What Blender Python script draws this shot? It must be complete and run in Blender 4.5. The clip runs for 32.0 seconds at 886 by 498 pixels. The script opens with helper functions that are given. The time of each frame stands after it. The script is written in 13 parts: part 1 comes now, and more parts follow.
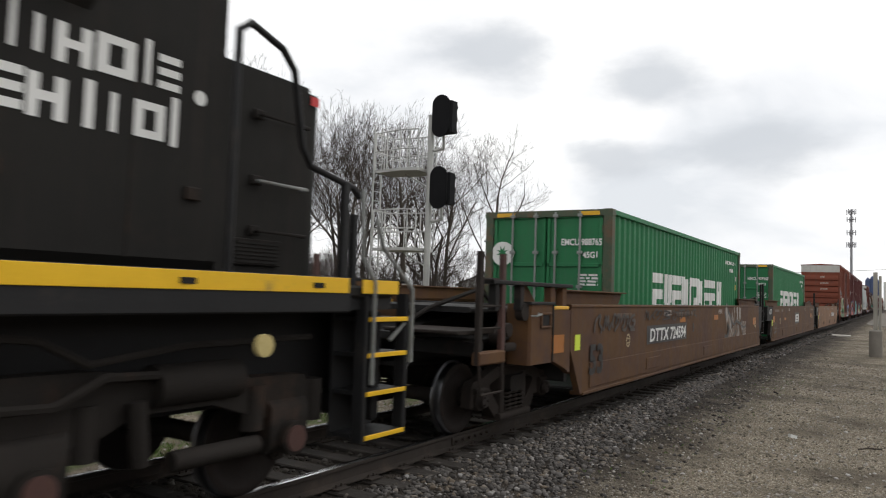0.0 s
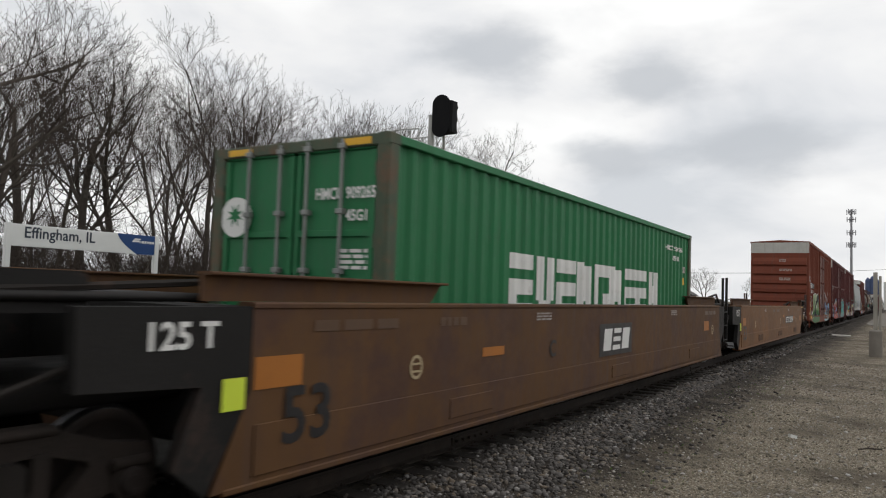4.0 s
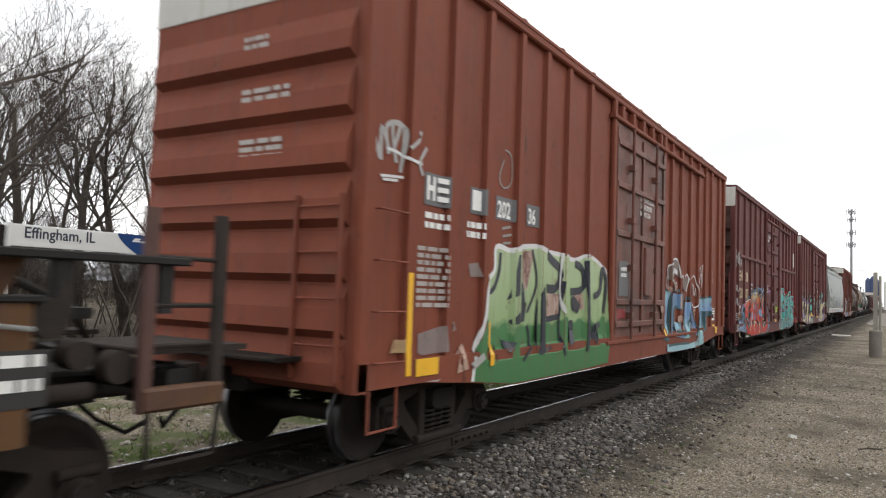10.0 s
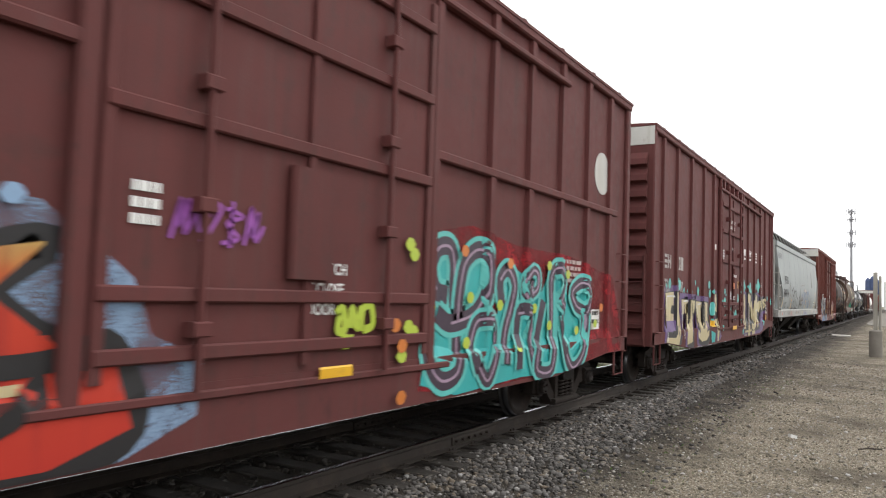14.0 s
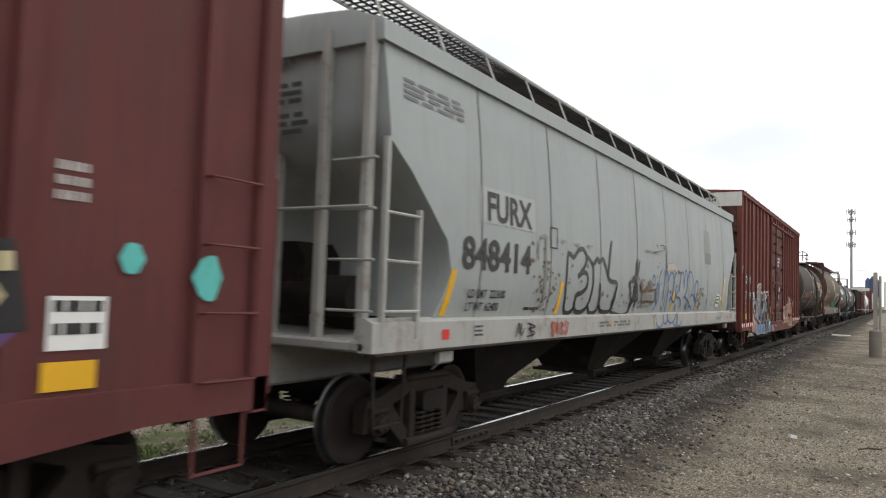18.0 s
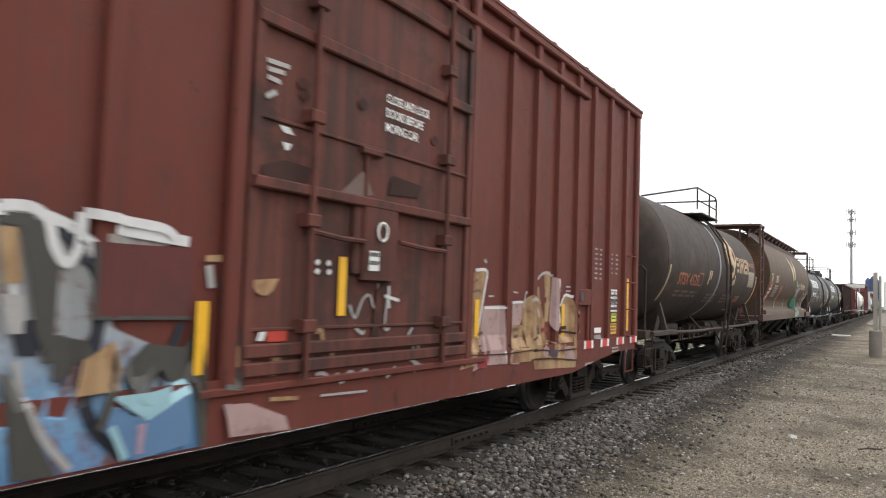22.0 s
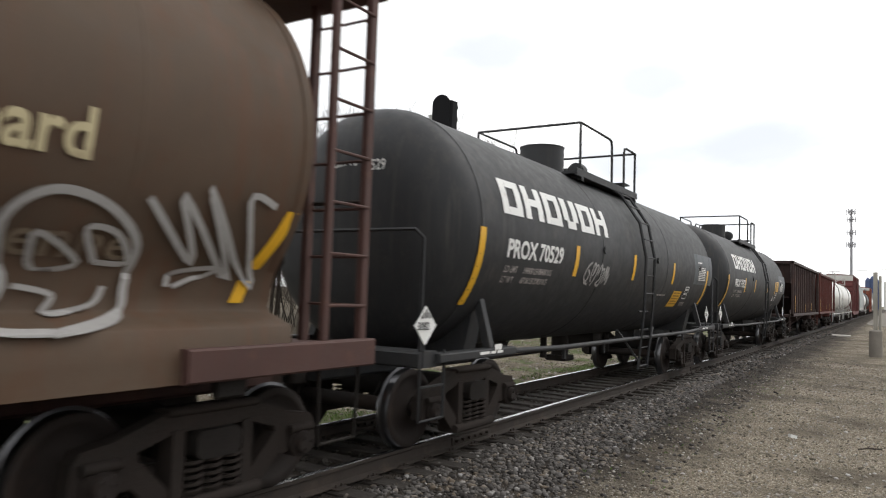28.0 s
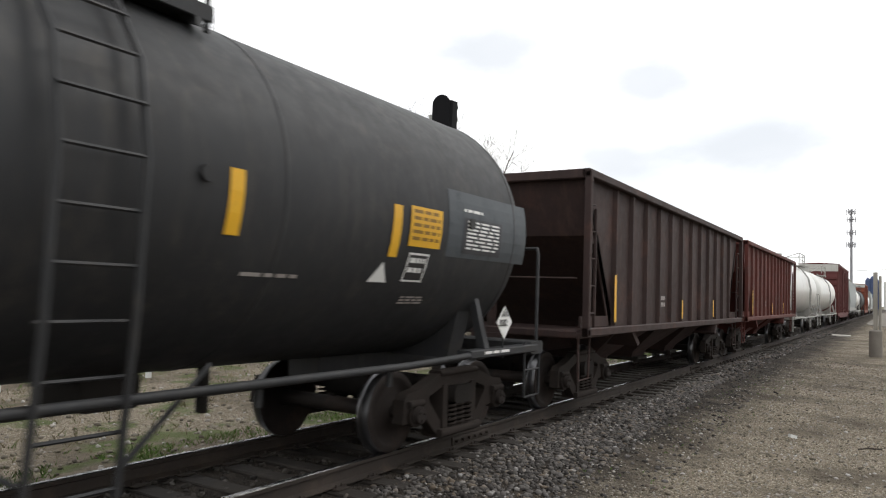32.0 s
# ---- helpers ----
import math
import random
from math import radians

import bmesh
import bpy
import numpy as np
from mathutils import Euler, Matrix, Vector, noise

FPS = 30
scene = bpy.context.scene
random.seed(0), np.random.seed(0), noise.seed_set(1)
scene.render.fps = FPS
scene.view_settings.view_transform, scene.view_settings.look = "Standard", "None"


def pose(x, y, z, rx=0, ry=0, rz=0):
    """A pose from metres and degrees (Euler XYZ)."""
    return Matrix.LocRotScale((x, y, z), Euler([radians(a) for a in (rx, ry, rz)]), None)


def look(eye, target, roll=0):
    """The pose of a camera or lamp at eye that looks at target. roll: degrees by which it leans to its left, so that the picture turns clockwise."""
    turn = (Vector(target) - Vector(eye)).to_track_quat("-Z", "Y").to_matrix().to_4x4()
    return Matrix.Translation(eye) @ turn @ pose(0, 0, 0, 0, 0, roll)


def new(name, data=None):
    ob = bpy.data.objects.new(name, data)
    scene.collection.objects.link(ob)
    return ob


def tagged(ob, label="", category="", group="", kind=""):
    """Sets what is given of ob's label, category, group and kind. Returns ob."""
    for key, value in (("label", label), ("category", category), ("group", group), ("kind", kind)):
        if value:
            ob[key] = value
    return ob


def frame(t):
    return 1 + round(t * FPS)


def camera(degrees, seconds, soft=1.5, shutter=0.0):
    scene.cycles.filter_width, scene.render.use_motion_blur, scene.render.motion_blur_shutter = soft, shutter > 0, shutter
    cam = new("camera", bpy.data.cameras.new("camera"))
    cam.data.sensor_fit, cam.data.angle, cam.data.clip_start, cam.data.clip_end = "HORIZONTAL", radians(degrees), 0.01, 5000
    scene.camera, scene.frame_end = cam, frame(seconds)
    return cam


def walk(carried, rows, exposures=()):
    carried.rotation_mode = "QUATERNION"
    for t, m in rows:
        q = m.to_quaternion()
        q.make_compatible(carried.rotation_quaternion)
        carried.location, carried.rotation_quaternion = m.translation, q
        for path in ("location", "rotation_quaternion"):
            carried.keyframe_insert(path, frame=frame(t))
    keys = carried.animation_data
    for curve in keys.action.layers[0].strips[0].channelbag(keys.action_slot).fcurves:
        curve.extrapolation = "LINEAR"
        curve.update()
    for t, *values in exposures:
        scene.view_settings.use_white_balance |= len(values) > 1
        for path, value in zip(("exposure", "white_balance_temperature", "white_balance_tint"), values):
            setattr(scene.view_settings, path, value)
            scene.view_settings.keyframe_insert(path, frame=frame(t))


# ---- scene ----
# World: x along the track (the train comes from +x), y away from the camera, z up; the rail tops lie at z = 0.
TRACK = 5.276          # y of the track's centre line
EYE = 1.695            # camera height over the rail tops
YAW, PITCH, LEAN = 32.007, 3.361, 1.939

cam = camera(62.98, 32.0, soft=1.1, shutter=0.25)
aim = Vector((math.cos(radians(PITCH)) * math.cos(radians(YAW)), math.cos(radians(PITCH)) * math.sin(radians(YAW)), math.sin(radians(PITCH))))
stand = look((0, 0, EYE), Vector((0, 0, EYE)) + aim, LEAN)
walk(cam, [(0, stand), (32, stand)],
     exposures=[(0, 0.08), (1.0, 0.04), (1.6, -0.06), (2.6, -0.25), (3.4, -0.25), (4.2, -0.15), (6.5, -0.2), (8, -0.2), (8.5, -0.08), (9, 0.08), (10, 0.62), (10.6, 0.74), (13, 0.92), (16, 0.8), (17, 0.72), (19, 0.38), (20, 0.32), (20.6, 0.5), (21.4, 0.85), (22.2, 0.85), (23, 0.72), (25.5, 0.75), (27.5, 0.55), (29, 0.46), (32, 0.44)])

# ---- light: bright overcast ----
sky = bpy.data.worlds.new("overcast_sky")
scene.world = sky
sky.use_nodes = True
nt = sky.node_tree
nt.nodes.clear()


def node(tree, kind, ins=None, **props):
    n = tree.nodes.new(kind)
    for k, v in props.items():
        setattr(n, k, v)
    for k, v in (ins or {}).items():
        if isinstance(v, bpy.types.NodeSocket):
            tree.links.new(v, n.inputs[k])
        else:
            n.inputs[k].default_value = v
    return n


def ramp(tree, fac, stops):
    n = node(tree, "ShaderNodeValToRGB", {"Fac": fac})
    while len(n.color_ramp.elements) < len(stops):
        n.color_ramp.elements.new(0.5)
    for e, (p, c) in zip(n.color_ramp.elements, stops):
        e.position, e.color = p, (c if isinstance(c, tuple) else (c, c, c)) + (1,)
    return n.outputs["Color"]


tc = node(nt, "ShaderNodeTexCoord")
nishita = node(nt, "ShaderNodeTexSky", sky_type="NISHITA", sun_disc=False, sun_elevation=radians(49), sun_rotation=radians(126))
stretch = node(nt, "ShaderNodeMapping", {"Vector": tc.outputs["Generated"], "Scale": (1.0, 1.0, 2.4), "Location": (0.37, 1.9, 0.2)})
cloud = node(nt, "ShaderNodeTexNoise", {"Vector": stretch.outputs["Vector"], "Scale": 3.1, "Detail": 6.0, "Roughness": 0.5, "Distortion": 0.25})
cover = ramp(nt, cloud.outputs["Fac"], [(0.30, (0.80, 0.83, 0.87)), (0.43, (0.99, 1.0, 1.02)), (0.52, (1.10, 1.10, 1.10)), (0.62, (1.22, 1.22, 1.21))])
# a few heavier grey clouds with ragged edges
ragged = node(nt, "ShaderNodeTexNoise", {"Vector": stretch.outputs["Vector"], "Scale": 7.0, "Detail": 5.0, "Roughness": 0.55})
for centre, reach in (((0.925, 0.255, 0.283), 0.16), ((0.971, 0.146, 0.192), 0.15), ((0.932, 0.315, 0.182), 0.13), ((0.832, 0.454, 0.318), 0.17), ((0.60, -0.72, 0.34), 0.20), ((-0.7, 0.5, 0.4), 0.25)):
    away = node(nt, "ShaderNodeVectorMath", {0: tc.outputs["Generated"], 1: centre}, operation="SUBTRACT")
    flat = node(nt, "ShaderNodeVectorMath", {0: away.outputs["Vector"], 1: (1.0, 1.0, 2.2)}, operation="MULTIPLY")
    dist = node(nt, "ShaderNodeVectorMath", {0: flat.outputs["Vector"]}, operation="LENGTH").outputs["Value"]
    body = node(nt, "ShaderNodeMapRange", {"Value": dist, "From Min": 0.0, "From Max": reach, "To Min": 0.75, "To Max": -0.25}, clamp=False).outputs["Result"]
    torn = node(nt, "ShaderNodeMath", {0: ragged.outputs["Fac"], 1: 1.1, 2: body}, operation="MULTIPLY_ADD").outputs[0]
    thick = node(nt, "ShaderNodeMapRange", {"Value": torn, "From Min": 0.55, "From Max": 1.15, "To Min": 0.0, "To Max": 0.85}, interpolation_type="SMOOTHSTEP").outputs["Result"]
    grey = node(nt, "ShaderNodeMix", {"Factor": thick}, data_type="RGBA")
    nt.links.new(cover, grey.inputs["A"])
    grey.inputs["B"].default_value = (0.66, 0.69, 0.73, 1)
    cover = grey.outputs["Result"]
mix = node(nt, "ShaderNodeMix", {"Factor": 0.97}, data_type="RGBA")
scaled = node(nt, "ShaderNodeMix", {"Factor": 1.0}, data_type="RGBA", blend_type="MULTIPLY")
nt.links.new(nishita.outputs[0], scaled.inputs["A"])
scaled.inputs["B"].default_value = (0.1, 0.1, 0.1, 1)
nt.links.new(scaled.outputs["Result"], mix.inputs["A"])
nt.links.new(cover, mix.inputs["B"])
bg = node(nt, "ShaderNodeBackground", {"Color": mix.outputs["Result"], "Strength": 0.95})
nt.links.new(bg.outputs[0], node(nt, "ShaderNodeOutputWorld").inputs["Surface"])

sun = new("sun", bpy.data.lights.new("sun", "SUN"))
sun.data.energy, sun.data.angle, sun.data.color = 0.6, radians(22), (1.0, 0.97, 0.92)
sun.matrix_basis = look((52, -38, 75), (0, 0, 0))

# ---- materials ----
MATS = {}


def material(name, base, rough=0.6, metal=0.0, spots=None, spot_at=0.62, spot_scale=1.6, streak=None, streak_at=0.6, vary=0.18, grain=6.0, bump=0.15, bump_scale=40.0, coords="Object", wear=0.0, dirt=(0.045, 0.036, 0.032), spec=0.4, scuff=0.0):
    """A painted or bare surface: base colour, broad mottling, fine grain, stains of one colour and running streaks of another."""
    if name in MATS:
        return MATS[name]
    m = bpy.data.materials.new(name)
    m.use_nodes = True
    t = m.node_tree
    b = t.nodes["Principled BSDF"]
    b.inputs["Metallic"].default_value = metal
    b.inputs["Specular IOR Level"].default_value = spec
    co = node(t, "ShaderNodeTexCoord").outputs[coords]
    broad = node(t, "ShaderNodeTexNoise", {"Vector": co, "Scale": 0.7, "Detail": 5.0, "Roughness": 0.6}).outputs["Fac"]
    fine = node(t, "ShaderNodeTexNoise", {"Vector": co, "Scale": grain, "Detail": 6.0, "Roughness": 0.65}).outputs["Fac"]
    f = [max(0.0, c * (1 - vary)) for c in base], [min(1.0, c * (1 + vary)) for c in base]
    col = ramp(t, broad, [(0.3, tuple(f[0])), (0.7, tuple(f[1]))])
    g = ramp(t, fine, [(0.25, 1 - vary), (0.75, 1.0)])
    mul = node(t, "ShaderNodeMix", {"Factor": 0.8}, data_type="RGBA", blend_type="MULTIPLY")
    t.links.new(col, mul.inputs["A"]), t.links.new(g, mul.inputs["B"])
    col = mul.outputs["Result"]
    for what, at, sc in ((streak, streak_at, (5.0, 5.0, 0.22)), (spots, spot_at, (1, 1, 1))):
        if what:
            mp = node(t, "ShaderNodeMapping", {"Vector": co, "Scale": sc})
            k = spot_scale if sc[0] == 1 else 1.0
            nz = node(t, "ShaderNodeTexNoise", {"Vector": mp.outputs["Vector"], "Scale": k, "Detail": 8.0, "Roughness": 0.7}).outputs["Fac"]
            mask = ramp(t, nz, [(at - 0.06, 0.0), (at + 0.1, 0.85)])
            over = node(t, "ShaderNodeMix", {"Factor": mask}, data_type="RGBA")
            t.links.new(col, over.inputs["A"])
            over.inputs["B"].default_value = (*what, 1)
            col = over.outputs["Result"]
    if wear:                              # thin runs of grime, smudges and small chips
        for sc, k, at, much in (((16.0, 16.0, 0.55), 1.0, 0.56, 0.5), ((1.0, 1.0, 0.6), 3.6, 0.60, 0.6), ((1.0, 1.0, 1.0), 19.0, 0.67, 0.9)):
            mp = node(t, "ShaderNodeMapping", {"Vector": co, "Scale": sc, "Location": (k, 3.0 * at, 7.0)})
            nz = node(t, "ShaderNodeTexNoise", {"Vector": mp.outputs["Vector"], "Scale": k, "Detail": 7.0, "Roughness": 0.68}).outputs["Fac"]
            over = node(t, "ShaderNodeMix", {"Factor": ramp(t, nz, [(at - 0.05, 0.0), (at + 0.12, wear * much)])}, data_type="RGBA")
            t.links.new(col, over.inputs["A"])
            over.inputs["B"].default_value = (*dirt, 1)
            col = over.outputs["Result"]
    if scuff:                             # black scrapes and burnt marks, taller than wide
        for sc, k, at in (((1.0, 1.0, 0.45), 2.3, 0.645), ((1.0, 1.0, 0.7), 9.0, 0.655)):
            mp = node(t, "ShaderNodeMapping", {"Vector": co, "Scale": sc, "Location": (11.0, k, 2.0)})
            nz = node(t, "ShaderNodeTexNoise", {"Vector": mp.outputs["Vector"], "Scale": k, "Detail": 6.0, "Roughness": 0.62}).outputs["Fac"]
            over = node(t, "ShaderNodeMix", {"Factor": ramp(t, nz, [(at, 0.0), (at + 0.07, scuff)])}, data_type="RGBA")
            t.links.new(col, over.inputs["A"])
            over.inputs["B"].default_value = (0.022, 0.018, 0.017, 1)
            col = over.outputs["Result"]
    t.links.new(col, b.inputs["Base Color"])
    t.links.new(ramp(t, fine, [(0.2, max(0.05, rough - 0.12)), (0.8, min(1.0, rough + 0.12))]), b.inputs["Roughness"])
    if bump:
        bn = node(t, "ShaderNodeTexNoise", {"Vector": co, "Scale": bump_scale, "Detail": 4.0}).outputs["Fac"]
        t.links.new(node(t, "ShaderNodeBump", {"Height": bn, "Strength": bump, "Distance": 0.01}).outputs["Normal"], b.inputs["Normal"])
    MATS[name] = m
    return m


RUST, GRIME = (0.12, 0.055, 0.03), (0.045, 0.038, 0.032)
iron = material("brake_dust_iron", (0.022, 0.019, 0.017), 0.8, spots=(0.055, 0.034, 0.024), spot_at=0.60, vary=0.35, bump=0.4, spec=0.15)
rail_side = material("rusty_rail_web", (0.034, 0.026, 0.021), 0.85, spots=(0.06, 0.042, 0.032), spot_at=0.6, vary=0.25)
cast = material("dusty_cast_steel", (0.034, 0.027, 0.0235), 0.85, spots=(0.020, 0.018, 0.016), spot_at=0.54, vary=0.3, bump=0.4, spec=0.15)
polished = material("polished_steel", (0.62, 0.62, 0.63), 0.2, metal=1.0, vary=0.08, bump=0.05)
tread = material("wheel_tread_steel", (0.13, 0.13, 0.135), 0.34, metal=1.0, vary=0.15, bump=0.05)
wheel_face = material("oily_wheel_face", (0.024, 0.019, 0.017), 0.75, spots=(0.05, 0.034, 0.026), spot_at=0.60, vary=0.3, spec=0.2)
black = material("dull_black_paint", (0.020, 0.020, 0.021), 0.55, vary=0.25, spots=(0.05, 0.042, 0.036), spot_at=0.66, spec=0.2)
white = material("white_lettering_paint", (0.72, 0.72, 0.70), 0.55, vary=0.08, spots=(0.4, 0.37, 0.34), spot_at=0.66, spot_scale=4)
dull_white = material("weathered_white_paint", (0.47, 0.46, 0.43), 0.6, vary=0.12, spots=(0.32, 0.28, 0.25), spot_at=0.62, spot_scale=3, streak=(0.36, 0.33, 0.29), streak_at=0.60)
yellow = material("yellow_reflective_strip", (0.72, 0.40, 0.02), 0.45, vary=0.1, spots=(0.35, 0.2, 0.04), spot_at=0.66, spot_scale=5)
safety_yellow = material("safety_yellow_paint", (0.80, 0.48, 0.015), 0.45, vary=0.1, spots=(0.3, 0.2, 0.06), spot_at=0.68, spot_scale=4)
lime = material("lime_label", (0.62, 0.75, 0.06), 0.5, vary=0.05)
orange = material("orange_label", (0.78, 0.2, 0.02), 0.5, vary=0.05)
red = material("red_reflective_tape", (0.55, 0.03, 0.03), 0.45, vary=0.1, spots=(0.3, 0.05, 0.04))
grey_paint = material("grey_patch_paint", (0.12, 0.12, 0.125), 0.6, vary=0.1)


# ---- mesh building ----
class Mesh:
    """Collects vertices and faces of one part; mi is the material slot."""

    def __init__(self):
        self.v, self.f, self.m, self.s = [], [], [], []

    def add(self, verts, faces, mi=0, smooth=False):
        o = len(self.v)
        self.v += [tuple(p) for p in verts]
        self.f += [tuple(i + o for i in f) for f in faces]
        self.m += [mi] * len(faces)
        self.s += ([smooth] * len(faces)) if isinstance(smooth, bool) else smooth
        return self

    def box(self, x0, x1, y0, y1, z0, z1, mi=0):
        x0, x1, y0, y1, z0, z1 = min(x0, x1), max(x0, x1), min(y0, y1), max(y0, y1), min(z0, z1), max(z0, z1)
        v = [(x, y, z) for x in (x0, x1) for y in (y0, y1) for z in (z0, z1)]
        return self.add(v, [(0, 1, 3, 2), (4, 6, 7, 5), (0, 4, 5, 1), (2, 3, 7, 6), (0, 2, 6, 4), (1, 5, 7, 3)], mi)

    def prism(self, poly, axis, a, b, mi=0, smooth=False):
        """A polygon extruded along an axis. axis x: poly is (y, z); axis y: (x, z); axis z: (x, y)."""
        n = len(poly)
        put = {"x": lambda p, t: (t, p[0], p[1]), "y": lambda p, t: (p[0], t, p[1]), "z": lambda p, t: (p[0], p[1], t)}[axis]
        v = [put(p, a) for p in poly] + [put(p, b) for p in poly]
        area = sum(poly[i][0] * poly[(i + 1) % n][1] - poly[(i + 1) % n][0] * poly[i][1] for i in range(n))
        flip = (area > 0) == ((b > a) == (axis != "y"))
        sides = [(i, (i + 1) % n, n + (i + 1) % n, n + i) for i in range(n)]
        caps = [tuple(range(n - 1, -1, -1)), tuple(range(n, 2 * n))]
        faces = sides + caps
        if not flip:
            faces = [f[::-1] for f in faces]
        return self.add(v, faces, mi, [smooth] * n + [False, False])

    def bar(self, x0, x1, y0, y1, z0, z1, c=0.01, mi=0):
        """A box with chamfered long edges."""
        d = [x1 - x0, y1 - y0, z1 - z0]
        k = d.index(max(d))
        r = [(x0, x1), (y0, y1), (z0, z1)]
        (a0, a1), (b0, b1) = [r[i] for i in range(3) if i != k]
        c = min(c, (a1 - a0) / 3, (b1 - b0) / 3)
        poly = [(a0 + c, b0), (a1 - c, b0), (a1, b0 + c), (a1, b1 - c), (a1 - c, b1), (a0 + c, b1), (a0, b1 - c), (a0, b0 + c)]
        return self.prism(poly, "xyz"[k], *r[k], mi)

    def cyl(self, p, q, r, n=10, mi=0, r2=None, caps=True):
        p, q = Vector(p), Vector(q)
        d = (q - p).normalized()
        u = d.orthogonal().normalized()
        w = d.cross(u)
        r2 = r if r2 is None else r2
        ring = [(u * math.cos(a) + w * math.sin(a)) for a in (2 * math.pi * i / n for i in range(n))]
        v = [p + e * r for e in ring] + [q + e * r2 for e in ring]
        faces = [(i, (i + 1) % n, n + (i + 1) % n, n + i) for i in range(n)]
        sm = [True] * n
        if caps:
            faces += [tuple(range(n - 1, -1, -1)), tuple(range(n, 2 * n))]
            sm += [False, False]
        return self.add(v, faces, mi, sm)

    def tube(self, pts, r, n=6, mi=0):
        pts = [Vector(p) for p in pts]
        rings, prev = [], None
        for i, p in enumerate(pts):
            d = ((pts[i + 1] - p).normalized() if i + 1 < len(pts) else Vector()) + ((p - pts[i - 1]).normalized() if i else Vector())
            d.normalize()
            u = d.orthogonal().normalized() if prev is None else (prev - d * prev.dot(d)).normalized()
            prev = u
            w = d.cross(u)
            rings.append([p + (u * math.cos(2 * math.pi * k / n) + w * math.sin(2 * math.pi * k / n)) * r for k in range(n)])
        v = [e for g in rings for e in g]
        f, s = [], []
        for i in range(len(pts) - 1):
            for k in range(n):
                f.append((i * n + k, i * n + (k + 1) % n, (i + 1) * n + (k + 1) % n, (i + 1) * n + k))
                s.append(True)
        f += [tuple(range(n - 1, -1, -1)), tuple(range((len(pts) - 1) * n, len(pts) * n))]
        return self.add(v, f, mi, s + [False, False])

    def lathe(self, profile, y, z, n=48, mi=0, caps=True):
        """A body of revolution round the x direction; profile: (x, r)."""
        v = [(x, y + r * math.cos(2 * math.pi * k / n), z + r * math.sin(2 * math.pi * k / n)) for x, r in profile for k in range(n)]
        f = [(i * n + k, (i + 1) * n + k, (i + 1) * n + (k + 1) % n, i * n + (k + 1) % n) for i in range(len(profile) - 1) for k in range(n)]
        s = [True] * len(f)
        if caps:
            f += [tuple(range(n)), tuple(range(len(profile) * n - 1, (len(profile) - 1) * n - 1, -1))]
            s += [False, False]
        return self.add(v, f, mi, s)

    def disc_y(self, x, z, y, r, n=20, mi=0):
        """A thin disc whose face looks to -y."""
        return self.cyl((x, y, z), (x, y + 0.004, z), r, n, mi)

    def data(self, name, mats):
        me = bpy.data.meshes.new(name)
        me.from_pydata(self.v, [], self.f)
        for m in mats if isinstance(mats, (list, tuple)) else [mats]:
            me.materials.append(m)
        me.polygons.foreach_set("material_index", self.m)
        me.polygons.foreach_set("use_smooth", self.s)
        me.update()
        if any(self.s):
            me.set_sharp_from_angle(angle=0.9)
        return me


def part(name, mesh, mats, parent, label=""):
    """One mesh object under a thing or a part."""
    ob = new(name, mesh if isinstance(mesh, bpy.types.Mesh) else mesh.data(name, mats))
    ob.parent = parent
    return tagged(ob, label)


def thing(name, mesh, mats, label, category, group="", kind="", m=None):
    ob = new(name, mesh.data(name, mats) if isinstance(mesh, Mesh) else mesh)
    if m is not None:
        ob.matrix_basis = m
    return tagged(ob, label, category, group, kind)


SHARED = {}


def shared(key, make):
    if key not in SHARED:
        SHARED[key] = make()
    return SHARED[key]


FONT_CACHE = {}


def text_mesh(words, size, bold=0.0, slant=0.0, squeeze=1.0):
    """Flat lettering as (vertices, faces) in a plane, starting at 0, 0."""
    key = (words, size, bold, slant, squeeze)
    if key not in FONT_CACHE:
        cu = bpy.data.curves.new("lettering", "FONT")
        cu.body, cu.size, cu.offset, cu.shear, cu.resolution_u = words, size, bold, slant, 3
        cu.fill_mode = "FRONT"
        ob = bpy.data.objects.new("lettering", cu)
        scene.collection.objects.link(ob)
        me = bpy.data.meshes.new_from_object(ob.evaluated_get(bpy.context.evaluated_depsgraph_get()))
        FONT_CACHE[key] = [(v.co.x * squeeze, v.co.y) for v in me.vertices], [tuple(p.vertices) for p in me.polygons]
        bpy.data.objects.remove(ob), bpy.data.meshes.remove(me), bpy.data.curves.remove(cu)
    return FONT_CACHE[key]


def flat_side(y):
    """Maps (along, up) onto the upright plane at y, seen from -y."""
    return lambda u, v, lift=0.0: (u, y - lift, v)


def round_side(r, zc):
    """Maps (along, up) onto a lying cylinder's side that looks to -y; up is the height over the axis along the skin."""
    def put(u, v, lift=0.0):
        a = (v - zc) / r
        return (u, -(r + lift) * math.cos(a), zc + (r + lift) * math.sin(a))
    return put


def letter(name, words, x, z, size, put, mat, parent, bold=0.0, slant=0.0, squeeze=1.0, lift=0.006, label="", fit=None):
    v, f = text_mesh(words, size, bold, slant, squeeze)
    if fit:                               # stretch to a known width
        a, b = min(p[0] for p in v), max(p[0] for p in v)
        v = [((p[0] - a) * fit / (b - a), p[1]) for p in v]
    return part(name, Mesh().add([put(x + a, z + b, lift) for a, b in v], f), mat, parent, label)


def bars(mesh, x, z, w, h, rows, put, rng, lift=0.006, mi=0, fill=0.62):
    """Small writing that cannot be read, as plain bars."""
    for i in range(rows):
        z1 = z + h * (rows - i) / rows
        a = x
        while a < x + w * 0.96:
            b = min(a + rng.uniform(0.12, 0.4) * w, x + w)
            quad(mesh, a, b, z1 - h / rows * fill, z1, put, lift, mi)
            a = b + 0.06 * w
    return mesh


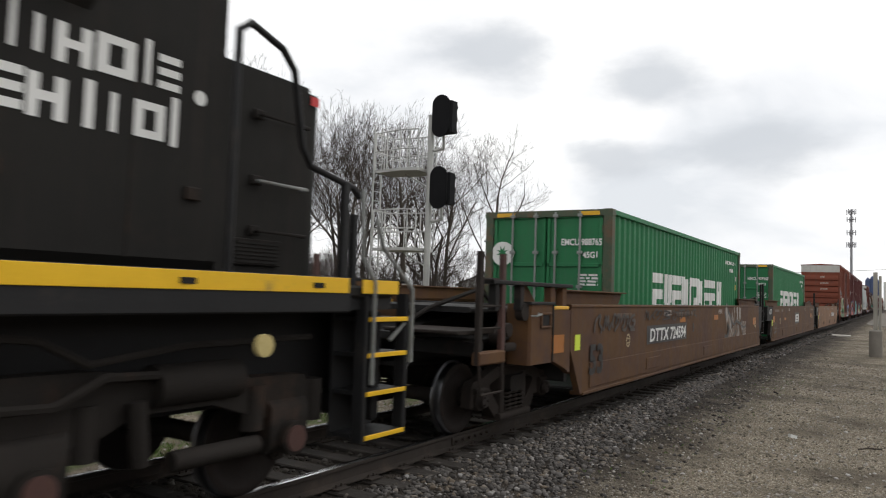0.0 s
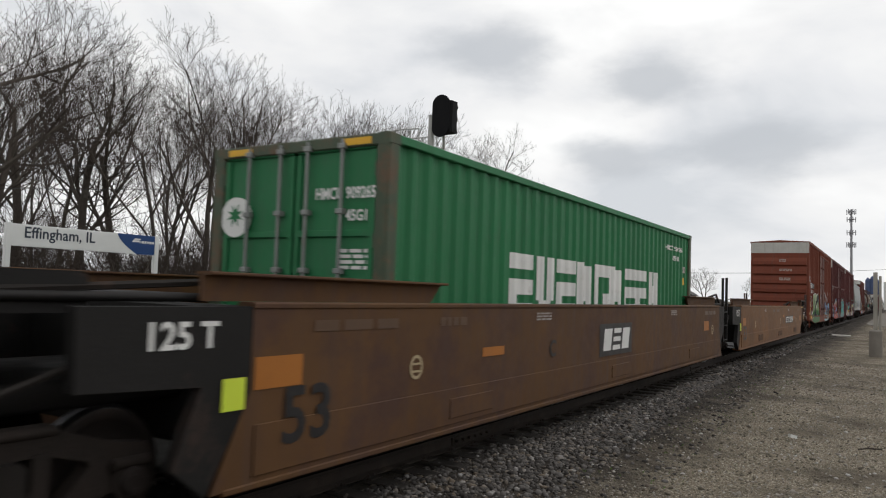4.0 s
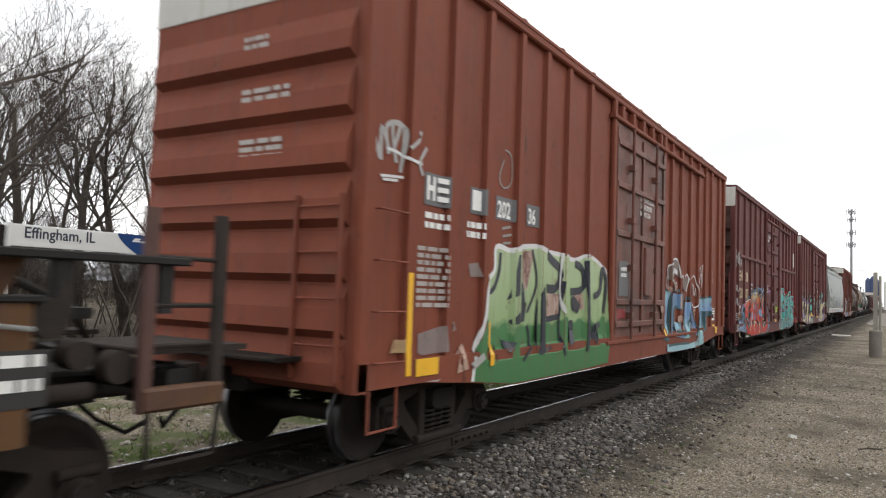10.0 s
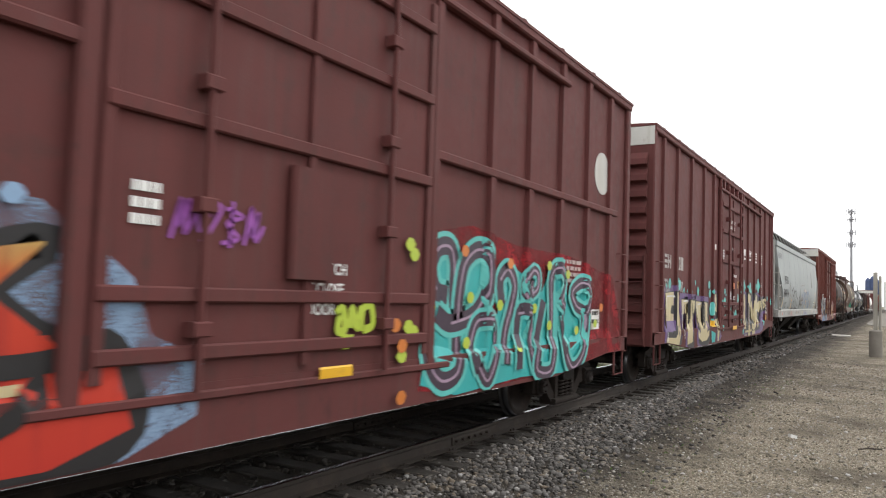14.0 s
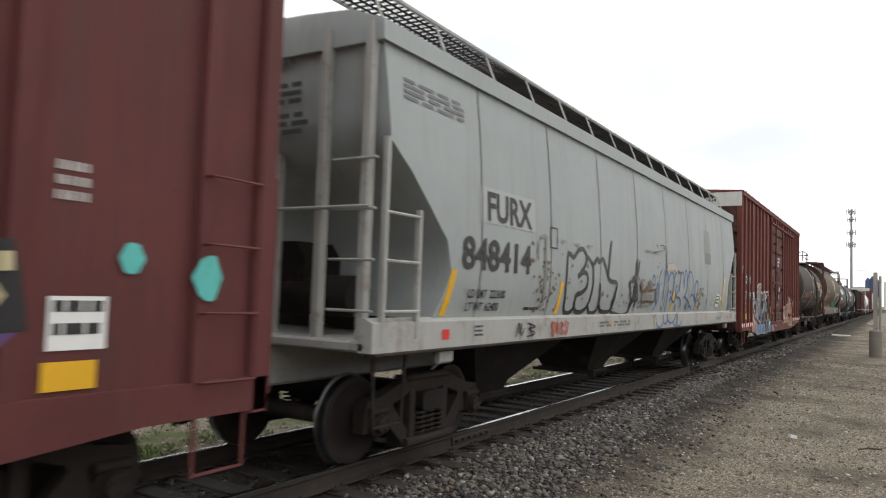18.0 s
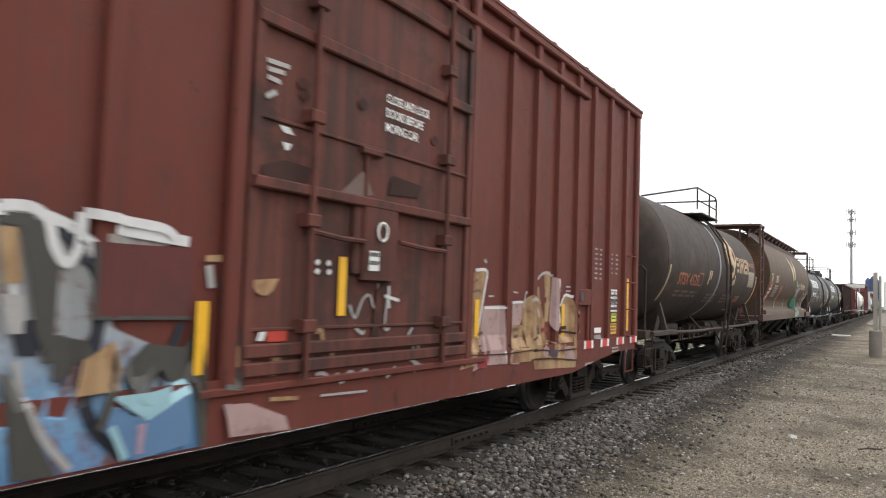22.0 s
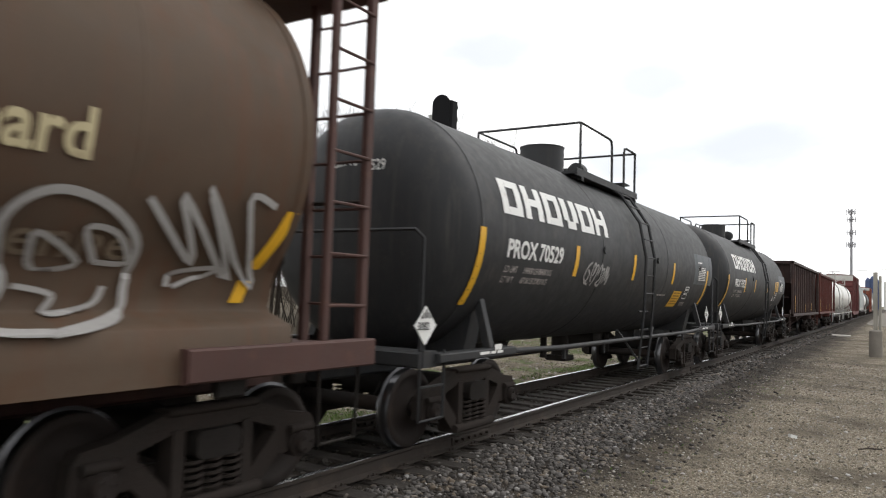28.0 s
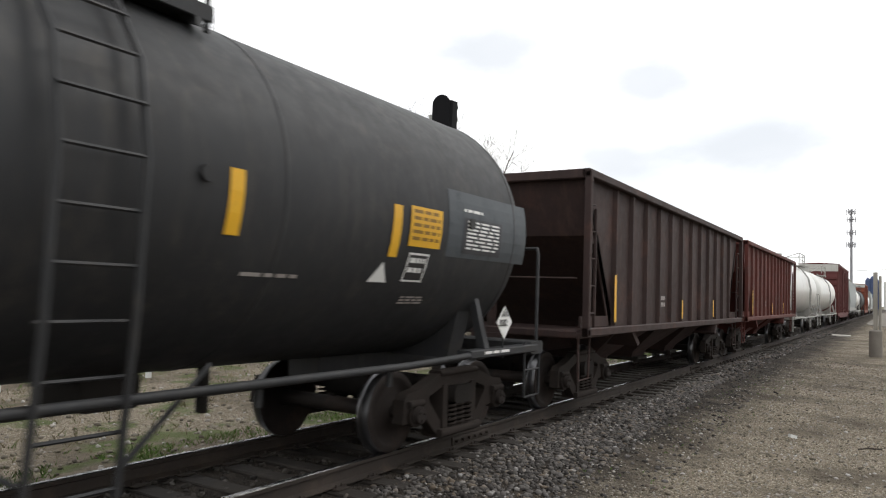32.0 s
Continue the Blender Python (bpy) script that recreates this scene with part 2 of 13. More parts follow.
def quad(mesh, x0, x1, z0, z1, put, lift=0.006, mi=0, shear=0.0):
    """A painted or pasted rectangle laid on a surface, in strips that follow it."""
    n = max(1, int((z1 - z0) / 0.12))
    v, f = [], []
    for i in range(n + 1):
        z = z0 + (z1 - z0) * i / n
        s = shear * (z - z0)
        v += [put(x0 + s, z, lift), put(x1 + s, z, lift)]
        if i:
            f.append((2 * i - 2, 2 * i - 1, 2 * i + 1, 2 * i))
    return mesh.add(v, f, mi)


def marks(mesh, shapes, x, z, w, h, put, gap=0.18, lift=0.007, mi=0, slant=0.0):
    """A painted emblem in plain shapes: o ring, i upright, m two uprights, z three level bars, b block."""
    cell = w / len(shapes)
    for i, s in enumerate(shapes):
        a, b = x + i * cell, x + (i + 1 - gap) * cell
        t, hz = (b - a) * 0.30, h * 0.22
        def q(x0, x1, z0, z1):
            quad(mesh, x0 + slant * (z0 - z), x1 + slant * (z0 - z), z0, z1, put, lift, mi, slant)
        if s == "o":
            q(a, a + t, z, z + h), q(b - t, b, z, z + h), q(a + t, b - t, z, z + hz), q(a + t, b - t, z + h - hz, z + h)
        elif s == "i":
            q((a + b) / 2 - t * 0.7, (a + b) / 2 + t * 0.7, z, z + h)
        elif s == "m":
            q(a, a + t, z, z + h), q(b - t, b, z, z + h), q(a + t, b - t, z + h * 0.4, z + h * 0.4 + hz)
        elif s == "z":
            for k in (0, 0.39, 0.78):
                q(a, b, z + h * k, z + h * k + hz)
        elif s == "v":
            q(a, a + t * 1.2, z + h * 0.25, z + h), q(b - t * 1.2, b, z + h * 0.25, z + h), q(a + t * 0.7, b - t * 0.7, z, z + h * 0.25)
        else:
            q(a, b, z, z + h)
    return mesh
# ---- running gear ----
WHEELS = []            # (wheelset, x, wheel radius) of every car, turned in motions()
CARS = []              # (thing, x at the clip's start)
WHEEL_R = 0.42


def wheelset_mesh():
    m = Mesh()
    for s in (-1, 1):
        g = 0.7175
        prof = [(0.06, 0.12), (0.09, 0.13), (0.075, 0.30), (0.03, 0.34), (0.03, WHEEL_R - 0.005)]
        n = 40
        def ring(y, r):
            return [(r * math.sin(2 * math.pi * k / n), s * y, r * math.cos(2 * math.pi * k / n)) for k in range(n)]
        rows = [ring(g + y, r) for y, r in ((0.10, 0.09), (0.12, 0.10), (0.085, 0.14), (0.06, 0.30), (0.095, 0.345), (0.10, 0.36), (0.10, WHEEL_R - 0.012), (0.09, WHEEL_R), (0.0, WHEEL_R + 0.004), (-0.01, WHEEL_R + 0.03), (-0.035, WHEEL_R + 0.022), (-0.035, 0.34), (0.0, 0.30), (0.02, 0.12), (-0.02, 0.1))]
        v = [p for r in rows for p in r]
        f, mi = [], []
        for i in range(len(rows) - 1):
            for k in range(n):
                q = (i * n + k, i * n + (k + 1) % n, (i + 1) * n + (k + 1) % n, (i + 1) * n + k)
                f.append(q[::-1] if s > 0 else q)
                mi.append(1 if 7 <= i <= 9 else 0)
        f.append(tuple(range(n)) if s > 0 else tuple(range(n - 1, -1, -1)))
        mi.append(0)
        o = len(m.f)
        m.add(v, f, 0, [True] * (len(f) - 1) + [False])
        m.m[o:] = mi
        m.cyl((0, s * (g + 0.09), 0), (0, s * (g + 0.42), 0), 0.07, 14)
        # bearing end cap with three bolts
        m.cyl((0, s * (g + 0.42), 0), (0, s * (g + 0.47), 0), 0.095, 18, 0, 0.08)
        for k in range(3):
            a = k * 2.094
            m.cyl((0.05 * math.cos(a), s * (g + 0.465), 0.05 * math.sin(a)), (0.05 * math.cos(a), s * (g + 0.485), 0.05 * math.sin(a)), 0.016, 6)
    m.cyl((0, -0.70, 0), (0, 0.70, 0), 0.085, 16)
    return m.data("wheelset", [wheel_face, tread])


def side_frame_mesh():
    """Cast side frame: top chord, two sloping arms to the spring seat, pedestals over the bearings. Built round y = 0."""
    m = Mesh()
    out = [(-1.06, 0.36), (-1.06, 0.58), (-0.98, 0.66), (-0.62, 0.70), (-0.36, 0.80), (0.36, 0.80), (0.62, 0.70), (0.98, 0.66), (1.06, 0.58), (1.06, 0.36), (0.98, 0.34)]
    d = 0.065
    def plate(poly, t=d, c=0.0):
        m.prism([(x, z + c) for x, z in poly], "y", -t, t)
    plate([(-1.07, 0.56), (-1.02, 0.64), (-0.80, 0.67), (-0.40, 0.80), (0.40, 0.80), (0.80, 0.67), (1.02, 0.64), (1.07, 0.56), (0.74, 0.54), (0.34, 0.66), (-0.34, 0.66), (-0.74, 0.54)])
    for s in (-1, 1):
        plate([(s * 1.07, 0.58), (s * 1.09, 0.34), (s * 1.00, 0.34), (s * 0.98, 0.52)])
        plate([(s * 0.74, 0.56), (s * 0.78, 0.36), (s * 0.68, 0.34), (s * 0.60, 0.60)])
        # arm down to the spring seat
        plate([(s * 0.66, 0.58), (s * 0.76, 0.44), (s * 0.42, 0.13), (s * 0.30, 0.22)])
        # bolster columns
        plate([(s * 0.36, 0.68), (s * 0.36, 0.20), (s * 0.26, 0.20), (s * 0.26, 0.68)], 0.085)
        # flange ribs
        m.bar(s * 0.89 - 0.13, s * 0.89 + 0.13, -0.12, 0.12, 0.50, 0.57, 0.02)
        m.cyl((s * 0.89, -0.10, 0.42), (s * 0.89, 0.10, 0.42), 0.125, 18)
    m.bar(-0.44, 0.44, -0.13, 0.13, 0.12, 0.21, 0.02)
    m.bar(-0.40, 0.40, -0.09, 0.09, 0.77, 0.83, 0.02)
    return m.data("side_frame", [cast])


def springs_mesh():
    m = Mesh()
    m.tube([(0.066 * math.cos(a), 0.066 * math.sin(a), 0.21 + 0.25 * a / (2 * math.pi * 5)) for a in (i * math.pi / 5 for i in range(51))], 0.016, 5)
    return m.data("spring", [cast])


def bolster_mesh():
    m = Mesh()
    m.bar(-0.20, 0.20, -1.16, 1.16, 0.46, 0.66, 0.04)
    m.bar(-0.23, 0.23, -0.7, 0.7, 0.40, 0.70, 0.05)
    m.cyl((0, 0, 0.68), (0, 0, 0.80), 0.19, 20)
    for s in (-1, 1):
        # brake beams, shoes and rods
        m.bar(s * 0.42 - 0.05, s * 0.42 + 0.05, -0.72, 0.72, 0.33, 0.41, 0.015)
        for t in (-1, 1):
            m.bar(s * 0.45 - 0.04, s * 0.45 + 0.04, t * 0.74 - 0.04, t * 0.74 + 0.04, 0.26, 0.52, 0.015)
        m.cyl((s * 0.42, 0.06, 0.37), (s * 0.15, 0.1, 0.62), 0.022, 6)
    m.cyl((-0.45, 0.05, 0.30), (0.45, 0.05, 0.30), 0.02, 6)
    return m.data("bolster", [iron])


def truck(car, x, axles=(-0.89, 0.89), detailed=True):
    """A two-axle truck at x along its car."""
    t = part("truck", shared("bolster", bolster_mesh), None, car, "dark brake-dusted cast steel truck")
    t.location = (x, 0, 0)
    for s in (-1, 1):
        f = part("side_frame", shared("side_frame", side_frame_mesh), None, t)
        f.location = (0, s * 1.02, 0)
        for cx, cy in ((-0.17, 0.06), (0.0, 0.06), (0.17, 0.06), (-0.09, -0.07), (0.09, -0.07)) if s < 0 else ((-0.13, 0), (0.13, 0)):
            part("spring", shared("springs", springs_mesh), None, t).location = (cx, s * (1.02 + cy), 0)
    for a in axles:
        w = part("wheelset", shared("wheelset", wheelset_mesh), None, t)
        w.location = (a, 0, WHEEL_R)
        WHEELS.append((w, a))
    return t


def coupler_mesh(s):
    m = Mesh()
    m.bar(-0.55 if s < 0 else 0, 0 if s < 0 else 0.55, -0.07, 0.07, 0.78, 0.94, 0.02)
    m.bar(s * 0.50, s * 0.72, -0.15, 0.12, 0.72, 1.0, 0.03) if s > 0 else m.bar(-0.72, -0.50, -0.12, 0.15, 0.72, 1.0, 0.03)
    m.tube([(s * 0.1, 0.25, 0.8), (s * 0.4, 0.3, 0.55), (s * 0.62, 0.22, 0.42), (s * 0.74, 0.1, 0.52)], 0.022, 6)
    return m.data("coupler", [iron])


def coupler(car, x, s):
    part("coupler", shared("coupler%d" % s, lambda: coupler_mesh(s)), None, car).location = (x, 0, 0)


def train_thing(name, x0, label, category, group="cars of the freight train"):
    ob = tagged(new(name), label, category, group)
    ob.matrix_basis = pose(x0, TRACK, 0)
    CARS.append((ob, x0))
    return ob


def ladder(parent, x0, x1, y, zs, mat, r=0.011, depth=0.06, stiles=False, name="grab_iron", z_end=None):
    """Grab irons: each a bent bar of its own, standing off to -y."""
    for z in zs:
        part(name, Mesh().tube([(x0, y, z), (x0, y - depth, z), (x1, y - depth, z), (x1, y, z)], r, 5), mat, parent)


STROKES = {
    "c": [[(0.9, 0.85), (0.5, 0.98), (0.1, 0.6), (0.15, 0.2), (0.5, 0.02), (0.95, 0.2)]],
    "o": [[(0.5, 0.97), (0.12, 0.75), (0.1, 0.3), (0.5, 0.03), (0.88, 0.3), (0.88, 0.75), (0.5, 0.97)]],
    "r": [[(0.15, 0.0), (0.15, 0.95)], [(0.15, 0.93), (0.75, 0.95), (0.85, 0.7), (0.6, 0.48), (0.2, 0.48)], [(0.45, 0.48), (0.9, 0.0)]],
    "e": [[(0.9, 0.95), (0.15, 0.92), (0.12, 0.05), (0.92, 0.08)], [(0.15, 0.5), (0.75, 0.52)]],
    "b": [[(0.15, 0.0), (0.15, 0.97), (0.7, 0.95), (0.82, 0.75), (0.6, 0.55), (0.2, 0.52)], [(0.55, 0.53), (0.92, 0.35), (0.85, 0.05), (0.15, 0.03)]],
    "n": [[(0.12, 0.0), (0.15, 0.97), (0.8, 0.05), (0.85, 1.0)]],
    "t": [[(0.02, 0.95), (0.98, 0.9)], [(0.5, 0.93), (0.5, 0.0)]],
    "u": [[(0.12, 1.0), (0.12, 0.25), (0.5, 0.02), (0.88, 0.25), (0.88, 1.0)]],
    "s": [[(0.88, 0.88), (0.45, 0.98), (0.12, 0.75), (0.5, 0.5), (0.88, 0.28), (0.5, 0.02), (0.1, 0.12)]],
    "a": [[(0.05, 0.0), (0.5, 1.0), (0.95, 0.0)], [(0.25, 0.38), (0.75, 0.38)]],
    "k": [[(0.15, 0.0), (0.15, 1.0)], [(0.9, 0.98), (0.22, 0.45), (0.95, 0.0)]],
    "h": [[(0.15, 0.0), (0.15, 1.0)], [(0.85, 0.0), (0.85, 1.0)], [(0.15, 0.5), (0.85, 0.5)]],
    "w": [[(0.05, 1.0), (0.25, 0.0), (0.5, 0.7), (0.75, 0.0), (0.95, 1.0)]],
    "l": [[(0.3, 1.0), (0.7, 0.8), (0.3, 0.5), (0.2, 0.1), (0.6, 0.0), (0.95, 0.2)]],
    "i": [[(0.5, 0.75), (0.5, 0.0)]],
    "1": [[(0.1, 0.1), (0.3, 0.95), (0.42, 0.3), (0.6, 0.9), (0.7, 0.15), (0.95, 0.6)]],
    "2": [[(0.05, 0.5), (0.4, 0.95), (0.55, 0.4), (0.2, 0.15), (0.7, 0.05), (0.95, 0.75), (0.6, 0.8)]],
    "3": [[(0.1, 0.9), (0.9, 0.7), (0.3, 0.5), (0.95, 0.25), (0.15, 0.05)], [(0.4, 1.0), (0.6, 0.0)]],
    "4": [[(0.12, 0.0), (0.2, 0.7), (0.75, 1.0), (0.6, 0.45), (0.92, 0.3), (0.85, 0.0)]],
    "5": [[(0.9, 1.0), (0.35, 0.8), (0.1, 0.35), (0.55, 0.2), (0.85, 0.5), (0.5, 0.62)], [(0.3, 0.1), (0.95, 0.0)]],
    "6": [[(0.1, 0.95), (0.5, 0.85), (0.95, 1.0)], [(0.45, 0.9), (0.25, 0.4), (0.6, 0.0), (0.95, 0.15)]],
    "q": [[(0.2, 0.2), (0.05, 0.6), (0.3, 1.0), (0.55, 0.75), (0.35, 0.45), (0.6, 0.9), (0.95, 0.85), (0.8, 0.4), (0.4, 0.05)]],
}


def smooth(pts, n=6):
    out = []
    for i in range(len(pts) - 1):
        p0, p1, p2, p3 = pts[max(i - 1, 0)], pts[i], pts[i + 1], pts[min(i + 2, len(pts) - 1)]
        for k in range(n):
            t = k / n
            out.append(tuple(0.5 * (2 * p1[j] + (p2[j] - p0[j]) * t + (2 * p0[j] - 5 * p1[j] + 4 * p2[j] - p3[j]) * t * t + (3 * p1[j] - p0[j] - 3 * p2[j] + p3[j]) * t ** 3) for j in (0, 1)))
    return out + [pts[-1]]


def ribbon(mesh, pts, width, put, lift, mi=0, across=3, taper=False):
    """A painted line: narrow quads that follow the surface under them."""
    rows = []
    n = len(pts)
    for i, p in enumerate(pts):
        q, o = pts[min(i + 1, n - 1)], pts[max(i - 1, 0)]
        dx, dz = q[0] - o[0], q[1] - o[1]
        l = math.hypot(dx, dz) or 1
        w = width * (0.55 + 0.45 * math.sin(math.pi * (i + 0.5) / n) if taper else 1)
        rows.append([put(p[0] - dz / l * w * (k / across - 0.5), p[1] + dx / l * w * (k / across - 0.5), lift) for k in range(across + 1)])
    c = across + 1
    mesh.add([v for r in rows for v in r], [(i * c + k, (i + 1) * c + k, (i + 1) * c + k + 1, i * c + k + 1) for i in range(n - 1) for k in range(across)], mi)


def patch(mesh, poly, put, lift, mi=0, step=0.07):
    """A painted area, cut in upright strips that follow the surface."""
    x0, x1 = min(p[0] for p in poly), max(p[0] for p in poly)
    n = max(2, int((x1 - x0) / step))

    def span(x):
        zs = []
        for i in range(len(poly)):
            a, b = poly[i], poly[(i + 1) % len(poly)]
            if (a[0] <= x) != (b[0] <= x):
                zs.append(a[1] + (b[1] - a[1]) * (x - a[0]) / (b[0] - a[0]))
        zs.sort()
        return (zs[0], zs[-1]) if len(zs) > 1 else None
    prev = None
    for i in range(n + 1):
        x = x0 + (x1 - x0) * min(max(i / n, 0.002), 0.998)
        s = span(x)
        if s:
            col = [put(x, s[0] + (s[1] - s[0]) * k / 6, lift) for k in range(7)]
            if prev:
                mesh.add(prev + col, [(k, 7 + k, 8 + k, k + 1) for k in range(6)], mi)
            prev = col
        else:
            prev = None


def blob(rng, cx, cz, rx, rz, rough=0.12, n=28):
    ph = [rng.uniform(0, 6.28) for _ in range(3)]
    return [(cx + rx * (1 + rough * (math.sin(3 * a + ph[0]) + 0.6 * math.sin(5 * a + ph[1]) + 0.5 * math.sin(9 * a + ph[2]))) * math.cos(a), cz + rz * (1 + rough * (math.sin(4 * a + ph[1]) + 0.5 * math.sin(7 * a + ph[0]))) * math.sin(a)) for a in (2 * math.pi * k / n for k in range(n))]


def area(mesh, poly, put, lift, mi=0, step=0.05):
    """A painted shape of any outline, cut in narrow upright strips that follow the surface."""
    x0, x1 = min(p[0] for p in poly), max(p[0] for p in poly)
    n = max(3, int((x1 - x0) / step))

    def spans(x):
        zs = sorted(a[1] + (b[1] - a[1]) * (x - a[0]) / (b[0] - a[0]) for a, b in zip(poly, poly[1:] + poly[:1]) if (a[0] <= x) != (b[0] <= x))
        return list(zip(zs[::2], zs[1::2]))
    for i in range(n):
        xa, xb = x0 + (x1 - x0) * i / n, x0 + (x1 - x0) * (i + 1) / n
        sa, sb, sm = spans(xa + 1e-4), spans(xb - 1e-4), spans((xa + xb) / 2)
        if not len(sa) == len(sb) == len(sm):
            sa = sb = sm
        for (a0, a1), (b0, b1) in zip(sa, sb):
            k = max(1, int(max(a1 - a0, b1 - b0) / 0.14))
            v = [put(x, lo + (hi - lo) * j / k, lift) for x, lo, hi in ((xa, a0, a1), (xb, b0, b1)) for j in range(k + 1)]
            mesh.add(v, [(j, k + 1 + j, k + 2 + j, j + 1) for j in range(k)], mi)


def sprayed(parent, put, label, lift, layers):
    """One sprayed letter or field: painted shapes and strokes laid over one another, each a little higher."""
    m, mats = Mesh(), []
    for k, (kind, mat, width, pts) in enumerate(layers):
        if mat not in mats:
            mats.append(mat)
        if kind == "area":
            area(m, pts, put, lift + 0.0012 * k, mats.index(mat))
        elif kind == "dots":
            for x, z in pts:
                area(m, [(x + width * 0.62 * math.cos(a), z + width * 0.5 * math.sin(a)) for a in (0.1 + 2 * math.pi * q / 14 for q in range(14))], put, lift + 0.0012 * k, mats.index(mat), 0.03)
        else:
            ribbon(m, smooth(pts, 5), width, put, lift + 0.0012 * k, mats.index(mat), 3)
    return part("graffiti", m, mats, parent, label)


BLOCKS = {            # parts of a sprayed block letter in a unit cell, and the dark cuts in it
    "E": ([[(0, 0), (1, 0.02), (1.03, 0.96), (0.5, 1.03), (0, 1)]], [(0.46, 0.26, 1.02, 0.40), (0.44, 0.60, 1.02, 0.72)]),
    "F": ([[(0, 0), (0.52, 0.02), (0.5, 1.02), (0, 1)], [(0.4, 0.66), (1, 0.70), (1.02, 1.0), (0.4, 1.02)], [(0.4, 0.34), (0.86, 0.36), (0.86, 0.56), (0.4, 0.56)]], []),
    "T": ([[(0.28, 0), (0.74, 0), (0.72, 0.9), (0.3, 0.9)], [(0, 0.66), (1, 0.70), (1.04, 1.0), (-0.02, 1.02)]], []),
    "A": ([[(0, 0), (1, 0), (0.74, 0.96), (0.5, 1.04), (0.26, 0.97)]], [(0.42, 0.44, 0.60, 0.66), (0.40, -0.02, 0.62, 0.20)]),
    "U": ([[(0, 0.12), (0.3, -0.02), (0.72, 0.0), (1, 0.15), (1.02, 1), (0, 1.03)]], [(0.40, 0.34, 0.60, 1.04)]),
    "B": ([[(0, 0), (0.85, 0), (1, 0.3), (0.9, 0.55), (0.98, 0.8), (0.7, 1.02), (0, 1)]], [(0.40, 0.62, 0.64, 0.78), (0.40, 0.22, 0.66, 0.40)]),
    "K": ([[(0, 0), (1.02, -0.02), (1, 1), (0.5, 0.96), (0, 1.03)]], [(0.62, 0.36, 1.03, 0.54), (0.46, 0.74, 0.60, 1.02), (0.46, -0.02, 0.58, 0.26)]),
}


def block_letters(parent, rng, shapes, x0, x1, z0, z1, put, fill, outline, halo=None, shine=None, peek=None, gap=0.10, edge=0.055, drop=0.08):
    """A sprayed row of heavy angular letters: halo, cast outline, faded fill, dark cuts, thin highlights. Each letter is a part."""
    cell, h = (x1 - x0) / len(shapes), z1 - z0
    for i, g in enumerate(shapes):
        a, b = x0 + cell * i, x0 + cell * (i + 1 - gap)
        lean, rise, foot = rng.uniform(-0.09, 0.09), rng.uniform(-0.10, 0.10) * h, rng.uniform(-0.03, 0.05) * h

        def at(u, v):
            return (a + (b - a) * (u + lean * (v - 0.5)), z0 + foot + (h + rise - foot) * v)

        def swell(poly, d, dx=0.0, dz=0.0):
            cx, cz = sum(p[0] for p in poly) / len(poly), sum(p[1] for p in poly) / len(poly)
            return [(x + math.copysign(d, x - cx) + dx, z + math.copysign(d, z - cz) + dz) for x, z in poly]
        polys = [[at(u + rng.uniform(-0.04, 0.04), v + rng.uniform(-0.03, 0.03)) for u, v in q] for q in BLOCKS[g][0]]
        m, mats = Mesh(), [outline, fill] + [q for q in (halo, shine, peek) if q]
        if halo:
            for q in polys:
                patch(m, swell(q, edge + 0.07), put, 0.005, mats.index(halo))
        for q in polys:
            patch(m, swell(q, edge, drop * 0.5, -drop * 0.3), put, 0.009, 0)
        for q in polys:
            patch(m, q, put, 0.0112, 1, 0.05)
        for u0, v0, u1, v1 in BLOCKS[g][1]:
            q = [at(u0, v0 + rng.uniform(-0.03, 0.03)), at(u1, v0), at(u1, v1 + rng.uniform(-0.03, 0.03)), at(u0, v1)]
            patch(m, q, put, 0.0132, 0, 0.05)
            if peek:
                patch(m, [at(u0 + 0.07, v0 + 0.03), at(u1 - 0.07, v0 + 0.03), at(u1 - 0.09, v1 - 0.03), at(u0 + 0.05, v1 - 0.04)], put, 0.0148, mats.index(peek), 0.05)
        if shine:
            q = polys[0]
            ribbon(m, smooth([at(0.07, 0.12), at(0.06, 0.5), at(0.08, 0.93)], 4), 0.035, put, 0.0142, mats.index(shine), 1)
            ribbon(m, [at(0.12, 0.95), at(0.45, 0.965), at(0.8, 0.94)], 0.03, put, 0.0142, mats.index(shine), 1)
        part("graffiti_letter", m, mats, parent, "sprayed angular block letter with dark outline")


def tag(parent, rng, x0, x1, z0, z1, put, mat, width=0.02, glyphs="12q3", slant=0.15):
    """A quick single-line spray tag."""
    m = Mesh()
    cell = (x1 - x0) / len(glyphs)
    for i, g in enumerate(glyphs):
        for st in STROKES[g]:
            ribbon(m, smooth([(x0 + cell * (i + x * 0.95) + slant * (z1 - z0) * z + rng.uniform(-0.06, 0.06) * cell, z0 + (z1 - z0) * z + rng.uniform(-0.05, 0.05) * (z1 - z0)) for x, z in st]), width, put, 0.014, 0, 1)
    return part("spray_tag", m, mat, parent)


def ribbed_side(y, ribs, door, half, foot):
    """Maps (along, up) onto a ribbed car side: ribs, sill and door stand out from the sheet."""
    def put(u, v, lift=0.0):
        out = 0.0
        v = max(v, float(np.interp(u, [p[0] for p in foot], [p[1] for p in foot])) + 0.012)
        if v < 1.06:
            out = half - y + 0.002
        elif door[0] < u < door[1]:
            out = 0.052
        else:
            for r in ribs:
                out = max(out, 0.056 * min(1.0, max(0.0, (0.125 - abs(u - r)) / 0.05)))
        return (u, -y - out - lift, v)
    return put


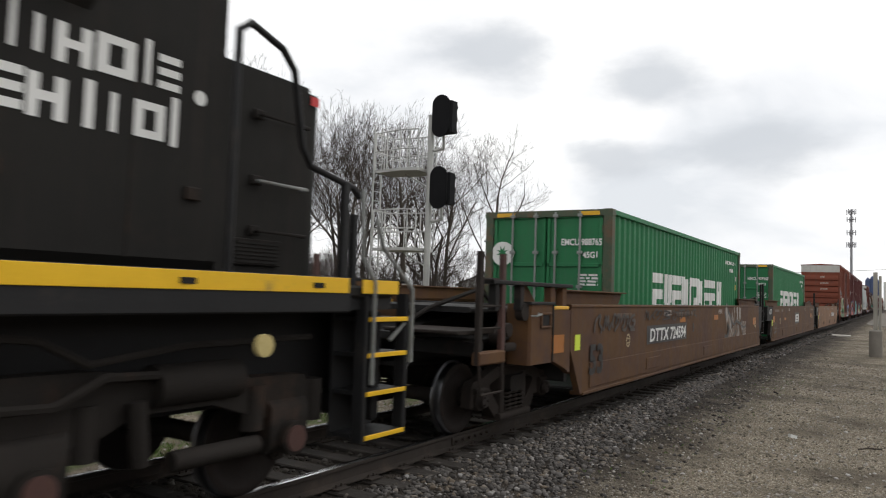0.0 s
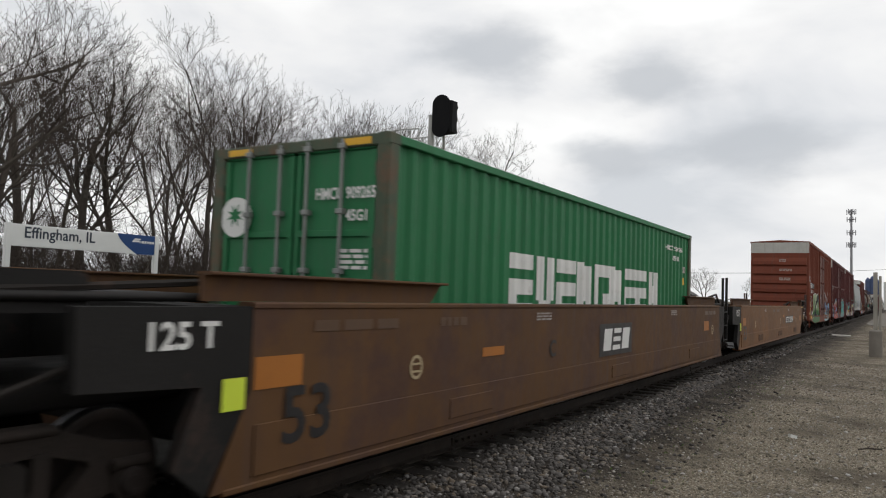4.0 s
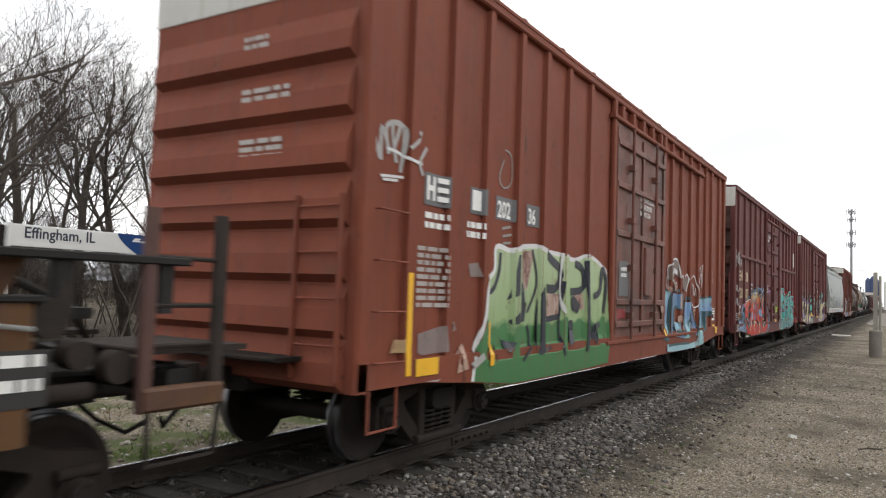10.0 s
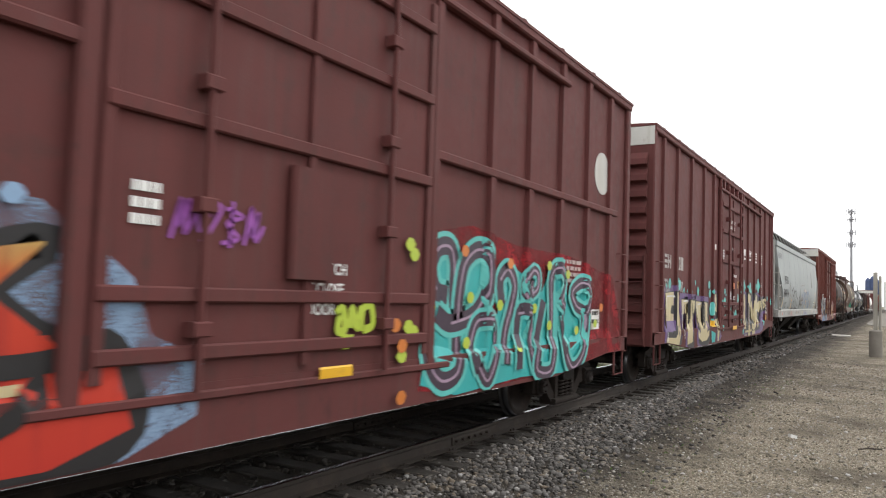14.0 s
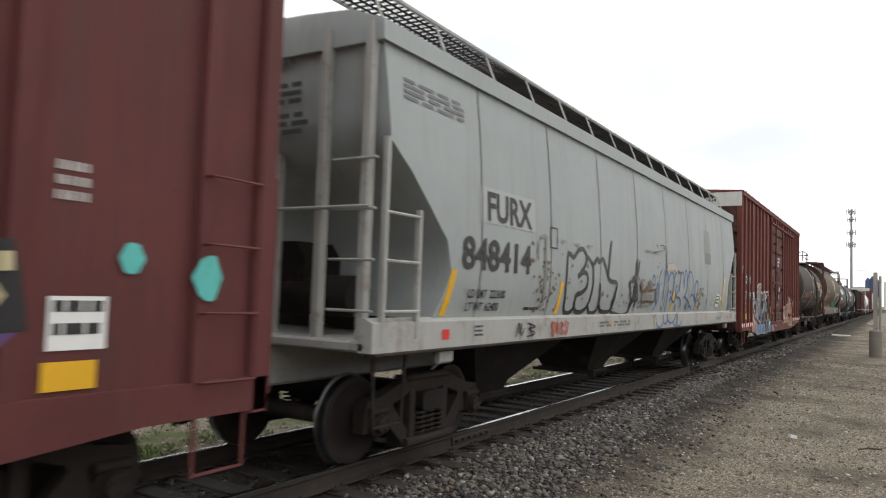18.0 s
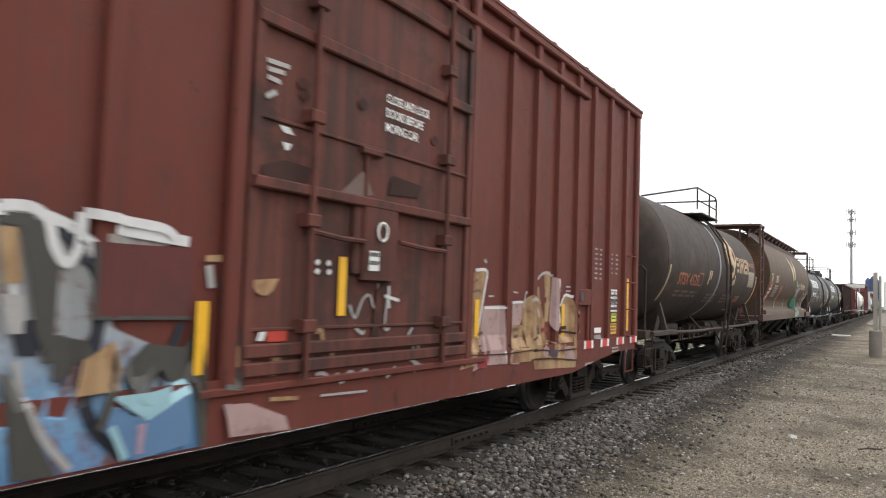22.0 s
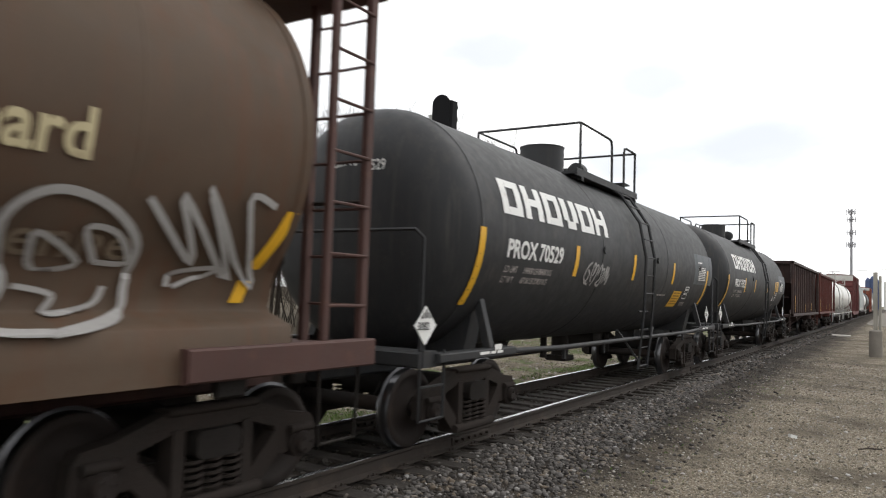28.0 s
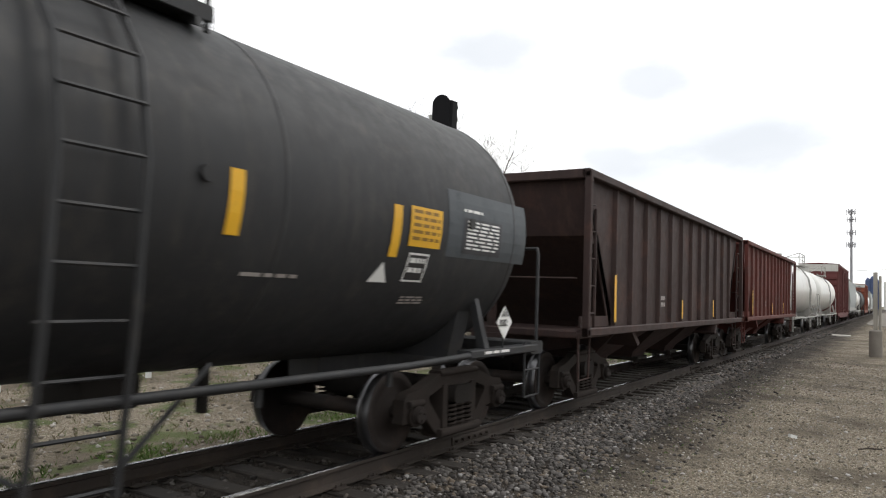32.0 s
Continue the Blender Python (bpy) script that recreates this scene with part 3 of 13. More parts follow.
# ---- boxcar ----
def boxcar(x0, length, label, body, *, top=5.0, half=1.45, sill=0.82, belly=0.62, ribs=(), door=(6.0, 9.7), end_white=None, strip=None, end_ribs=(4.2, 3.7, 3.2, 2.72, 2.24, 1.76, 1.3), roof=None, door_mat=None, end_mat=None, track_past=0.4, door_bars=(1.25, 1.62, 2.75, 3.55, 4.25), rods=None, lock=None, name="boxcar"):
    """A steel boxcar; x runs from its leading end. Returns the thing and the map onto its near side."""
    car = train_thing(name, x0, label, "boxcar")
    y = half - 0.06                       # the side sheets stand back from the rib faces
    b = part("body", Mesh().box(0.02, length - 0.02, -y, y, 0.95, top - 0.03), body, car)
    for s in (-1, 1):
        m = Mesh()
        m.prism([(0, sill), (1.0, sill), (1.9, belly + 0.12), (3.0, belly), (length - 3.0, belly), (length - 1.9, belly + 0.12), (length - 1.0, sill), (length, sill), (length, 1.05), (0, 1.05)], "y", s * half if s < 0 else s * y, s * y if s < 0 else s * half)
        part("side_sill", m, body, car)
        part("eave_rail", Mesh().bar(0, length, -half - 0.02 if s < 0 else y - 0.05, -y + 0.05 if s < 0 else half + 0.02, top - 0.12, top, 0.02), body, car)
        for e, xx in ((0, 0.0), (1, length)):
            part("corner_post", Mesh().bar(xx - 0.02 if not e else xx - 0.16, xx + 0.16 if not e else xx + 0.02, -half if s < 0 else y - 0.1, -y + 0.1 if s < 0 else half, 0.80, top - 0.02, 0.025), body, car)
        for x in ribs:
            part("side_rib", shared(("rib", round(top, 2), half, body.name), lambda: Mesh().prism([(-0.072, 0), (-0.060, -0.056), (0.055, -0.056), (0.080, 0)], "z", 0.9, top - 0.1).data("side_rib", [body])), None, car).matrix_basis = pose(x, s * y, 0, 0, 0, 0 if s < 0 else 180)
        if strip:
            for xa, xb in strip[1]:
                part("side_strip", Mesh().bar(xa, xb, -half - 0.01 if s < 0 else y, -y if s < 0 else half + 0.01, strip[0] - 0.05, strip[0] + 0.05, 0.015), body, car)
        # plug door with its panels, bars, rods and tracks
        d = part("door", Mesh().bar(door[0], door[1], -y - 0.05 if s < 0 else y, -y if s < 0 else y + 0.05, 1.05, top - 0.42, 0.02), door_mat or body, car)
        f = -y - 0.05 if s < 0 else y + 0.05
        o = -1 if s < 0 else 1
        dm = door_mat or body
        def lug(xa, xb, za, zb, th=0.05, nm="door_bar", mt=None):
            part(nm, Mesh().bar(xa, xb, min(f, f + o * th), max(f, f + o * th), za, zb, 0.012), mt or dm, d)
        for z in door_bars:
            lug(door[0] + 0.05, door[1] - 0.05, z - 0.05, z + 0.05)
        for x in (door[0] + 0.03, door[1] - 0.1) if lock else (door[0] + 0.03, (door[0] + door[1]) / 2, door[1] - 0.1):
            lug(x, x + 0.09, 1.1, top - 0.5, 0.035)
        for x in rods or (door[0] + 0.75, door[1] - 0.75):
            part("locking_rod", Mesh().cyl((x, f + o * 0.075, 1.0), (x, f + o * 0.075, top - 0.4), 0.026, 8), dm, d)
            for z in (1.4, 2.2, 3.0, 3.9):
                part("rod_bracket", Mesh().bar(x - 0.07, x + 0.07, min(f, f + o * 0.11), max(f, f + o * 0.11), z - 0.05, z + 0.05, 0.01), dm, d)
        lk = lock or (door[0] + 1.55, door[0] + 2.05, 1.75, 2.6)
        part("lock_box", Mesh().bar(lk[0], lk[1], min(f, f + o * 0.07), max(f, f + o * 0.07), lk[2], lk[3], 0.03), dm, d)
        if lock:
            lug(door[0] + 0.05, door[1] - 0.05, 2.385, 2.47, 0.075)
            for z in (1.38, 2.91):
                lug(door[0] + 0.05, door[1] - 0.05, z - 0.015, z + 0.015, 0.02, "door_seam")
            lug(lk[0] - 0.1, lk[0], lk[2] + 0.05, lk[3], 0.045)
            lug(lk[0] - 0.02, lk[0] + 0.26, 2.84, 2.90, 0.05, "bracket")
            lug(lk[0] + 0.05, lk[0] + 0.09, 2.45, 2.86, 0.03, "link")
            for xa, xb in ((rods[0], lk[0]), (lk[1], rods[1])):
                part("lock_lever", Mesh().tube([(xa, f + o * 0.08, 2.12), ((xa + xb) / 2, f + o * 0.095, 2.09), (xb, f + o * 0.08, 2.09)], 0.022, 6), dm, d)
        part("door_track", Mesh().bar(door[0] - 0.3, door[1] + track_past, -half - 0.03 if s < 0 else y, -y if s < 0 else half + 0.03, 0.94, 1.0, 0.01), body, car)
        part("door_header", Mesh().bar(door[0] - 0.2, min(door[1] + 3.4, length - 0.3), -half - 0.05 if s < 0 else y, -y if s < 0 else half + 0.05, top - 0.42, top - 0.34, 0.02), body, car)
        for x in (door[0] - 0.06, door[1] + 0.06):
            part("door_post", Mesh().bar(x - 0.07, x + 0.07, -half - 0.02 if s < 0 else y, -y if s < 0 else half + 0.02, 0.95, top - 0.1, 0.02), body, car)
        for k in range(5):
            x = door[0] + 0.2 + k * (door[1] - door[0]) / 5
            part("header_hanger", Mesh().bar(x, x + 0.12, -half - 0.04 if s < 0 else y, -y if s < 0 else half + 0.04, top - 0.36, top - 0.14, 0.01), body, car)
    r = Mesh().prism([(-half - 0.03, top - 0.02), (half + 0.03, top - 0.02), (half + 0.03, top + 0.02), (0, top + 0.10), (-half - 0.03, top + 0.02)], "x", -0.03, length + 0.03)
    for k in range(int(length / 1.2)):
        x = 0.6 + k * 1.2
        r.prism([(-half - 0.02, top + 0.02), (half + 0.02, top + 0.02), (half + 0.02, top + 0.05), (0, top + 0.13), (-half - 0.02, top + 0.05)], "x", x - 0.05, x + 0.05)
    part("roof", r, roof or body, car)
    for e, xx, o in ((0, 0.0, -1), (1, length, 1)):
        # ribbed end: wedge corrugations, undercut below
        rd = end_ribs[0] - end_ribs[1]
        for z in end_ribs:
            part("end_rib", Mesh().prism([(xx, z - rd), (xx + o * 0.02, z - rd), (xx + o * 0.12, z - rd * 0.86), (xx + o * 0.10, z - rd * 0.5), (xx + o * 0.02, z - rd * 0.1), (xx, z - rd * 0.1)], "y", -y + 0.07, y - 0.07), end_mat or body, car)
        part("end_sheet", Mesh().box(min(xx, xx + o * 0.018), max(xx, xx + o * 0.018), -y, y, 0.9, top - 0.05), end_mat or body, car)
        if end_white:
            part("end_panel", Mesh().box(min(xx, xx + o * 0.03), max(xx, xx + o * 0.03), -half + 0.01, half - 0.01, end_white, top - 0.03), dull_white, car, "weathered white excess-height panel")
        for z in (1.2, 1.6, 2.0, 2.4):
            part("grab_iron", Mesh().tube([(xx, -1.30, z), (xx + o * 0.14, -1.30, z), (xx + o * 0.14, -0.85, z), (xx, -0.85, z)], 0.012, 5), body, car)
        for yy in (-1.33, -0.82):
            part("ladder_stile", Mesh().bar(min(xx + o * 0.10, xx + o * 0.15), max(xx + o * 0.10, xx + o * 0.15), yy, yy + 0.04, 0.9, 2.5, 0.008), body, car)
        part("crossover_platform", Mesh().bar(min(xx, xx + o * 0.42), max(xx, xx + o * 0.42), -0.9, 0.9, 1.05, 1.09, 0.01), iron, car)
        part("end_handrail", Mesh().tube([(xx, -0.8, 2.45), (xx + o * 0.15, -0.8, 2.45), (xx + o * 0.15, 1.25, 2.45), (xx, 1.25, 2.45)], 0.014, 5), body, car)
        xl = 0.18 if not e else length - 0.62
        ladder(car, xl, xl + 0.44, -half + 0.01, (1.05, 1.5, 1.95, 2.4), body)
        ladder(car, xl, xl + 0.44, half + 0.05, (1.05, 1.5, 1.95, 2.4), body)
        for s in (-1, 1):
            part("sill_step", Mesh().tube([(xl, s * (half - 0.02), 0.85), (xl, s * (half - 0.02), 0.45), (xl + 0.42, s * (half - 0.02), 0.45), (xl + 0.42, s * (half - 0.02), 0.85)], 0.018, 5), body, car)
        coupler(car, xx, o)
        truck(car, 1.85 if not e else length - 1.85)
    part("brake_wheel", Mesh().tube([(length + 0.22, 0.55 + 0.26 * math.cos(k * 0.5236), 2.9 + 0.26 * math.sin(k * 0.5236)) for k in range(13)], 0.015, 5).cyl((length + 0.02, 0.55, 2.9), (length + 0.24, 0.55, 2.9), 0.04, 8).tube([(length + 0.21, 0.29, 2.9), (length + 0.21, 0.81, 2.9)], 0.012, 5).tube([(length + 0.21, 0.55, 2.64), (length + 0.21, 0.55, 3.16)], 0.012, 5), iron, car)
    under = Mesh().bar(-0.1, length + 0.1, -0.25, 0.25, 0.72, 1.0, 0.03)
    for k in range(8):
        under.bar(2.9 + k * (length - 5.8) / 7, 3.0 + k * (length - 5.8) / 7, -half + 0.1, half - 0.1, 0.84, 0.96, 0.01)
    part("underframe", under, iron, car)
    part("brake_cylinder", Mesh().cyl((5.2, -0.55, 0.75), (5.9, -0.55, 0.75), 0.15, 14).cyl((9.4, 0.5, 0.72), (10.4, 0.5, 0.72), 0.2, 14).tube([(3.2, -0.4, 0.62), (11.8, -0.4, 0.6)], 0.02, 5), iron, car)
    return car, ribbed_side(y, ribs, door, half, [(0, sill), (1.0, sill), (1.9, belly + 0.12), (3.0, belly), (length - 3.0, belly), (length - 1.9, belly + 0.12), (length - 1.0, sill), (length, sill)])


# ---- tank car ----
def tank_car(x0, length, label, skin, *, r=1.49, zc=2.53, inset=0.45, trucks=1.65, frame_mat=None, rail=(2.8, 8.1, 9.75), hatch=(4.7, 5.9), band=7.15, under=False, boxed=None, name="tank_car"):
    """A tank car without a centre sill: tank, stub frames, side rails, ladder and top platform."""
    car = train_thing(name, x0, label, "tank car")
    fm = frame_mat or skin
    a, b, k = inset, length - inset, 0.62
    prof = [(a + k * (1 - math.cos(t)), r * (0.0 + math.sin(t)) ** 0.62 if t > 0 else 0.02) for t in (math.pi / 2 * i / 9 for i in range(10))]
    prof = [(x, max(q, 0.02)) for x, q in prof]
    mid = [(a + k + 0.02, r), (b - k - 0.02, r)]
    part("tank", Mesh().lathe(prof + mid + [(a + b - x, q) for x, q in prof[::-1]], 0, zc, 64), skin, car)
    for x in (a + k, a + k + 0.34 * (b - a - 2 * k), a + k + 0.67 * (b - a - 2 * k), b - k):
        part("weld_seam", Mesh().lathe([(x - 0.02, r + 0.001), (x - 0.012, r + 0.006), (x + 0.012, r + 0.006), (x + 0.02, r + 0.001)], 0, zc, 64, caps=False), skin, car)
    for o, e in ((1, 0.0), (-1, length)):
        X = lambda d: e + o * d
        fr = part("stub_frame", Mesh().bar(min(X(-0.1), X(3.0)), max(X(-0.1), X(3.0)), -0.22, 0.22, 0.72, 1.05, 0.03).bar(min(X(0), X(0.35)), max(X(0), X(0.35)), -1.38, 1.38, 0.94, 1.10, 0.02), fm, car)
        part("bolster_saddle", Mesh().prism([(-1.0, 0.95), (1.0, 0.95), (1.12, 1.5), (0.95, 1.4), (0.6, 1.16), (0, 1.06), (-0.6, 1.16), (-0.95, 1.4), (-1.12, 1.5)], "x", X(trucks) - 0.14, X(trucks) + 0.14), fm, car)
        for s in (-1, 1):
            part("end_rail", Mesh().tube([(X(0.1), s * 1.33, 1.05), (X(0.1), s * 1.33, 2.22), (X(0.02), s * 1.28, 2.30), (X(0.02), s * 0.2, 2.3), (X(0.02), 0, 2.3)], 0.022, 6), fm, car)
            part("end_ladder", Mesh().tube([(X(0.5), s * 1.36, 1.1), (X(0.5), s * 1.36, 0.42), (X(0.06), s * 1.36, 0.42), (X(0.06), s * 1.36, 1.1)], 0.018, 5).tube([(X(0.5), s * 1.36, 0.75), (X(0.06), s * 1.36, 0.75)], 0.014, 5), fm, car)
            part("brace", Mesh().prism([(s * 1.40, 1.0), (s * 1.30, 1.0), (s * 1.14, 1.60), (s * 1.22, 1.64)], "x", X(1.52) - 0.05, X(1.52) + 0.05), fm, car)
            part("side_platform", Mesh().bar(min(X(0.3), X(2.0)), max(X(0.3), X(2.0)), s * 1.36 - 0.09, s * 1.36 + 0.09, 0.98, 1.07, 0.012), fm, car)
        coupler(car, e, -o)
        truck(car, X(trucks))
    for s in (-1, 1):
        part("side_rail", Mesh().tube([(2.0, s * 1.42, 1.02)] + [(x, s * 1.48, 1.0) for x in (3.2, length / 2, length - 3.2)] + [(length - 2.0, s * 1.42, 1.02)], 0.035, 7), fm, car)
        for x in (3.6, 5.2, 8.6, 10.2):
            if x < length - 2.5:
                part("rail_hanger", Mesh().bar(x - 0.03, x + 0.03, s * 1.40 - 0.02, s * 1.40 + 0.02, 0.82, 1.02, 0.006), fm, car)
        lad = Mesh()
        for xx in (band - 0.27, band + 0.27):
            lad.tube([(xx, s * 1.46, 0.45), (xx, s * (r + 0.10), 1.5), (xx, s * (r + 0.12), zc)] + [(xx, s * (r + 0.12) * math.cos(t), zc + (r + 0.12) * math.sin(t)) for t in (0.4, 0.8, 1.15)], 0.026, 5)
        ld = part("ladder", lad, fm, car)
        for i in range(11):
            z = 0.5 + 0.32 * i
            t = max(0.0, (z - zc) / (r + 0.12))
            yy, zz = ((r + 0.12) * math.cos(t), zc + (r + 0.12) * math.sin(t)) if z > zc else (r + 0.10 if z > 1.5 else 1.46, z)
            part("rung", Mesh().cyl((band - 0.27, s * yy, zz), (band + 0.27, s * yy, zz), 0.014, 5), fm, ld)
        part("ladder_brace", Mesh().tube([(band - 1.1, s * 1.35, 1.15), (band - 0.3, s * 1.46, 0.62)], 0.02, 5).tube([(band + 1.0, s * 1.35, 1.15), (band + 0.3, s * 1.46, 0.62)], 0.02, 5), fm, car)
    top = zc + r
    if rail:
        pa, pb, pc = rail
        part("platform", Mesh().bar(pa + 2.2, pb + 0.3, -0.35, 0.35, top - 0.01, top + 0.03, 0.01).bar(pb - 1.5, pb + 0.45, -1.1, 1.1, top - 0.14, top - 0.10, 0.01), fm, car)
        for s in (-1, 1):
            part("platform_rail", Mesh().tube([(pb + 0.45, s * 1.05, top - 0.2), (pb + 0.45, s * 1.05, top + 0.44), (pb + 0.36, s * 1.03, top + 0.52), (pb - 1.4, s * 0.95, top + 0.56), (pa, s * 0.4, top - 0.02)], 0.022, 6).tube([(pb + 0.45, s * 1.05, top + 0.18), (pb - 1.4, s * 0.95, top + 0.24)], 0.018, 6).tube([(pb - 1.4, s * 0.95, top), (pb - 1.4, s * 0.95, top + 0.56)], 0.022, 6), fm, car)
        part("platform_rail", Mesh().tube([(pb + 0.45, -1.05, top + 0.44), (pb + 0.45, 1.05, top + 0.44)], 0.022, 6).tube([(pb - 0.35, -1.03, top - 0.2), (pb - 0.35, -1.03, top + 0.53)], 0.022, 6), fm, car)
    if boxed is not None:
        # a railed walk on both flanks of the tank top, open at the ladder
        o, yw, zr, zd = boxed, 0.955, zc + 2.11, zc + 1.24
        for s in (-1, 1):
            w = part("side_walk", Mesh().bar(o + 5.2, o + 8.36, s * 0.86 - 0.13, s * 0.86 + 0.13, zd, zd + 0.035, 0.006).bar(o + 5.2, o + 8.36, s * 0.985 - 0.02, s * 0.985 + 0.02, zd - 0.03, zd + 0.09, 0.006), fm, car)
            for k in range(26):
                part("grate_bar", shared(("grate", fm.name), lambda: Mesh().bar(-0.012, 0.012, -0.12, 0.12, 0, 0.02, 0.003).data("grate_bar", [fm])), None, w).matrix_basis = pose(o + 5.26 + 0.12 * k, s * 0.86, zd + 0.035)
            part("walk_rail", Mesh().tube([(o + 5.44, s * yw, zd), (o + 5.44, s * yw, zr), (o + 6.85, s * yw, zr), (o + 6.95, s * yw, zr - 0.03), (o + 6.98, s * yw, zr - 0.12), (o + 7.0, s * yw, zd)], 0.023, 7), fm, car)
            part("walk_rail", Mesh().tube([(o + 7.68, s * yw, zd), (o + 7.66, s * yw, zr - 0.12), (o + 7.70, s * yw, zr - 0.02), (o + 7.80, s * yw, zr), (o + 8.34, s * yw, zr), (o + 8.34, s * yw, zd - 0.1)], 0.023, 7), fm, car)
            part("walk_bracket", Mesh().prism([(s * 0.74, zd), (s * 1.0, zd), (s * 1.02, zd - 0.10)], "x", o + 5.4, o + 5.46).prism([(s * 0.74, zd), (s * 1.0, zd), (s * 1.02, zd - 0.10)], "x", o + 8.2, o + 8.26), fm, car)
        for x in (5.44, 8.34):
            part("cross_rail", Mesh().tube([(o + x, -yw, zr), (o + x, yw, zr)], 0.022, 7), fm, car)
        part("cross_walk", Mesh().bar(o + 8.0, o + 8.36, -0.85, 0.85, top + 0.02, top + 0.05, 0.008), fm, car)
        mw = part("manway", Mesh().cyl((o + 6.05, 0, top - 0.1), (o + 6.05, 0, top + 0.40), 0.385, 32).cyl((o + 6.05, 0, top + 0.40), (o + 6.05, 0, top + 0.42), 0.395, 32), fm, car)
        part("hinge", Mesh().bar(o + 6.46, o + 6.72, -0.12, 0.12, top + 0.02, top + 0.16, 0.03).cyl((o + 6.72, -0.2, top + 0.1), (o + 6.72, 0.2, top + 0.1), 0.06, 10), fm, mw)
        part("valve", Mesh().lathe([(o + 6.86, 0.02), (o + 6.88, 0.16), (o + 7.06, 0.17), (o + 7.1, 0.02)], -0.3, top + 0.12, 16), fm, car)
        part("vent_cap", Mesh().cyl((o + 4.95, 0, top - 0.03), (o + 4.95, 0, top + 0.09), 0.08, 12).cyl((o + 4.95, 0, top + 0.09), (o + 4.95, 0, top + 0.11), 0.10, 12), fm, car)
    if hatch:
        hx = (hatch[0] + hatch[1]) / 2
        part("manway", Mesh().cyl((hx, 0, top - 0.1), (hx, 0, top + 0.38), 0.25, 24).cyl((hx, 0, top + 0.38), (hx, 0, top + 0.44), 0.27, 24), fm, car)
        part("valve", Mesh().cyl((hx + 1.1, 0.1, top - 0.05), (hx + 1.1, 0.1, top + 0.28), 0.09, 10).cyl((hx + 1.5, -0.15, top - 0.05), (hx + 1.5, -0.15, top + 0.2), 0.07, 10), fm, car)
    if under:
        # hangers and two thin rails below the side rail, a box and cylinders of the brake gear
        for s in (-1, 1):
            for z in (0.92, 0.78):
                part("lower_rail", Mesh().tube([(2.9, s * 1.1, z), (band - 0.9, s * 1.1, z), (band - 0.4, s * 1.25, z + 0.1)], 0.018, 5), fm, car)
            for x in (3.55, 3.78, 4.44, 4.95, 5.4, 8.3, 9.1):
                part("hanger", Mesh().bar(x - 0.03, x + 0.03, s * 1.12 - 0.02, s * 1.12 + 0.02, 0.76, 1.06, 0.006), fm, car)
            for x in (4.1, 8.95):
                part("rail_brace", Mesh().tube([(x, s * 1.46, 1.03), (x - 0.38, s * 1.30, 1.32)], 0.025, 5), fm, car)
        part("brake_gear", Mesh().bar(8.6, 10.3, -0.6, 0.5, 0.62, 1.08, 0.05).cyl((7.6, -0.3, 0.85), (8.5, -0.3, 0.85), 0.17, 14).bar(7.2, 8.8, -1.0, -0.3, 0.80, 0.95, 0.03).bar(5.2, 6.3, -0.4, 0.4, 0.82, 1.08, 0.05), fm, car)
    part("bottom_valve", Mesh().cyl((length / 2, 0, 0.55), (length / 2, 0, zc - r + 0.05), 0.16, 14).bar(length / 2 - 0.2, length / 2 + 0.2, -0.2, 0.2, 0.5, 0.6, 0.02), iron, car)
    part("brake_rigging", Mesh().cyl((length / 2 - 2.6, 0.3, 0.83), (length / 2 - 1.8, 0.3, 0.83), 0.13, 12).tube([(2.4, 0.2, 0.66), (length - 2.4, 0.2, 0.66)], 0.022, 5).bar(length / 2 + 1.2, length / 2 + 1.7, -0.2, 0.4, 0.7, 0.98, 0.03).bar(length / 2 - 0.9, length / 2 - 0.82, -0.1, 0.0, 0.6, 1.02, 0.01).bar(length / 2 + 2.4, length / 2 + 2.48, -0.1, 0.0, 0.55, 1.02, 0.01), iron, car)
    return car, round_side(r, zc)


# ---- covered hoppers ----
iron_seam = material("dirty_weld_seam", (0.20, 0.19, 0.175), 0.8, vary=0.3, spec=0.1)
rusty_end = material("rust_brown_end_sheet", (0.150, 0.068, 0.036), 0.75, spots=(0.08, 0.045, 0.03), spot_at=0.56, streak=(0.10, 0.05, 0.03), streak_at=0.56, vary=0.25, spec=0.15, wear=0.5)
def stack(rows, mi=0):
    """A closed body from level slices (z, x0, x1, half width)."""
    m = Mesh()
    v = [p for z, a, b, w in rows for p in ((a, -w, z), (b, -w, z), (b, w, z), (a, w, z))]
    f = [(0, 3, 2, 1), tuple(4 * (len(rows) - 1) + i for i in range(4))]
    s = [False, False]
    for i in range(len(rows) - 1):
        for k in range(4):
            f.append((4 * i + k, 4 * i + (k + 1) % 4, 4 * i + 4 + (k + 1) % 4, 4 * i + 4 + k))
            s.append(k in (0, 2))
    return m.add(v, f, mi, s)


def hopper_side(rows):
    """Maps (along, up) onto the near side of a stacked body."""
    zs, ws = [q[0] for q in rows], [q[3] for q in rows]
    return lambda u, v, lift=0.0: (u, -float(np.interp(v, zs, ws)) - lift, v)


def outlet(car, x, mat, w0, zt, zb, top_half=1.3):
    part("outlet_hopper", stack([(zb, x - 0.42, x + 0.42, 0.45), (zb + 0.12, x - 0.5, x + 0.5, 0.5), (zt, x - w0, x + w0, top_half)]), mat, car)
    part("outlet_gate", Mesh().bar(x - 0.5, x + 0.5, -0.52, 0.52, zb - 0.07, zb, 0.015).cyl((x - 0.62, -0.55, zb - 0.03), (x - 0.62, 0.55, zb - 0.03), 0.03, 8).bar(x - 0.66, x - 0.58, -0.66, -0.55, zb - 0.09, zb + 0.03, 0.01), iron, car)


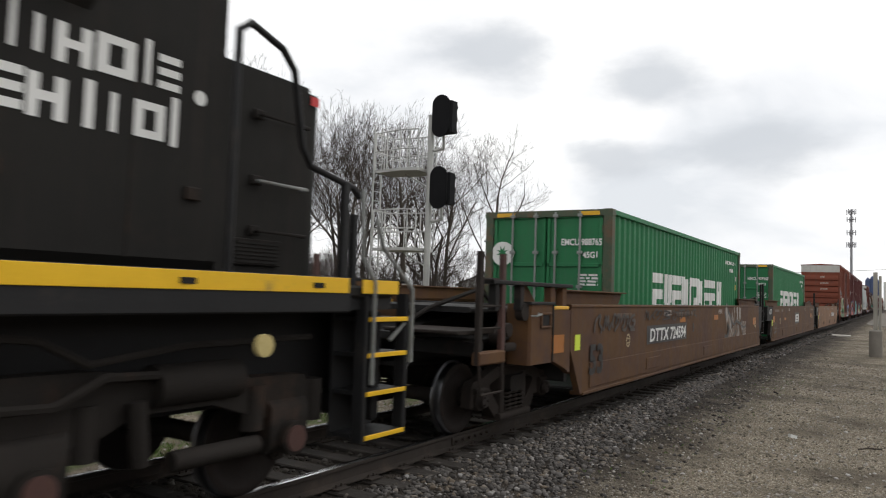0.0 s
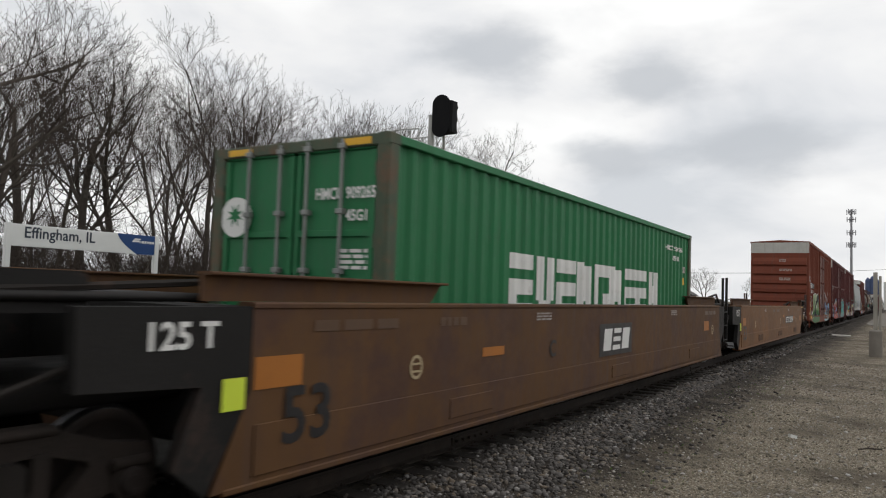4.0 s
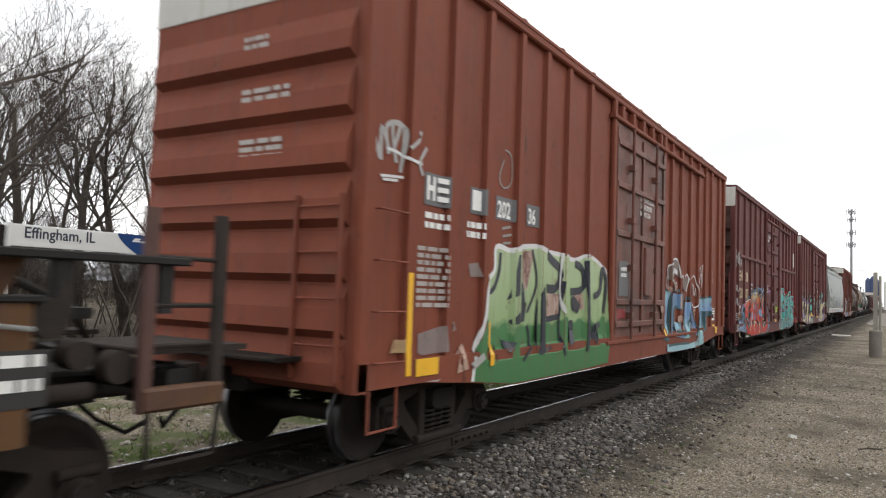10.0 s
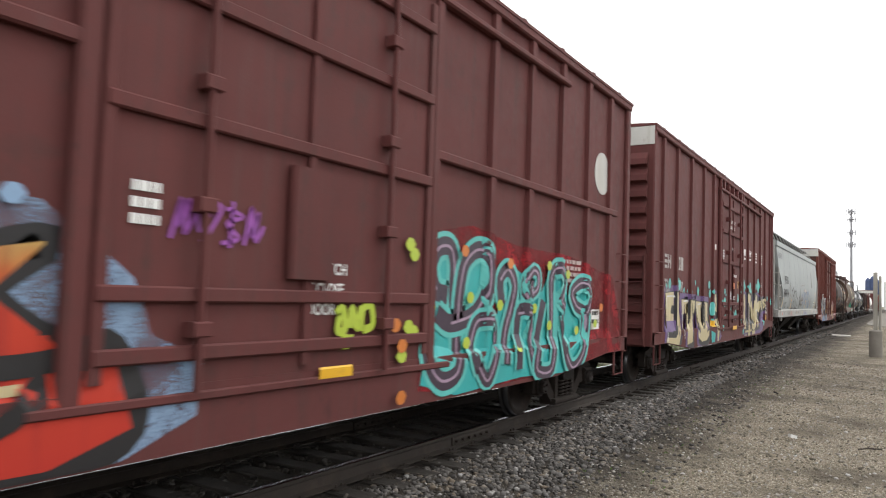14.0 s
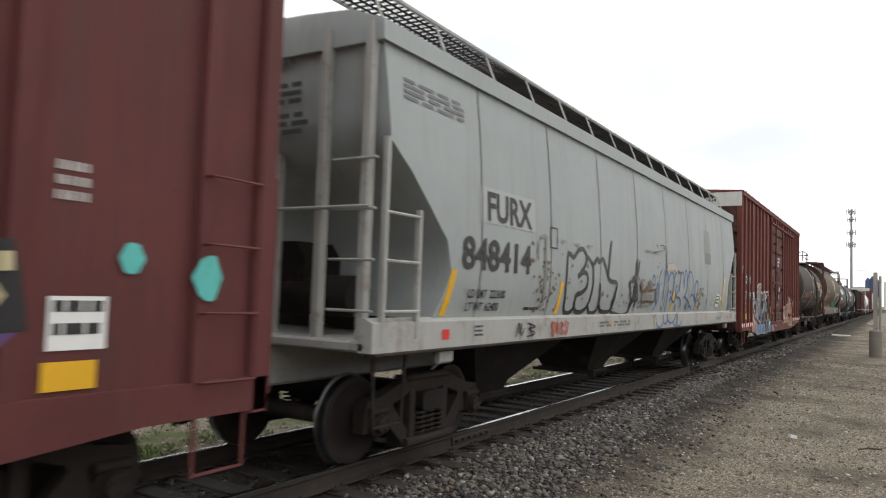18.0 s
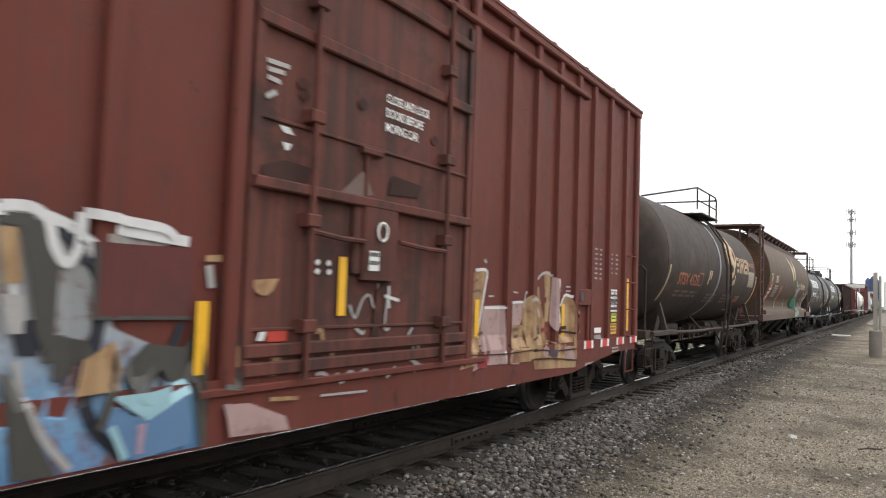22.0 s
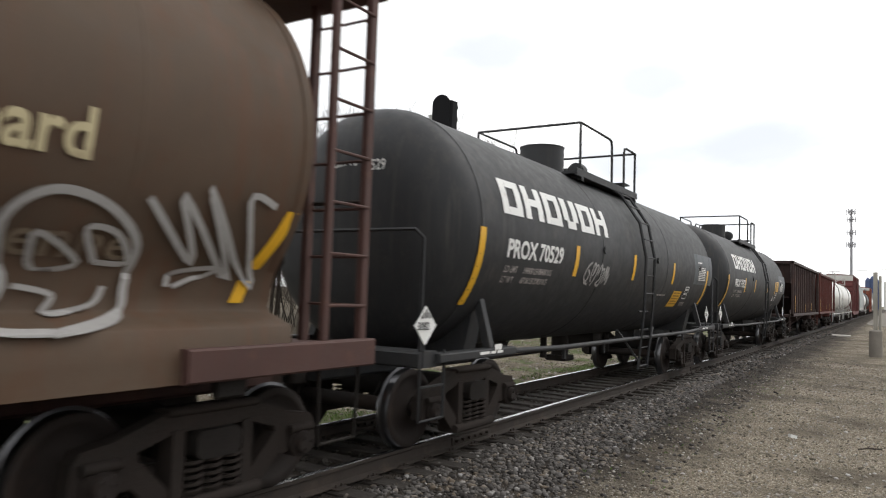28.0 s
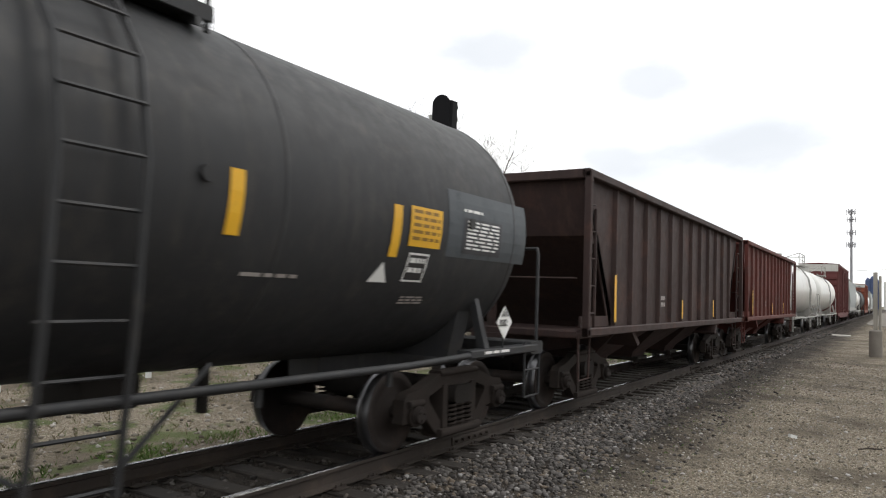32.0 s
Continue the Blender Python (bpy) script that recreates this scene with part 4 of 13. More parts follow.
def covered_hopper(x0, length, label, skin, sill_mat, *, under=None, name="covered_hopper"):
    """A steel grain hopper with bulging sides, sloped end sheets and a gridded roof walk."""
    car = train_thing(name, x0, label, "hopper car")
    L = length
    rows = []
    for z, w in ((1.42, 1.42), (1.65, 1.48), (1.9, 1.505), (2.2, 1.51), (2.5, 1.505), (2.8, 1.49), (3.04, 1.475), (3.3, 1.455), (3.6, 1.425), (3.98, 1.38)):
        d = float(np.interp(z, [1.42, 2.05, 2.95, 3.04, 4.0], [1.05, 1.32, 0.36, 0.20, 0.16]))
        rows.append((z, d, L - d, w))
    part("body", stack(rows), skin, car)
    part("roof", stack([(3.93, 0.1, L - 0.1, 1.43), (4.12, 0.1, L - 0.1, 1.42), (4.28, 0.12, L - 0.12, 1.0), (4.34, 0.14, L - 0.14, 0.4), (4.35, 0.14, L - 0.14, 0.1)]), skin, car)
    for k in range(1, 9):
        x = L * k / 9
        zz = [(q[3] + 0.006, q[0]) for q in rows]
        for s in (-1, 1):
            part("side_seam", Mesh().add([(x + dx, s * y, z) for y, z in zz for dx in (-0.012, 0.012)], [((2 * i, 2 * i + 1, 2 * i + 3, 2 * i + 2) if s < 0 else (2 * i + 2, 2 * i + 3, 2 * i + 1, 2 * i)) for i in range(len(zz) - 1)], 0, True), iron_seam, car)
    for s in (-1, 1):
        part("side_sill", Mesh().prism([(s * 1.50, 1.14), (s * 1.50, 1.40), (s * 1.40, 1.44), (s * 1.34, 1.44), (s * 1.34, 1.14)], "x", 0.0, L), sill_mat, car)
        part("sill_flange", Mesh().bar(0, L, s * 1.46 - 0.08, s * 1.46 + 0.06, 1.11, 1.14, 0.008), iron, car)
        # roof walk
        part("walk_rail", Mesh().bar(0.25, L - 0.25, s * 1.02 - 0.02, s * 1.02 + 0.02, 4.60, 4.64, 0.006).bar(0.25, L - 0.25, s * 0.46 - 0.015, s * 0.46 + 0.015, 4.60, 4.64, 0.006), sill_mat, car)
        for k in range(15):
            x = 0.4 + k * (L - 0.8) / 14
            part("walk_post", Mesh().tube([(x, s * 1.02, 4.62), (x, s * 1.20, 4.18)], 0.014, 5), sill_mat, car)
    walk_ = Mesh()
    for k in range(int((L - 0.6) / 0.10)):
        x = 0.3 + k * 0.10
        walk_.box(x - 0.006, x + 0.006, -1.02, -0.46, 4.605, 4.635).box(x - 0.006, x + 0.006, 0.46, 1.02, 4.605, 4.635)
    for k in range(1, 5):
        for s in (-1, 1):
            walk_.box(0.25, L - 0.25, s * (0.46 + 0.11 * k) - 0.005, s * (0.46 + 0.11 * k) + 0.005, 4.61, 4.63)
    tagged(part("roof_grating", walk_, iron, car, "dark open steel grating"), kind="stuff")
    for k in range(9):
        x = 1.2 + k * (L - 2.4) / 8
        part("hatch_cover", Mesh().bar(x - 0.55, x + 0.55, -0.28, 0.28, 4.34, 4.42, 0.03), skin, car)
    for e, o in ((0.0, 1), (L, -1)):
        X = lambda d: e + o * d
        part("end_floor", Mesh().bar(min(X(0), X(1.5)), max(X(0), X(1.5)), -1.40, 1.40, 1.14, 1.24, 0.02).bar(min(X(-0.1), X(3)), max(X(-0.1), X(3)), -0.25, 0.25, 0.74, 1.14, 0.03), sill_mat, car)
        for y in (-1.30, -0.78, 0.78, 1.30):
            part("end_post", Mesh().bar(min(X(0.05), X(0.15)), max(X(0.05), X(0.15)), y - 0.045, y + 0.045, 1.2, 4.1, 0.01), sill_mat, car)
        part("end_brace", Mesh().prism([(-0.10, 1.2), (0.10, 1.2), (0.10, 3.0), (-0.10, 3.0)], "x", X(0.30), X(0.22)), sill_mat, car)
        for s in (-1, 1):
            lad = part("ladder", Mesh().bar(min(X(0.12), X(0.17)), max(X(0.12), X(0.17)), s * 1.48 - 0.03, s * 1.48 + 0.03, 1.2, 3.05, 0.008).bar(min(X(0.66), X(0.71)), max(X(0.66), X(0.71)), s * 1.48 - 0.03, s * 1.48 + 0.03, 1.25, 2.45, 0.008), sill_mat, car)
            for z in (1.5, 1.95, 2.38):
                part("rung", Mesh().cyl((X(0.14), s * 1.50, z), (X(0.68), s * 1.50, z), 0.016, 6), sill_mat, lad)
            for z in (1.5, 1.95, 2.4, 2.85):
                part("rung", Mesh().cyl((X(0.03), s * 1.46, z), (X(0.03), s * 0.95, z), 0.014, 6), sill_mat, lad)
            part("sill_step", Mesh().tube([(X(0.12), s * 1.42, 1.15), (X(0.16), s * 1.42, 0.48), (X(0.58), s * 1.42, 0.48), (X(0.62), s * 1.42, 1.15)], 0.018, 5), iron, car)
            part("bearing_bracket", Mesh().bar(min(X(1.15), X(1.4)), max(X(1.15), X(1.4)), s * 1.44 - 0.03, s * 1.44 + 0.03, 0.98, 1.16, 0.02), sill_mat, car)
        part("crossover_rail", Mesh().tube([(X(0.02), -1.4, 2.42), (X(0.02), 1.4, 2.42)], 0.018, 6), sill_mat, car)
        coupler(car, e, -o)
        truck(car, X(1.55))
    for k in range(3):
        outlet(car, L / 2 + (k - 1) * 4.25, under or iron, 2.0, 1.42, 0.34)
    part("centre_sill", Mesh().bar(1.5, L - 1.5, -0.2, 0.2, 0.78, 1.1, 0.02), iron, car)
    part("slope_opening", Mesh().prism([(-0.32 + 0.0, 1.5), (0.32, 1.5), (0.32, 2.0), (0.2, 2.15), (-0.2, 2.15), (-0.32, 2.0)], "x", 0.40, 0.95), iron, car)
    part("air_tank", Mesh().cyl((0.55, -0.9, 1.62), (0.55, 0.1, 1.62), 0.2, 16).cyl((0.75, 0.5, 1.5), (0.75, 0.9, 1.5), 0.14, 14), iron, car)
    return car, hopper_side(rows)


def cylindrical_hopper(x0, length, label, skin, steel, name="cylindrical_hopper"):
    """A round-sided grain hopper with a broad roof walk and tall end ladders."""
    car = train_thing(name, x0, label, "hopper car")
    L, r, zc = length, 1.55, 2.76
    foot = [1.05, 1.40, 1.415, 1.50, 1.75, 1.9], [1.45, 1.43, 1.40, 1.17, 1.20, 1.285]     # skirt and ledge below the round side

    def half_width(z):
        c = math.sqrt(max(r * r - (z - zc) ** 2, 0.02))
        return max(c, float(np.interp(z, *foot))) if z < 1.9 else c
    FRONT, REAR = 1.25, 0.85
    rows = [(z, FRONT + 0.02 * (4.3 - z), L - REAR - 0.02 * (4.3 - z), half_width(z)) for z in [1.05, 1.2, 1.39, 1.41, 1.45, 1.49, 1.52, 1.6] + [1.7 + (zc + r - 0.012 - 1.7) * i / 26 for i in range(27)]]
    part("body", stack(rows), skin, car)
    for e, o in ((0.0, 1), (L, -1)):
        X = lambda d: e + o * d
        g = (FRONT if o > 0 else REAR)
        part("end_ring", Mesh().lathe([(X(g + 0.10), r - 0.03), (X(g + 0.08), r + 0.012), (X(g + 0.13), r + 0.012), (X(g + 0.15), r - 0.03)], 0, zc, 64, caps=False), skin, car)
        part("end_bulkhead", Mesh().bar(min(X(1.05), X(1.13)), max(X(1.05), X(1.13)), -0.75, 0.75, 1.3, 3.9, 0.02).bar(min(X(1.0), X(1.1)), max(X(1.0), X(1.1)), -0.8, 0.8, 3.35, 3.45, 0.02).tube([(X(1.05), -0.5, 3.4), (X(0.3), -0.3, 1.3)], 0.06, 6).tube([(X(1.05), 0.5, 3.4), (X(0.3), 0.3, 1.3)], 0.06, 6), rusty_end, car)
        part("end_sheet", Mesh().lathe([(X(g + 0.09), r - 0.015), (X(g - 0.02), r * 0.7), (X(g - 0.04), 0.02)], 0, zc, 64, caps=False), rusty_end, car, "rust-brown end sheet")
        part("slope_opening", Mesh().cyl((X(1.0), 0, 1.9), (X(1.06), 0, 1.9), 0.32, 20), iron, car)
        part("end_floor", Mesh().bar(min(X(0), X(2.2)), max(X(0), X(2.2)), -1.38, 1.38, 1.10, 1.22, 0.02).bar(min(X(-0.1), X(3)), max(X(-0.1), X(3)), -0.25, 0.25, 0.74, 1.12, 0.03), steel, car)
        part("end_platform", Mesh().bar(min(X(-0.15), X(0.95)), max(X(-0.15), X(0.95)), -1.42, 1.42, 4.28, 4.36, 0.015), steel, car)
        for s in (-1, 1):
            lad = part("ladder", Mesh().bar(min(X(0.0), X(0.09)), max(X(0.0), X(0.09)), s * 1.40 - 0.035, s * 1.40 + 0.035, 1.15, 4.3, 0.01).bar(min(X(0.50), X(0.57)), max(X(0.50), X(0.57)), s * 1.42 - 0.03, s * 1.42 + 0.03, 1.15, 4.3, 0.01), steel, car)
            part("end_post", Mesh().bar(min(X(0.0), X(0.09)), max(X(0.0), X(0.09)), s * 0.75 - 0.035, s * 0.75 + 0.035, 1.15, 4.3, 0.01), steel, car)
            for k in range(7):
                z = 1.55 + 0.42 * k
                part("rung", Mesh().cyl((X(0.05), s * 1.44, z), (X(0.54), s * 1.44, z), 0.014, 6), steel, lad)
                part("rung", Mesh().cyl((X(0.02), s * 1.40, z), (X(0.02), s * 0.75, z), 0.014, 6), steel, lad)
            part("sill_step", Mesh().tube([(X(0.05), s * 1.40, 1.15), (X(0.08), s * 1.40, 0.45), (X(0.52), s * 1.40, 0.45), (X(0.55), s * 1.40, 1.15)], 0.018, 5), iron, car)
            part("bearing_bracket", Mesh().bar(min(X(1.35), X(1.6)), max(X(1.35), X(1.6)), s * 1.42 - 0.03, s * 1.42 + 0.03, 0.92, 1.12, 0.02), iron, car)
        part("air_tank", Mesh().cyl((X(0.62), -0.75, 2.85), (X(0.62), 0.35, 2.85), 0.17, 16) if o > 0 else Mesh().cyl((X(0.6), -0.4, 1.5), (X(0.6), 0.4, 1.5), 0.16, 14), steel, car)
        part("end_pipes", Mesh().tube([(X(0.55), -0.9, 2.7), (X(0.45), -0.85, 1.9), (X(0.6), -0.6, 1.25)], 0.02, 6).tube([(X(0.5), 0.5, 2.4), (X(0.4), 0.6, 1.3)], 0.02, 6).tube([(X(0.02), -1.4, 2.45), (X(0.02), 1.4, 2.45)], 0.018, 6), iron, car)
        coupler(car, e, -o)
        truck(car, X(1.30))
    for s in (-1, 1):
        for xa, xb in ((-0.02, 1.9), (L - 1.9, L + 0.02)):
            part("sill_end", Mesh().bar(xa, xb, s * 1.455 - 0.065, s * 1.455 + 0.065, 1.05, 1.275, 0.015), steel, car)
        part("roof_curb", Mesh().bar(1.0, L - 1.0, s * 0.84 - 0.03, s * 0.84 + 0.03, 4.0, 4.22, 0.01), steel, car)
        wr = part("roof_walk", Mesh().bar(0.6, L - 0.6, s * 1.0 - 0.02, s * 1.0 + 0.02, 4.40, 4.45, 0.006).bar(0.6, L - 0.6, s * 0.40 - 0.02, s * 0.40 + 0.02, 4.40, 4.45, 0.006), steel, car)
        g = Mesh()
        for k in range(int((L - 1.2) / 0.09)):
            g.box(0.6 + k * 0.09, 0.612 + k * 0.09, s * 1.0, s * 0.40, 4.405, 4.435)
        for k in range(1, 6):
            g.box(0.6, L - 0.6, s * (0.40 + 0.1 * k) - 0.005, s * (0.40 + 0.1 * k) + 0.005, 4.41, 4.43)
        tagged(part("grating", g, iron, wr), kind="stuff")
        for k in range(14):
            x = 0.9 + k * (L - 1.8) / 13
            part("walk_bracket", Mesh().tube([(x, s * 1.01, 4.42), (x, s * 0.86, 4.16), (x + 0.45, s * 1.01, 4.42)], 0.02, 5), steel, car)
    for k in range(1, 12):
        x = 1.2 + (L - 2.4) * k / 12
        part("side_seam", Mesh().lathe([(x - 0.025, r - 0.004), (x - 0.010, r + 0.004), (x + 0.010, r + 0.004), (x + 0.025, r - 0.004)], 0, zc, 64, caps=False), skin, car)
    part("trough_hatch", Mesh().bar(1.3, L - 1.3, -0.3, 0.3, 4.2, 4.28, 0.03), skin, car)
    for k in range(4):
        outlet(car, L / 2 + (k - 1.5) * 2.75, iron, 1.3, 1.30, 0.36, 1.25)
    part("centre_sill", Mesh().bar(1.5, L - 1.5, -0.2, 0.2, 0.78, 1.08, 0.02), iron, car)

    def put(u, v, lift=0.0):
        if v >= 1.656:
            a = (v - zc) / r
            return (u, -(r + lift + 0.002) * math.cos(a), zc + (r + lift + 0.002) * math.sin(a))
        z = 1.75 - (1.656 - v) * 0.8
        return (u, -half_width(max(z, 1.06)) - lift - 0.004, max(z, 1.06))
    return car, put


def open_hopper(x0, length, label, skin, name="open_hopper"):
    """A ribbed open-top hopper with sloped ends."""
    car = train_thing(name, x0, label, "hopper car")
    L, w = length, 1.5
    for s in (-1, 1):
        part("side_sheet", Mesh().prism([(0.35, 3.0), (0.3, 3.5), (L - 0.3, 3.5), (L - 0.35, 3.0), (L - 1.35, 1.2), (1.35, 1.2)], "y", s * (w - 0.09), s * (w - 0.05)), skin, car)
        part("top_chord", Mesh().bar(0, L, s * w - 0.09, s * w + 0.03, 3.42, 3.54, 0.015), skin, car)
        part("side_sill", Mesh().bar(0, L, s * w - 0.10, s * w + 0.0, 1.12, 1.24, 0.015), skin, car)
        for k in range(12):
            x = 1.45 + k * (L - 2.9) / 11
            part("side_rib", Mesh().prism([(x - 0.07, s * (w - 0.06)), (x - 0.035, s * (w + 0.015)), (x + 0.035, s * (w + 0.015)), (x + 0.07, s * (w - 0.06))], "z", 1.24, 3.43), skin, car)
        for e, o in ((0.0, 1), (L, -1)):
            X = lambda d: e + o * d
            part("corner_post", Mesh().bar(min(X(0), X(0.1)), max(X(0), X(0.1)), s * w - 0.10, s * w, 1.12, 3.5, 0.012), skin, car)
            part("gusset", Mesh().prism([(X(0.08), 1.24), (X(0.22), 1.24), (X(1.4), 1.24), (X(1.45), 1.35), (X(0.4), 3.2), (X(0.3), 3.2), (X(1.2), 1.4), (X(0.08), 1.4)], "y", s * (w - 0.08), s * (w - 0.05)), skin, car)
            lad = part("ladder", Mesh().bar(min(X(0.44), X(0.48)), max(X(0.44), X(0.48)), s * w - 0.03, s * w + 0.01, 1.2, 3.0, 0.006), skin, car)
            for k in range(5):
                part("rung", Mesh().cyl((X(0.05), s * (w + 0.01), 1.45 + 0.4 * k), (X(0.46), s * (w + 0.01), 1.45 + 0.4 * k), 0.014, 5), skin, lad)
            part("sill_step", Mesh().tube([(X(0.08), s * 1.42, 1.15), (X(0.1), s * 1.42, 0.48), (X(0.5), s * 1.42, 0.48), (X(0.55), s * 1.42, 1.15)], 0.018, 5), skin, car)
    for e, o in ((0.0, 1), (L, -1)):
        X = lambda d: e + o * d
        part("end_slope", Mesh().prism([(X(0.1), 3.5), (X(0.16), 3.5), (X(0.5), 2.7), (X(3.0), 0.9), (X(2.9), 0.85), (X(0.4), 2.6)], "y", -w + 0.06, w - 0.06), skin, car)
        part("end_chord", Mesh().bar(min(X(0), X(0.12)), max(X(0), X(0.12)), -w, w, 3.40, 3.54, 0.015), skin, car)
        part("end_floor", Mesh().bar(min(X(0), X(1.4)), max(X(0), X(1.4)), -1.42, 1.42, 1.08, 1.2, 0.02).bar(min(X(-0.1), X(3)), max(X(-0.1), X(3)), -0.25, 0.25, 0.74, 1.1, 0.03), skin, car)
        part("end_brace", Mesh().bar(min(X(0.05), X(0.15)), max(X(0.05), X(0.15)), -0.06, 0.06, 1.1, 3.4, 0.01).tube([(X(0.02), -1.4, 1.95), (X(0.02), 1.4, 1.95)], 0.018, 5), skin, car)
        coupler(car, e, -o)
        truck(car, X(1.25))
    for k in range(3):
        outlet(car, L / 2 + (k - 1) * 2.6, skin, 1.25, 1.25, 0.42, 1.35)
    part("centre_sill", Mesh().bar(1.5, L - 1.5, -0.2, 0.2, 0.78, 1.1, 0.02), iron, car)
    return car, flat_side(-(w - 0.05))


# ---- articulated well car ----
def well_car(x0, label, skin, dark, wells, trucks):
    car = train_thing("well_car", x0, label, "well car")
    half, zt, zb = 1.47, 1.545, 0.30
    units = []
    for i, (a, b) in enumerate(wells):
        first, last = i == 0, i == len(wells) - 1
        ab, bb = a + 0.4 if first else a - 0.3, b - 0.4 if last else b + 0.3
        m = Mesh()
        for s in (-1, 1):
            y0, y1 = s * (half - 0.09), s * half
            m.prism([(ab, zb), (bb, zb), (b, 0.95), (b, zt), (a, zt), (a, 0.95)], "y", y0, y1)
            m.bar(a, b, min(s * (half - 0.16), s * (half + 0.012)), max(s * (half - 0.16), s * (half + 0.012)), zt - 0.02, zt + 0.03, 0.012)
            m.bar(ab + 0.1, bb - 0.1, min(s * (half - 0.2), s * (half + 0.01)), max(s * (half - 0.2), s * (half + 0.01)), zb - 0.03, zb + 0.02, 0.01)
        tone = well_gold if last else skin
        u = part("well_unit", m, tone, car, "faded yellow-brown steel well")
        units.append(u)
        for s in (-1, 1):
            part("lower_panel", Mesh().bar(ab + 0.35, bb - 0.35, min(s * half, s * (half + 0.015)), max(s * half, s * (half + 0.015)), 0.36, 0.72, 0.006), tone, u)
            for e, o in ((a, 1), (b, -1)):
                X = lambda d: e + o * d
                # flared container guide above the side
                part("guide_lip", Mesh().prism([(X(-0.3), zt + 0.03), (X(-0.3), zt + 0.22), (X(2.75), zt + 0.22), (X(2.55), zt + 0.03)], "y", s * (half - 0.22), s * (half - 0.18)), skin, u)
                part("guide_top", Mesh().bar(min(X(-0.3), X(2.76)), max(X(-0.3), X(2.76)), min(s * (half - 0.26), s * (half - 0.10)), max(s * (half - 0.26), s * (half - 0.10)), zt + 0.21, zt + 0.235, 0.006), skin, u)
        # hidden sheet added only to keep sky light from passing through the open well
        part("light_stop_pan", Mesh().bar(ab + 0.2, bb - 0.2, -half + 0.09, half - 0.09, 0.30, 0.33, 0.01), dark, u)
        for k in range(7):
            x = a + 0.8 + k * (b - a - 1.6) / 6
            part("cross_member", Mesh().bar(x - 0.15, x + 0.15, -half + 0.09, half - 0.09, 0.26, 0.36, 0.02), dark, u)
        for e, o in ((a, 1), (b, -1)):
            X = lambda d: e + o * d
            part("bulkhead", Mesh().bar(min(X(0.0), X(0.1)), max(X(0.0), X(0.1)), -half + 0.09, half - 0.09, 0.5, zt, 0.02), dark, u)
    for j, t in enumerate(trucks):
        truck(car, t)
        inner = 0 < j < len(trucks) - 1
        if inner:
            a, b = wells[j - 1][1], wells[j][0]
            for s in (-1, 1):
                y0, y1 = s * (half - 0.10), s * (half - 0.005)
                part("end_web", Mesh().prism([(a - 0.02, zt), (a - 0.02, 0.35), (a + 0.28, 0.62), (a + 0.62, 0.98), (a + 0.66, zt)], "y", y0, y1), dark, car, "black end sheet over the shared truck")
                part("end_web", Mesh().prism([(b + 0.02, zt), (b + 0.02, 0.95), (b - 0.35, 0.30), (b - 0.62, 0.52), (b - 0.42, 1.02), (b - 1.28, 1.06), (b - 1.30, zt)], "y", y0, y1), dark, car, "black end sheet over the shared truck")
                for xx, h in ((a + 0.62, 2.3), (a + 1.12, 2.32)):
                    part("ladder_stile", Mesh().bar(xx - 0.03, xx + 0.03, s * 1.43 - 0.03, s * 1.43 + 0.03, 0.62, h, 0.01), dark, car)
                for z in (0.66, 1.05, 1.4):
                    part("rung", Mesh().cyl((a + 0.62, s * 1.45, z), (a + 1.12, s * 1.45, z), 0.016, 6), dark, car)
            part("articulation", Mesh().bar(a, b, -0.75, 0.75, 0.85, 1.05, 0.03).bar(a + 0.2, b - 0.2, -1.2, 1.2, zt + 0.02, zt + 0.08, 0.02).bar(t - 0.5, t + 0.5, -1.15, 1.15, zt - 0.05, zt + 0.2, 0.04).cyl((t, 0, 0.8), (t, 0, 1.3), 0.35, 20), dark, car)
            part("hose", Mesh().tube([(a + 0.2, -1.1, 1.75), (a + 0.9, -1.2, 1.86), (a + 1.6, -1.15, 1.62), (b - 0.2, -1.1, 1.7)], 0.028, 6).tube([(a + 0.8, -1.3, 1.45), (a + 1.3, -1.38, 0.98), (b - 0.9, -1.3, 1.3)], 0.024, 6), iron, car)
        else:
            a, o = (wells[0][0], -1) if j == 0 else (wells[-1][1], 1)
            X = lambda d: a + o * d
            L = abs(t - a) + 1.5
            part("end_platform", Mesh().bar(min(X(0), X(L)), max(X(0), X(L)), -0.45, 0.45, 0.85, 1.2, 0.03).bar(min(X(L - 0.2), X(L)), max(X(L - 0.2), X(L)), -1.35, 1.35, 0.98, 1.14, 0.02).bar(min(X(0.2), X(L)), max(X(0.2), X(L)), -1.2, -0.7, 1.12, 1.16, 0.01).bar(min(X(0.2), X(L)), max(X(0.2), X(L)), 0.7, 1.2, 1.12, 1.16, 0.01).bar(min(X(0), X(L - 0.5)), max(X(0), X(L - 0.5)), -1.0, 1.0, 1.45, 1.52, 0.02), dark, car)
            part("draft_sill", Mesh().prism([(X(0), 1.5), (X(L - 0.6), 1.3), (X(L), 1.1), (X(L), 0.8), (X(0), 0.7)], "y", -0.3, 0.3), dark, car)
            for s in (-1, 1):
                def slab(name, d0, d1, z0, z1, out, mat, thick=0.08, label="", c=0.008, under=car):
                    ya, yb = s * (half + out - thick), s * (half + out)
                    return part(name, Mesh().bar(min(X(d0), X(d1)), max(X(d0), X(d1)), min(ya, yb), max(ya, yb), z0, z1, c), mat, under, label)
                part("end_side_sheet", Mesh().prism([(X(0), 1.50), (X(0), 0.62), (X(0.16), 0.70), (X(0.62), 0.84), (X(0.62), 1.50)], "y", s * (half - 0.09), s * (half - 0.006)), skin, car, "rusty end side sheet")
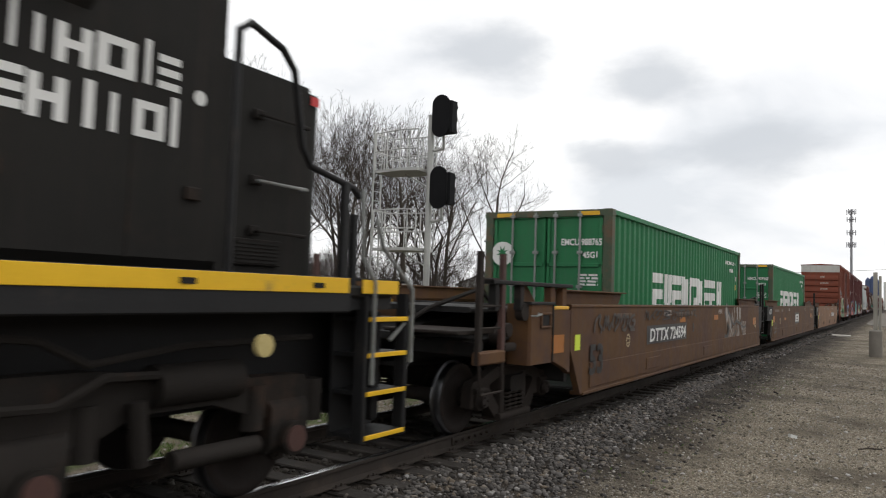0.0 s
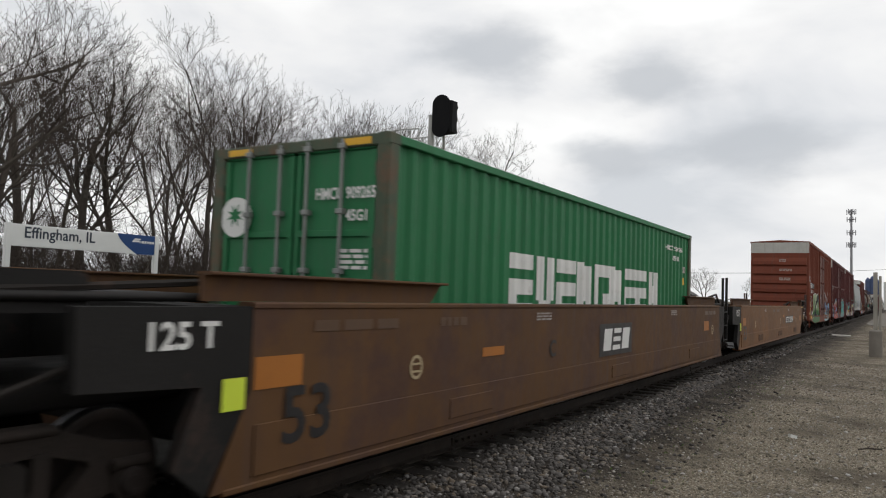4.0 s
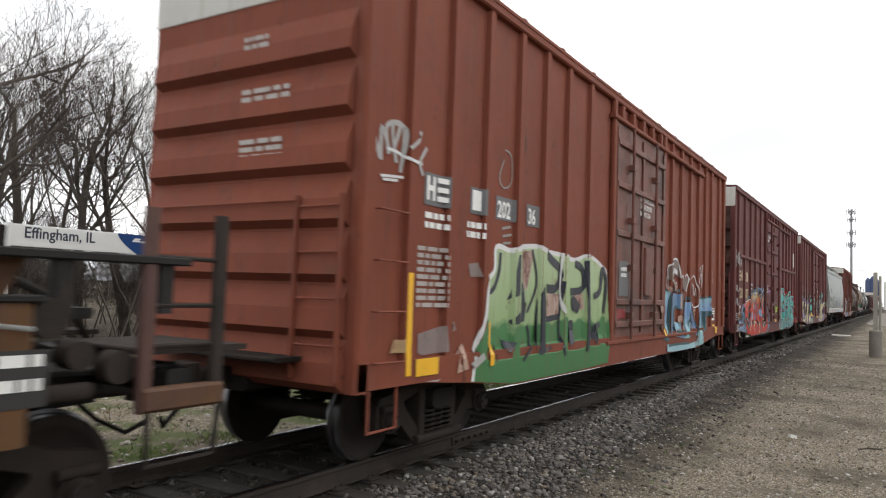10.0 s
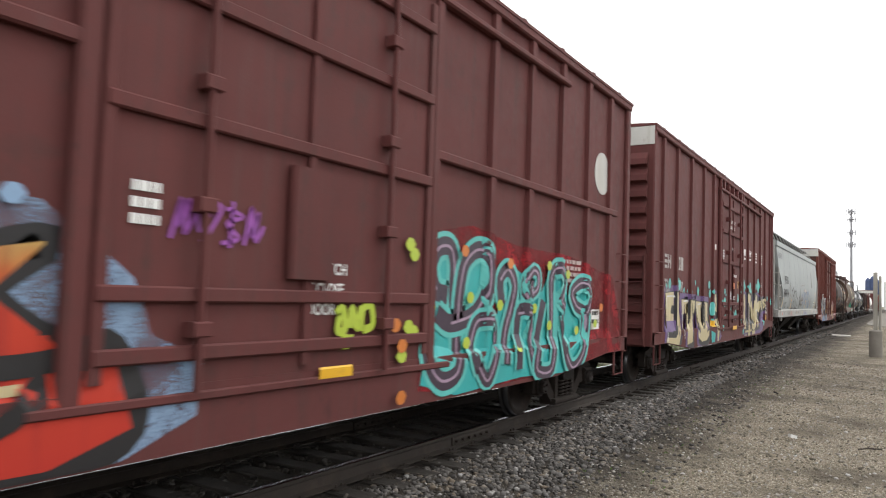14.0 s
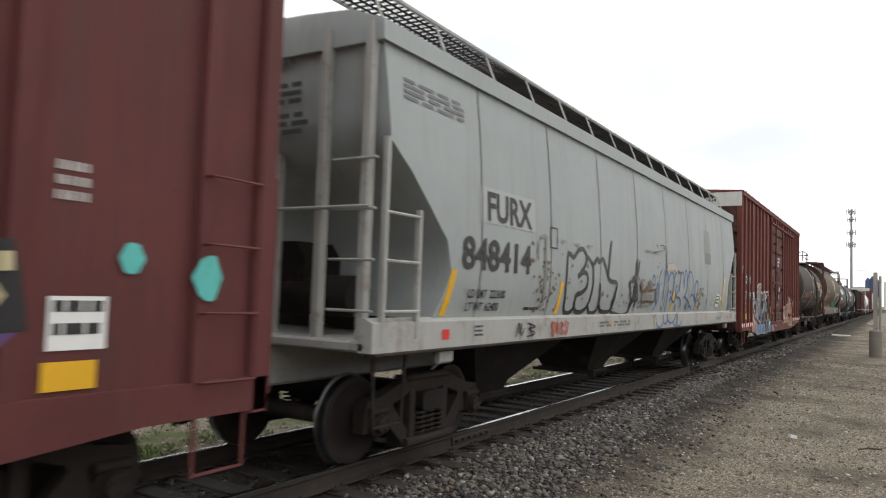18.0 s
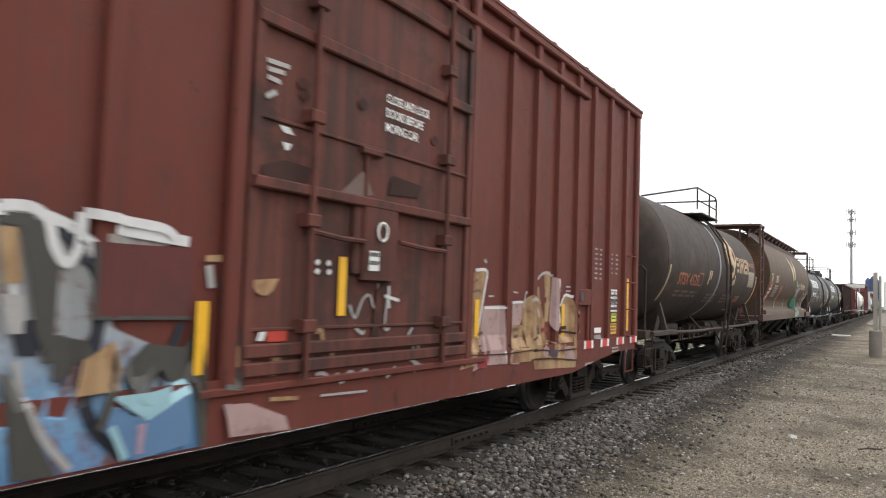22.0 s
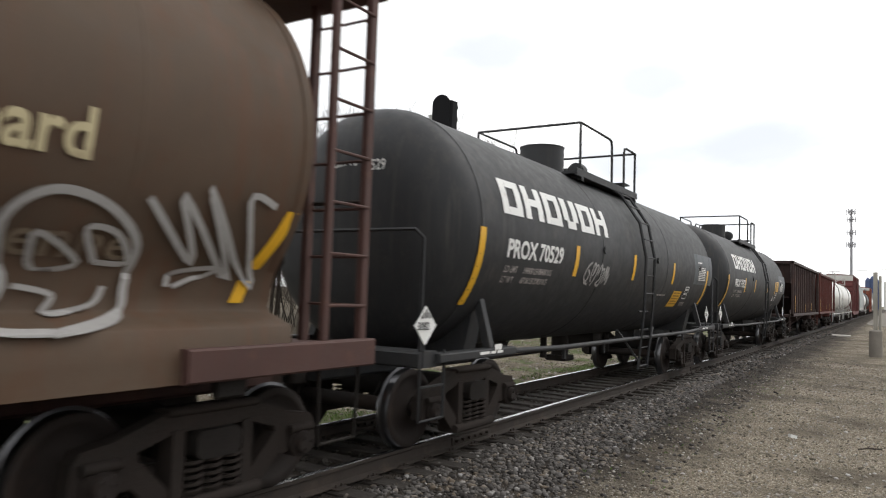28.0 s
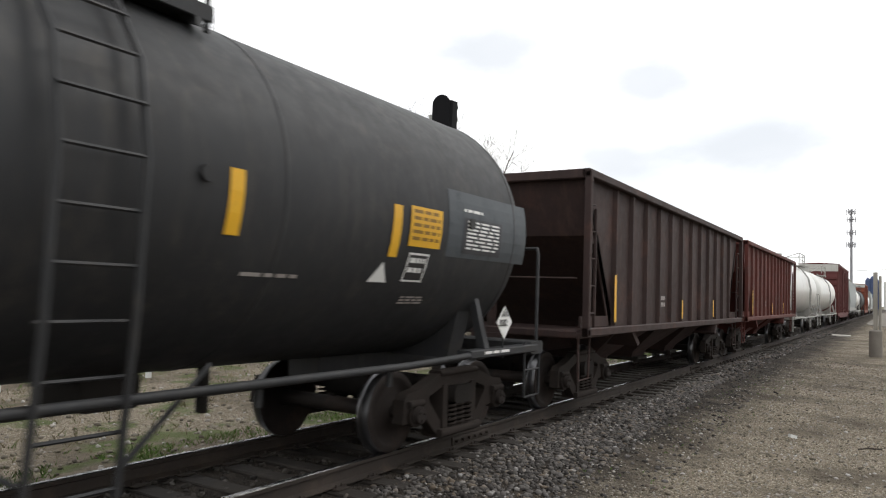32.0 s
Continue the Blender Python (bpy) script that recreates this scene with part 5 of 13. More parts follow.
                box = slab("corner_box", 0.63, 1.33, 0.82, 1.575, 0.004, skin, 0.34, "rusted corner box with a framed socket", 0.03)
                slab("box_edge", 0.62, 0.66, 0.84, 1.59, 0.02, dark, 0.02, under=box)
                slab("box_lip", 0.60, 1.36, 1.565, 1.605, 0.024, dark, 0.10, under=box)
                for q in ((0.72, 1.04, 1.44, 1.47), (0.72, 1.04, 1.27, 1.30), (0.72, 0.755, 1.30, 1.44), (1.005, 1.04, 1.30, 1.44)):
                    slab("socket_frame", *q, 0.03, skin, 0.03, under=box)
                slab("socket", 0.755, 1.005, 1.30, 1.44, 0.008, dark, 0.02, under=box)
                part("grab_iron", Mesh().tube([(X(1.1), s * half, 1.46), (X(1.12), s * (half + 0.06), 1.45), (X(1.28), s * (half + 0.06), 1.43), (X(1.3), s * half, 1.43)], 0.014, 6), zinc, box)
                slab("hazard_strip", 0.08, 0.62, 1.505, 1.55, -0.002, yellow, 0.06, "grimy yellow edge strip")
                for d0, d1 in ((0.10, 0.24), (0.50, 0.64), (1.45, 1.55), (2.1, 2.2)):
                    slab("rail_post", d0, d1, 1.5, 1.80, -0.03, skin if d0 < 1 else dark, 0.10)
                slab("top_rail", -0.05, 2.3, 1.80, 1.85, 0.0, dark, 0.16, "grimy grey top rail")
                part("gusset", Mesh().prism([(X(0.85), 1.60), (X(1.1), 1.80), (X(1.35), 1.80), (X(1.25), 1.60)], "y", s * (half - 0.20), s * (half - 0.16)), skin, car)
                part("casting", Mesh().cyl((X(1.42), s * (half - 0.12), 1.48), (X(1.42), s * (half - 0.02), 1.48), 0.11, 16).cyl((X(1.9), s * 1.25, 1.18), (X(1.9), s * 1.38, 1.18), 0.10, 14).cyl((X(1.66), s * 1.2, 1.26), (X(1.66), s * 1.36, 1.26), 0.085, 14).bar(min(X(1.45), X(1.75)), max(X(1.45), X(1.75)), s * 1.3 - 0.05, s * 1.3 + 0.05, 1.0, 1.1, 0.02), cast, car)
                for xx, mt in ((2.02, rust_red), (2.56, cast)):
                    part("handrail_post", Mesh().bar(X(xx) - 0.045, X(xx) + 0.045, s * 1.43 - 0.03, s * 1.43 + 0.03, 0.9, 2.15, 0.01), mt, car)
                part("step_plate", Mesh().bar(min(X(2.0), X(2.6)), max(X(2.0), X(2.6)), s * 1.43 - 0.05, s * 1.43 + 0.05, 0.90, 1.05, 0.02), skin, car, "yellow-brown step plate")
                part("sill_step", Mesh().tube([(X(2.04), s * 1.46, 0.9), (X(2.04), s * 1.46, 0.58), (X(2.54), s * 1.46, 0.58), (X(2.58), s * 1.46, 0.9)], 0.02, 6), cast, car)
                for z in (1.30, 1.55, 1.85):
                    part("rung", Mesh().cyl((X(2.02), s * 1.43, z), (X(2.56), s * 1.43, z), 0.016, 6), cast, car)
                part("deck_tread", Mesh().bar(min(X(2.05), X(2.9)), max(X(2.05), X(2.9)), min(s * 1.36, s * 0.4), max(s * 1.36, s * 0.4), 1.24, 1.28, 0.01), cast, car)
            part("hose", Mesh().tube([(X(0.8), -0.6, 1.6), (X(1.4), -0.8, 1.75), (X(2.1), -0.5, 1.5), (X(L), -0.2, 1.2)], 0.03, 6), iron, car)
            coupler(car, X(L), o)
    return car, flat_side(-half)


def container(x0, label, skin, frame_mat):
    """A 40-foot high-cube box: corrugated sides, framed doors with four locking bars."""
    c = train_thing("shipping_container", x0, label, "container", "green shipping containers")
    L, w, z0, z1 = 12.05, 1.219, 0.36, 3.20
    m = Mesh()
    for s in (-1, 1):
        n, pitch = 40, (L - 0.3) / 40
        poly = []
        for k in range(n):
            x = 0.15 + k * pitch
            poly += [(x, -0.03), (x + 0.25 * pitch, -0.03), (x + 0.45 * pitch, -0.066), (x + 0.80 * pitch, -0.066)]
        poly.append((L - 0.15, -0.03))
        v = [(x, s * (w + y if s > 0 else w + y), z) for z in (z0 + 0.15, z1 - 0.08) for x, y in poly]
        q = len(poly)
        sd = Mesh().add(v, [(i, i + 1, q + i + 1, q + i) if s < 0 else (i + 1, i, q + i, q + i + 1) for i in range(q - 1)])
        part("side_wall", sd, skin, c)
        part("top_rail", Mesh().bar(0, L, s * w - 0.05, s * w + 0.0 if s > 0 else s * w + 0.05, z1 - 0.09, z1, 0.01) if s > 0 else Mesh().bar(0, L, -w, -w + 0.06, z1 - 0.09, z1, 0.01), skin, c)
        part("bottom_rail", Mesh().bar(0, L, min(s * w, s * (w - 0.06)), max(s * w, s * (w - 0.06)), z0, z0 + 0.16, 0.01), skin, c)
        for e in (0.0, L):
            part("corner_post", Mesh().bar(min(e, e + (0.17 if e == 0 else -0.17)), max(e, e + (0.17 if e == 0 else -0.17)), min(s * w, s * (w - 0.16)), max(s * w, s * (w - 0.16)), z0, z1, 0.015), frame_mat, c)
            for z in (z0 - 0.005, z1 - 0.113):
                part("corner_casting", Mesh().bar(min(e - 0.004, e + 0.178) if e == 0 else e - 0.178, max(e - 0.004, e + 0.178) if e == 0 else e + 0.004, min(s * (w + 0.004), s * (w - 0.16)), max(s * (w + 0.004), s * (w - 0.16)), z, z + 0.118, 0.012), frame_mat, c)
    part("roof", Mesh().bar(0.02, L - 0.02, -w + 0.03, w - 0.03, z1 - 0.05, z1 - 0.02, 0.005), skin, c)
    part("floor", Mesh().box(0.05, L - 0.05, -w + 0.06, w - 0.06, z0 + 0.03, z0 + 0.15), iron, c)
    part("end_wall", Mesh().box(L - 0.06, L - 0.03, -w + 0.1, w - 0.1, z0 + 0.1, z1 - 0.05), skin, c)
    part("door_header", Mesh().bar(-0.004, 0.1, -w + 0.16, w - 0.16, z1 - 0.12, z1, 0.01), frame_mat, c)
    part("door_sill", Mesh().bar(-0.004, 0.1, -w + 0.16, w - 0.16, z0, z0 + 0.14, 0.01), skin, c)
    for s in (-1, 1):
        d = part("door", Mesh().bar(0.05, 0.09, min(s * 0.012, s * (w - 0.165)), max(s * 0.012, s * (w - 0.165)), z0 + 0.16, z1 - 0.14, 0.006), skin, c)
        for k in range(3):
            za, zb = z0 + 0.2 + k * 0.86, z0 + 0.2 + k * 0.86 + 0.78
            part("door_rib", Mesh().bar(0.02, 0.052, min(s * 0.03, s * (w - 0.19)), max(s * 0.03, s * (w - 0.19)), zb, zb + 0.07, 0.008), skin, d)
        part("door_edge", Mesh().bar(0.02, 0.055, min(s * 0.02, s * 0.08), max(s * 0.02, s * 0.08), z0 + 0.16, z1 - 0.15, 0.008), skin, d)
        part("door_edge", Mesh().bar(0.02, 0.055, min(s * (w - 0.24), s * (w - 0.17)), max(s * (w - 0.24), s * (w - 0.17)), z0 + 0.16, z1 - 0.15, 0.008), skin, d)
        for y in (0.19, 0.65):
            part("locking_bar", Mesh().cyl((-0.012, s * y, z0 + 0.04), (-0.012, s * y, z1 - 0.03), 0.019, 10), zinc, d, "galvanised locking bar")
            for z in (z0 + 0.12, z0 + 0.75, z0 + 1.5, z1 - 0.75, z1 - 0.1):
                part("bar_bracket", Mesh().bar(-0.035, 0.03, s * y - 0.045, s * y + 0.045, z - 0.028, z + 0.028, 0.008), zinc, d)
            part("handle", Mesh().bar(-0.03, -0.015, min(s * y, s * (y - 0.3)), max(s * y, s * (y - 0.3)), z0 + 1.0, z0 + 1.05, 0.004), zinc, d)
        for z in (z0 + 0.4, z0 + 1.1, z0 + 1.8, z0 + 2.5):
            part("hinge", Mesh().cyl((0.03, s * (w - 0.165), z - 0.07), (0.03, s * (w - 0.165), z + 0.07), 0.02, 8), frame_mat, d)
    return c, flat_side(-w + 0.03)


zinc = material("galvanised_bar", (0.25, 0.26, 0.25), 0.55, metal=0.2, vary=0.15, spots=(0.2, 0.16, 0.13), spot_scale=5)
# ---- ground ----
def ground_material():
    m = bpy.data.materials.new("gravel_and_dirt")
    m.use_nodes = True
    t = m.node_tree
    b = t.nodes["Principled BSDF"]
    co = node(t, "ShaderNodeTexCoord").outputs["Object"]
    sep = node(t, "ShaderNodeSeparateXYZ", {"Vector": co})
    cells = node(t, "ShaderNodeTexVoronoi", {"Vector": co, "Scale": 26.0})
    small = node(t, "ShaderNodeTexVoronoi", {"Vector": co, "Scale": 70.0})
    broad = node(t, "ShaderNodeTexNoise", {"Vector": co, "Scale": 0.45, "Detail": 7.0, "Roughness": 0.62}).outputs["Fac"]
    mid = node(t, "ShaderNodeTexNoise", {"Vector": co, "Scale": 2.3, "Detail": 6.0, "Roughness": 0.7}).outputs["Fac"]
    grit = ramp(t, node(t, "ShaderNodeSeparateColor", {"Color": small.outputs["Color"]}).outputs["Red"], [(0.0, (0.10, 0.082, 0.058)), (0.55, (0.255, 0.215, 0.158)), (0.88, (0.40, 0.345, 0.265)), (1.0, (0.66, 0.61, 0.52))])
    soil = ramp(t, mid, [(0.35, (0.075, 0.060, 0.044)), (0.65, (0.185, 0.155, 0.115))])
    a = node(t, "ShaderNodeMix", {"Factor": ramp(t, broad, [(0.42, 0.85), (0.56, 0.1)])}, data_type="RGBA")
    t.links.new(grit, a.inputs["A"]), t.links.new(soil, a.inputs["B"])
    # weeds and short grass in patches beyond the track
    far = node(t, "ShaderNodeMapRange", {"Value": sep.outputs["Y"], "From Min": 6.9, "From Max": 7.3}).outputs["Result"]
    far2 = node(t, "ShaderNodeMapRange", {"Value": sep.outputs["Y"], "From Min": 15.0, "From Max": 17.0}).outputs["Result"]
    green = ramp(t, node(t, "ShaderNodeTexNoise", {"Vector": co, "Scale": 1.1, "Detail": 5.0}).outputs["Fac"], [(0.5, 0.0), (0.6, 0.8)])
    gm = node(t, "ShaderNodeMath", {0: green, 1: far}, operation="MULTIPLY")
    gm2 = node(t, "ShaderNodeMath", {0: gm.outputs[0], 1: far2}, operation="MAXIMUM")
    c = node(t, "ShaderNodeMix", {"Factor": gm2.outputs[0]}, data_type="RGBA")
    t.links.new(a.outputs["Result"], c.inputs["A"])
    cover = node(t, "ShaderNodeMix", {"Factor": far2}, data_type="RGBA")          # grass near the track, leaf litter under the trees
    t.links.new(ramp(t, mid, [(0.3, (0.065, 0.10, 0.026)), (0.7, (0.12, 0.15, 0.05))]), cover.inputs["A"])
    t.links.new(ramp(t, mid, [(0.3, (0.052, 0.042, 0.030)), (0.7, (0.12, 0.098, 0.066))]), cover.inputs["B"])
    t.links.new(cover.outputs["Result"], c.inputs["B"])
    # bed under the rails painted dark for the train's shade and oil, dark dirt along the foot of the ballast
    wob = node(t, "ShaderNodeTexNoise", {"Vector": co, "Scale": 1.4, "Detail": 6.0, "Roughness": 0.7}).outputs["Fac"]
    edge = node(t, "ShaderNodeMath", {0: sep.outputs["Y"], 1: node(t, "ShaderNodeMath", {0: wob, 1: 2.6}, operation="MULTIPLY").outputs[0]}, operation="ADD").outputs[0]
    near = node(t, "ShaderNodeMapRange", {"Value": edge, "From Min": 3.2, "From Max": 4.3}).outputs["Result"]
    beyond = node(t, "ShaderNodeMapRange", {"Value": edge, "From Min": 7.9, "From Max": 8.4, "To Min": 1.0, "To Max": 0.0}).outputs["Result"]
    shade_and_oil = node(t, "ShaderNodeMath", {0: near, 1: beyond}, operation="MULTIPLY").outputs[0]
    d = node(t, "ShaderNodeMix", {"Factor": shade_and_oil}, data_type="RGBA")
    t.links.new(c.outputs["Result"], d.inputs["A"])
    t.links.new(ramp(t, mid, [(0.3, (0.026, 0.022, 0.019)), (0.7, (0.075, 0.062, 0.05))]), d.inputs["B"])
    t.links.new(d.outputs["Result"], b.inputs["Base Color"])
    b.inputs["Roughness"].default_value = 0.95
    b.inputs["Specular IOR Level"].default_value = 0.2
    h = node(t, "ShaderNodeMath", {0: cells.outputs["Distance"], 1: small.outputs["Distance"]}, operation="ADD")
    t.links.new(node(t, "ShaderNodeBump", {"Height": h.outputs[0], "Strength": 0.9, "Distance": 0.03}).outputs["Normal"], b.inputs["Normal"])
    return m


GROUND = -0.32


def bed(x, y):
    """Height of the ground: flat yard, ballast shoulder, track bed and a shallow ditch behind it."""
    pts = [(-1e4, GROUND), (2.2, GROUND), (2.9, GROUND + 0.02), (4.0, -0.215), (6.5, -0.235), (7.2, -0.42), (9.0, -0.48), (14, -0.42), (1e4, -0.42)]
    z = float(np.interp(y, [p[0] for p in pts], [p[1] for p in pts]))
    return z + 0.035 * noise.noise((x * 0.35, y * 0.35, 0)) + 0.012 * noise.noise((x * 2.1, y * 2.1, 3)) if abs(x) < 90 and -20 < y < 25 else z


def ground_sheet():
    xs = sorted(set([-3000, -800, -250, -100] + list(np.arange(-30, 0, 1.5)) + list(np.arange(0, 24, 0.25)) + list(np.arange(24, 60, 0.75)) + list(np.arange(60, 130, 4)) + [160, 220, 320, 500, 900, 1800, 4000]))
    ys = sorted(set([-3000, -700, -200, -80, -40, -20, -12, -8, -5] + list(np.arange(-4, 9.6, 0.16)) + list(np.arange(9.6, 16, 0.5)) + [17, 20, 25, 30, 40, 60, 100, 200, 500, 1200, 3000]))
    v = [(x, y, bed(x, y)) for x in xs for y in ys]
    n = len(ys)
    f = [(i * n + j, (i + 1) * n + j, (i + 1) * n + j + 1, i * n + j + 1) for i in range(len(xs) - 1) for j in range(n - 1)]
    return Mesh().add(v, f, 0, True)


thing("ground", ground_sheet(), ground_material(), "grey-brown gravel yard with dirt, sparse weeds and grass", "ground", kind="structure")

asphalt = material("worn_asphalt", (0.20, 0.18, 0.15), 0.9, spots=(0.085, 0.08, 0.075), spot_at=0.55, vary=0.25, bump=0.6, bump_scale=60)
# patched paving of the yard further along
m = Mesh()
m.prism([(84, -22), (85, -1.5), (82, 0.4), (86, 1.9), (92, 2.6), (240, 3.0), (240, -22)], "z", -0.5, GROUND + 0.05)
thing("pavement", m, asphalt, "worn patched asphalt paving beside the track", "pavement", kind="structure")
m = Mesh().prism([(52.0, 2.35), (52.3, 3.5), (54.6, 3.6), (54.4, 2.4)], "z", -0.4, GROUND + 0.075)
thing("concrete_slab", m, material("pale_concrete", (0.42, 0.40, 0.36), 0.9, vary=0.2, bump=0.4), "pale concrete crossing slab set in the asphalt", "slab")

# plain wall added out of view behind the camera to block low sky light
brick = material("plain_brown_brick", (0.13, 0.085, 0.065), 0.9, vary=0.2, bump=0.3)
thing("unseen_wall_south", Mesh().box(-60, 95, -24.6, -24.0, -0.6, 5.0), brick, "unseen plain brown wall added to block low sky light", "wall", kind="structure")

# ---- ballast and loose stones ----
def stone_mat(name, cols):
    m = bpy.data.materials.new(name)
    m.use_nodes = True
    t = m.node_tree
    b = t.nodes["Principled BSDF"]
    r = node(t, "ShaderNodeNewGeometry").outputs["Random Per Island"]
    co = node(t, "ShaderNodeTexCoord").outputs["Object"]
    nz = node(t, "ShaderNodeTexNoise", {"Vector": co, "Scale": 30.0, "Detail": 4.0}).outputs["Fac"]
    mul = node(t, "ShaderNodeMix", {"Factor": 0.7}, data_type="RGBA", blend_type="MULTIPLY")
    t.links.new(ramp(t, r, cols), mul.inputs["A"]), t.links.new(ramp(t, nz, [(0.3, 0.55), (0.7, 1.0)]), mul.inputs["B"])
    t.links.new(mul.outputs["Result"], b.inputs["Base Color"])
    b.inputs["Roughness"].default_value = 0.85
    b.inputs["Specular IOR Level"].default_value = 0.3
    return m


ICO_V, ICO_F = [], []
_g = (1 + 5 ** 0.5) / 2
ICO_V = np.array([(-1, _g, 0), (1, _g, 0), (-1, -_g, 0), (1, -_g, 0), (0, -1, _g), (0, 1, _g), (0, -1, -_g), (0, 1, -_g), (_g, 0, -1), (_g, 0, 1), (-_g, 0, -1), (-_g, 0, 1)]) / 1.902
ICO_F = np.array([(0, 11, 5), (0, 5, 1), (0, 1, 7), (0, 7, 10), (0, 10, 11), (1, 5, 9), (5, 11, 4), (11, 10, 2), (10, 7, 6), (7, 1, 8), (3, 9, 4), (3, 4, 2), (3, 2, 6), (3, 6, 8), (3, 8, 9), (4, 9, 5), (2, 4, 11), (6, 2, 10), (8, 6, 7), (9, 8, 1)])


def stones(name, label, count, region, size, mat, seed, squash=0.65):
    """Loose stones strewn over a region: a function that gives x, y from two random numbers."""
    rs = np.random.RandomState(seed)
    vs, fs = [], []
    for i in range(count):
        x, y = region(rs.rand(), rs.rand())
        s = size * (0.55 + rs.rand() ** 2 * 0.9)
        v = ICO_V * (1 + 0.28 * (rs.rand(12, 1) - 0.5) * 2) * np.array([s * (0.8 + 0.6 * rs.rand()), s, s * squash * (0.8 + 0.5 * rs.rand())])
        a, b = rs.rand() * 6.28, (rs.rand() - 0.5) * 1.0
        ca, sa, cb, sb = math.cos(a), math.sin(a), math.cos(b), math.sin(b)
        v = v @ np.array([[1, 0, 0], [0, cb, -sb], [0, sb, cb]]).T @ np.array([[ca, -sa, 0], [sa, ca, 0], [0, 0, 1]]).T
        vs.append(v + (x, y, bed(x, y) + s * squash * 0.35))
        fs.append(ICO_F + 12 * i)
    v, f = np.concatenate(vs), np.concatenate(fs)
    me = bpy.data.meshes.new(name)
    me.vertices.add(len(v)), me.loops.add(f.size), me.polygons.add(len(f))
    me.vertices.foreach_set("co", v.ravel()), me.loops.foreach_set("vertex_index", f.ravel())
    me.polygons.foreach_set("loop_start", np.arange(0, f.size, 3))
    me.materials.append(mat)
    me.update(calc_edges=True)
    return tagged(new(name, me), label, "stones", kind="stuff")


BALLAST = [(0.0, (0.03, 0.026, 0.024)), (0.35, (0.075, 0.068, 0.062)), (0.72, (0.135, 0.125, 0.118)), (0.92, (0.145, 0.115, 0.085)), (1.0, (0.36, 0.35, 0.34))]
ballast_mat = stone_mat("crushed_ballast_rock", BALLAST)
DRY = [(0.0, (0.10, 0.086, 0.066)), (0.5, (0.23, 0.20, 0.155)), (0.85, (0.34, 0.31, 0.27)), (1.0, (0.55, 0.53, 0.5))]
pebble_mat = stone_mat("yard_pebbles", DRY)
stones("ballast", "grey crushed rock ballast along the near rail", 13000, lambda a, b: (3.5 + 15 * a, (2.55 + 0.065 * 15 * a) + (1.75 - 0.065 * 15 * a) * b ** 0.75), 0.029, ballast_mat, 3)
stones("ballast", "stray ballast rocks trodden into the dirt", 1300, lambda a, b: (4 + 22 * a, 1.9 + 0.05 * 22 * a + 1.2 * b), 0.026, ballast_mat, 14)
stones("ballast", "grey crushed rock ballast further along the rail", 4500, lambda a, b: (18 + 42 * a ** 1.6, 3.45 + 0.85 * b ** 0.75), 0.040, ballast_mat, 4)
# oily stones between the rails, their colour also carrying the shade under the cars
stones("ballast", "oily ballast between the rails, coloured darker for the train's shade", 3500, lambda a, b: (2 + 40 * a ** 1.5, 4.55 + 1.45 * b), 0.03, stone_mat("shaded_oily_ballast", [(0.0, (0.03, 0.027, 0.024)), (0.8, (0.075, 0.065, 0.055)), (1.0, (0.14, 0.13, 0.12))]), 5)
stones("ballast", "grey crushed rock on the far shoulder of the track", 6000, lambda a, b: (2 + 40 * a ** 1.4, 6.3 + 8 * b ** 1.8), 0.032, pebble_mat, 6)
stones("gravel", "small loose gravel on the yard", 13000, lambda a, b: (5 + 24 * a ** 1.6, -1.2 + 4.2 * b), 0.013, pebble_mat, 7)
stones("gravel", "scattered larger stones on the yard", 1500, lambda a, b: (5 + 26 * a ** 1.5, -1.0 + 3.6 * b ** 0.7), 0.024, pebble_mat, 8)

# ---- weeds and grass ----
grass_mat = material("spring_grass", (0.10, 0.18, 0.035), 0.8, vary=0.45, grain=20, bump=0, spec=0.2)
dry_mat = material("dead_grass", (0.20, 0.17, 0.10), 0.9, vary=0.3, grain=20, bump=0, spec=0.2)


def blades(name, label, count, region, height, mats, seed):
    rs = np.random.RandomState(seed)
    m = Mesh()
    for i in range(count):
        x, y = region(rs.rand(), rs.rand())
        if noise.noise((x * 0.9, y * 0.9, 7)) < -0.05:
            continue
        z = bed(x, y) - 0.01
        for k in range(3):
            a, h, w = rs.rand() * 6.28, height * (0.5 + rs.rand()), 0.004 + 0.004 * rs.rand()
            dx, dy, l = math.cos(a), math.sin(a), h * (0.3 + 0.6 * rs.rand())
            m.add([(x - dy * w, y + dx * w, z), (x + dy * w, y - dx * w, z), (x + dx * l * 0.5, y + dy * l * 0.5, z + h * 0.75), (x + dx * l, y + dy * l, z + h)], [(0, 1, 2), (2, 1, 3)], 0 if rs.rand() < 0.8 else 1)
    return tagged(new(name, m.data(name, mats)), label, "grass", kind="stuff")


blades("grass", "short green grass along the far side of the track", 9000, lambda a, b: (2 + 30 * a ** 1.4, 6.75 + 1.5 * b ** 1.6), 0.055, [grass_mat, dry_mat], 11)
blades("grass", "patchy grass and weeds beyond the ditch", 7000, lambda a, b: (2 + 40 * a ** 1.3, 8.5 + 9 * b), 0.07, [dry_mat, grass_mat], 12)
blades("weeds", "sparse low weeds at the foot of the ballast", 420, lambda a, b: (6 + 16 * a, 1.9 + 1.3 * b), 0.03, [grass_mat, dry_mat], 13)

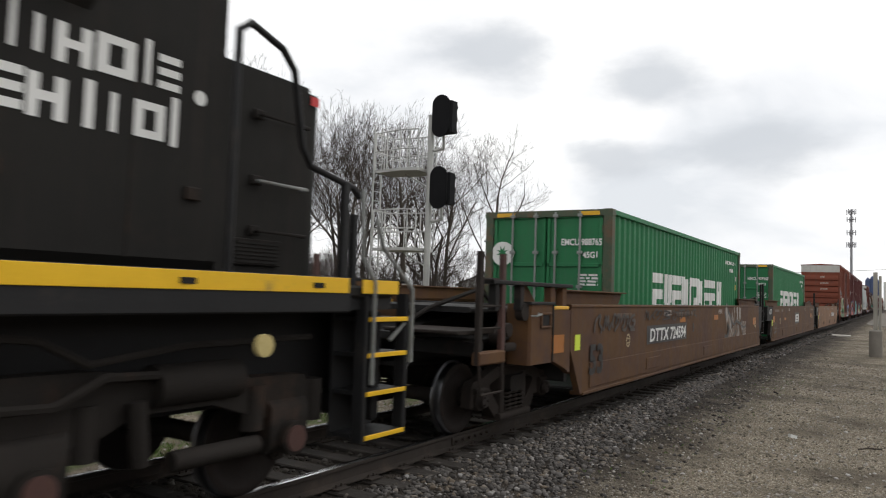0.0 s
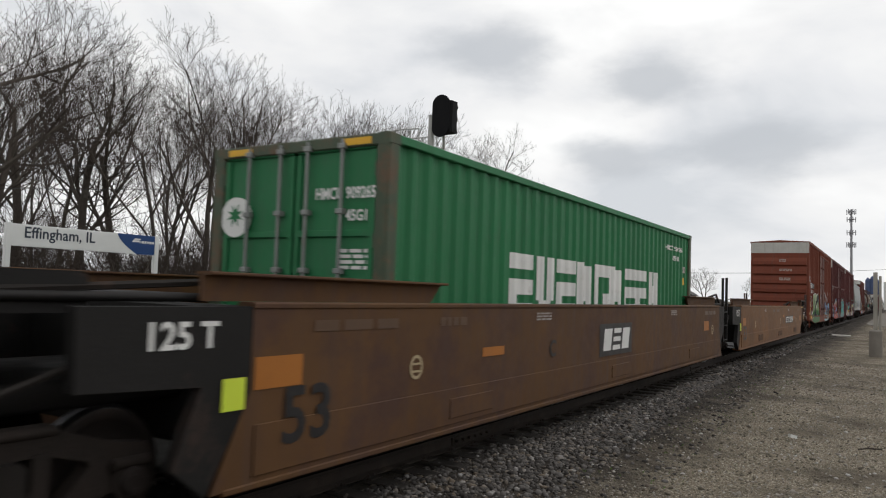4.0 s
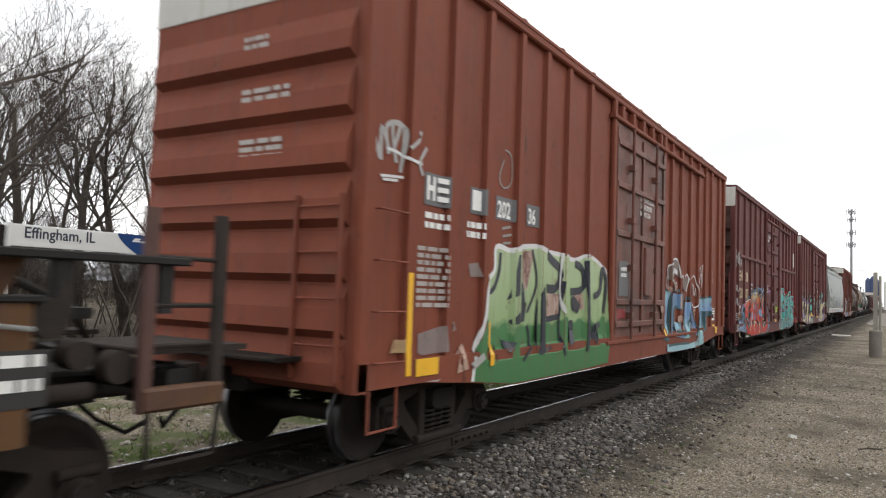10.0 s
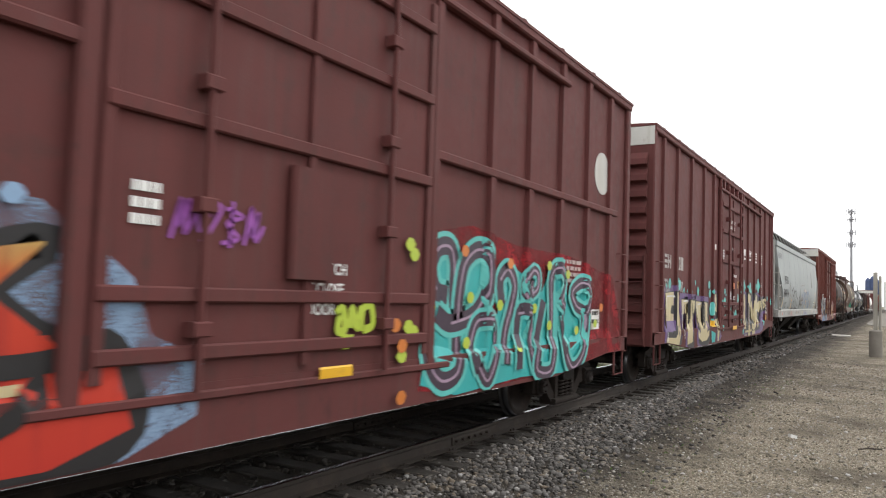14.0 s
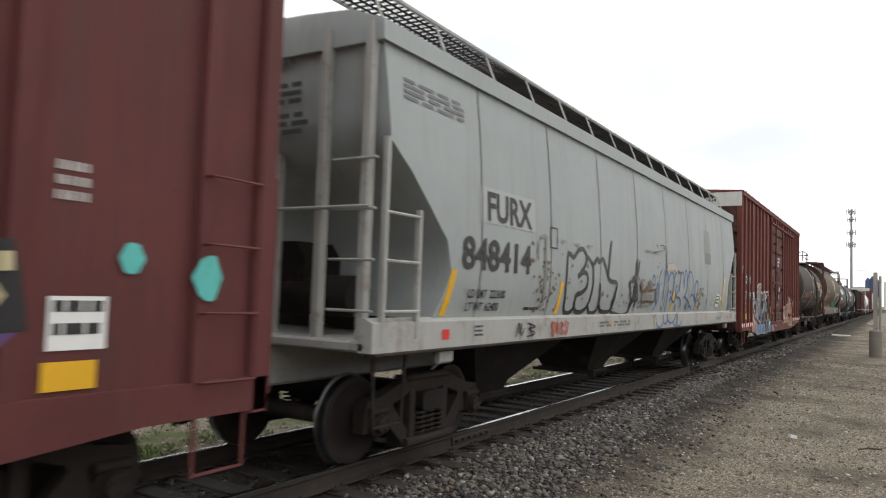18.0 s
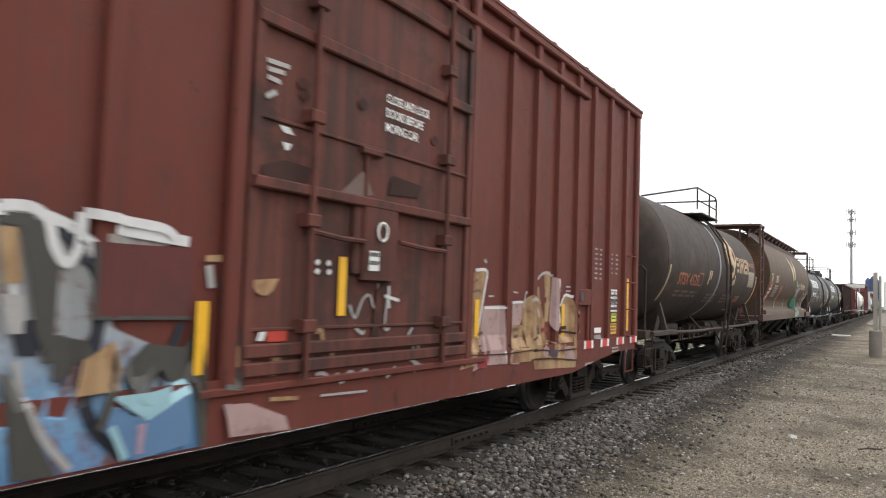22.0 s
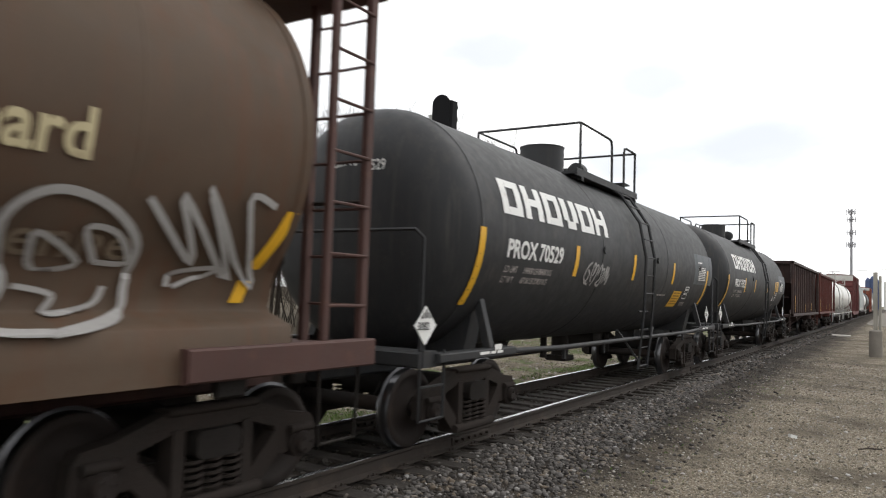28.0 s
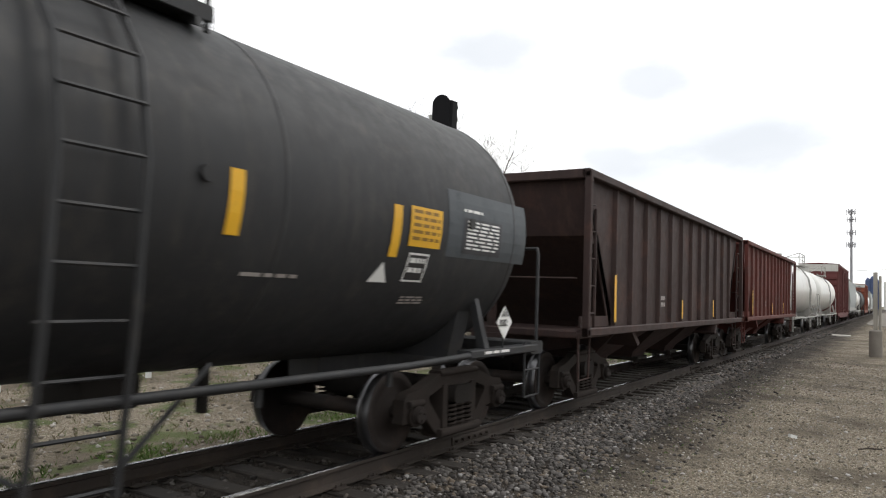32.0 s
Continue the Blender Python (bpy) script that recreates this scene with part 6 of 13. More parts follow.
# ---- track ----
track = tagged(new("railway_track"), "steel rails on dark wooden ties in ballast", "railway track", kind="structure")
RAIL = [(-0.075, -0.18), (0.075, -0.18), (0.075, -0.168), (0.016, -0.145), (0.010, -0.055), (0.036, -0.04), (0.036, -0.008), (0.026, 0.0), (-0.026, 0.0), (-0.036, -0.008), (-0.036, -0.04), (-0.010, -0.055), (-0.016, -0.145), (-0.075, -0.168)]
for s in (-1, 1):
    m = Mesh().prism(RAIL, "x", -60, 900)
    ob = part("rail", m, [rail_side, polished], track, "brown rusty rail with a bright worn top")
    ob.location = (0, TRACK + s * 0.753, 0)
    for p in ob.data.polygons:
        if p.normal.z > 0.5 and p.center.z > -0.02:
            p.material_index = 1
    m = Mesh()
    for x in (8.0, 20.0, 32.0):
        for t in (-1, 1):
            m.bar(x - 0.45, x + 0.45, t * 0.02 - 0.012, t * 0.02 + 0.012, -0.15, -0.05, 0.005)
            for k in range(6):
                m.cyl((x - 0.38 + k * 0.152, t * 0.02, -0.10), (x - 0.38 + k * 0.152, t * 0.07, -0.10), 0.016, 6)
    part("joint_bar", m, rail_side, track, "bolted joint bars").location = (0, TRACK + s * 0.753, 0)
tie_mat = material("creosoted_wood", (0.034, 0.028, 0.023), 0.9, spots=(0.05, 0.042, 0.036), spot_at=0.58, vary=0.35, bump=0.7, bump_scale=25)
tie_mesh = Mesh().bar(-0.115, 0.115, -1.3, 1.3, -0.38, -0.185, 0.012).data("tie", [tie_mat])
plate_mesh = Mesh().box(-0.09, 0.09, -0.17, 0.17, -0.187, -0.176).bar(-0.05, -0.03, -0.10, -0.08, -0.18, -0.145).bar(0.03, 0.05, -0.10, -0.08, -0.18, -0.145).bar(-0.05, -0.03, 0.08, 0.10, -0.18, -0.145).bar(0.03, 0.05, 0.08, 0.10, -0.18, -0.145).bar(0.10, 0.13, -0.085, 0.085, -0.20, -0.165).data("tie_plate", [rail_side])
rng = random.Random(5)
for k in range(190):
    x = -4 + k * 0.52 + rng.uniform(-0.03, 0.03)
    o = part("tie", tie_mesh, None, track)
    o.matrix_basis = pose(x, TRACK + rng.uniform(-0.06, 0.06), rng.uniform(-0.012, 0.006), 0, 0, rng.uniform(-1.5, 1.5))
    if k < 100:
        for s in (-1, 1):
            part("tie_plate", plate_mesh, None, track).location = (x, TRACK + s * 0.753, 0.004)

# ---- bare trees ----
bark = material("grey_brown_bark", (0.085, 0.072, 0.06), 0.95, vary=0.35, grain=10, bump=0.6, bump_scale=18, spots=(0.14, 0.13, 0.115), spec=0.15)
twig_mat = material("dark_twigs", (0.062, 0.050, 0.042), 0.95, vary=0.3, bump=0, spec=0.15)


def tree_meshes(seed, height, spread, trunk_r, stems=1, depth=5):
    """A leafless tree of a given height: trunk and limbs in one mesh, twigs in another. Limbs leave at wide angles and turn upwards."""
    rs = random.Random(seed)
    segs = []

    def grow(p, d, length, r, level):
        steps = (6, 5, 4, 3, 3, 2)[level]
        turn = rs.uniform(0, 6.28)
        for i in range(steps):
            d = (d + Vector((rs.uniform(-1, 1), rs.uniform(-1, 1), rs.uniform(-0.6, 0.6))) * (0.10 + 0.05 * level) + Vector((0, 0, 0.05 * level))).normalized()
            q = p + d * (length / steps)
            r2 = max(r * (0.90 if level < 2 else 0.80), 0.004)
            segs.append((level, p, q, r, r2))
            p, r = q, r2
            if level < depth and i >= (2 if level == 0 else 0):
                for _ in range(2 if level in (1, 2) and rs.random() < 0.35 else 1):
                    turn += rs.uniform(1.6, 3.0)
                    u = d.orthogonal().normalized()
                    side = u * math.cos(turn) + d.cross(u) * math.sin(turn)
                    nd = (d + side * spread * rs.uniform(0.7, 1.3)).normalized()
                    grow(p, nd, length * rs.uniform(0.48, 0.72) * (1 - 0.35 * i / steps), max(r * rs.uniform(0.5, 0.70) * (1.0 if level < 2 else 0.70), 0.0045), level + 1)

    for s in range(stems):
        lean = Vector((rs.uniform(-0.3, 0.3), rs.uniform(-0.2, 0.2), 1)).normalized() if stems > 1 else Vector((rs.uniform(-0.08, 0.08), rs.uniform(-0.08, 0.08), 1)).normalized()
        grow(Vector((s * 0.25, 0, 0)), lean, 1.0, trunk_r, 0)
    # the growth is worked out at unit length and then scaled to the height; radii keep their metres
    k = height / max(q.z for _, p, q, r, r2 in segs)
    wood, twigs = Mesh(), Mesh()
    for level, p, q, r, r2 in segs:
        (wood if level < 2 else twigs).cyl(p * k - Vector((0, 0, 0.2)), q * k - Vector((0, 0, 0.2)), r, 7 if level == 0 else (5 if level < 2 else 3), 0, r2, caps=False)
    return wood.data("trunk", [bark]), twigs.data("crown", [twig_mat])


TREES = [tree_meshes(21, 12.0, 0.95, 0.12), tree_meshes(32, 11.8, 0.9, 0.10), tree_meshes(23, 11.6, 1.0, 0.13), tree_meshes(34, 11.4, 0.85, 0.095), tree_meshes(25, 4.2, 1.0, 0.035, 3, 4), tree_meshes(26, 11.6, 0.9, 0.20, 2, 5)]


def tree(kind, x, y, size, turn, label, group="bare trees behind the track"):
    ob = tagged(new("tree"), label, "tree", group)
    ob.matrix_basis = pose(x, y, -0.45, 0, 0, turn) @ Matrix.Scale(size, 4)
    part("trunk", TREES[kind][0], None, ob)
    part("crown", TREES[kind][1], None, ob)


rng = random.Random(9)
LEAFLESS = "leafless grey-brown deciduous tree in early spring"
for k in range(30):
    f = k / 29
    x = 9 + 33 * f + rng.uniform(-1.0, 1.0)
    y = 26.5 + 3.5 * math.sin(k * 2.4) + rng.uniform(-1.5, 1.5)
    tree(k % 4, x, y, rng.uniform(0.97, 1.07) * (1.0 + 0.10 * f), rng.uniform(0, 360), LEAFLESS)
for k in range(9):
    tree((k + 1) % 4, 13 + 34 * k / 8 + rng.uniform(-1, 1), 35 + rng.uniform(-2, 5), rng.uniform(0.98, 1.12) * 1.1, rng.uniform(0, 360), LEAFLESS)
for k in range(44):
    tree(4, 6 + 36 * k / 43 + rng.uniform(-1, 1), 24 + rng.uniform(-4, 9), rng.uniform(0.8, 1.5), rng.uniform(0, 360), "low tangled leafless brush at the wood's edge", "brush at the wood's edge")
for k in range(22):
    tree(4, 7 + 14 * k / 21 + rng.uniform(-0.6, 0.6), 22.5 + rng.uniform(-2, 4), rng.uniform(0.6, 0.95), rng.uniform(0, 360), "low tangled leafless brush behind the sign", "brush at the wood's edge")
# large trees with dark forked trunks, one reaching in from outside, and the spreading one at the wood's end
tree(5, 17.0, 24.5, 1.0, 150, "large leafless tree with a dark forked trunk")
tree(5, 7.0, 20.5, 0.98, 40, "large leafless tree with dark spreading limbs")
tree(5, 44.0, 28, 0.84, 200, "spreading leafless tree at the end of the wood")
# far trees beyond the houses
for x, y, s, k in ((164, 60, 1.2, 5), (176, 61, 1.5, 2), (188, 62, 1.6, 5), (200, 64, 1.35, 2), (120, 58, 0.7, 4), (128, 60, 0.75, 2), (283, 60, 1.3, 5), (268, 64, 1.1, 2), (385, 62, 1.3, 2), (140, 66, 0.9, 4)):
    tree(k, x, y, s, x * 7, "distant leafless tree behind the houses", "distant trees")
# ---- station name sign ----
sign_white = material("sign_white_enamel", (0.66, 0.67, 0.66), 0.4, vary=0.05)
sign_blue = material("sign_blue_enamel", (0.008, 0.045, 0.16), 0.4, vary=0.05)
ink = material("sign_dark_lettering", (0.03, 0.04, 0.06), 0.5, vary=0.05)
sign = tagged(new("station_sign"), "white and blue platform name sign on two white posts", "sign")
sign.matrix_basis = pose(7.05, 14.0, 0, 0, 0, 0)
SW, SZ0, SZ1 = 3.22, 2.28, 2.70
part("panel", Mesh().bar(0.09, SW - 0.02, -0.02, 0.02, SZ0, SZ1, 0.008), sign_white, sign)
xa = 2.28
curve = [(xa + 0.42 - 0.42 * (1 - t) ** 1.7 if False else xa + 0.47 * t ** 1.6, SZ1 - (SZ1 - SZ0) * t) for t in (i / 10 for i in range(11))]
part("blue_field", Mesh().prism(curve + [(SW - 0.02, SZ0), (SW - 0.02, SZ1)], "y", -0.026, -0.019), sign_blue, sign, "dark blue end field")
for x in (0.0, SW - 0.03):
    part("post", Mesh().bar(x, x + 0.1, -0.05, 0.05, -0.5, SZ1 + 0.01, 0.01), sign_white, sign)
letter("name_lettering", "Effingham, IL", 0.33, SZ0 + 0.17, 0.30, flat_side(0), ink, sign, bold=0.004, lift=0.026, squeeze=0.95)
m = Mesh()
quad(m, 2.62, 2.78, SZ0 + 0.26, SZ0 + 0.30, flat_side(0), 0.03, 0, 0.8)
quad(m, 2.66, 2.82, SZ0 + 0.31, SZ0 + 0.34, flat_side(0), 0.03, 0, 0.8)
marks(m, "mbbmbm", 2.80, SZ0 + 0.24, 0.38, 0.055, flat_side(0), 0.25, 0.03)
part("emblem", m, white, sign, "white emblem in plain shapes")

# ---- signal mast ----
aluminium = material("weathered_aluminium", (0.44, 0.44, 0.42), 0.5, metal=0.3, vary=0.15, spots=(0.25, 0.24, 0.22))
signal_black = material("signal_flat_black", (0.009, 0.009, 0.010), 0.7, vary=0.2, spec=0.1)
mast = tagged(new("signal_mast"), "aluminium signal mast with two black signal heads, ladder and caged platforms", "railway signal")
mast.matrix_basis = pose(18.3, 12.0, 0)
part("pole", Mesh().cyl((0, 0, -0.5), (0, 0, 7.02), 0.10, 16).cyl((0, 0, 7.02), (0, 0, 7.06), 0.11, 16), aluminium, mast)
part("base", Mesh().bar(-0.35, 0.35, -0.35, 0.35, -0.6, 0.1, 0.04).cyl((0, 0, 0.1), (0, 0, 0.5), 0.2, 12, 0, 0.12), material("signal_concrete", (0.35, 0.34, 0.31), 0.9, vary=0.15), mast, "concrete footing")
for zc in (6.94, 4.78):
    h = part("signal_head", Mesh().prism([(-0.30 * math.cos(a) - 0.5, zc + (0.34 if math.sin(a) > 0 else -0.34) + 0.30 * math.sin(a)) for a in (2 * math.pi * k / 28 for k in range(28))], "x", -0.30, -0.25), signal_black, mast, "black oval signal backboard, its lamps facing away")
    for k in (-0.38, 0.0, 0.38):
        hood = Mesh()
        n = 14
        ring = [(math.cos(math.pi * (-0.15 + 1.3 * i / n)), math.sin(math.pi * (-0.15 + 1.3 * i / n))) for i in range(n + 1)]
        v = [(0.12 + d, -0.58 + 0.12 * c * r, zc + k + 0.12 * s_ * r) for d, r in ((0, 1), (0.26, 1), (0.26, 0.93), (0, 0.93)) for c, s_ in ring]
        w = n + 1
        hood.add(v, [(j * w + i, j * w + i + 1, ((j + 1) % 4) * w + i + 1, ((j + 1) % 4) * w + i) for j in range(4) for i in range(n)], 0, True)
        hood.cyl((0.12, -0.58, zc + k), (0.13, -0.58, zc + k), 0.10, 16)
        part("lamp_hood", hood, signal_black, h)
    part("case", Mesh().bar(-0.25, 0.12, -0.86, -0.3, zc - 0.5, zc + 0.45, 0.05), signal_black, h)
    part("bracket", Mesh().tube([(0, 0, zc - 0.95), (0, -0.20, zc - 0.98), (-0.05, -0.5, zc - 0.95), (-0.08, -0.5, zc - 0.5)], 0.05, 8), aluminium, mast)
    # a caged platform beside each head
    zf = 5.4 if zc > 6 else 2.98
    fl = part("platform", Mesh().prism([(-0.5, 0.12), (0.5, 0.12), (0.62, 0.7), (0.45, 1.75), (-0.45, 1.75), (-0.62, 0.7)], "z", zf - 0.09, zf), aluminium, mast)
    loop = [(-0.5, 0.12), (-0.62, 0.7), (-0.45, 1.75), (0.45, 1.75), (0.62, 0.7), (0.5, 0.12)]
    for zr in (zf + 0.58, zf + 1.16):
        part("guard_rail", Mesh().tube([(x, y, zr) for x, y in loop], 0.022, 6), aluminium, fl)
    for x, y in loop + [(-0.56, 0.4), (-0.53, 1.25), (0.53, 1.25), (0, 1.75), (0.56, 0.4)]:
        part("baluster", Mesh().bar(x - 0.025, x + 0.025, y - 0.012, y + 0.012, zf, zf + 1.16, 0.005), aluminium, fl)
    part("brace", Mesh().tube([(0, 0.05, zf - 0.55), (0, 0.9, zf - 0.1)], 0.025, 6).tube([(0, 0.05, zf + 0.0), (0, 0.2, zf - 0.03)], 0.03, 6), aluminium, fl)
ld = part("ladder", Mesh().bar(-0.22, -0.18, 1.98, 2.03, -0.4, 6.9, 0.008).bar(0.18, 0.22, 1.98, 2.03, -0.4, 6.9, 0.008), aluminium, mast)
for k in range(23):
    part("rung", Mesh().cyl((-0.2, 2.0, 0.0 + k * 0.3), (0.2, 2.0, 0.0 + k * 0.3), 0.014, 6), aluminium, ld)
for z in (1.6, 3.5, 5.75):
    part("stay", Mesh().tube([(0, 0.05, z), (0, 1.98, z)], 0.02, 6), aluminium, ld)
part("relay_case", Mesh().bar(-0.35, 0.35, 0.75, 1.45, -0.5, 1.95, 0.03), aluminium, mast)

# ---- bollard post of the yard ----
timber = material("weathered_post_timber", (0.33, 0.31, 0.27), 0.9, vary=0.2, bump=0.5, bump_scale=20)
post = tagged(new("gate_post"), "weathered square post set in a round concrete base", "post")
post.matrix_basis = pose(33.4, 0.62, GROUND)
part("concrete_base", Mesh().cyl((0, 0, -0.1), (0, 0, 1.02), 0.235, 24, 0, 0.225).cyl((0, 0, 1.02), (0, 0, 1.08), 0.225, 24, 0, 0.16), material("stained_concrete", (0.21, 0.19, 0.165), 0.9, vary=0.2, spots=(0.12, 0.11, 0.1)), post)
part("shaft", Mesh().bar(-0.02, 0.13, -0.07, 0.08, 0.9, 3.35, 0.012), timber, post)
part("shaft", Mesh().cyl((-0.04, -0.16, 0.9), (-0.04, -0.16, 3.2), 0.05, 10), timber, post, "slim round pipe beside it")

# litter on the gravel
m = Mesh()
m.prism([(0, 0), (0.14, 0.02), (0.15, 0.07), (0.1, 0.1), (0.02, 0.08)], "z", 0, 0.045)
thing("paper_cup", m, white, "crushed white paper cup on the gravel", "litter", m=pose(11.97, 1.22, GROUND + 0.02, 12, 6, 20))
m = Mesh().tube([(0, 0, 0.015), (0.14, 0.03, 0.03), (0.33, 0.02, 0.02)], 0.012, 6).tube([(0.14, 0.03, 0.03), (0.2, 0.09, 0.05)], 0.007, 5)
thing("stick", m, bark, "dark fallen stick on the gravel", "stick", m=pose(11.6, 0.42, GROUND + 0.03, 0, 0, -60))
m = Mesh().tube([(0, 0, 0.02), (0.08, 0.05, 0.05), (0.15, 0.02, 0.03)], 0.018, 6)
thing("clod", m, tie_mat, "dark clod of dirt on the gravel", "clod", m=pose(17.4, 2.15, GROUND + 0.02, 0, 0, 30))

# ---- houses beyond ----
siding = material("pale_siding", (0.55, 0.56, 0.55), 0.7, vary=0.06)
roof_pale = material("pale_metal_roof", (0.52, 0.52, 0.51), 0.5, vary=0.1)
roof_dark = material("dark_shingles", (0.06, 0.058, 0.055), 0.9, vary=0.2)
pane = material("dark_window_glass", (0.03, 0.035, 0.04), 0.15, vary=0.1)
trim = material("white_trim", (0.7, 0.7, 0.69), 0.6, vary=0.05)


def house(x, y, length, width, eave, peak, roof, wall, label, turn=0, porch=True):
    h = tagged(new("house"), label, "house", "houses beyond the track")
    h.matrix_basis = pose(x, y, -0.5, 0, 0, turn)
    w = width / 2
    part("wall", Mesh().prism([(-w, 0), (w, 0), (w, eave), (0, peak), (-w, eave)], "x", 0, length), wall, h)
    for s in (-1, 1):
        part("roof_slope", Mesh().prism([(0, peak + 0.05), (0, peak + 0.25), (s * (w + 0.5), eave - 0.05), (s * (w + 0.5), eave - 0.25)], "x", -0.5, length + 0.5), roof, h)
    if porch:
        part("porch_roof", Mesh().prism([(-2.4, 2.9), (0, 3.8), (2.4, 2.9), (2.4, 2.7), (0, 3.55), (-2.4, 2.7)], "x", -1.6, 0.0), roof, h)
        for yy in (-2.1, 2.1):
            part("porch_post", Mesh().bar(-1.5, -1.35, yy - 0.07, yy + 0.07, 0, 2.9, 0.01), trim, h)
    for yy, z0, z1, hw in ((-0.75, 0.9, 2.3, 0.5), (0.75, 0.9, 2.3, 0.5), (0, eave + 0.7, eave + 1.7, 0.4)):
        fr = part("window", Mesh().box(-0.05, 0.0, yy - hw - 0.12, yy + hw + 0.12, z0 - 0.12, z1 + 0.12), trim, h)
        part("pane", Mesh().box(-0.07, -0.05, yy - hw, yy + hw, z0, z1), pane, fr)
    return h


house(150, 56.2, 28, 14.2, 3.6, 6.35, roof_pale, siding, "low pale house with a metal roof and gabled porch", 0)
house(96, 52, 9, 9, 3.4, 5.2, roof_dark, siding, "small pale house with dark shingles behind the wood", 10, False)
house(205, 52, 10, 9, 3.6, 6.2, roof_dark, material("brown_siding", (0.16, 0.13, 0.11), 0.8), "brown house with dark shingles", 4, False)

# ---- poles, wires, cell tower, elevator ----
pole_wood = material("grey_pole_wood", (0.10, 0.085, 0.07), 0.9, vary=0.2)
POLES = [(60, 31.9, 7.7), (90, 43.1, 6.9), (130, 58, 7.4), (150, 68, 8.0), (120, 30.9, 6.6)]
for i, (x, y, h) in enumerate(POLES):
    p = tagged(new("utility_pole"), "slim dark wooden utility pole", "utility pole", "utility poles")
    p.matrix_basis = pose(x, y, -0.5)
    part("pole", Mesh().cyl((0, 0, 0), (0, 0, h), 0.16, 8, 0, 0.11), pole_wood, p)
    part("crossarm", Mesh().bar(-0.06, 0.06, -1.0, 1.0, h - 0.7, h - 0.55, 0.02), pole_wood, p)
wire_mat = material("black_cable", (0.03, 0.03, 0.03), 0.6)


def wire(a, b, sag, r, label):
    a, b = Vector(a), Vector(b)
    pts = [a.lerp(b, t) - Vector((0, 0, sag * 4 * t * (1 - t))) for t in (i / 12 for i in range(13))]
    thing("overhead_wire", Mesh().tube(pts, r, 5), wire_mat, label, "cable", "overhead wires")


wire((9.0, 20.0, 4.55), (25.0, 20.0, 7.35), 0.15, 0.012, "thin black wire strung before the bare trees")
wire((9.1, 20.0, 3.92), (25.0, 20.0, 6.42), 0.15, 0.012, "thin black wire strung before the bare trees")
wire((60, 31.9, 7.0), (130, 58, 6.4), 1.0, 0.03, "slack black overhead wire between two poles")
wire((130, 58, 6.4), (150, 68, 7.2), 0.8, 0.03, "slack black overhead wire between two poles")
wire((120, 30.9, 6.0), (215, -30, 14.5), 1.2, 0.035, "thin black wire crossing the line far off")
wire((120, 30.9, 5.8), (130, 58, 6.4), 0.4, 0.03, "slack black overhead wire between two poles")
tower_mat = material("galvanised_tower_steel", (0.26, 0.26, 0.28), 0.6, vary=0.1)
tower = tagged(new("cell_tower"), "tall slim cell tower with four rings of antennas", "cell tower")
tower.matrix_basis = pose(300, 13.1, 0)
part("pole", Mesh().cyl((0, 0, -1), (0, 0, 36.5), 0.55, 10, 0, 0.32), tower_mat, tower)
for z, n in ((35.6, 6), (32.8, 4), (28.0, 4), (23.6, 6)):
    r = part("antenna_ring", Mesh().tube([(1.2 * math.cos(a), 1.2 * math.sin(a), z) for a in (k * math.pi / 4 for k in range(9))], 0.08, 5).bar(-1.2, 1.2, -0.06, 0.06, z - 0.06, z + 0.06).bar(-0.06, 0.06, -1.2, 1.2, z - 0.06, z + 0.06), tower_mat, tower)
    for k in range(n):
        a = k * 2 * math.pi / n + 0.4
        x, y = 1.45 * math.cos(a), 1.45 * math.sin(a)
        part("antenna", Mesh().bar(x - 0.14, x + 0.14, y - 0.14, y + 0.14, z - 1.0, z + 0.9, 0.03), tower_mat, r)
blue_steel = material("blue_bin_steel", (0.05, 0.075, 0.16), 0.5, vary=0.15)
pale_block = material("pale_elevator_concrete", (0.55, 0.55, 0.53), 0.8, vary=0.08)
elev = tagged(new("grain_elevator"), "blue steel bins and pale concrete elevator far down the line", "grain elevator")
elev.matrix_basis = pose(430, 8, 0)
for y, h in ((-0.8, 15.5), (1.4, 17.0), (3.4, 16.2)):
    part("bin", Mesh().cyl((0, y, 0), (0, y, h - 1.5), 1.25, 14).cyl((0, y, h - 1.5), (0, y, h), 1.25, 14, 0, 0.2), blue_steel, elev)
part("headhouse", Mesh().bar(-3, 3, -9.5, -3.5, 0, 14.0, 0.1).bar(-2, 2, -8, -6, 14.0, 16.0, 0.1), pale_block, elev)
part("headhouse", Mesh().bar(10, 30, -16, -10, 0, 9.0, 0.1), pale_block, elev)
# ---- the train ----
oxide = material("oxide_red_paint", (0.185, 0.053, 0.031), 0.7, spots=(0.10, 0.05, 0.036), spot_at=0.66, spot_scale=2.2, streak=(0.15, 0.062, 0.046), streak_at=0.60, vary=0.14, bump=0.12, wear=0.55, dirt=(0.075, 0.036, 0.028), spec=0.18, scuff=0.6)
maroon = material("brown_maroon_paint", (0.112, 0.036, 0.034), 0.7, spots=(0.075, 0.037, 0.034), spot_at=0.66, spot_scale=2.2, streak=(0.10, 0.046, 0.043), streak_at=0.62, vary=0.14, bump=0.12, wear=0.6, spec=0.18, scuff=0.4)
cinnabar = material("faded_red_brown_paint", (0.130, 0.036, 0.027), 0.7, spots=(0.07, 0.036, 0.03), spot_at=0.64, spot_scale=2.6, streak=(0.12, 0.05, 0.042), streak_at=0.62, vary=0.14, bump=0.12, wear=0.75, spec=0.18, scuff=0.8)
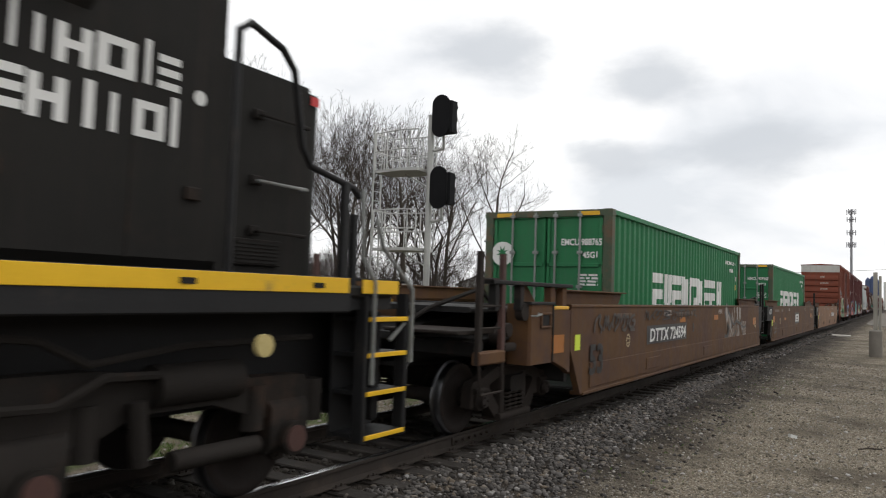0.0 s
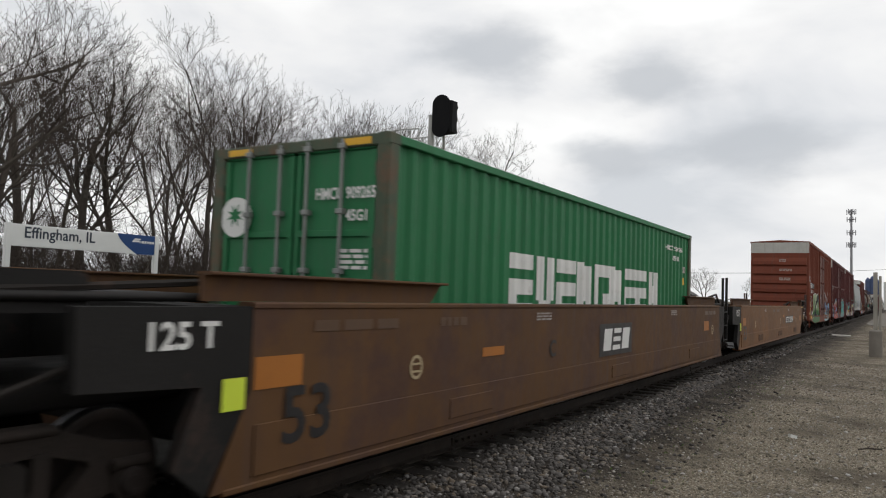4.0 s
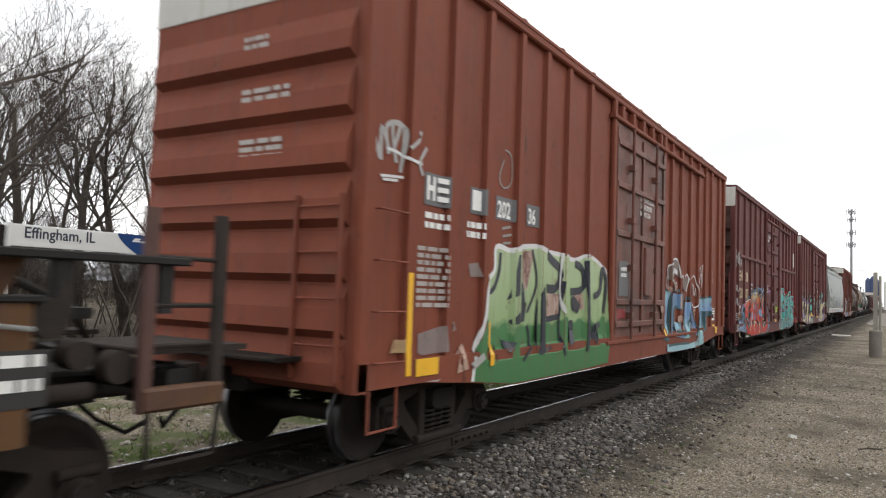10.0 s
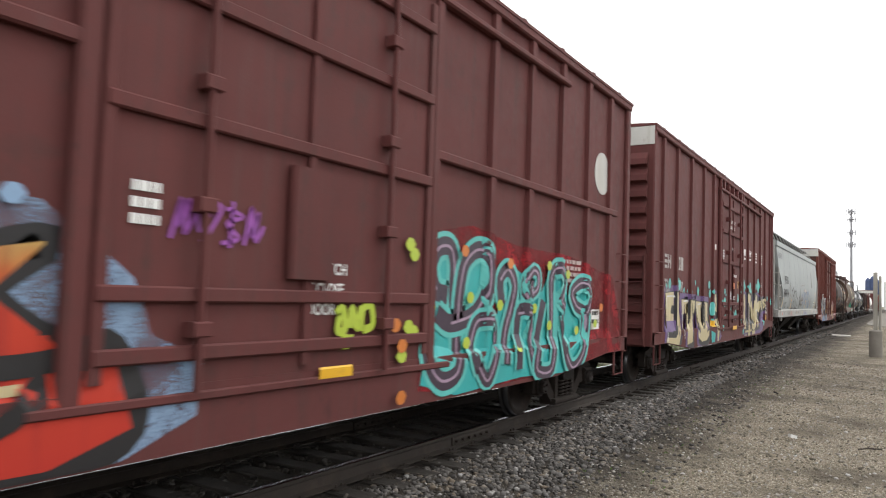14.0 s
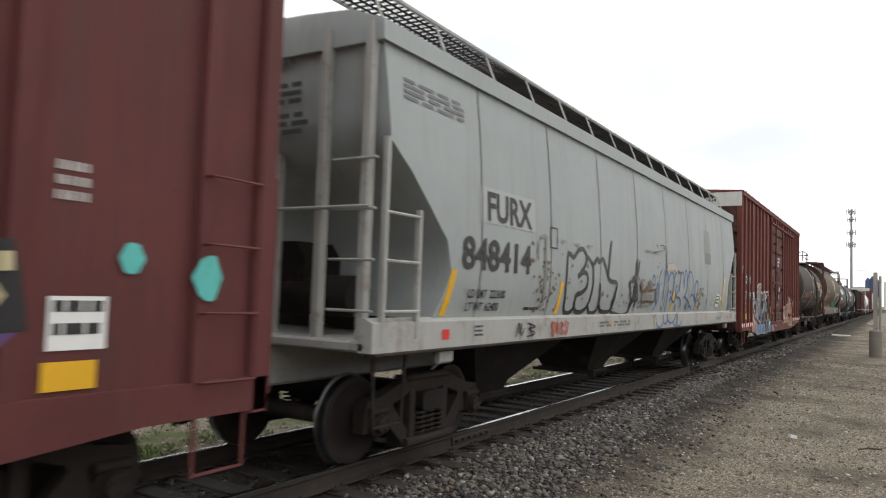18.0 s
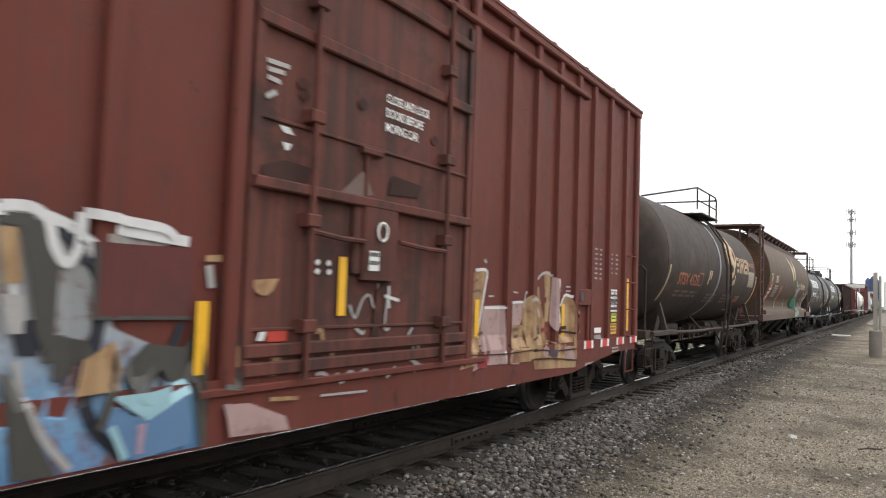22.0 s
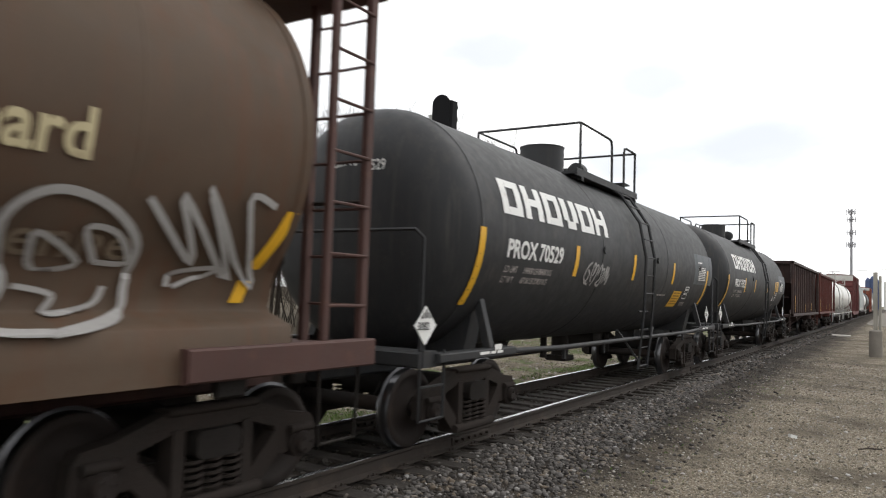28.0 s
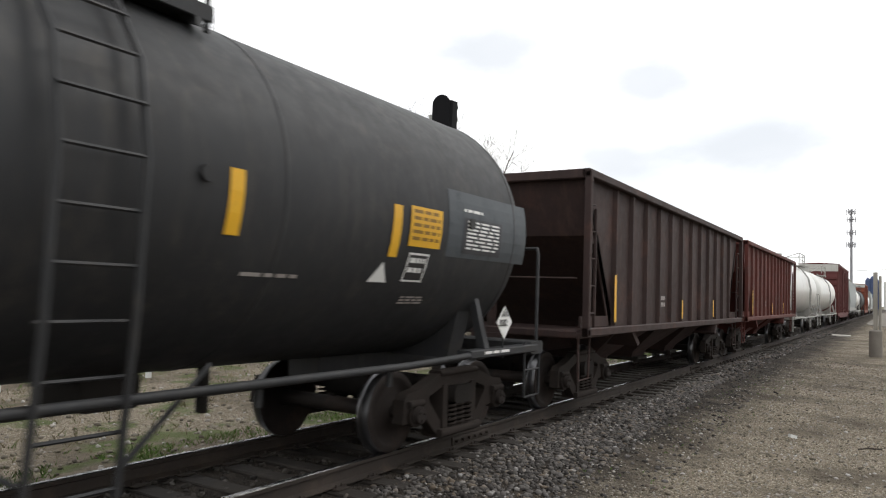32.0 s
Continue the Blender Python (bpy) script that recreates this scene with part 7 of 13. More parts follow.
tank_black = material("satin_black_tank_paint", (0.029, 0.030, 0.032), 0.56, spots=(0.05, 0.045, 0.04), spot_at=0.64, streak=(0.05, 0.047, 0.044), streak_at=0.6, vary=0.2, bump=0.0, spec=0.25, wear=0.35, dirt=(0.075, 0.066, 0.058))
tank_brown = material("sooty_black_brown_tank_paint", (0.044, 0.034, 0.030), 0.72, spots=(0.075, 0.05, 0.04), spot_at=0.58, streak=(0.07, 0.045, 0.033), streak_at=0.62, vary=0.22, bump=0.08, spec=0.18, wear=0.4, dirt=(0.085, 0.05, 0.034))
pale_grey = material("pale_grey_green_hopper_paint", (0.315, 0.34, 0.335), 0.6, spots=(0.24, 0.17, 0.12), spot_at=0.72, spot_scale=2.4, streak=(0.275, 0.285, 0.275), streak_at=0.58, vary=0.07, bump=0.06, wear=0.3, dirt=(0.24, 0.215, 0.18), spec=0.15)
sill_grey = material("grimy_white_sill_paint", (0.34, 0.34, 0.32), 0.6, spots=(0.17, 0.13, 0.10), spot_at=0.60, spot_scale=3, streak=(0.3, 0.29, 0.27), vary=0.1, bump=0.06, wear=0.5, dirt=(0.2, 0.14, 0.09))
wheat_brown = material("faded_brown_hopper_paint", (0.086, 0.060, 0.042), 0.66, spots=(0.085, 0.048, 0.029), spot_at=0.58, streak=(0.095, 0.052, 0.032), streak_at=0.57, vary=0.16, bump=0.08, wear=0.45, dirt=(0.10, 0.06, 0.042), spec=0.18)
rust_red = material("rusty_maroon_steel", (0.072, 0.034, 0.028), 0.7, spots=(0.11, 0.05, 0.032), spot_at=0.6, spot_scale=2, vary=0.2, bump=0.15, wear=0.4)
coal_brown = material("dark_weathered_hopper_steel", (0.044, 0.029, 0.027), 0.65, spots=(0.075, 0.04, 0.032), spot_at=0.6, streak=(0.065, 0.04, 0.034), streak_at=0.6, vary=0.25, bump=0.15, wear=0.6, dirt=(0.07, 0.04, 0.032), spec=0.18)
coal_red = material("red_brown_hopper_steel", (0.105, 0.032, 0.026), 0.65, spots=(0.08, 0.04, 0.035), spot_at=0.6, streak=(0.09, 0.045, 0.04), streak_at=0.6, vary=0.2, bump=0.15, wear=0.6, spec=0.18)
tank_white = material("white_tank_paint", (0.66, 0.66, 0.63), 0.35, spots=(0.4, 0.35, 0.3), spot_at=0.66, streak=(0.5, 0.45, 0.38), streak_at=0.62, vary=0.06, bump=0.04, wear=0.25, dirt=(0.36, 0.30, 0.24))
well_brown = material("faded_yellow_brown_paint", (0.110, 0.056, 0.024), 0.70, spots=(0.070, 0.038, 0.030), spot_at=0.53, spot_scale=1.1, streak=(0.085, 0.05, 0.035), streak_at=0.55, vary=0.18, bump=0.1, wear=0.55, dirt=(0.085, 0.05, 0.034), spec=0.18)
well_gold = material("sun_faded_ochre_paint", (0.175, 0.076, 0.022), 0.6, spots=(0.10, 0.048, 0.022), spot_at=0.58, spot_scale=0.8, streak=(0.13, 0.06, 0.024), streak_at=0.58, vary=0.25, bump=0.08, wear=0.4, dirt=(0.10, 0.05, 0.026), spec=0.25)
well_dark = material("grimy_black_steel", (0.016, 0.015, 0.0145), 0.65, spots=(0.05, 0.032, 0.025), spot_at=0.62, vary=0.3, bump=0.2, spec=0.2)
green = material("container_green_paint", (0.0125, 0.155, 0.054), 0.6, spots=(0.05, 0.14, 0.07), spot_at=0.68, streak=(0.02, 0.15, 0.06), streak_at=0.62, vary=0.10, bump=0.05, wear=0.4, dirt=(0.05, 0.09, 0.055))
green_frame = material("grimy_green_frame", (0.060, 0.085, 0.050), 0.6, spots=(0.12, 0.07, 0.04), spot_at=0.55, spot_scale=3, vary=0.2)
loco_grey = material("dark_grey_locomotive_paint", (0.021, 0.020, 0.0185), 0.75, spots=(0.026, 0.022, 0.019), spot_at=0.62, streak=(0.024, 0.021, 0.019), vary=0.15, bump=0.08, wear=0.25, spec=0.12)

sooted = material("soot_grimed_end_paint", (0.052, 0.027, 0.022), 0.8, spots=(0.10, 0.04, 0.032), spot_at=0.6, spot_scale=1.5, streak=(0.032, 0.024, 0.021), streak_at=0.55, vary=0.3, bump=0.15, spec=0.15)
RIBS1 = [0.74, 1.47, 2.23, 3.04, 3.80, 4.56, 5.42, 10.12, 10.9, 11.72, 12.5, 13.22, 13.9, 14.78]
car1, side1 = boxcar(68.57, 15.5, "weathered oxide-red boxcar with white end panel and graffiti", oxide, ribs=RIBS1, door=(6.5, 9.4), track_past=2.8, end_white=4.40, door_mat=material("grimy_oxide_door_paint", (0.155, 0.055, 0.038), 0.6, spots=(0.05, 0.032, 0.028), spot_at=0.55, spot_scale=1.6, streak=(0.09, 0.045, 0.036), streak_at=0.56, vary=0.2, bump=0.15))
RIBS2 = [0.68, 1.73, 2.8, 3.78, 4.82, 10.75, 11.75, 12.75, 13.75, 14.72]
car2, side2 = boxcar(85.52, 15.65, "brown-maroon boxcar with large red graffiti", maroon, ribs=RIBS2, door=(5.95, 9.45), end_mat=sooted, end_white=4.42, strip=(3.05, [(0.8, 5.9), (9.55, 15.0)]))
RIBS3 = [0.75, 1.85, 3.1, 4.35, 5.45, 10.55, 11.75, 12.95, 14.0, 15.2]
car3, side3 = boxcar(102.67, 15.8, "brown-maroon boxcar with cream and turquoise graffiti", maroon, ribs=RIBS3, door=(6.25, 9.4), end_white=4.62, end_ribs=[4.5 - 0.31 * k for k in range(12)])
RIBS4 = [0.68, 1.40, 2.03, 2.88, 3.6, 4.32, 5.15, 10.3, 11.02, 11.74, 12.44, 13.07, 13.83, 14.63]
car4, side4 = boxcar(137.52, 15.3, "faded red-brown boxcar with peeling graffiti", cinnabar, ribs=RIBS4, door=(6.15, 9.28), door_bars=(1.10, 1.23, 3.62, 4.3), rods=(6.78, 8.73), lock=(7.43, 7.93, 1.77, 2.42), door_mat=material("grimy_red_brown_door_paint", (0.135, 0.048, 0.038), 0.75, spots=(0.04, 0.026, 0.023), spot_at=0.57, spot_scale=1.6, streak=(0.045, 0.028, 0.024), streak_at=0.53, vary=0.25, bump=0.15, spec=0.15, wear=0.7), end_mat=sooted, end_white=4.55)
hop, hop_side = covered_hopper(119.62, 16.75, "pale grey covered hopper with black graffiti and rust", pale_grey, sill_grey)
staley, staley_side = tank_car(153.57, 12.9, "sooty black tank car with faded emblem", tank_brown, r=1.48, zc=2.57, rail=(2.9, 7.3, 9.0), hatch=None, band=6.75, trucks=1.98, inset=0.55, under=True)
wheat, wheat_side = cylindrical_hopper(166.72, 16.0, "faded brown cylindrical grain hopper with pale lettering", wheat_brown, rust_red)
procor1, procor_side = tank_car(183.62, 13.6, "satin black tank car with white lettering and yellow strips", tank_black, band=7.1, trucks=1.62, r=1.455, zc=2.41, rail=None, hatch=None, boxed=-0.27)
procor2, _ = tank_car(197.65, 13.6, "satin black tank car with white lettering", tank_black, band=7.2, trucks=1.62, r=1.455, zc=2.41, rail=None, hatch=None, boxed=0.0)
hopA, hopA_side = open_hopper(212.32, 12.3, "dark weathered ribbed open hopper", coal_brown)
hopB, hopB_side = open_hopper(225.52, 12.4, "red-brown ribbed open hopper", coal_red)
tank_car(238.82, 13.2, "clean white tank car with railed platform", tank_white, frame_mat=sill_grey, r=1.35, zc=2.5, trucks=1.7)
tank_car(253.12, 14.8, "clean white tank car", tank_white, frame_mat=sill_grey, r=1.35, zc=2.5, trucks=1.7, rail=(4.5, 8.1, 9.75))
boxcar(269.12, 15.5, "distant dark red boxcar with white end panel", maroon, ribs=RIBS1, door=(6.5, 9.4), end_white=4.4)
covered_hopper(285.92, 15.0, "distant pale grey covered hopper", pale_grey, sill_grey)
tank_car(302.22, 13.6, "distant white tank car", tank_white, frame_mat=sill_grey, r=1.4, trucks=1.7)
tank_car(316.92, 13.6, "distant dark tank car", tank_black, trucks=1.7)
boxcar(331.72, 15.5, "distant oxide-red steel boxcar", oxide, ribs=RIBS4, door=(6.2, 9.4), end_white=4.5)
tank_car(348.72, 13.6, "distant white tank car", tank_white, frame_mat=sill_grey, r=1.4, trucks=1.7)
covered_hopper(363.72, 16.0, "distant pale grey covered hopper", pale_grey, sill_grey)
tank_car(381.12, 13.6, "distant dark tank car", tank_black, trucks=1.7)

W0 = 6.0
well, well_side = well_car(W0, "three-unit articulated well car in faded yellow-brown", well_brown, well_dark, [(3.50, 19.96), (23.22, 39.17), (42.30, 58.51)], [2.50, 21.68, 40.85, 59.46])
boxA, boxA_side = container(11.88, "green corrugated shipping container standing in the well", green, green_frame)
boxB, boxB_side = container(31.08, "green corrugated shipping container with worn door end", green, green_frame)


# ---- the locomotive's rear ----
def locomotive():
    car = train_thing("locomotive", 0.0, "dark grey diesel locomotive with yellow sill stripe", "locomotive", "train")
    hw = 0.95
    part("hood", Mesh().bar(-9.0, 3.70, -hw, hw, 1.78, 4.25, 0.08), loco_grey, car)
    # rear end of the hood, rounded at the corners
    n = 6
    plan = [(3.70, -hw + 0.012)] + [(4.85 - 0.16 + 0.16 * math.sin(t), -hw + 0.17 - 0.16 * math.cos(t)) for t in (math.pi / 2 * i / n for i in range(n + 1))] + [(4.85 - 0.16 + 0.16 * math.cos(t), hw - 0.17 + 0.16 * math.sin(t)) for t in (math.pi / 2 * i / n for i in range(n + 1))] + [(3.70, hw - 0.012)]
    part("hood_end", Mesh().prism(plan, "z", 1.74, 3.38).prism([(3.7 + (x - 3.7) * 0.96, y * 0.94) for x, y in plan], "z", 3.38, 3.45), loco_grey, car)
    part("radiator_flare", Mesh().prism([(-0.95, 3.40), (-1.28, 3.75), (-1.28, 4.15), (-1.0, 4.3), (1.0, 4.3), (1.28, 4.15), (1.28, 3.75), (0.95, 3.40)], "x", -6.0, 2.6), loco_grey, car)
    for x in (1.15, 2.95, -1.0, -3.0):
        part("door_seam", Mesh().box(x - 0.008, x + 0.008, -hw - 0.004, -hw, 1.85, 3.35), iron, car)
    for x, z in ((2.05, 2.32), (3.45, 2.34), (0.3, 2.32)):
        part("latch", Mesh().bar(x - 0.06, x + 0.06, -hw - 0.03, -hw, z - 0.05, z + 0.05, 0.01), iron, car)
    part("walkway", Mesh().bar(-9.0, 5.15, -1.55, 1.55, 1.62, 1.72, 0.02), loco_grey, car)
    part("sill", Mesh().bar(-9.0, 4.55, -1.57, -1.50, 1.50, 1.78, 0.012), black, car)
    for s in (-1, 1):
        part("sill_stripe", Mesh().bar(-9.0, 4.52, s * 1.575 - 0.005, s * 1.575 + 0.005, 1.655, 1.775, 0.003), safety_yellow, car, "yellow sill stripe")
        part("sill_stripe", Mesh().bar(4.70, 5.20, s * 1.575 - 0.005, s * 1.575 + 0.005, 1.655, 1.77, 0.003), safety_yellow, car, "yellow sill stripe")
        for x in (2.9, 4.1):
            part("stripe_patch", Mesh().box(x, x + 0.12, s * 1.583 - 0.003, s * 1.583 + 0.003, 1.69, 1.73), well_dark, car)
        # corner steps with yellow edges
        st = part("step_well", Mesh().bar(4.78, 4.83, s * 1.5 - 0.06, s * 1.5 + 0.06, 0.42, 1.66, 0.01).bar(5.36, 5.41, s * 1.5 - 0.06, s * 1.5 + 0.06, 0.42, 1.66, 0.01).box(4.8, 5.38, s * 1.18 - 0.01, s * 1.18 + 0.01, 0.42, 1.66), black, car)
        for z in (0.44, 0.80, 1.12, 1.42):
            part("step", Mesh().bar(4.82, 5.37, min(s * 1.56, s * 1.2), max(s * 1.56, s * 1.2), z, z + 0.035, 0.006), black, st)
            part("step_edge", Mesh().bar(4.82, 5.37, s * 1.565 - 0.008, s * 1.565 + 0.008, z, z + 0.04, 0.004), safety_yellow, st, "yellow step edge")
        part("handrail", Mesh().tube([(3.32, s * 1.52, 1.6), (3.32, s * 1.52, 3.42), (3.42, s * 1.52, 3.5), (3.75, s * 1.50, 3.42), (3.90, s * 1.48, 3.3), (4.02, s * 1.48, 2.75), (4.12, s * 1.48, 2.62), (4.62, s * 1.50, 2.52), (4.70, s * 1.5, 2.45)], 0.028, 8), black, car)
        part("handrail_post", Mesh().bar(4.48, 4.56, s * 1.5 - 0.03, s * 1.5 + 0.03, 1.5, 2.55, 0.01), black, car)
        part("grab_rail", Mesh().tube([(4.68, s * 1.56, 2.5), (4.70, s * 1.57, 1.95), (4.86, s * 1.58, 1.75), (4.86, s * 1.58, 0.9)], 0.02, 7), zinc, car, "pale grey grab rail")
        part("grab_rail", Mesh().tube([(4.95, s * 1.5, 2.3), (5.0, s * 1.55, 2.05), (5.42, s * 1.58, 1.7), (5.42, s * 1.58, 1.05)], 0.02, 7), zinc, car, "pale grey grab rail")
        part("end_post", Mesh().bar(4.98, 5.05, s * 1.2 - 0.03, s * 1.2 + 0.03, 1.6, 2.35, 0.01), black, car)
        # six-wheel truck
        fr = part("truck_frame", Mesh().prism([(-2.2, 0.62), (-2.2, 0.95), (-1.6, 1.15), (2.6, 1.15), (3.4, 1.02), (4.4, 1.0), (4.55, 0.85), (4.5, 0.62), (3.9, 0.72), (3.5, 0.85), (2.9, 0.85), (2.6, 0.72), (1.9, 0.70), (1.4, 0.85), (0.9, 0.85), (0.5, 0.7), (-0.1, 0.7), (-0.6, 0.85), (-1.2, 0.85), (-1.6, 0.66)], "y", s * 1.08, s * 1.24), iron, car, "dark cast truck frame")
        for x in (4.22, 2.24, 0.26):
            part("axle_box", Mesh().bar(x - 0.2, x + 0.2, s * 1.17 - 0.12, s * 1.17 + 0.12, 0.42, 0.82, 0.05).cyl((x, s * 1.29, 0.53), (x, s * 1.36, 0.53), 0.13, 18), iron, fr)
            part("spring", Mesh().cyl((x - 0.32, s * 1.2, 0.62), (x - 0.32, s * 1.2, 0.95), 0.09, 12).cyl((x + 0.32, s * 1.2, 0.62), (x + 0.32, s * 1.2, 0.95), 0.09, 12), iron, fr)
            part("axle_cap", Mesh().cyl((x, s * 1.36, 0.53), (x, s * 1.375, 0.53), 0.10, 18), rust_red, fr, "rusty axle cap")
        part("brake_cylinder", Mesh().cyl((3.0, s * 1.22, 1.02), (3.7, s * 1.22, 1.02), 0.14, 16).cyl((0.9, s * 1.22, 1.02), (1.6, s * 1.22, 1.02), 0.14, 16).tube([(1.6, s * 1.3, 1.0), (2.3, s * 1.34, 0.98), (2.6, s * 1.34, 1.12), (3.0, s * 1.3, 1.1)], 0.03, 6), iron, fr)
        part("damper", Mesh().cyl((2.9, s * 1.3, 0.55), (2.85, s * 1.3, 0.95), 0.06, 12).cyl((3.15, s * 1.26, 0.52), (3.9, s * 1.26, 0.52), 0.07, 12), iron, fr)
        part("piping", Mesh().tube([(-3, s * 1.3, 1.42), (1.5, s * 1.3, 1.42), (2.2, s * 1.32, 1.35), (2.5, s * 1.32, 1.2), (3.2, s * 1.3, 1.28), (4.4, s * 1.3, 1.3)], 0.025, 6).tube([(-3, s * 1.2, 1.5), (4.7, s * 1.2, 1.5)], 0.02, 6), iron, car)
    for x in (4.22, 2.24, 0.26):
        w = part("wheelset", shared("wheelset", wheelset_mesh), None, car)
        w.location = (x, 0, WHEEL_R)
        WHEELS.append((w, x))
    part("underframe", Mesh().bar(-9.0, 5.1, -0.95, 0.95, 0.75, 1.6, 0.05), black, car)
    part("fuel_tank", Mesh().bar(-8.6, -2.7, -1.4, 1.4, 0.4, 1.3, 0.15), iron, car)
    for z in (3.05, 2.52, 2.12):
        part("hood_grab", Mesh().tube([(4.05, -hw, z), (4.05, -hw - 0.07, z), (4.58, -hw - 0.07, z), (4.58, -hw, z)], 0.014, 6), zinc if z == 2.52 else iron, car)
        part("grab_foot", Mesh().bar(4.0, 4.1, -hw - 0.03, -hw, z - 0.03, z + 0.05, 0.01), iron, car)
    v = part("vent_grille", Mesh().bar(3.85, 4.35, -hw - 0.02, -hw, 1.85, 2.06, 0.008), iron, car)
    for k in range(6):
        part("grille_slat", Mesh().box(3.87, 4.33, -hw - 0.028, -hw - 0.02, 1.87 + k * 0.03, 1.885 + k * 0.03), loco_grey, v)
    part("number_board", Mesh().box(4.66, 4.76, -hw - 0.006, -hw - 0.0, 3.28, 3.36), red, car, "small red and white decal")
    part("marker_lamp", Mesh().cyl((3.62, -1.56, 1.28), (3.62, -1.60, 1.28), 0.08, 18), material("pale_yellow_lens", (0.55, 0.45, 0.2), 0.3), car, "round pale yellow reflector")
    part("buffer_hoses", Mesh().tube([(5.1, -0.6, 1.2), (5.4, -0.7, 0.8), (5.55, -0.5, 0.55)], 0.03, 6).tube([(5.1, -0.9, 1.3), (5.45, -0.95, 1.0), (5.5, -0.7, 0.7)], 0.03, 6).tube([(5.15, 0.5, 1.2), (5.5, 0.5, 0.7)], 0.03, 6), iron, car)
    part("uncoupling_lever", Mesh().tube([(5.2, -1.5, 1.25), (5.42, -1.55, 1.45), (5.5, -1.5, 1.2), (5.48, -1.45, 0.75), (5.6, -1.4, 0.55)], 0.02, 6), zinc, car)
    part("end_platform", Mesh().bar(4.6, 5.2, -1.5, 1.5, 1.52, 1.66, 0.02).bar(5.1, 5.2, -1.4, 1.4, 0.55, 1.5, 0.03), black, car)
    coupler(car, 5.2, 1)
    m = Mesh()
    rng = random.Random(3)
    put = flat_side(-hw)
    for shape, x, z, w, h in (("i", 2.09, 3.03, 0.09, 0.29), ("i", 2.23, 3.04, 0.11, 0.23), ("m", 2.39, 3.02, 0.24, 0.25), ("o", 2.66, 3.03, 0.28, 0.26), ("i", 2.98, 3.04, 0.11, 0.31), ("z", 3.12, 3.04, 0.18, 0.24), ("z", 2.05, 2.67, 0.17, 0.26), ("m", 2.24, 2.65, 0.24, 0.27), ("i", 2.55, 2.65, 0.16, 0.31), ("i", 2.74, 2.66, 0.12, 0.26), ("o", 2.95, 2.67, 0.24, 0.25), ("i", 3.20, 2.65, 0.14, 0.35)):
        marks(m, shape, x, z, w, h, put, 0.0, 0.006)
    m.disc_y(3.48, 3.05, -hw - 0.008, 0.055)
    part("emblem", m, white, car, "white owner's emblem in plain block shapes")
    return car


locomotive()
# ---- lettering, stencils and graffiti on the cars ----
def spray(name, c, rough=0.5):
    return material("spray_" + name, c, rough, vary=0.12, spots=tuple(0.5 * q for q in c), spot_at=0.64, spot_scale=6, bump=0.03, wear=0.45, dirt=tuple(0.45 * q + 0.02 for q in c))


S_BLACK, S_WHITE, S_RED, S_CREAM = spray("black", (0.018, 0.017, 0.018)), spray("white", (0.6, 0.6, 0.6)), spray("red", (0.42, 0.045, 0.03)), spray("cream", (0.50, 0.42, 0.24))
S_SKY, S_TURQ = spray("sky_blue", (0.22, 0.34, 0.50)), spray("turquoise", (0.03, 0.36, 0.35))
S_ICE, S_PURPLE, S_SILVER, S_LIME = spray("ice_blue", (0.28, 0.46, 0.52)), spray("purple", (0.10, 0.05, 0.16)), spray("silver", (0.34, 0.33, 0.32)), spray("lime", (0.40, 0.50, 0.05))
S_DENIM, S_ORANGE, S_DARKRED = spray("denim_blue", (0.10, 0.19, 0.33)), spray("orange", (0.55, 0.17, 0.03)), spray("dark_red", (0.22, 0.02, 0.025))
S_GHOST, S_GHOSTG = spray("ghost_grey", (0.12, 0.075, 0.06)), spray("faint_grey", (0.22, 0.21, 0.19))
S_RUSTL, S_RUSTS, S_TANS = spray("rust_line", (0.10, 0.055, 0.035)), spray("rust_blister", (0.15, 0.10, 0.065)), spray("rust_stain", (0.40, 0.34, 0.27))
S_GREYB = spray("buffed_grey", (0.20, 0.155, 0.145))
S_SOOT, SILL = spray("soot_grey", (0.055, 0.052, 0.046)), flat_side(-1.50)
S_TAN, S_ROSE = material("peeling_tan_paint", (0.40, 0.27, 0.15), 0.6, vary=0.3, spots=(0.16, 0.07, 0.04), spot_at=0.54, spot_scale=3.5, streak=(0.22, 0.12, 0.06), streak_at=0.52, bump=0.1, spec=0.15), material("peeling_rose_paint", (0.36, 0.25, 0.24), 0.6, vary=0.2, spots=(0.16, 0.07, 0.055), spot_at=0.6, spot_scale=4, spec=0.15)
S_PINK, S_PLUM, S_LILAC = spray("pink", (0.50, 0.20, 0.26)), spray("dark_plum", (0.045, 0.028, 0.045)), spray("dusty_lilac", (0.34, 0.24, 0.32))
S_MINT, S_GREY, S_INDIGO = spray("mint", (0.13, 0.42, 0.30)), spray("mid_grey", (0.26, 0.25, 0.25)), spray("blue_line", (0.03, 0.09, 0.26))


def mist(name, c):
    """Overspray: paint so thin in places that the steel shows through."""
    m = bpy.data.materials.new("overspray_" + name)
    m.use_nodes = True
    t = m.node_tree
    co = node(t, "ShaderNodeTexCoord").outputs["Object"]
    broad = node(t, "ShaderNodeTexNoise", {"Vector": co, "Scale": 2.6, "Detail": 4.0}).outputs["Fac"]
    fine = node(t, "ShaderNodeTexNoise", {"Vector": co, "Scale": 60.0, "Detail": 3.0}).outputs["Fac"]
    both = node(t, "ShaderNodeMath", {0: fine, 1: 0.5, 2: broad}, operation="MULTIPLY_ADD").outputs[0]
    b = t.nodes["Principled BSDF"]
    b.inputs["Base Color"].default_value = (*c, 1)
    b.inputs["Roughness"].default_value = 0.7
    b.inputs["Specular IOR Level"].default_value = 0.15
    t.links.new(ramp(t, both, [(0.55, 0.0), (0.88, 0.85)]), b.inputs["Alpha"])
    return m


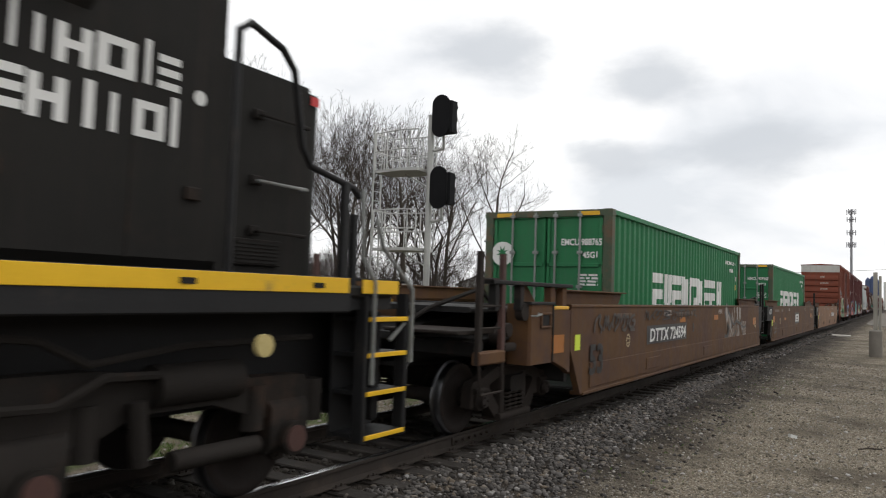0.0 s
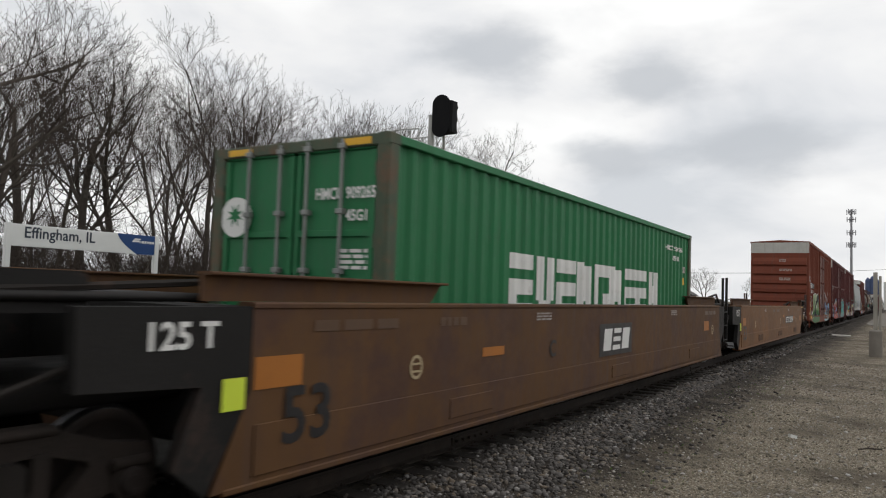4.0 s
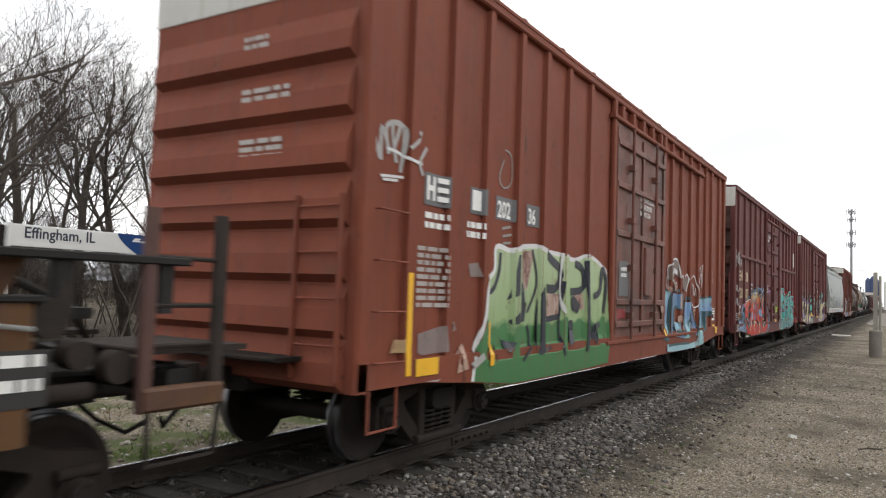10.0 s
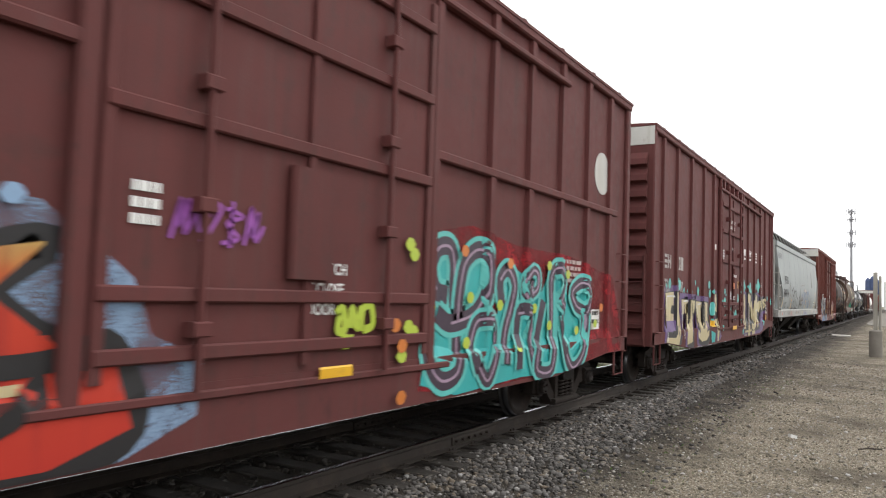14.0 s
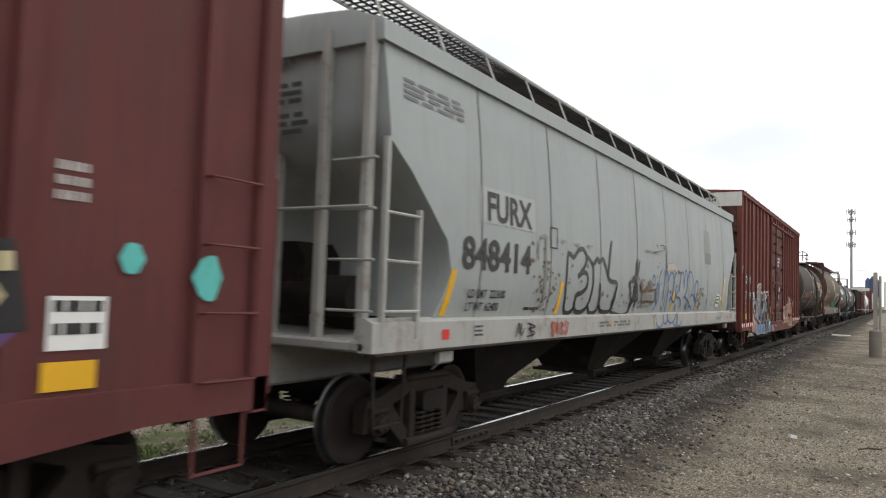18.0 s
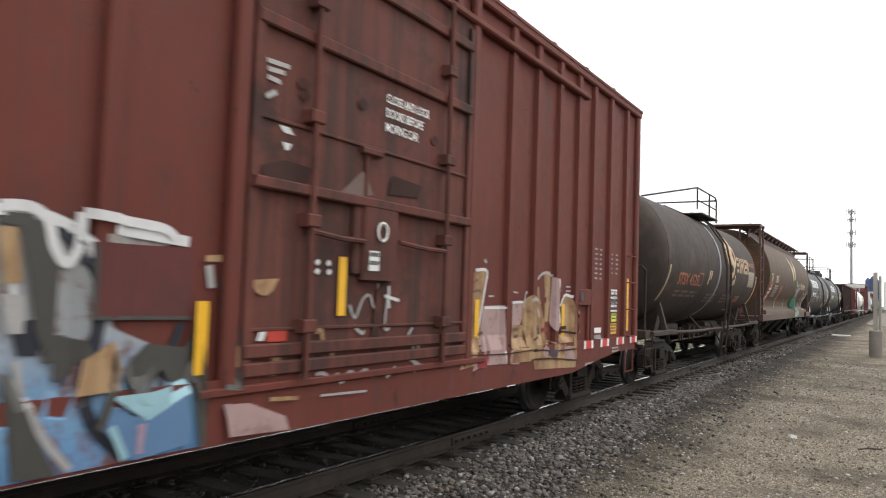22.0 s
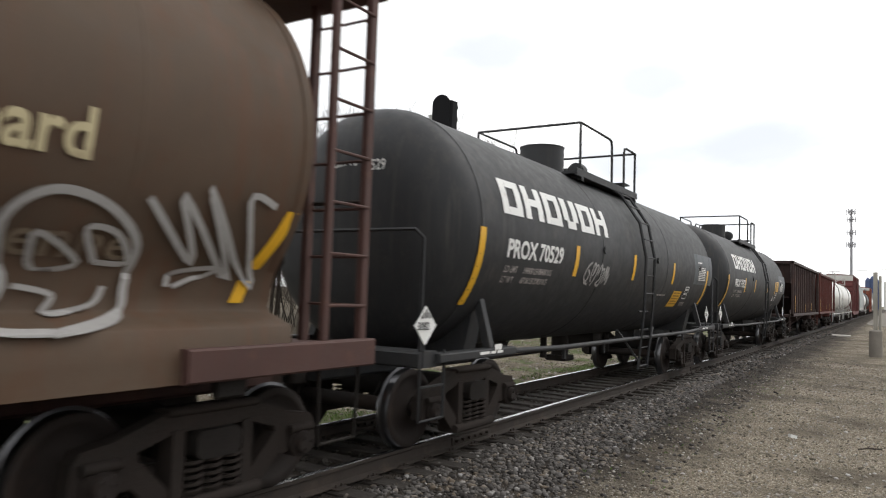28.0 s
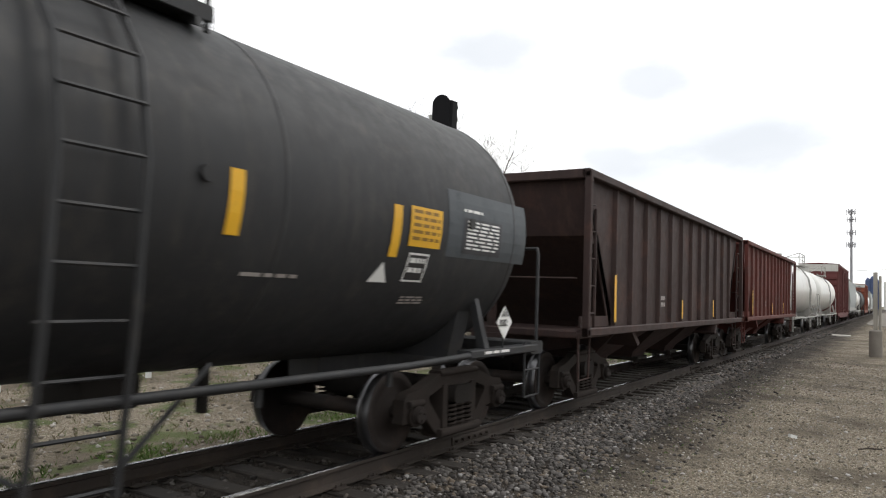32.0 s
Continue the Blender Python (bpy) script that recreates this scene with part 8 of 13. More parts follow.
H_RED, H_SKY = mist("red", (0.26, 0.02, 0.026)), mist("blue", (0.24, 0.35, 0.50))


def fade(name, stops, chips=(0.14, 0.055, 0.04), chips_at=0.64):
    """Sprayed paint that runs from one colour to the next up the car's side, flaking off in places; stops: (height, colour)."""
    m = bpy.data.materials.new("spray_fade_" + name)
    m.use_nodes = True
    t = m.node_tree
    co = node(t, "ShaderNodeTexCoord").outputs["Object"]
    z = node(t, "ShaderNodeSeparateXYZ", {"Vector": co}).outputs["Z"]
    nz = node(t, "ShaderNodeTexNoise", {"Vector": co, "Scale": 3.0, "Detail": 5.0}).outputs["Fac"]
    wav = node(t, "ShaderNodeMath", {0: nz, 1: 0.5, 2: z}, operation="MULTIPLY_ADD").outputs[0]
    lo, hi = stops[0][0], stops[-1][0]
    u = node(t, "ShaderNodeMapRange", {"Value": wav, "From Min": lo + 0.25, "From Max": hi + 0.25}).outputs["Result"]
    col = ramp(t, u, [((p - lo) / (hi - lo), c) for p, c in stops])
    for sc, at, much in (((1, 1, 0.6), chips_at, 0.9), ((14, 14, 0.6), 0.58, 0.4)):
        mp = node(t, "ShaderNodeMapping", {"Vector": co, "Scale": sc})
        n2 = node(t, "ShaderNodeTexNoise", {"Vector": mp.outputs["Vector"], "Scale": 5.0 if sc[0] == 1 else 1.0, "Detail": 8.0, "Roughness": 0.7}).outputs["Fac"]
        over = node(t, "ShaderNodeMix", {"Factor": ramp(t, n2, [(at - 0.03, 0.0), (at + 0.06, much)])}, data_type="RGBA")
        t.links.new(col, over.inputs["A"])
        over.inputs["B"].default_value = (*chips, 1)
        col = over.outputs["Result"]
    b = t.nodes["Principled BSDF"]
    t.links.new(col, b.inputs["Base Color"])
    b.inputs["Roughness"].default_value = 0.6
    b.inputs["Specular IOR Level"].default_value = 0.25
    return m


F_GREEN = fade("green", [(0.6, (0.045, 0.145, 0.05)), (1.30, (0.06, 0.17, 0.065)), (1.36, (0.26, 0.36, 0.18)), (2.3, (0.36, 0.44, 0.27))])
F_BLUE = fade("blue", [(0.6, (0.20, 0.36, 0.38)), (1.0, (0.24, 0.44, 0.47)), (1.4, (0.16, 0.26, 0.46)), (1.9, (0.24, 0.42, 0.48))], chips_at=0.59)
F_RED = fade("red", [(0.6, (0.40, 0.03, 0.02)), (1.55, (0.46, 0.045, 0.022)), (1.75, (0.48, 0.13, 0.035)), (2.0, (0.40, 0.29, 0.10))], (0.2, 0.02, 0.02), 0.7)
F_ICE = fade("ice", [(0.6, (0.10, 0.22, 0.40)), (1.0, (0.14, 0.27, 0.42)), (1.4, (0.28, 0.30, 0.32)), (2.2, (0.27, 0.24, 0.21))], chips_at=0.54)
F_SILVER = fade("silver", [(0.3, (0.30, 0.28, 0.26)), (1.5, (0.34, 0.32, 0.30))], (0.11, 0.06, 0.03), 0.46)
F_CREAM = fade("cream", [(0.6, (0.44, 0.37, 0.22)), (1.9, (0.52, 0.45, 0.28))], (0.25, 0.18, 0.12), 0.68)
F_PEACH = fade("peach", [(0.6, (0.34, 0.19, 0.13)), (1.2, (0.42, 0.30, 0.24)), (1.9, (0.36, 0.26, 0.22))], (0.12, 0.04, 0.03), 0.50)
S_TEAL, S_CYAN, S_NAVY = spray("dark_teal", (0.015, 0.06, 0.075)), spray("bright_turquoise", (0.10, 0.46, 0.42)), spray("navy_black", (0.014, 0.017, 0.028))
tan = material("tan_lettering_paint", (0.42, 0.33, 0.20), 0.6, vary=0.1)
stencil = material("dark_stencil_paint", (0.028, 0.026, 0.026), 0.6, vary=0.15)
faded = material("faded_white_stencil", (0.36, 0.33, 0.31), 0.6, vary=0.15, spots=(0.2, 0.15, 0.13), spot_at=0.6, spot_scale=8)
rng = random.Random(77)


def data_bars(car, x, z, w, h, rows, put, mat=faded, lift=0.006):
    return part("stencilled_data", bars(Mesh(), x, z, w, h, rows, put, rng, lift), mat, car)


def sticker(car, x0, x1, z0, z1, put, mat, name="reflector", lift=0.007, label="", shear=0.0):
    m = Mesh()
    if x1 - x0 > 0.15 and not shear:
        patch(m, [(x0, z0), (x1, z0), (x1, z1), (x0, z1)], put, lift, 0, 0.05)
    else:
        quad(m, x0, x1, z0, z1, put, lift, 0, shear)
    return part(name, m, mat, car, label)


def lined_label(car, x0, x1, z0, z1, put, base, ink_mat, rows=4, lift=0.008, label="printed label"):
    p = sticker(car, x0, x1, z0, z1, put, base, "label", lift, label)
    part("print", bars(Mesh(), x0 + 0.08 * (x1 - x0), z0 + 0.08 * (z1 - z0), 0.84 * (x1 - x0), 0.84 * (z1 - z0), rows, put, rng, lift + 0.003, 0, 0.5), ink_mat, p)
    return p


# oxide boxcar
P = side1
for a, b, z0, z1 in ((1.00, 1.42, 2.54, 2.86), (1.90, 2.20, 2.55, 2.84), (2.49, 2.95, 2.55, 2.82), (3.31, 3.68, 2.55, 2.82)):
    sticker(car1, a, b, z0, z1, P, grey_paint, "paint_patch")
part("owner_mark", marks(marks(Mesh(), "mz", 1.04, 2.59, 0.38, 0.24, P, 0.2, 0.010), "b", 1.94, 2.59, 0.22, 0.22, P, 0.2, 0.010), white, car1)
letter("number", "202", 2.52, 2.58, 0.27, P, white, car1, 0.006, 0, 0.82, 0.012)
letter("number", "36", 3.34, 2.58, 0.27, P, white, car1, 0.006, 0, 0.82, 0.012)
data_bars(car1, 1.03, 2.28, 0.38, 0.19, 2, P, white)
data_bars(car1, 1.85, 2.25, 0.33, 0.21, 2, P, white)
data_bars(car1, 0.92, 1.51, 0.52, 0.62, 9, P)
sticker(car1, 0.705, 0.79, 0.90, 1.86, P, yellow, lift=0.004)
sticker(car1, 0.86, 1.26, 0.885, 1.05, P, yellow, lift=0.01)
sticker(car1, 2.33, 2.42, 0.89, 1.37, P, yellow, lift=0.02)
lined_label(car1, 14.15, 14.5, 1.20, 1.50, P, white, stencil, 4)
sticker(car1, 14.2, 14.45, 0.88, 1.1, P, yellow, lift=0.02)
sticker(car1, 9.46, 9.56, 0.98, 1.32, P, yellow, lift=0.06)
data_bars(car1, 13.9, 2.1, 0.3, 0.4, 6, P)
for i, row in enumerate(("CLOSE AND LOCK", "DOORS BEFORE", "MOVING CAR")):
    letter("door_notice", row, 7.86, 3.42 - 0.13 * i, 0.125, P, white, car1, 0.002, 0, 0.8, 0.01)
sticker(car1, 6.75, 7.25, 1.72, 2.3, P, grey_paint, "paint_patch", 0.01)
data_bars(car1, 6.85, 2.0, 0.3, 0.2, 2, P, white, 0.014)
sticker(car1, 6.6, 7.1, 1.35, 1.5, P, S_DARKRED, "paint_patch", 0.01)


def end_side(y0=0.0, x=0.0):
    """Maps (across, up) onto the leading end of a car; across runs from the far side to the near one."""
    return lambda u, v, lift=0.0: (x - lift, -u, v)


for z, w in ((3.95, 0.32), (3.44, 0.62), (2.96, 0.55)):
    data_bars(car1, 0.0, z - 0.12, w, 0.22, 3, end_side(), faded, 0.105)

# first maroon boxcar
P = side2
part("owner_mark", marks(marks(Mesh(), "zm", 0.92, 2.32, 0.62, 0.30, P, 0.14, 0.010), "ob", 1.98, 2.32, 0.50, 0.28, P, 0.14, 0.010), tan, car2)
letter("number", "728", 0.82, 1.81, 0.41, P, tan, car2, 0.009, 0, 0.80, 0.012, fit=0.70)
letter("number", "887", 1.83, 1.81, 0.39, P, tan, car2, 0.009, 0, 0.78, 0.012, fit=0.66)
letter("weight_stencil", "LD LMT", 0.78, 1.47, 0.15, P, white, car2, 0.004, 0, 0.9, 0.012)
letter("weight_stencil", "LT WT", 0.78, 1.29, 0.15, P, white, car2, 0.004, 0, 0.9, 0.012)
tag(car2, rng, 6.45, 7.25, 1.95, 2.25, P, spray("violet", (0.30, 0.08, 0.36)), 0.03, "1q31")
for z0, z1, g in ((2.65, 3.2, "2q1"), (1.95, 2.2, "41"), (1.55, 1.8, "31"), (1.15, 1.4, "13"), (0.85, 1.05, "3")):
    tag(car2, rng, 0.12, 0.66, z0, z1, P, S_SILVER, 0.022, g)
tag(car2, rng, 0.85, 1.35, 2.72, 3.0, P, S_SILVER, 0.018, "131")
lined_label(car2, 2.98, 3.30, 2.0, 2.30, P, stencil, white, 2)
part("round_emblem", Mesh().disc_y(14.42, 3.62, P(14.42, 3.62, 0.008)[1], 0.33, 28), dull_white, car2, "pale round emblem")
for i, row in enumerate(("CLOSE AND LOCK", "BEFORE MOVING CAR")):
    letter("door_notice", row, 6.2, 4.0 - 0.13 * i, 0.125, P, white, car2, 0.002, 0, 0.72, 0.01)
for i, row in enumerate(("U LATCH", "T CLOSE", "DOOR")):
    letter("door_notice", row, 7.75, 1.80 - 0.16 * i, 0.13, P, white, car2, 0.002, 0, 0.85, 0.01)
data_bars(car2, 6.2, 2.0, 0.2, 0.3, 3, P, white, 0.01)
data_bars(car2, 13.05, 1.85, 0.55, 0.35, 4, P)
lined_label(car2, 14.05, 14.4, 1.2, 1.5, P, white, stencil, 2)
sticker(car2, 7.9, 8.3, 0.98, 1.07, P, yellow, lift=0.03)

# second maroon boxcar
P = side3
part("owner_mark", marks(marks(marks(marks(Mesh(), "b", 9.82, 3.10, 0.40, 0.20, P, 0.1, 0.010, 0, 0.4), "m", 10.86, 3.12, 0.34, 0.20, P, 0.1, 0.010, 0, 0.4), "z", 11.98, 3.10, 0.34, 0.20, P, 0.1, 0.010, 0, 0.4), "z", 13.14, 3.10, 0.28, 0.20, P, 0.1, 0.010, 0, 0.4), white, car3, "white slanted owner's mark in plain shapes")
part("underline", quad(quad(quad(quad(Mesh(), 9.72, 10.20, 2.98, 3.04, P, 0.010), 10.76, 11.18, 3.0, 3.05, P, 0.01), 11.9, 12.3, 2.98, 3.03, P, 0.01), 13.1, 13.4, 2.98, 3.03, P, 0.01), white, car3)
part("owner_mark", marks(marks(Mesh(), "zm", 0.95, 2.32, 0.55, 0.28, P, 0.14, 0.010), "ob", 2.0, 2.32, 0.50, 0.28, P, 0.14, 0.010), faded, car3)
letter("number", "726", 0.95, 1.85, 0.36, P, faded, car3, 0.006, 0, 0.8, 0.012)
letter("number", "190", 2.05, 1.85, 0.34, P, faded, car3, 0.006, 0, 0.8, 0.012)
letter("number", "726190", 0.45, 4.68, 0.17, end_side(), stencil, car3, 0.003, 0, 0.9, 0.04)
block_letters(car3, rng, "BTU", 1.0, 5.09, 0.74, 1.72, P, F_CREAM, S_BLACK, S_PURPLE, S_WHITE, None, 0.16, 0.07, 0.16)
dots = [(1.1 + 0.35 * k + rng.uniform(-0.1, 0.1), 1.95 + rng.uniform(-0.1, 0.2), rng.choice((0.04, 0.06, 0.1))) for k in range(9)]
for x, z, r in dots + [(9.93, 2.17, 0.17), (9.76, 2.05, 0.1), (10.16, 2.15, 0.07), (10.49, 2.16, 0.06), (10.59, 2.1, 0.08), (11.08, 2.13, 0.16), (11.28, 2.01, 0.07), (12.23, 2.2, 0.1), (12.64, 2.24, 0.22), (12.0, 2.14, 0.07), (8.65, 1.77, 0.13), (9.04, 1.57, 0.14), (8.33, 1.32, 0.13), (8.09, 1.35, 0.07), (9.09, 1.83, 0.08), (9.41, 1.96, 0.09), (9.16, 1.97, 0.06), (7.63, 1.48, 0.06), (9.4, 1.15, 0.09), (9.21, 1.16, 0.06), (15.24, 1.73, 0.14), (13.53, 1.02, 0.12), (14.69, 1.83, 0.09), (9.51, 0.81, 0.08), (7.85, 1.41, 0.05)]:
    m = Mesh()
    patch(m, blob(rng, x, z, r, r * 1.1, 0.02, 16), P, 0.0145, 0, 0.04)
    part("sprayed_dot", m, S_CYAN, car3, "turquoise sprayed dot")
sticker(car3, 7.6, 8.15, 0.92, 1.02, P, yellow, lift=0.07)
sticker(car3, 5.2, 5.75, 1.05, 1.2, P, yellow, lift=0.02)
lined_label(car3, 8.18, 8.43, 2.08, 2.26, P, yellow, stencil, 5, 0.06)
lined_label(car3, 7.60, 7.75, 2.04, 2.2, P, orange, S_RED, 4, 0.08)
lined_label(car3, 7.32, 7.46, 1.75, 1.95, P, white, stencil, 3, 0.05)
letter("door_stencil", "ASD", 7.56, 1.74, 0.13, P, white, car3, 0.003, 0, 1.0, 0.078)
letter("door_stencil", "SEAL", 8.28, 1.56, 0.10, P, white, car3, 0.003, 0, 1.0, 0.012)
letter("door_stencil", "OPEN  CLOSE", 7.58, 2.36, 0.10, P, white, car3, 0.003, 0, 0.75, 0.078)
for i, row in enumerate(("CLOSE AND LOCK", "DOORS BEFORE", "MOVING CAR")):
    letter("door_notice", row, 7.5, 3.85 - 0.16 * i, 0.115, P, white, car3, 0.002, 0, 0.72, 0.01)
part("round_stencil", Mesh().tube([(7.9 + 0.07 * math.cos(k * 0.524), P(7.9, 3.1, 0.012)[1], 3.15 + 0.10 * math.sin(k * 0.524)) for k in range(13)], 0.014, 4), white, car3)
data_bars(car3, 6.42, 2.75, 0.25, 0.3, 4, P, white, 0.01)
sticker(car3, 5.72, 5.9, 3.0, 3.14, P, white, "paint_patch")
lined_label(car3, 14.2, 14.55, 1.30, 1.6, P, white, stencil, 2)
sticker(car3, 14.18, 14.5, 1.08, 1.24, P, yellow, lift=0.012)
data_bars(car3, 13.2, 1.95, 0.25, 0.4, 6, P)
data_bars(car3, 14.2, 2.1, 0.2, 0.25, 3, P)

# faded red-brown boxcar
P = side4
for words, x, z, h, bx in (("CO", 0.80, 2.27, 0.33, 0.50), ("ER", 1.54, 2.27, 0.33, 0.38), ("17", 0.84, 1.78, 0.33, 0.40), ("19", 1.57, 1.78, 0.33, 0.36), ("24", 2.34, 1.78, 0.33, 0.36)):
    sticker(car4, x - 0.02, x + bx, z - 0.05, z + 0.28, P, stencil, "paint_patch", 0.005)
    letter("number" if words.isdigit() else "reporting_mark", words, x + 0.02, z, h, P, white, car4, 0.007, 0, 0.86, 0.011)
letter("notice", "WORK", 0.20, 2.70, 0.13, P, white, car4, 0.004, 0, 0.85, 0.008)
letter("notice", "SAFELY", 0.18, 2.56, 0.13, P, white, car4, 0.004, 0, 0.72, 0.008)
letter("weight_stencil", "LD LMT", 0.76, 1.60, 0.12, P, white, car4, 0.003, 0, 0.8, 0.008)
letter("weight_stencil", "LT WT", 0.76, 1.43, 0.12, P, white, car4, 0.003, 0, 0.8, 0.008)
sticker(car4, 0.20, 0.30, 1.12, 2.03, P, yellow, lift=0.01)
lined_label(car4, 0.80, 1.22, 1.15, 1.33, P, yellow, yellow, 1)
lined_label(car4, 0.93, 1.20, 1.18, 1.29, P, lime, stencil, 2, 0.012)
for x in (0.04, 0.76, 1.5):
    part("conspicuity_tape", quad(quad(quad(Mesh(), x, x + 0.12, 0.93, 1.045, P, 0.012, 1), x + 0.12, x + 0.36, 0.93, 1.045, P, 0.012, 0), x + 0.36, x + 0.46, 0.93, 1.045, P, 0.012, 1), [red, white], car4, "red and white reflective tape")
for x, z0, z1 in ((2.98, 1.05, 1.55), (5.80, 1.10, 1.58), (7.19, 1.47, 1.95), (9.55, 1.2, 1.62), (11.98, 1.09, 1.58), (14.82, 1.13, 2.02)):
    sticker(car4, x, x + 0.10, z0, z1, P, yellow, lift=0.062 if x in (2.98, 5.80) else 0.014)
for i, row in enumerate(("CLOSE AND LOCK", "DOORS BEFORE", "MOVING CAR")):
    letter("door_notice", row, 7.75, 3.36 - 0.13 * i, 0.115, P, white, car4, 0.002, 0, 0.72, 0.01)
lined_label(car4, 7.50, 7.64, 1.85, 2.02, P, white, stencil, 2, 0.08)
part("round_stencil", Mesh().tube([(7.67 + 0.07 * math.cos(k * 0.524), P(7.62, 2.2, 0.085)[1], 2.19 + 0.08 * math.sin(k * 0.524)) for k in range(13)], 0.012, 4), white, car4)
lined_label(car4, 13.95, 14.33, 1.46, 1.82, P, white, stencil, 2)
lined_label(car4, 13.98, 14.18, 1.62, 1.79, P, stencil, white, 2, 0.014)
lined_label(car4, 14.2, 14.31, 1.62, 1.79, P, stencil, white, 2, 0.014)
lined_label(car4, 13.98, 14.31, 1.49, 1.58, P, stencil, white, 1, 0.014)
lined_label(car4, 14.06, 14.31, 1.30, 1.43, P, lime, stencil, 2)
lined_label(car4, 13.93, 14.31, 1.10, 1.27, P, yellow, stencil, 3)
for xa, xb, zt, n in ((13.25, 13.48, 2.40, 7), (13.95, 14.24, 2.36, 5)):
    for i in range(n):
        data_bars(car4, xa, zt - 0.075 * i, 0.13, 0.04, 1, P)
        data_bars(car4, xb, zt - 0.075 * i, 0.09, 0.04, 1, P)
sticker(car4, 13.28, 13.58, 1.14, 1.22, P, white, "label", 0.01)
sticker(car4, 13.28, 13.58, 1.05, 1.11, P, S_GREY, "label", 0.01)
letter("shop_stencil", "2 INCH HF COMP SHOES", 12.77, 0.69, 0.055, P, white, car4, 0.001, 0, 0.9, 0.01)
data_bars(car4, 13.95, 0.80, 0.33, 0.10, 2, P)
for x in (12.7, 13.4, 14.15, 14.85):
    part("conspicuity_tape", quad(quad(quad(Mesh(), x, x + 0.08, 0.93, 1.045, P, 0.012, 1), x + 0.08, x + 0.30, 0.93, 1.045, P, 0.012, 0), x + 0.30, x + 0.38, 0.93, 1.045, P, 0.012, 1), [red, white], car4, "red and white reflective tape")
part("vent_box", Mesh().bar(12.50, 12.99, -1.45, -1.38, 1.56, 1.80, 0.012).bar(12.92, 12.99, -1.43, -1.38, 0.95, 1.56, 0.01), cinnabar, car4)
sticker(car4, 12.56, 12.68, 1.62, 1.76, P, S_BLACK, "paint_patch", 0.062)
letter("number", "171924", 0.25, 4.68, 0.18, end_side(), stencil, car4, 0.003, 0, 0.85, 0.04)

# pale grey hopper
P = hop_side
pale_patch = material("pale_repaint_patch", (0.35, 0.37, 0.365), 0.6, vary=0.05, spec=0.15)
sticker(hop, 1.82, 3.22, 2.46, 2.86, P, pale_patch, "paint_patch", 0.005)
letter("reporting_mark", "FURX", 1.98, 2.50, 0.44, P, stencil, hop, 0.012, 0, 0.80, 0.010, fit=1.14)
letter("number", "848414", 1.45, 1.95, 0.47, P, stencil, hop, 0.012, 0, 0.76, 0.010, fit=1.66)
letter("weight_stencil", "LD LMT  222600", 1.62, 1.64, 0.13, P, stencil, hop, 0.002, 0, 0.95, 0.010)
letter("weight_stencil", "LT WT  62400", 1.62, 1.50, 0.13, P, stencil, hop, 0.002, 0, 0.95, 0.010)
data_bars(hop, 3.05, 1.48, 0.4, 0.06, 1, P, stencil)
data_bars(hop, 0.42, 3.45, 1.1, 0.22, 4, P, grey_paint)
for x0, x1, z0, z1, sh in ((1.14, 1.25, 1.45, 1.92, 0.25), (4.02, 4.12, 1.45, 1.88, 0.12), (9.88, 9.99, 1.45, 1.86, 0.08), (12.05, 12.15, 1.45, 1.85, 0.12), (14.75, 14.85, 1.45, 2.3, 0.22)):
    sticker(hop, x0, x1, z0, z1, P, yellow, shear=sh)
tag(hop, rng, 2.7, 3.3, 1.18, 1.36, lambda u, v, l=0: (u, -1.50 - l, v), S_BLACK, 0.02, "13")
tag(hop, rng, 3.74, 4.35, 1.17, 1.36, lambda u, v, l=0: (u, -1.50 - l, v), S_RED, 0.02, "2132")
for x, mt, w in ((1.12, red, 0.14), (15.4, red, 0.12)):
    sticker(hop, x, x + w, 1.22, 1.32, SILL, mt, lift=0.006)
for x in (1.75, 15.75):
    lined_label(hop, x, x + 0.22, 1.20, 1.36, SILL, pale_patch, stencil, 3, 0.006)
for x in (3.9, 6.2, 8.6, 13.0):
    part("placard_mark", Mesh().add([SILL(x + dx, 1.28 + dz, 0.007) for dx, dz in ((-0.1, 0), (0, -0.1), (0.1, 0), (0, 0.1))], [(0, 1, 2, 3)]), tan, hop)
data_bars(hop, 5.6, 1.22, 1.5, 0.10, 2, SILL, grey_paint)
letter("shop_stencil", "CH-100-119", 14.0, 1.22, 0.13, SILL, stencil, hop, 0.002, 0, 0.9, 0.007)
part("label_frame", quad(quad(quad(quad(Mesh(), 3.68, 3.92, 2.30, 2.32, P), 3.68, 3.92, 2.56, 2.58, P), 3.68, 3.70, 2.30, 2.58, P), 3.90, 3.92, 2.30, 2.58, P), stencil, hop)
sticker(hop, 12.75, 13.35, 2.55, 3.35, P, material("grey_repaint_patch", (0.255, 0.26, 0.25), 0.6, vary=0.08, spec=0.15), "paint_patch", 0.006)
sticker(hop, 12.75, 13.35, 2.56, 2.82, P, material("darker_grey_repaint", (0.205, 0.205, 0.19), 0.6, vary=0.2, spec=0.15), "paint_patch", 0.009)
lined_label(hop, 14.05, 14.4, 1.55, 1.85, P, white, stencil, 3)
sticker(hop, 14.5, 14.62, 1.68, 1.8, P, lime, "label")
m = Mesh()
rust_mat = spray("rust_blister", (0.085, 0.052, 0.034))
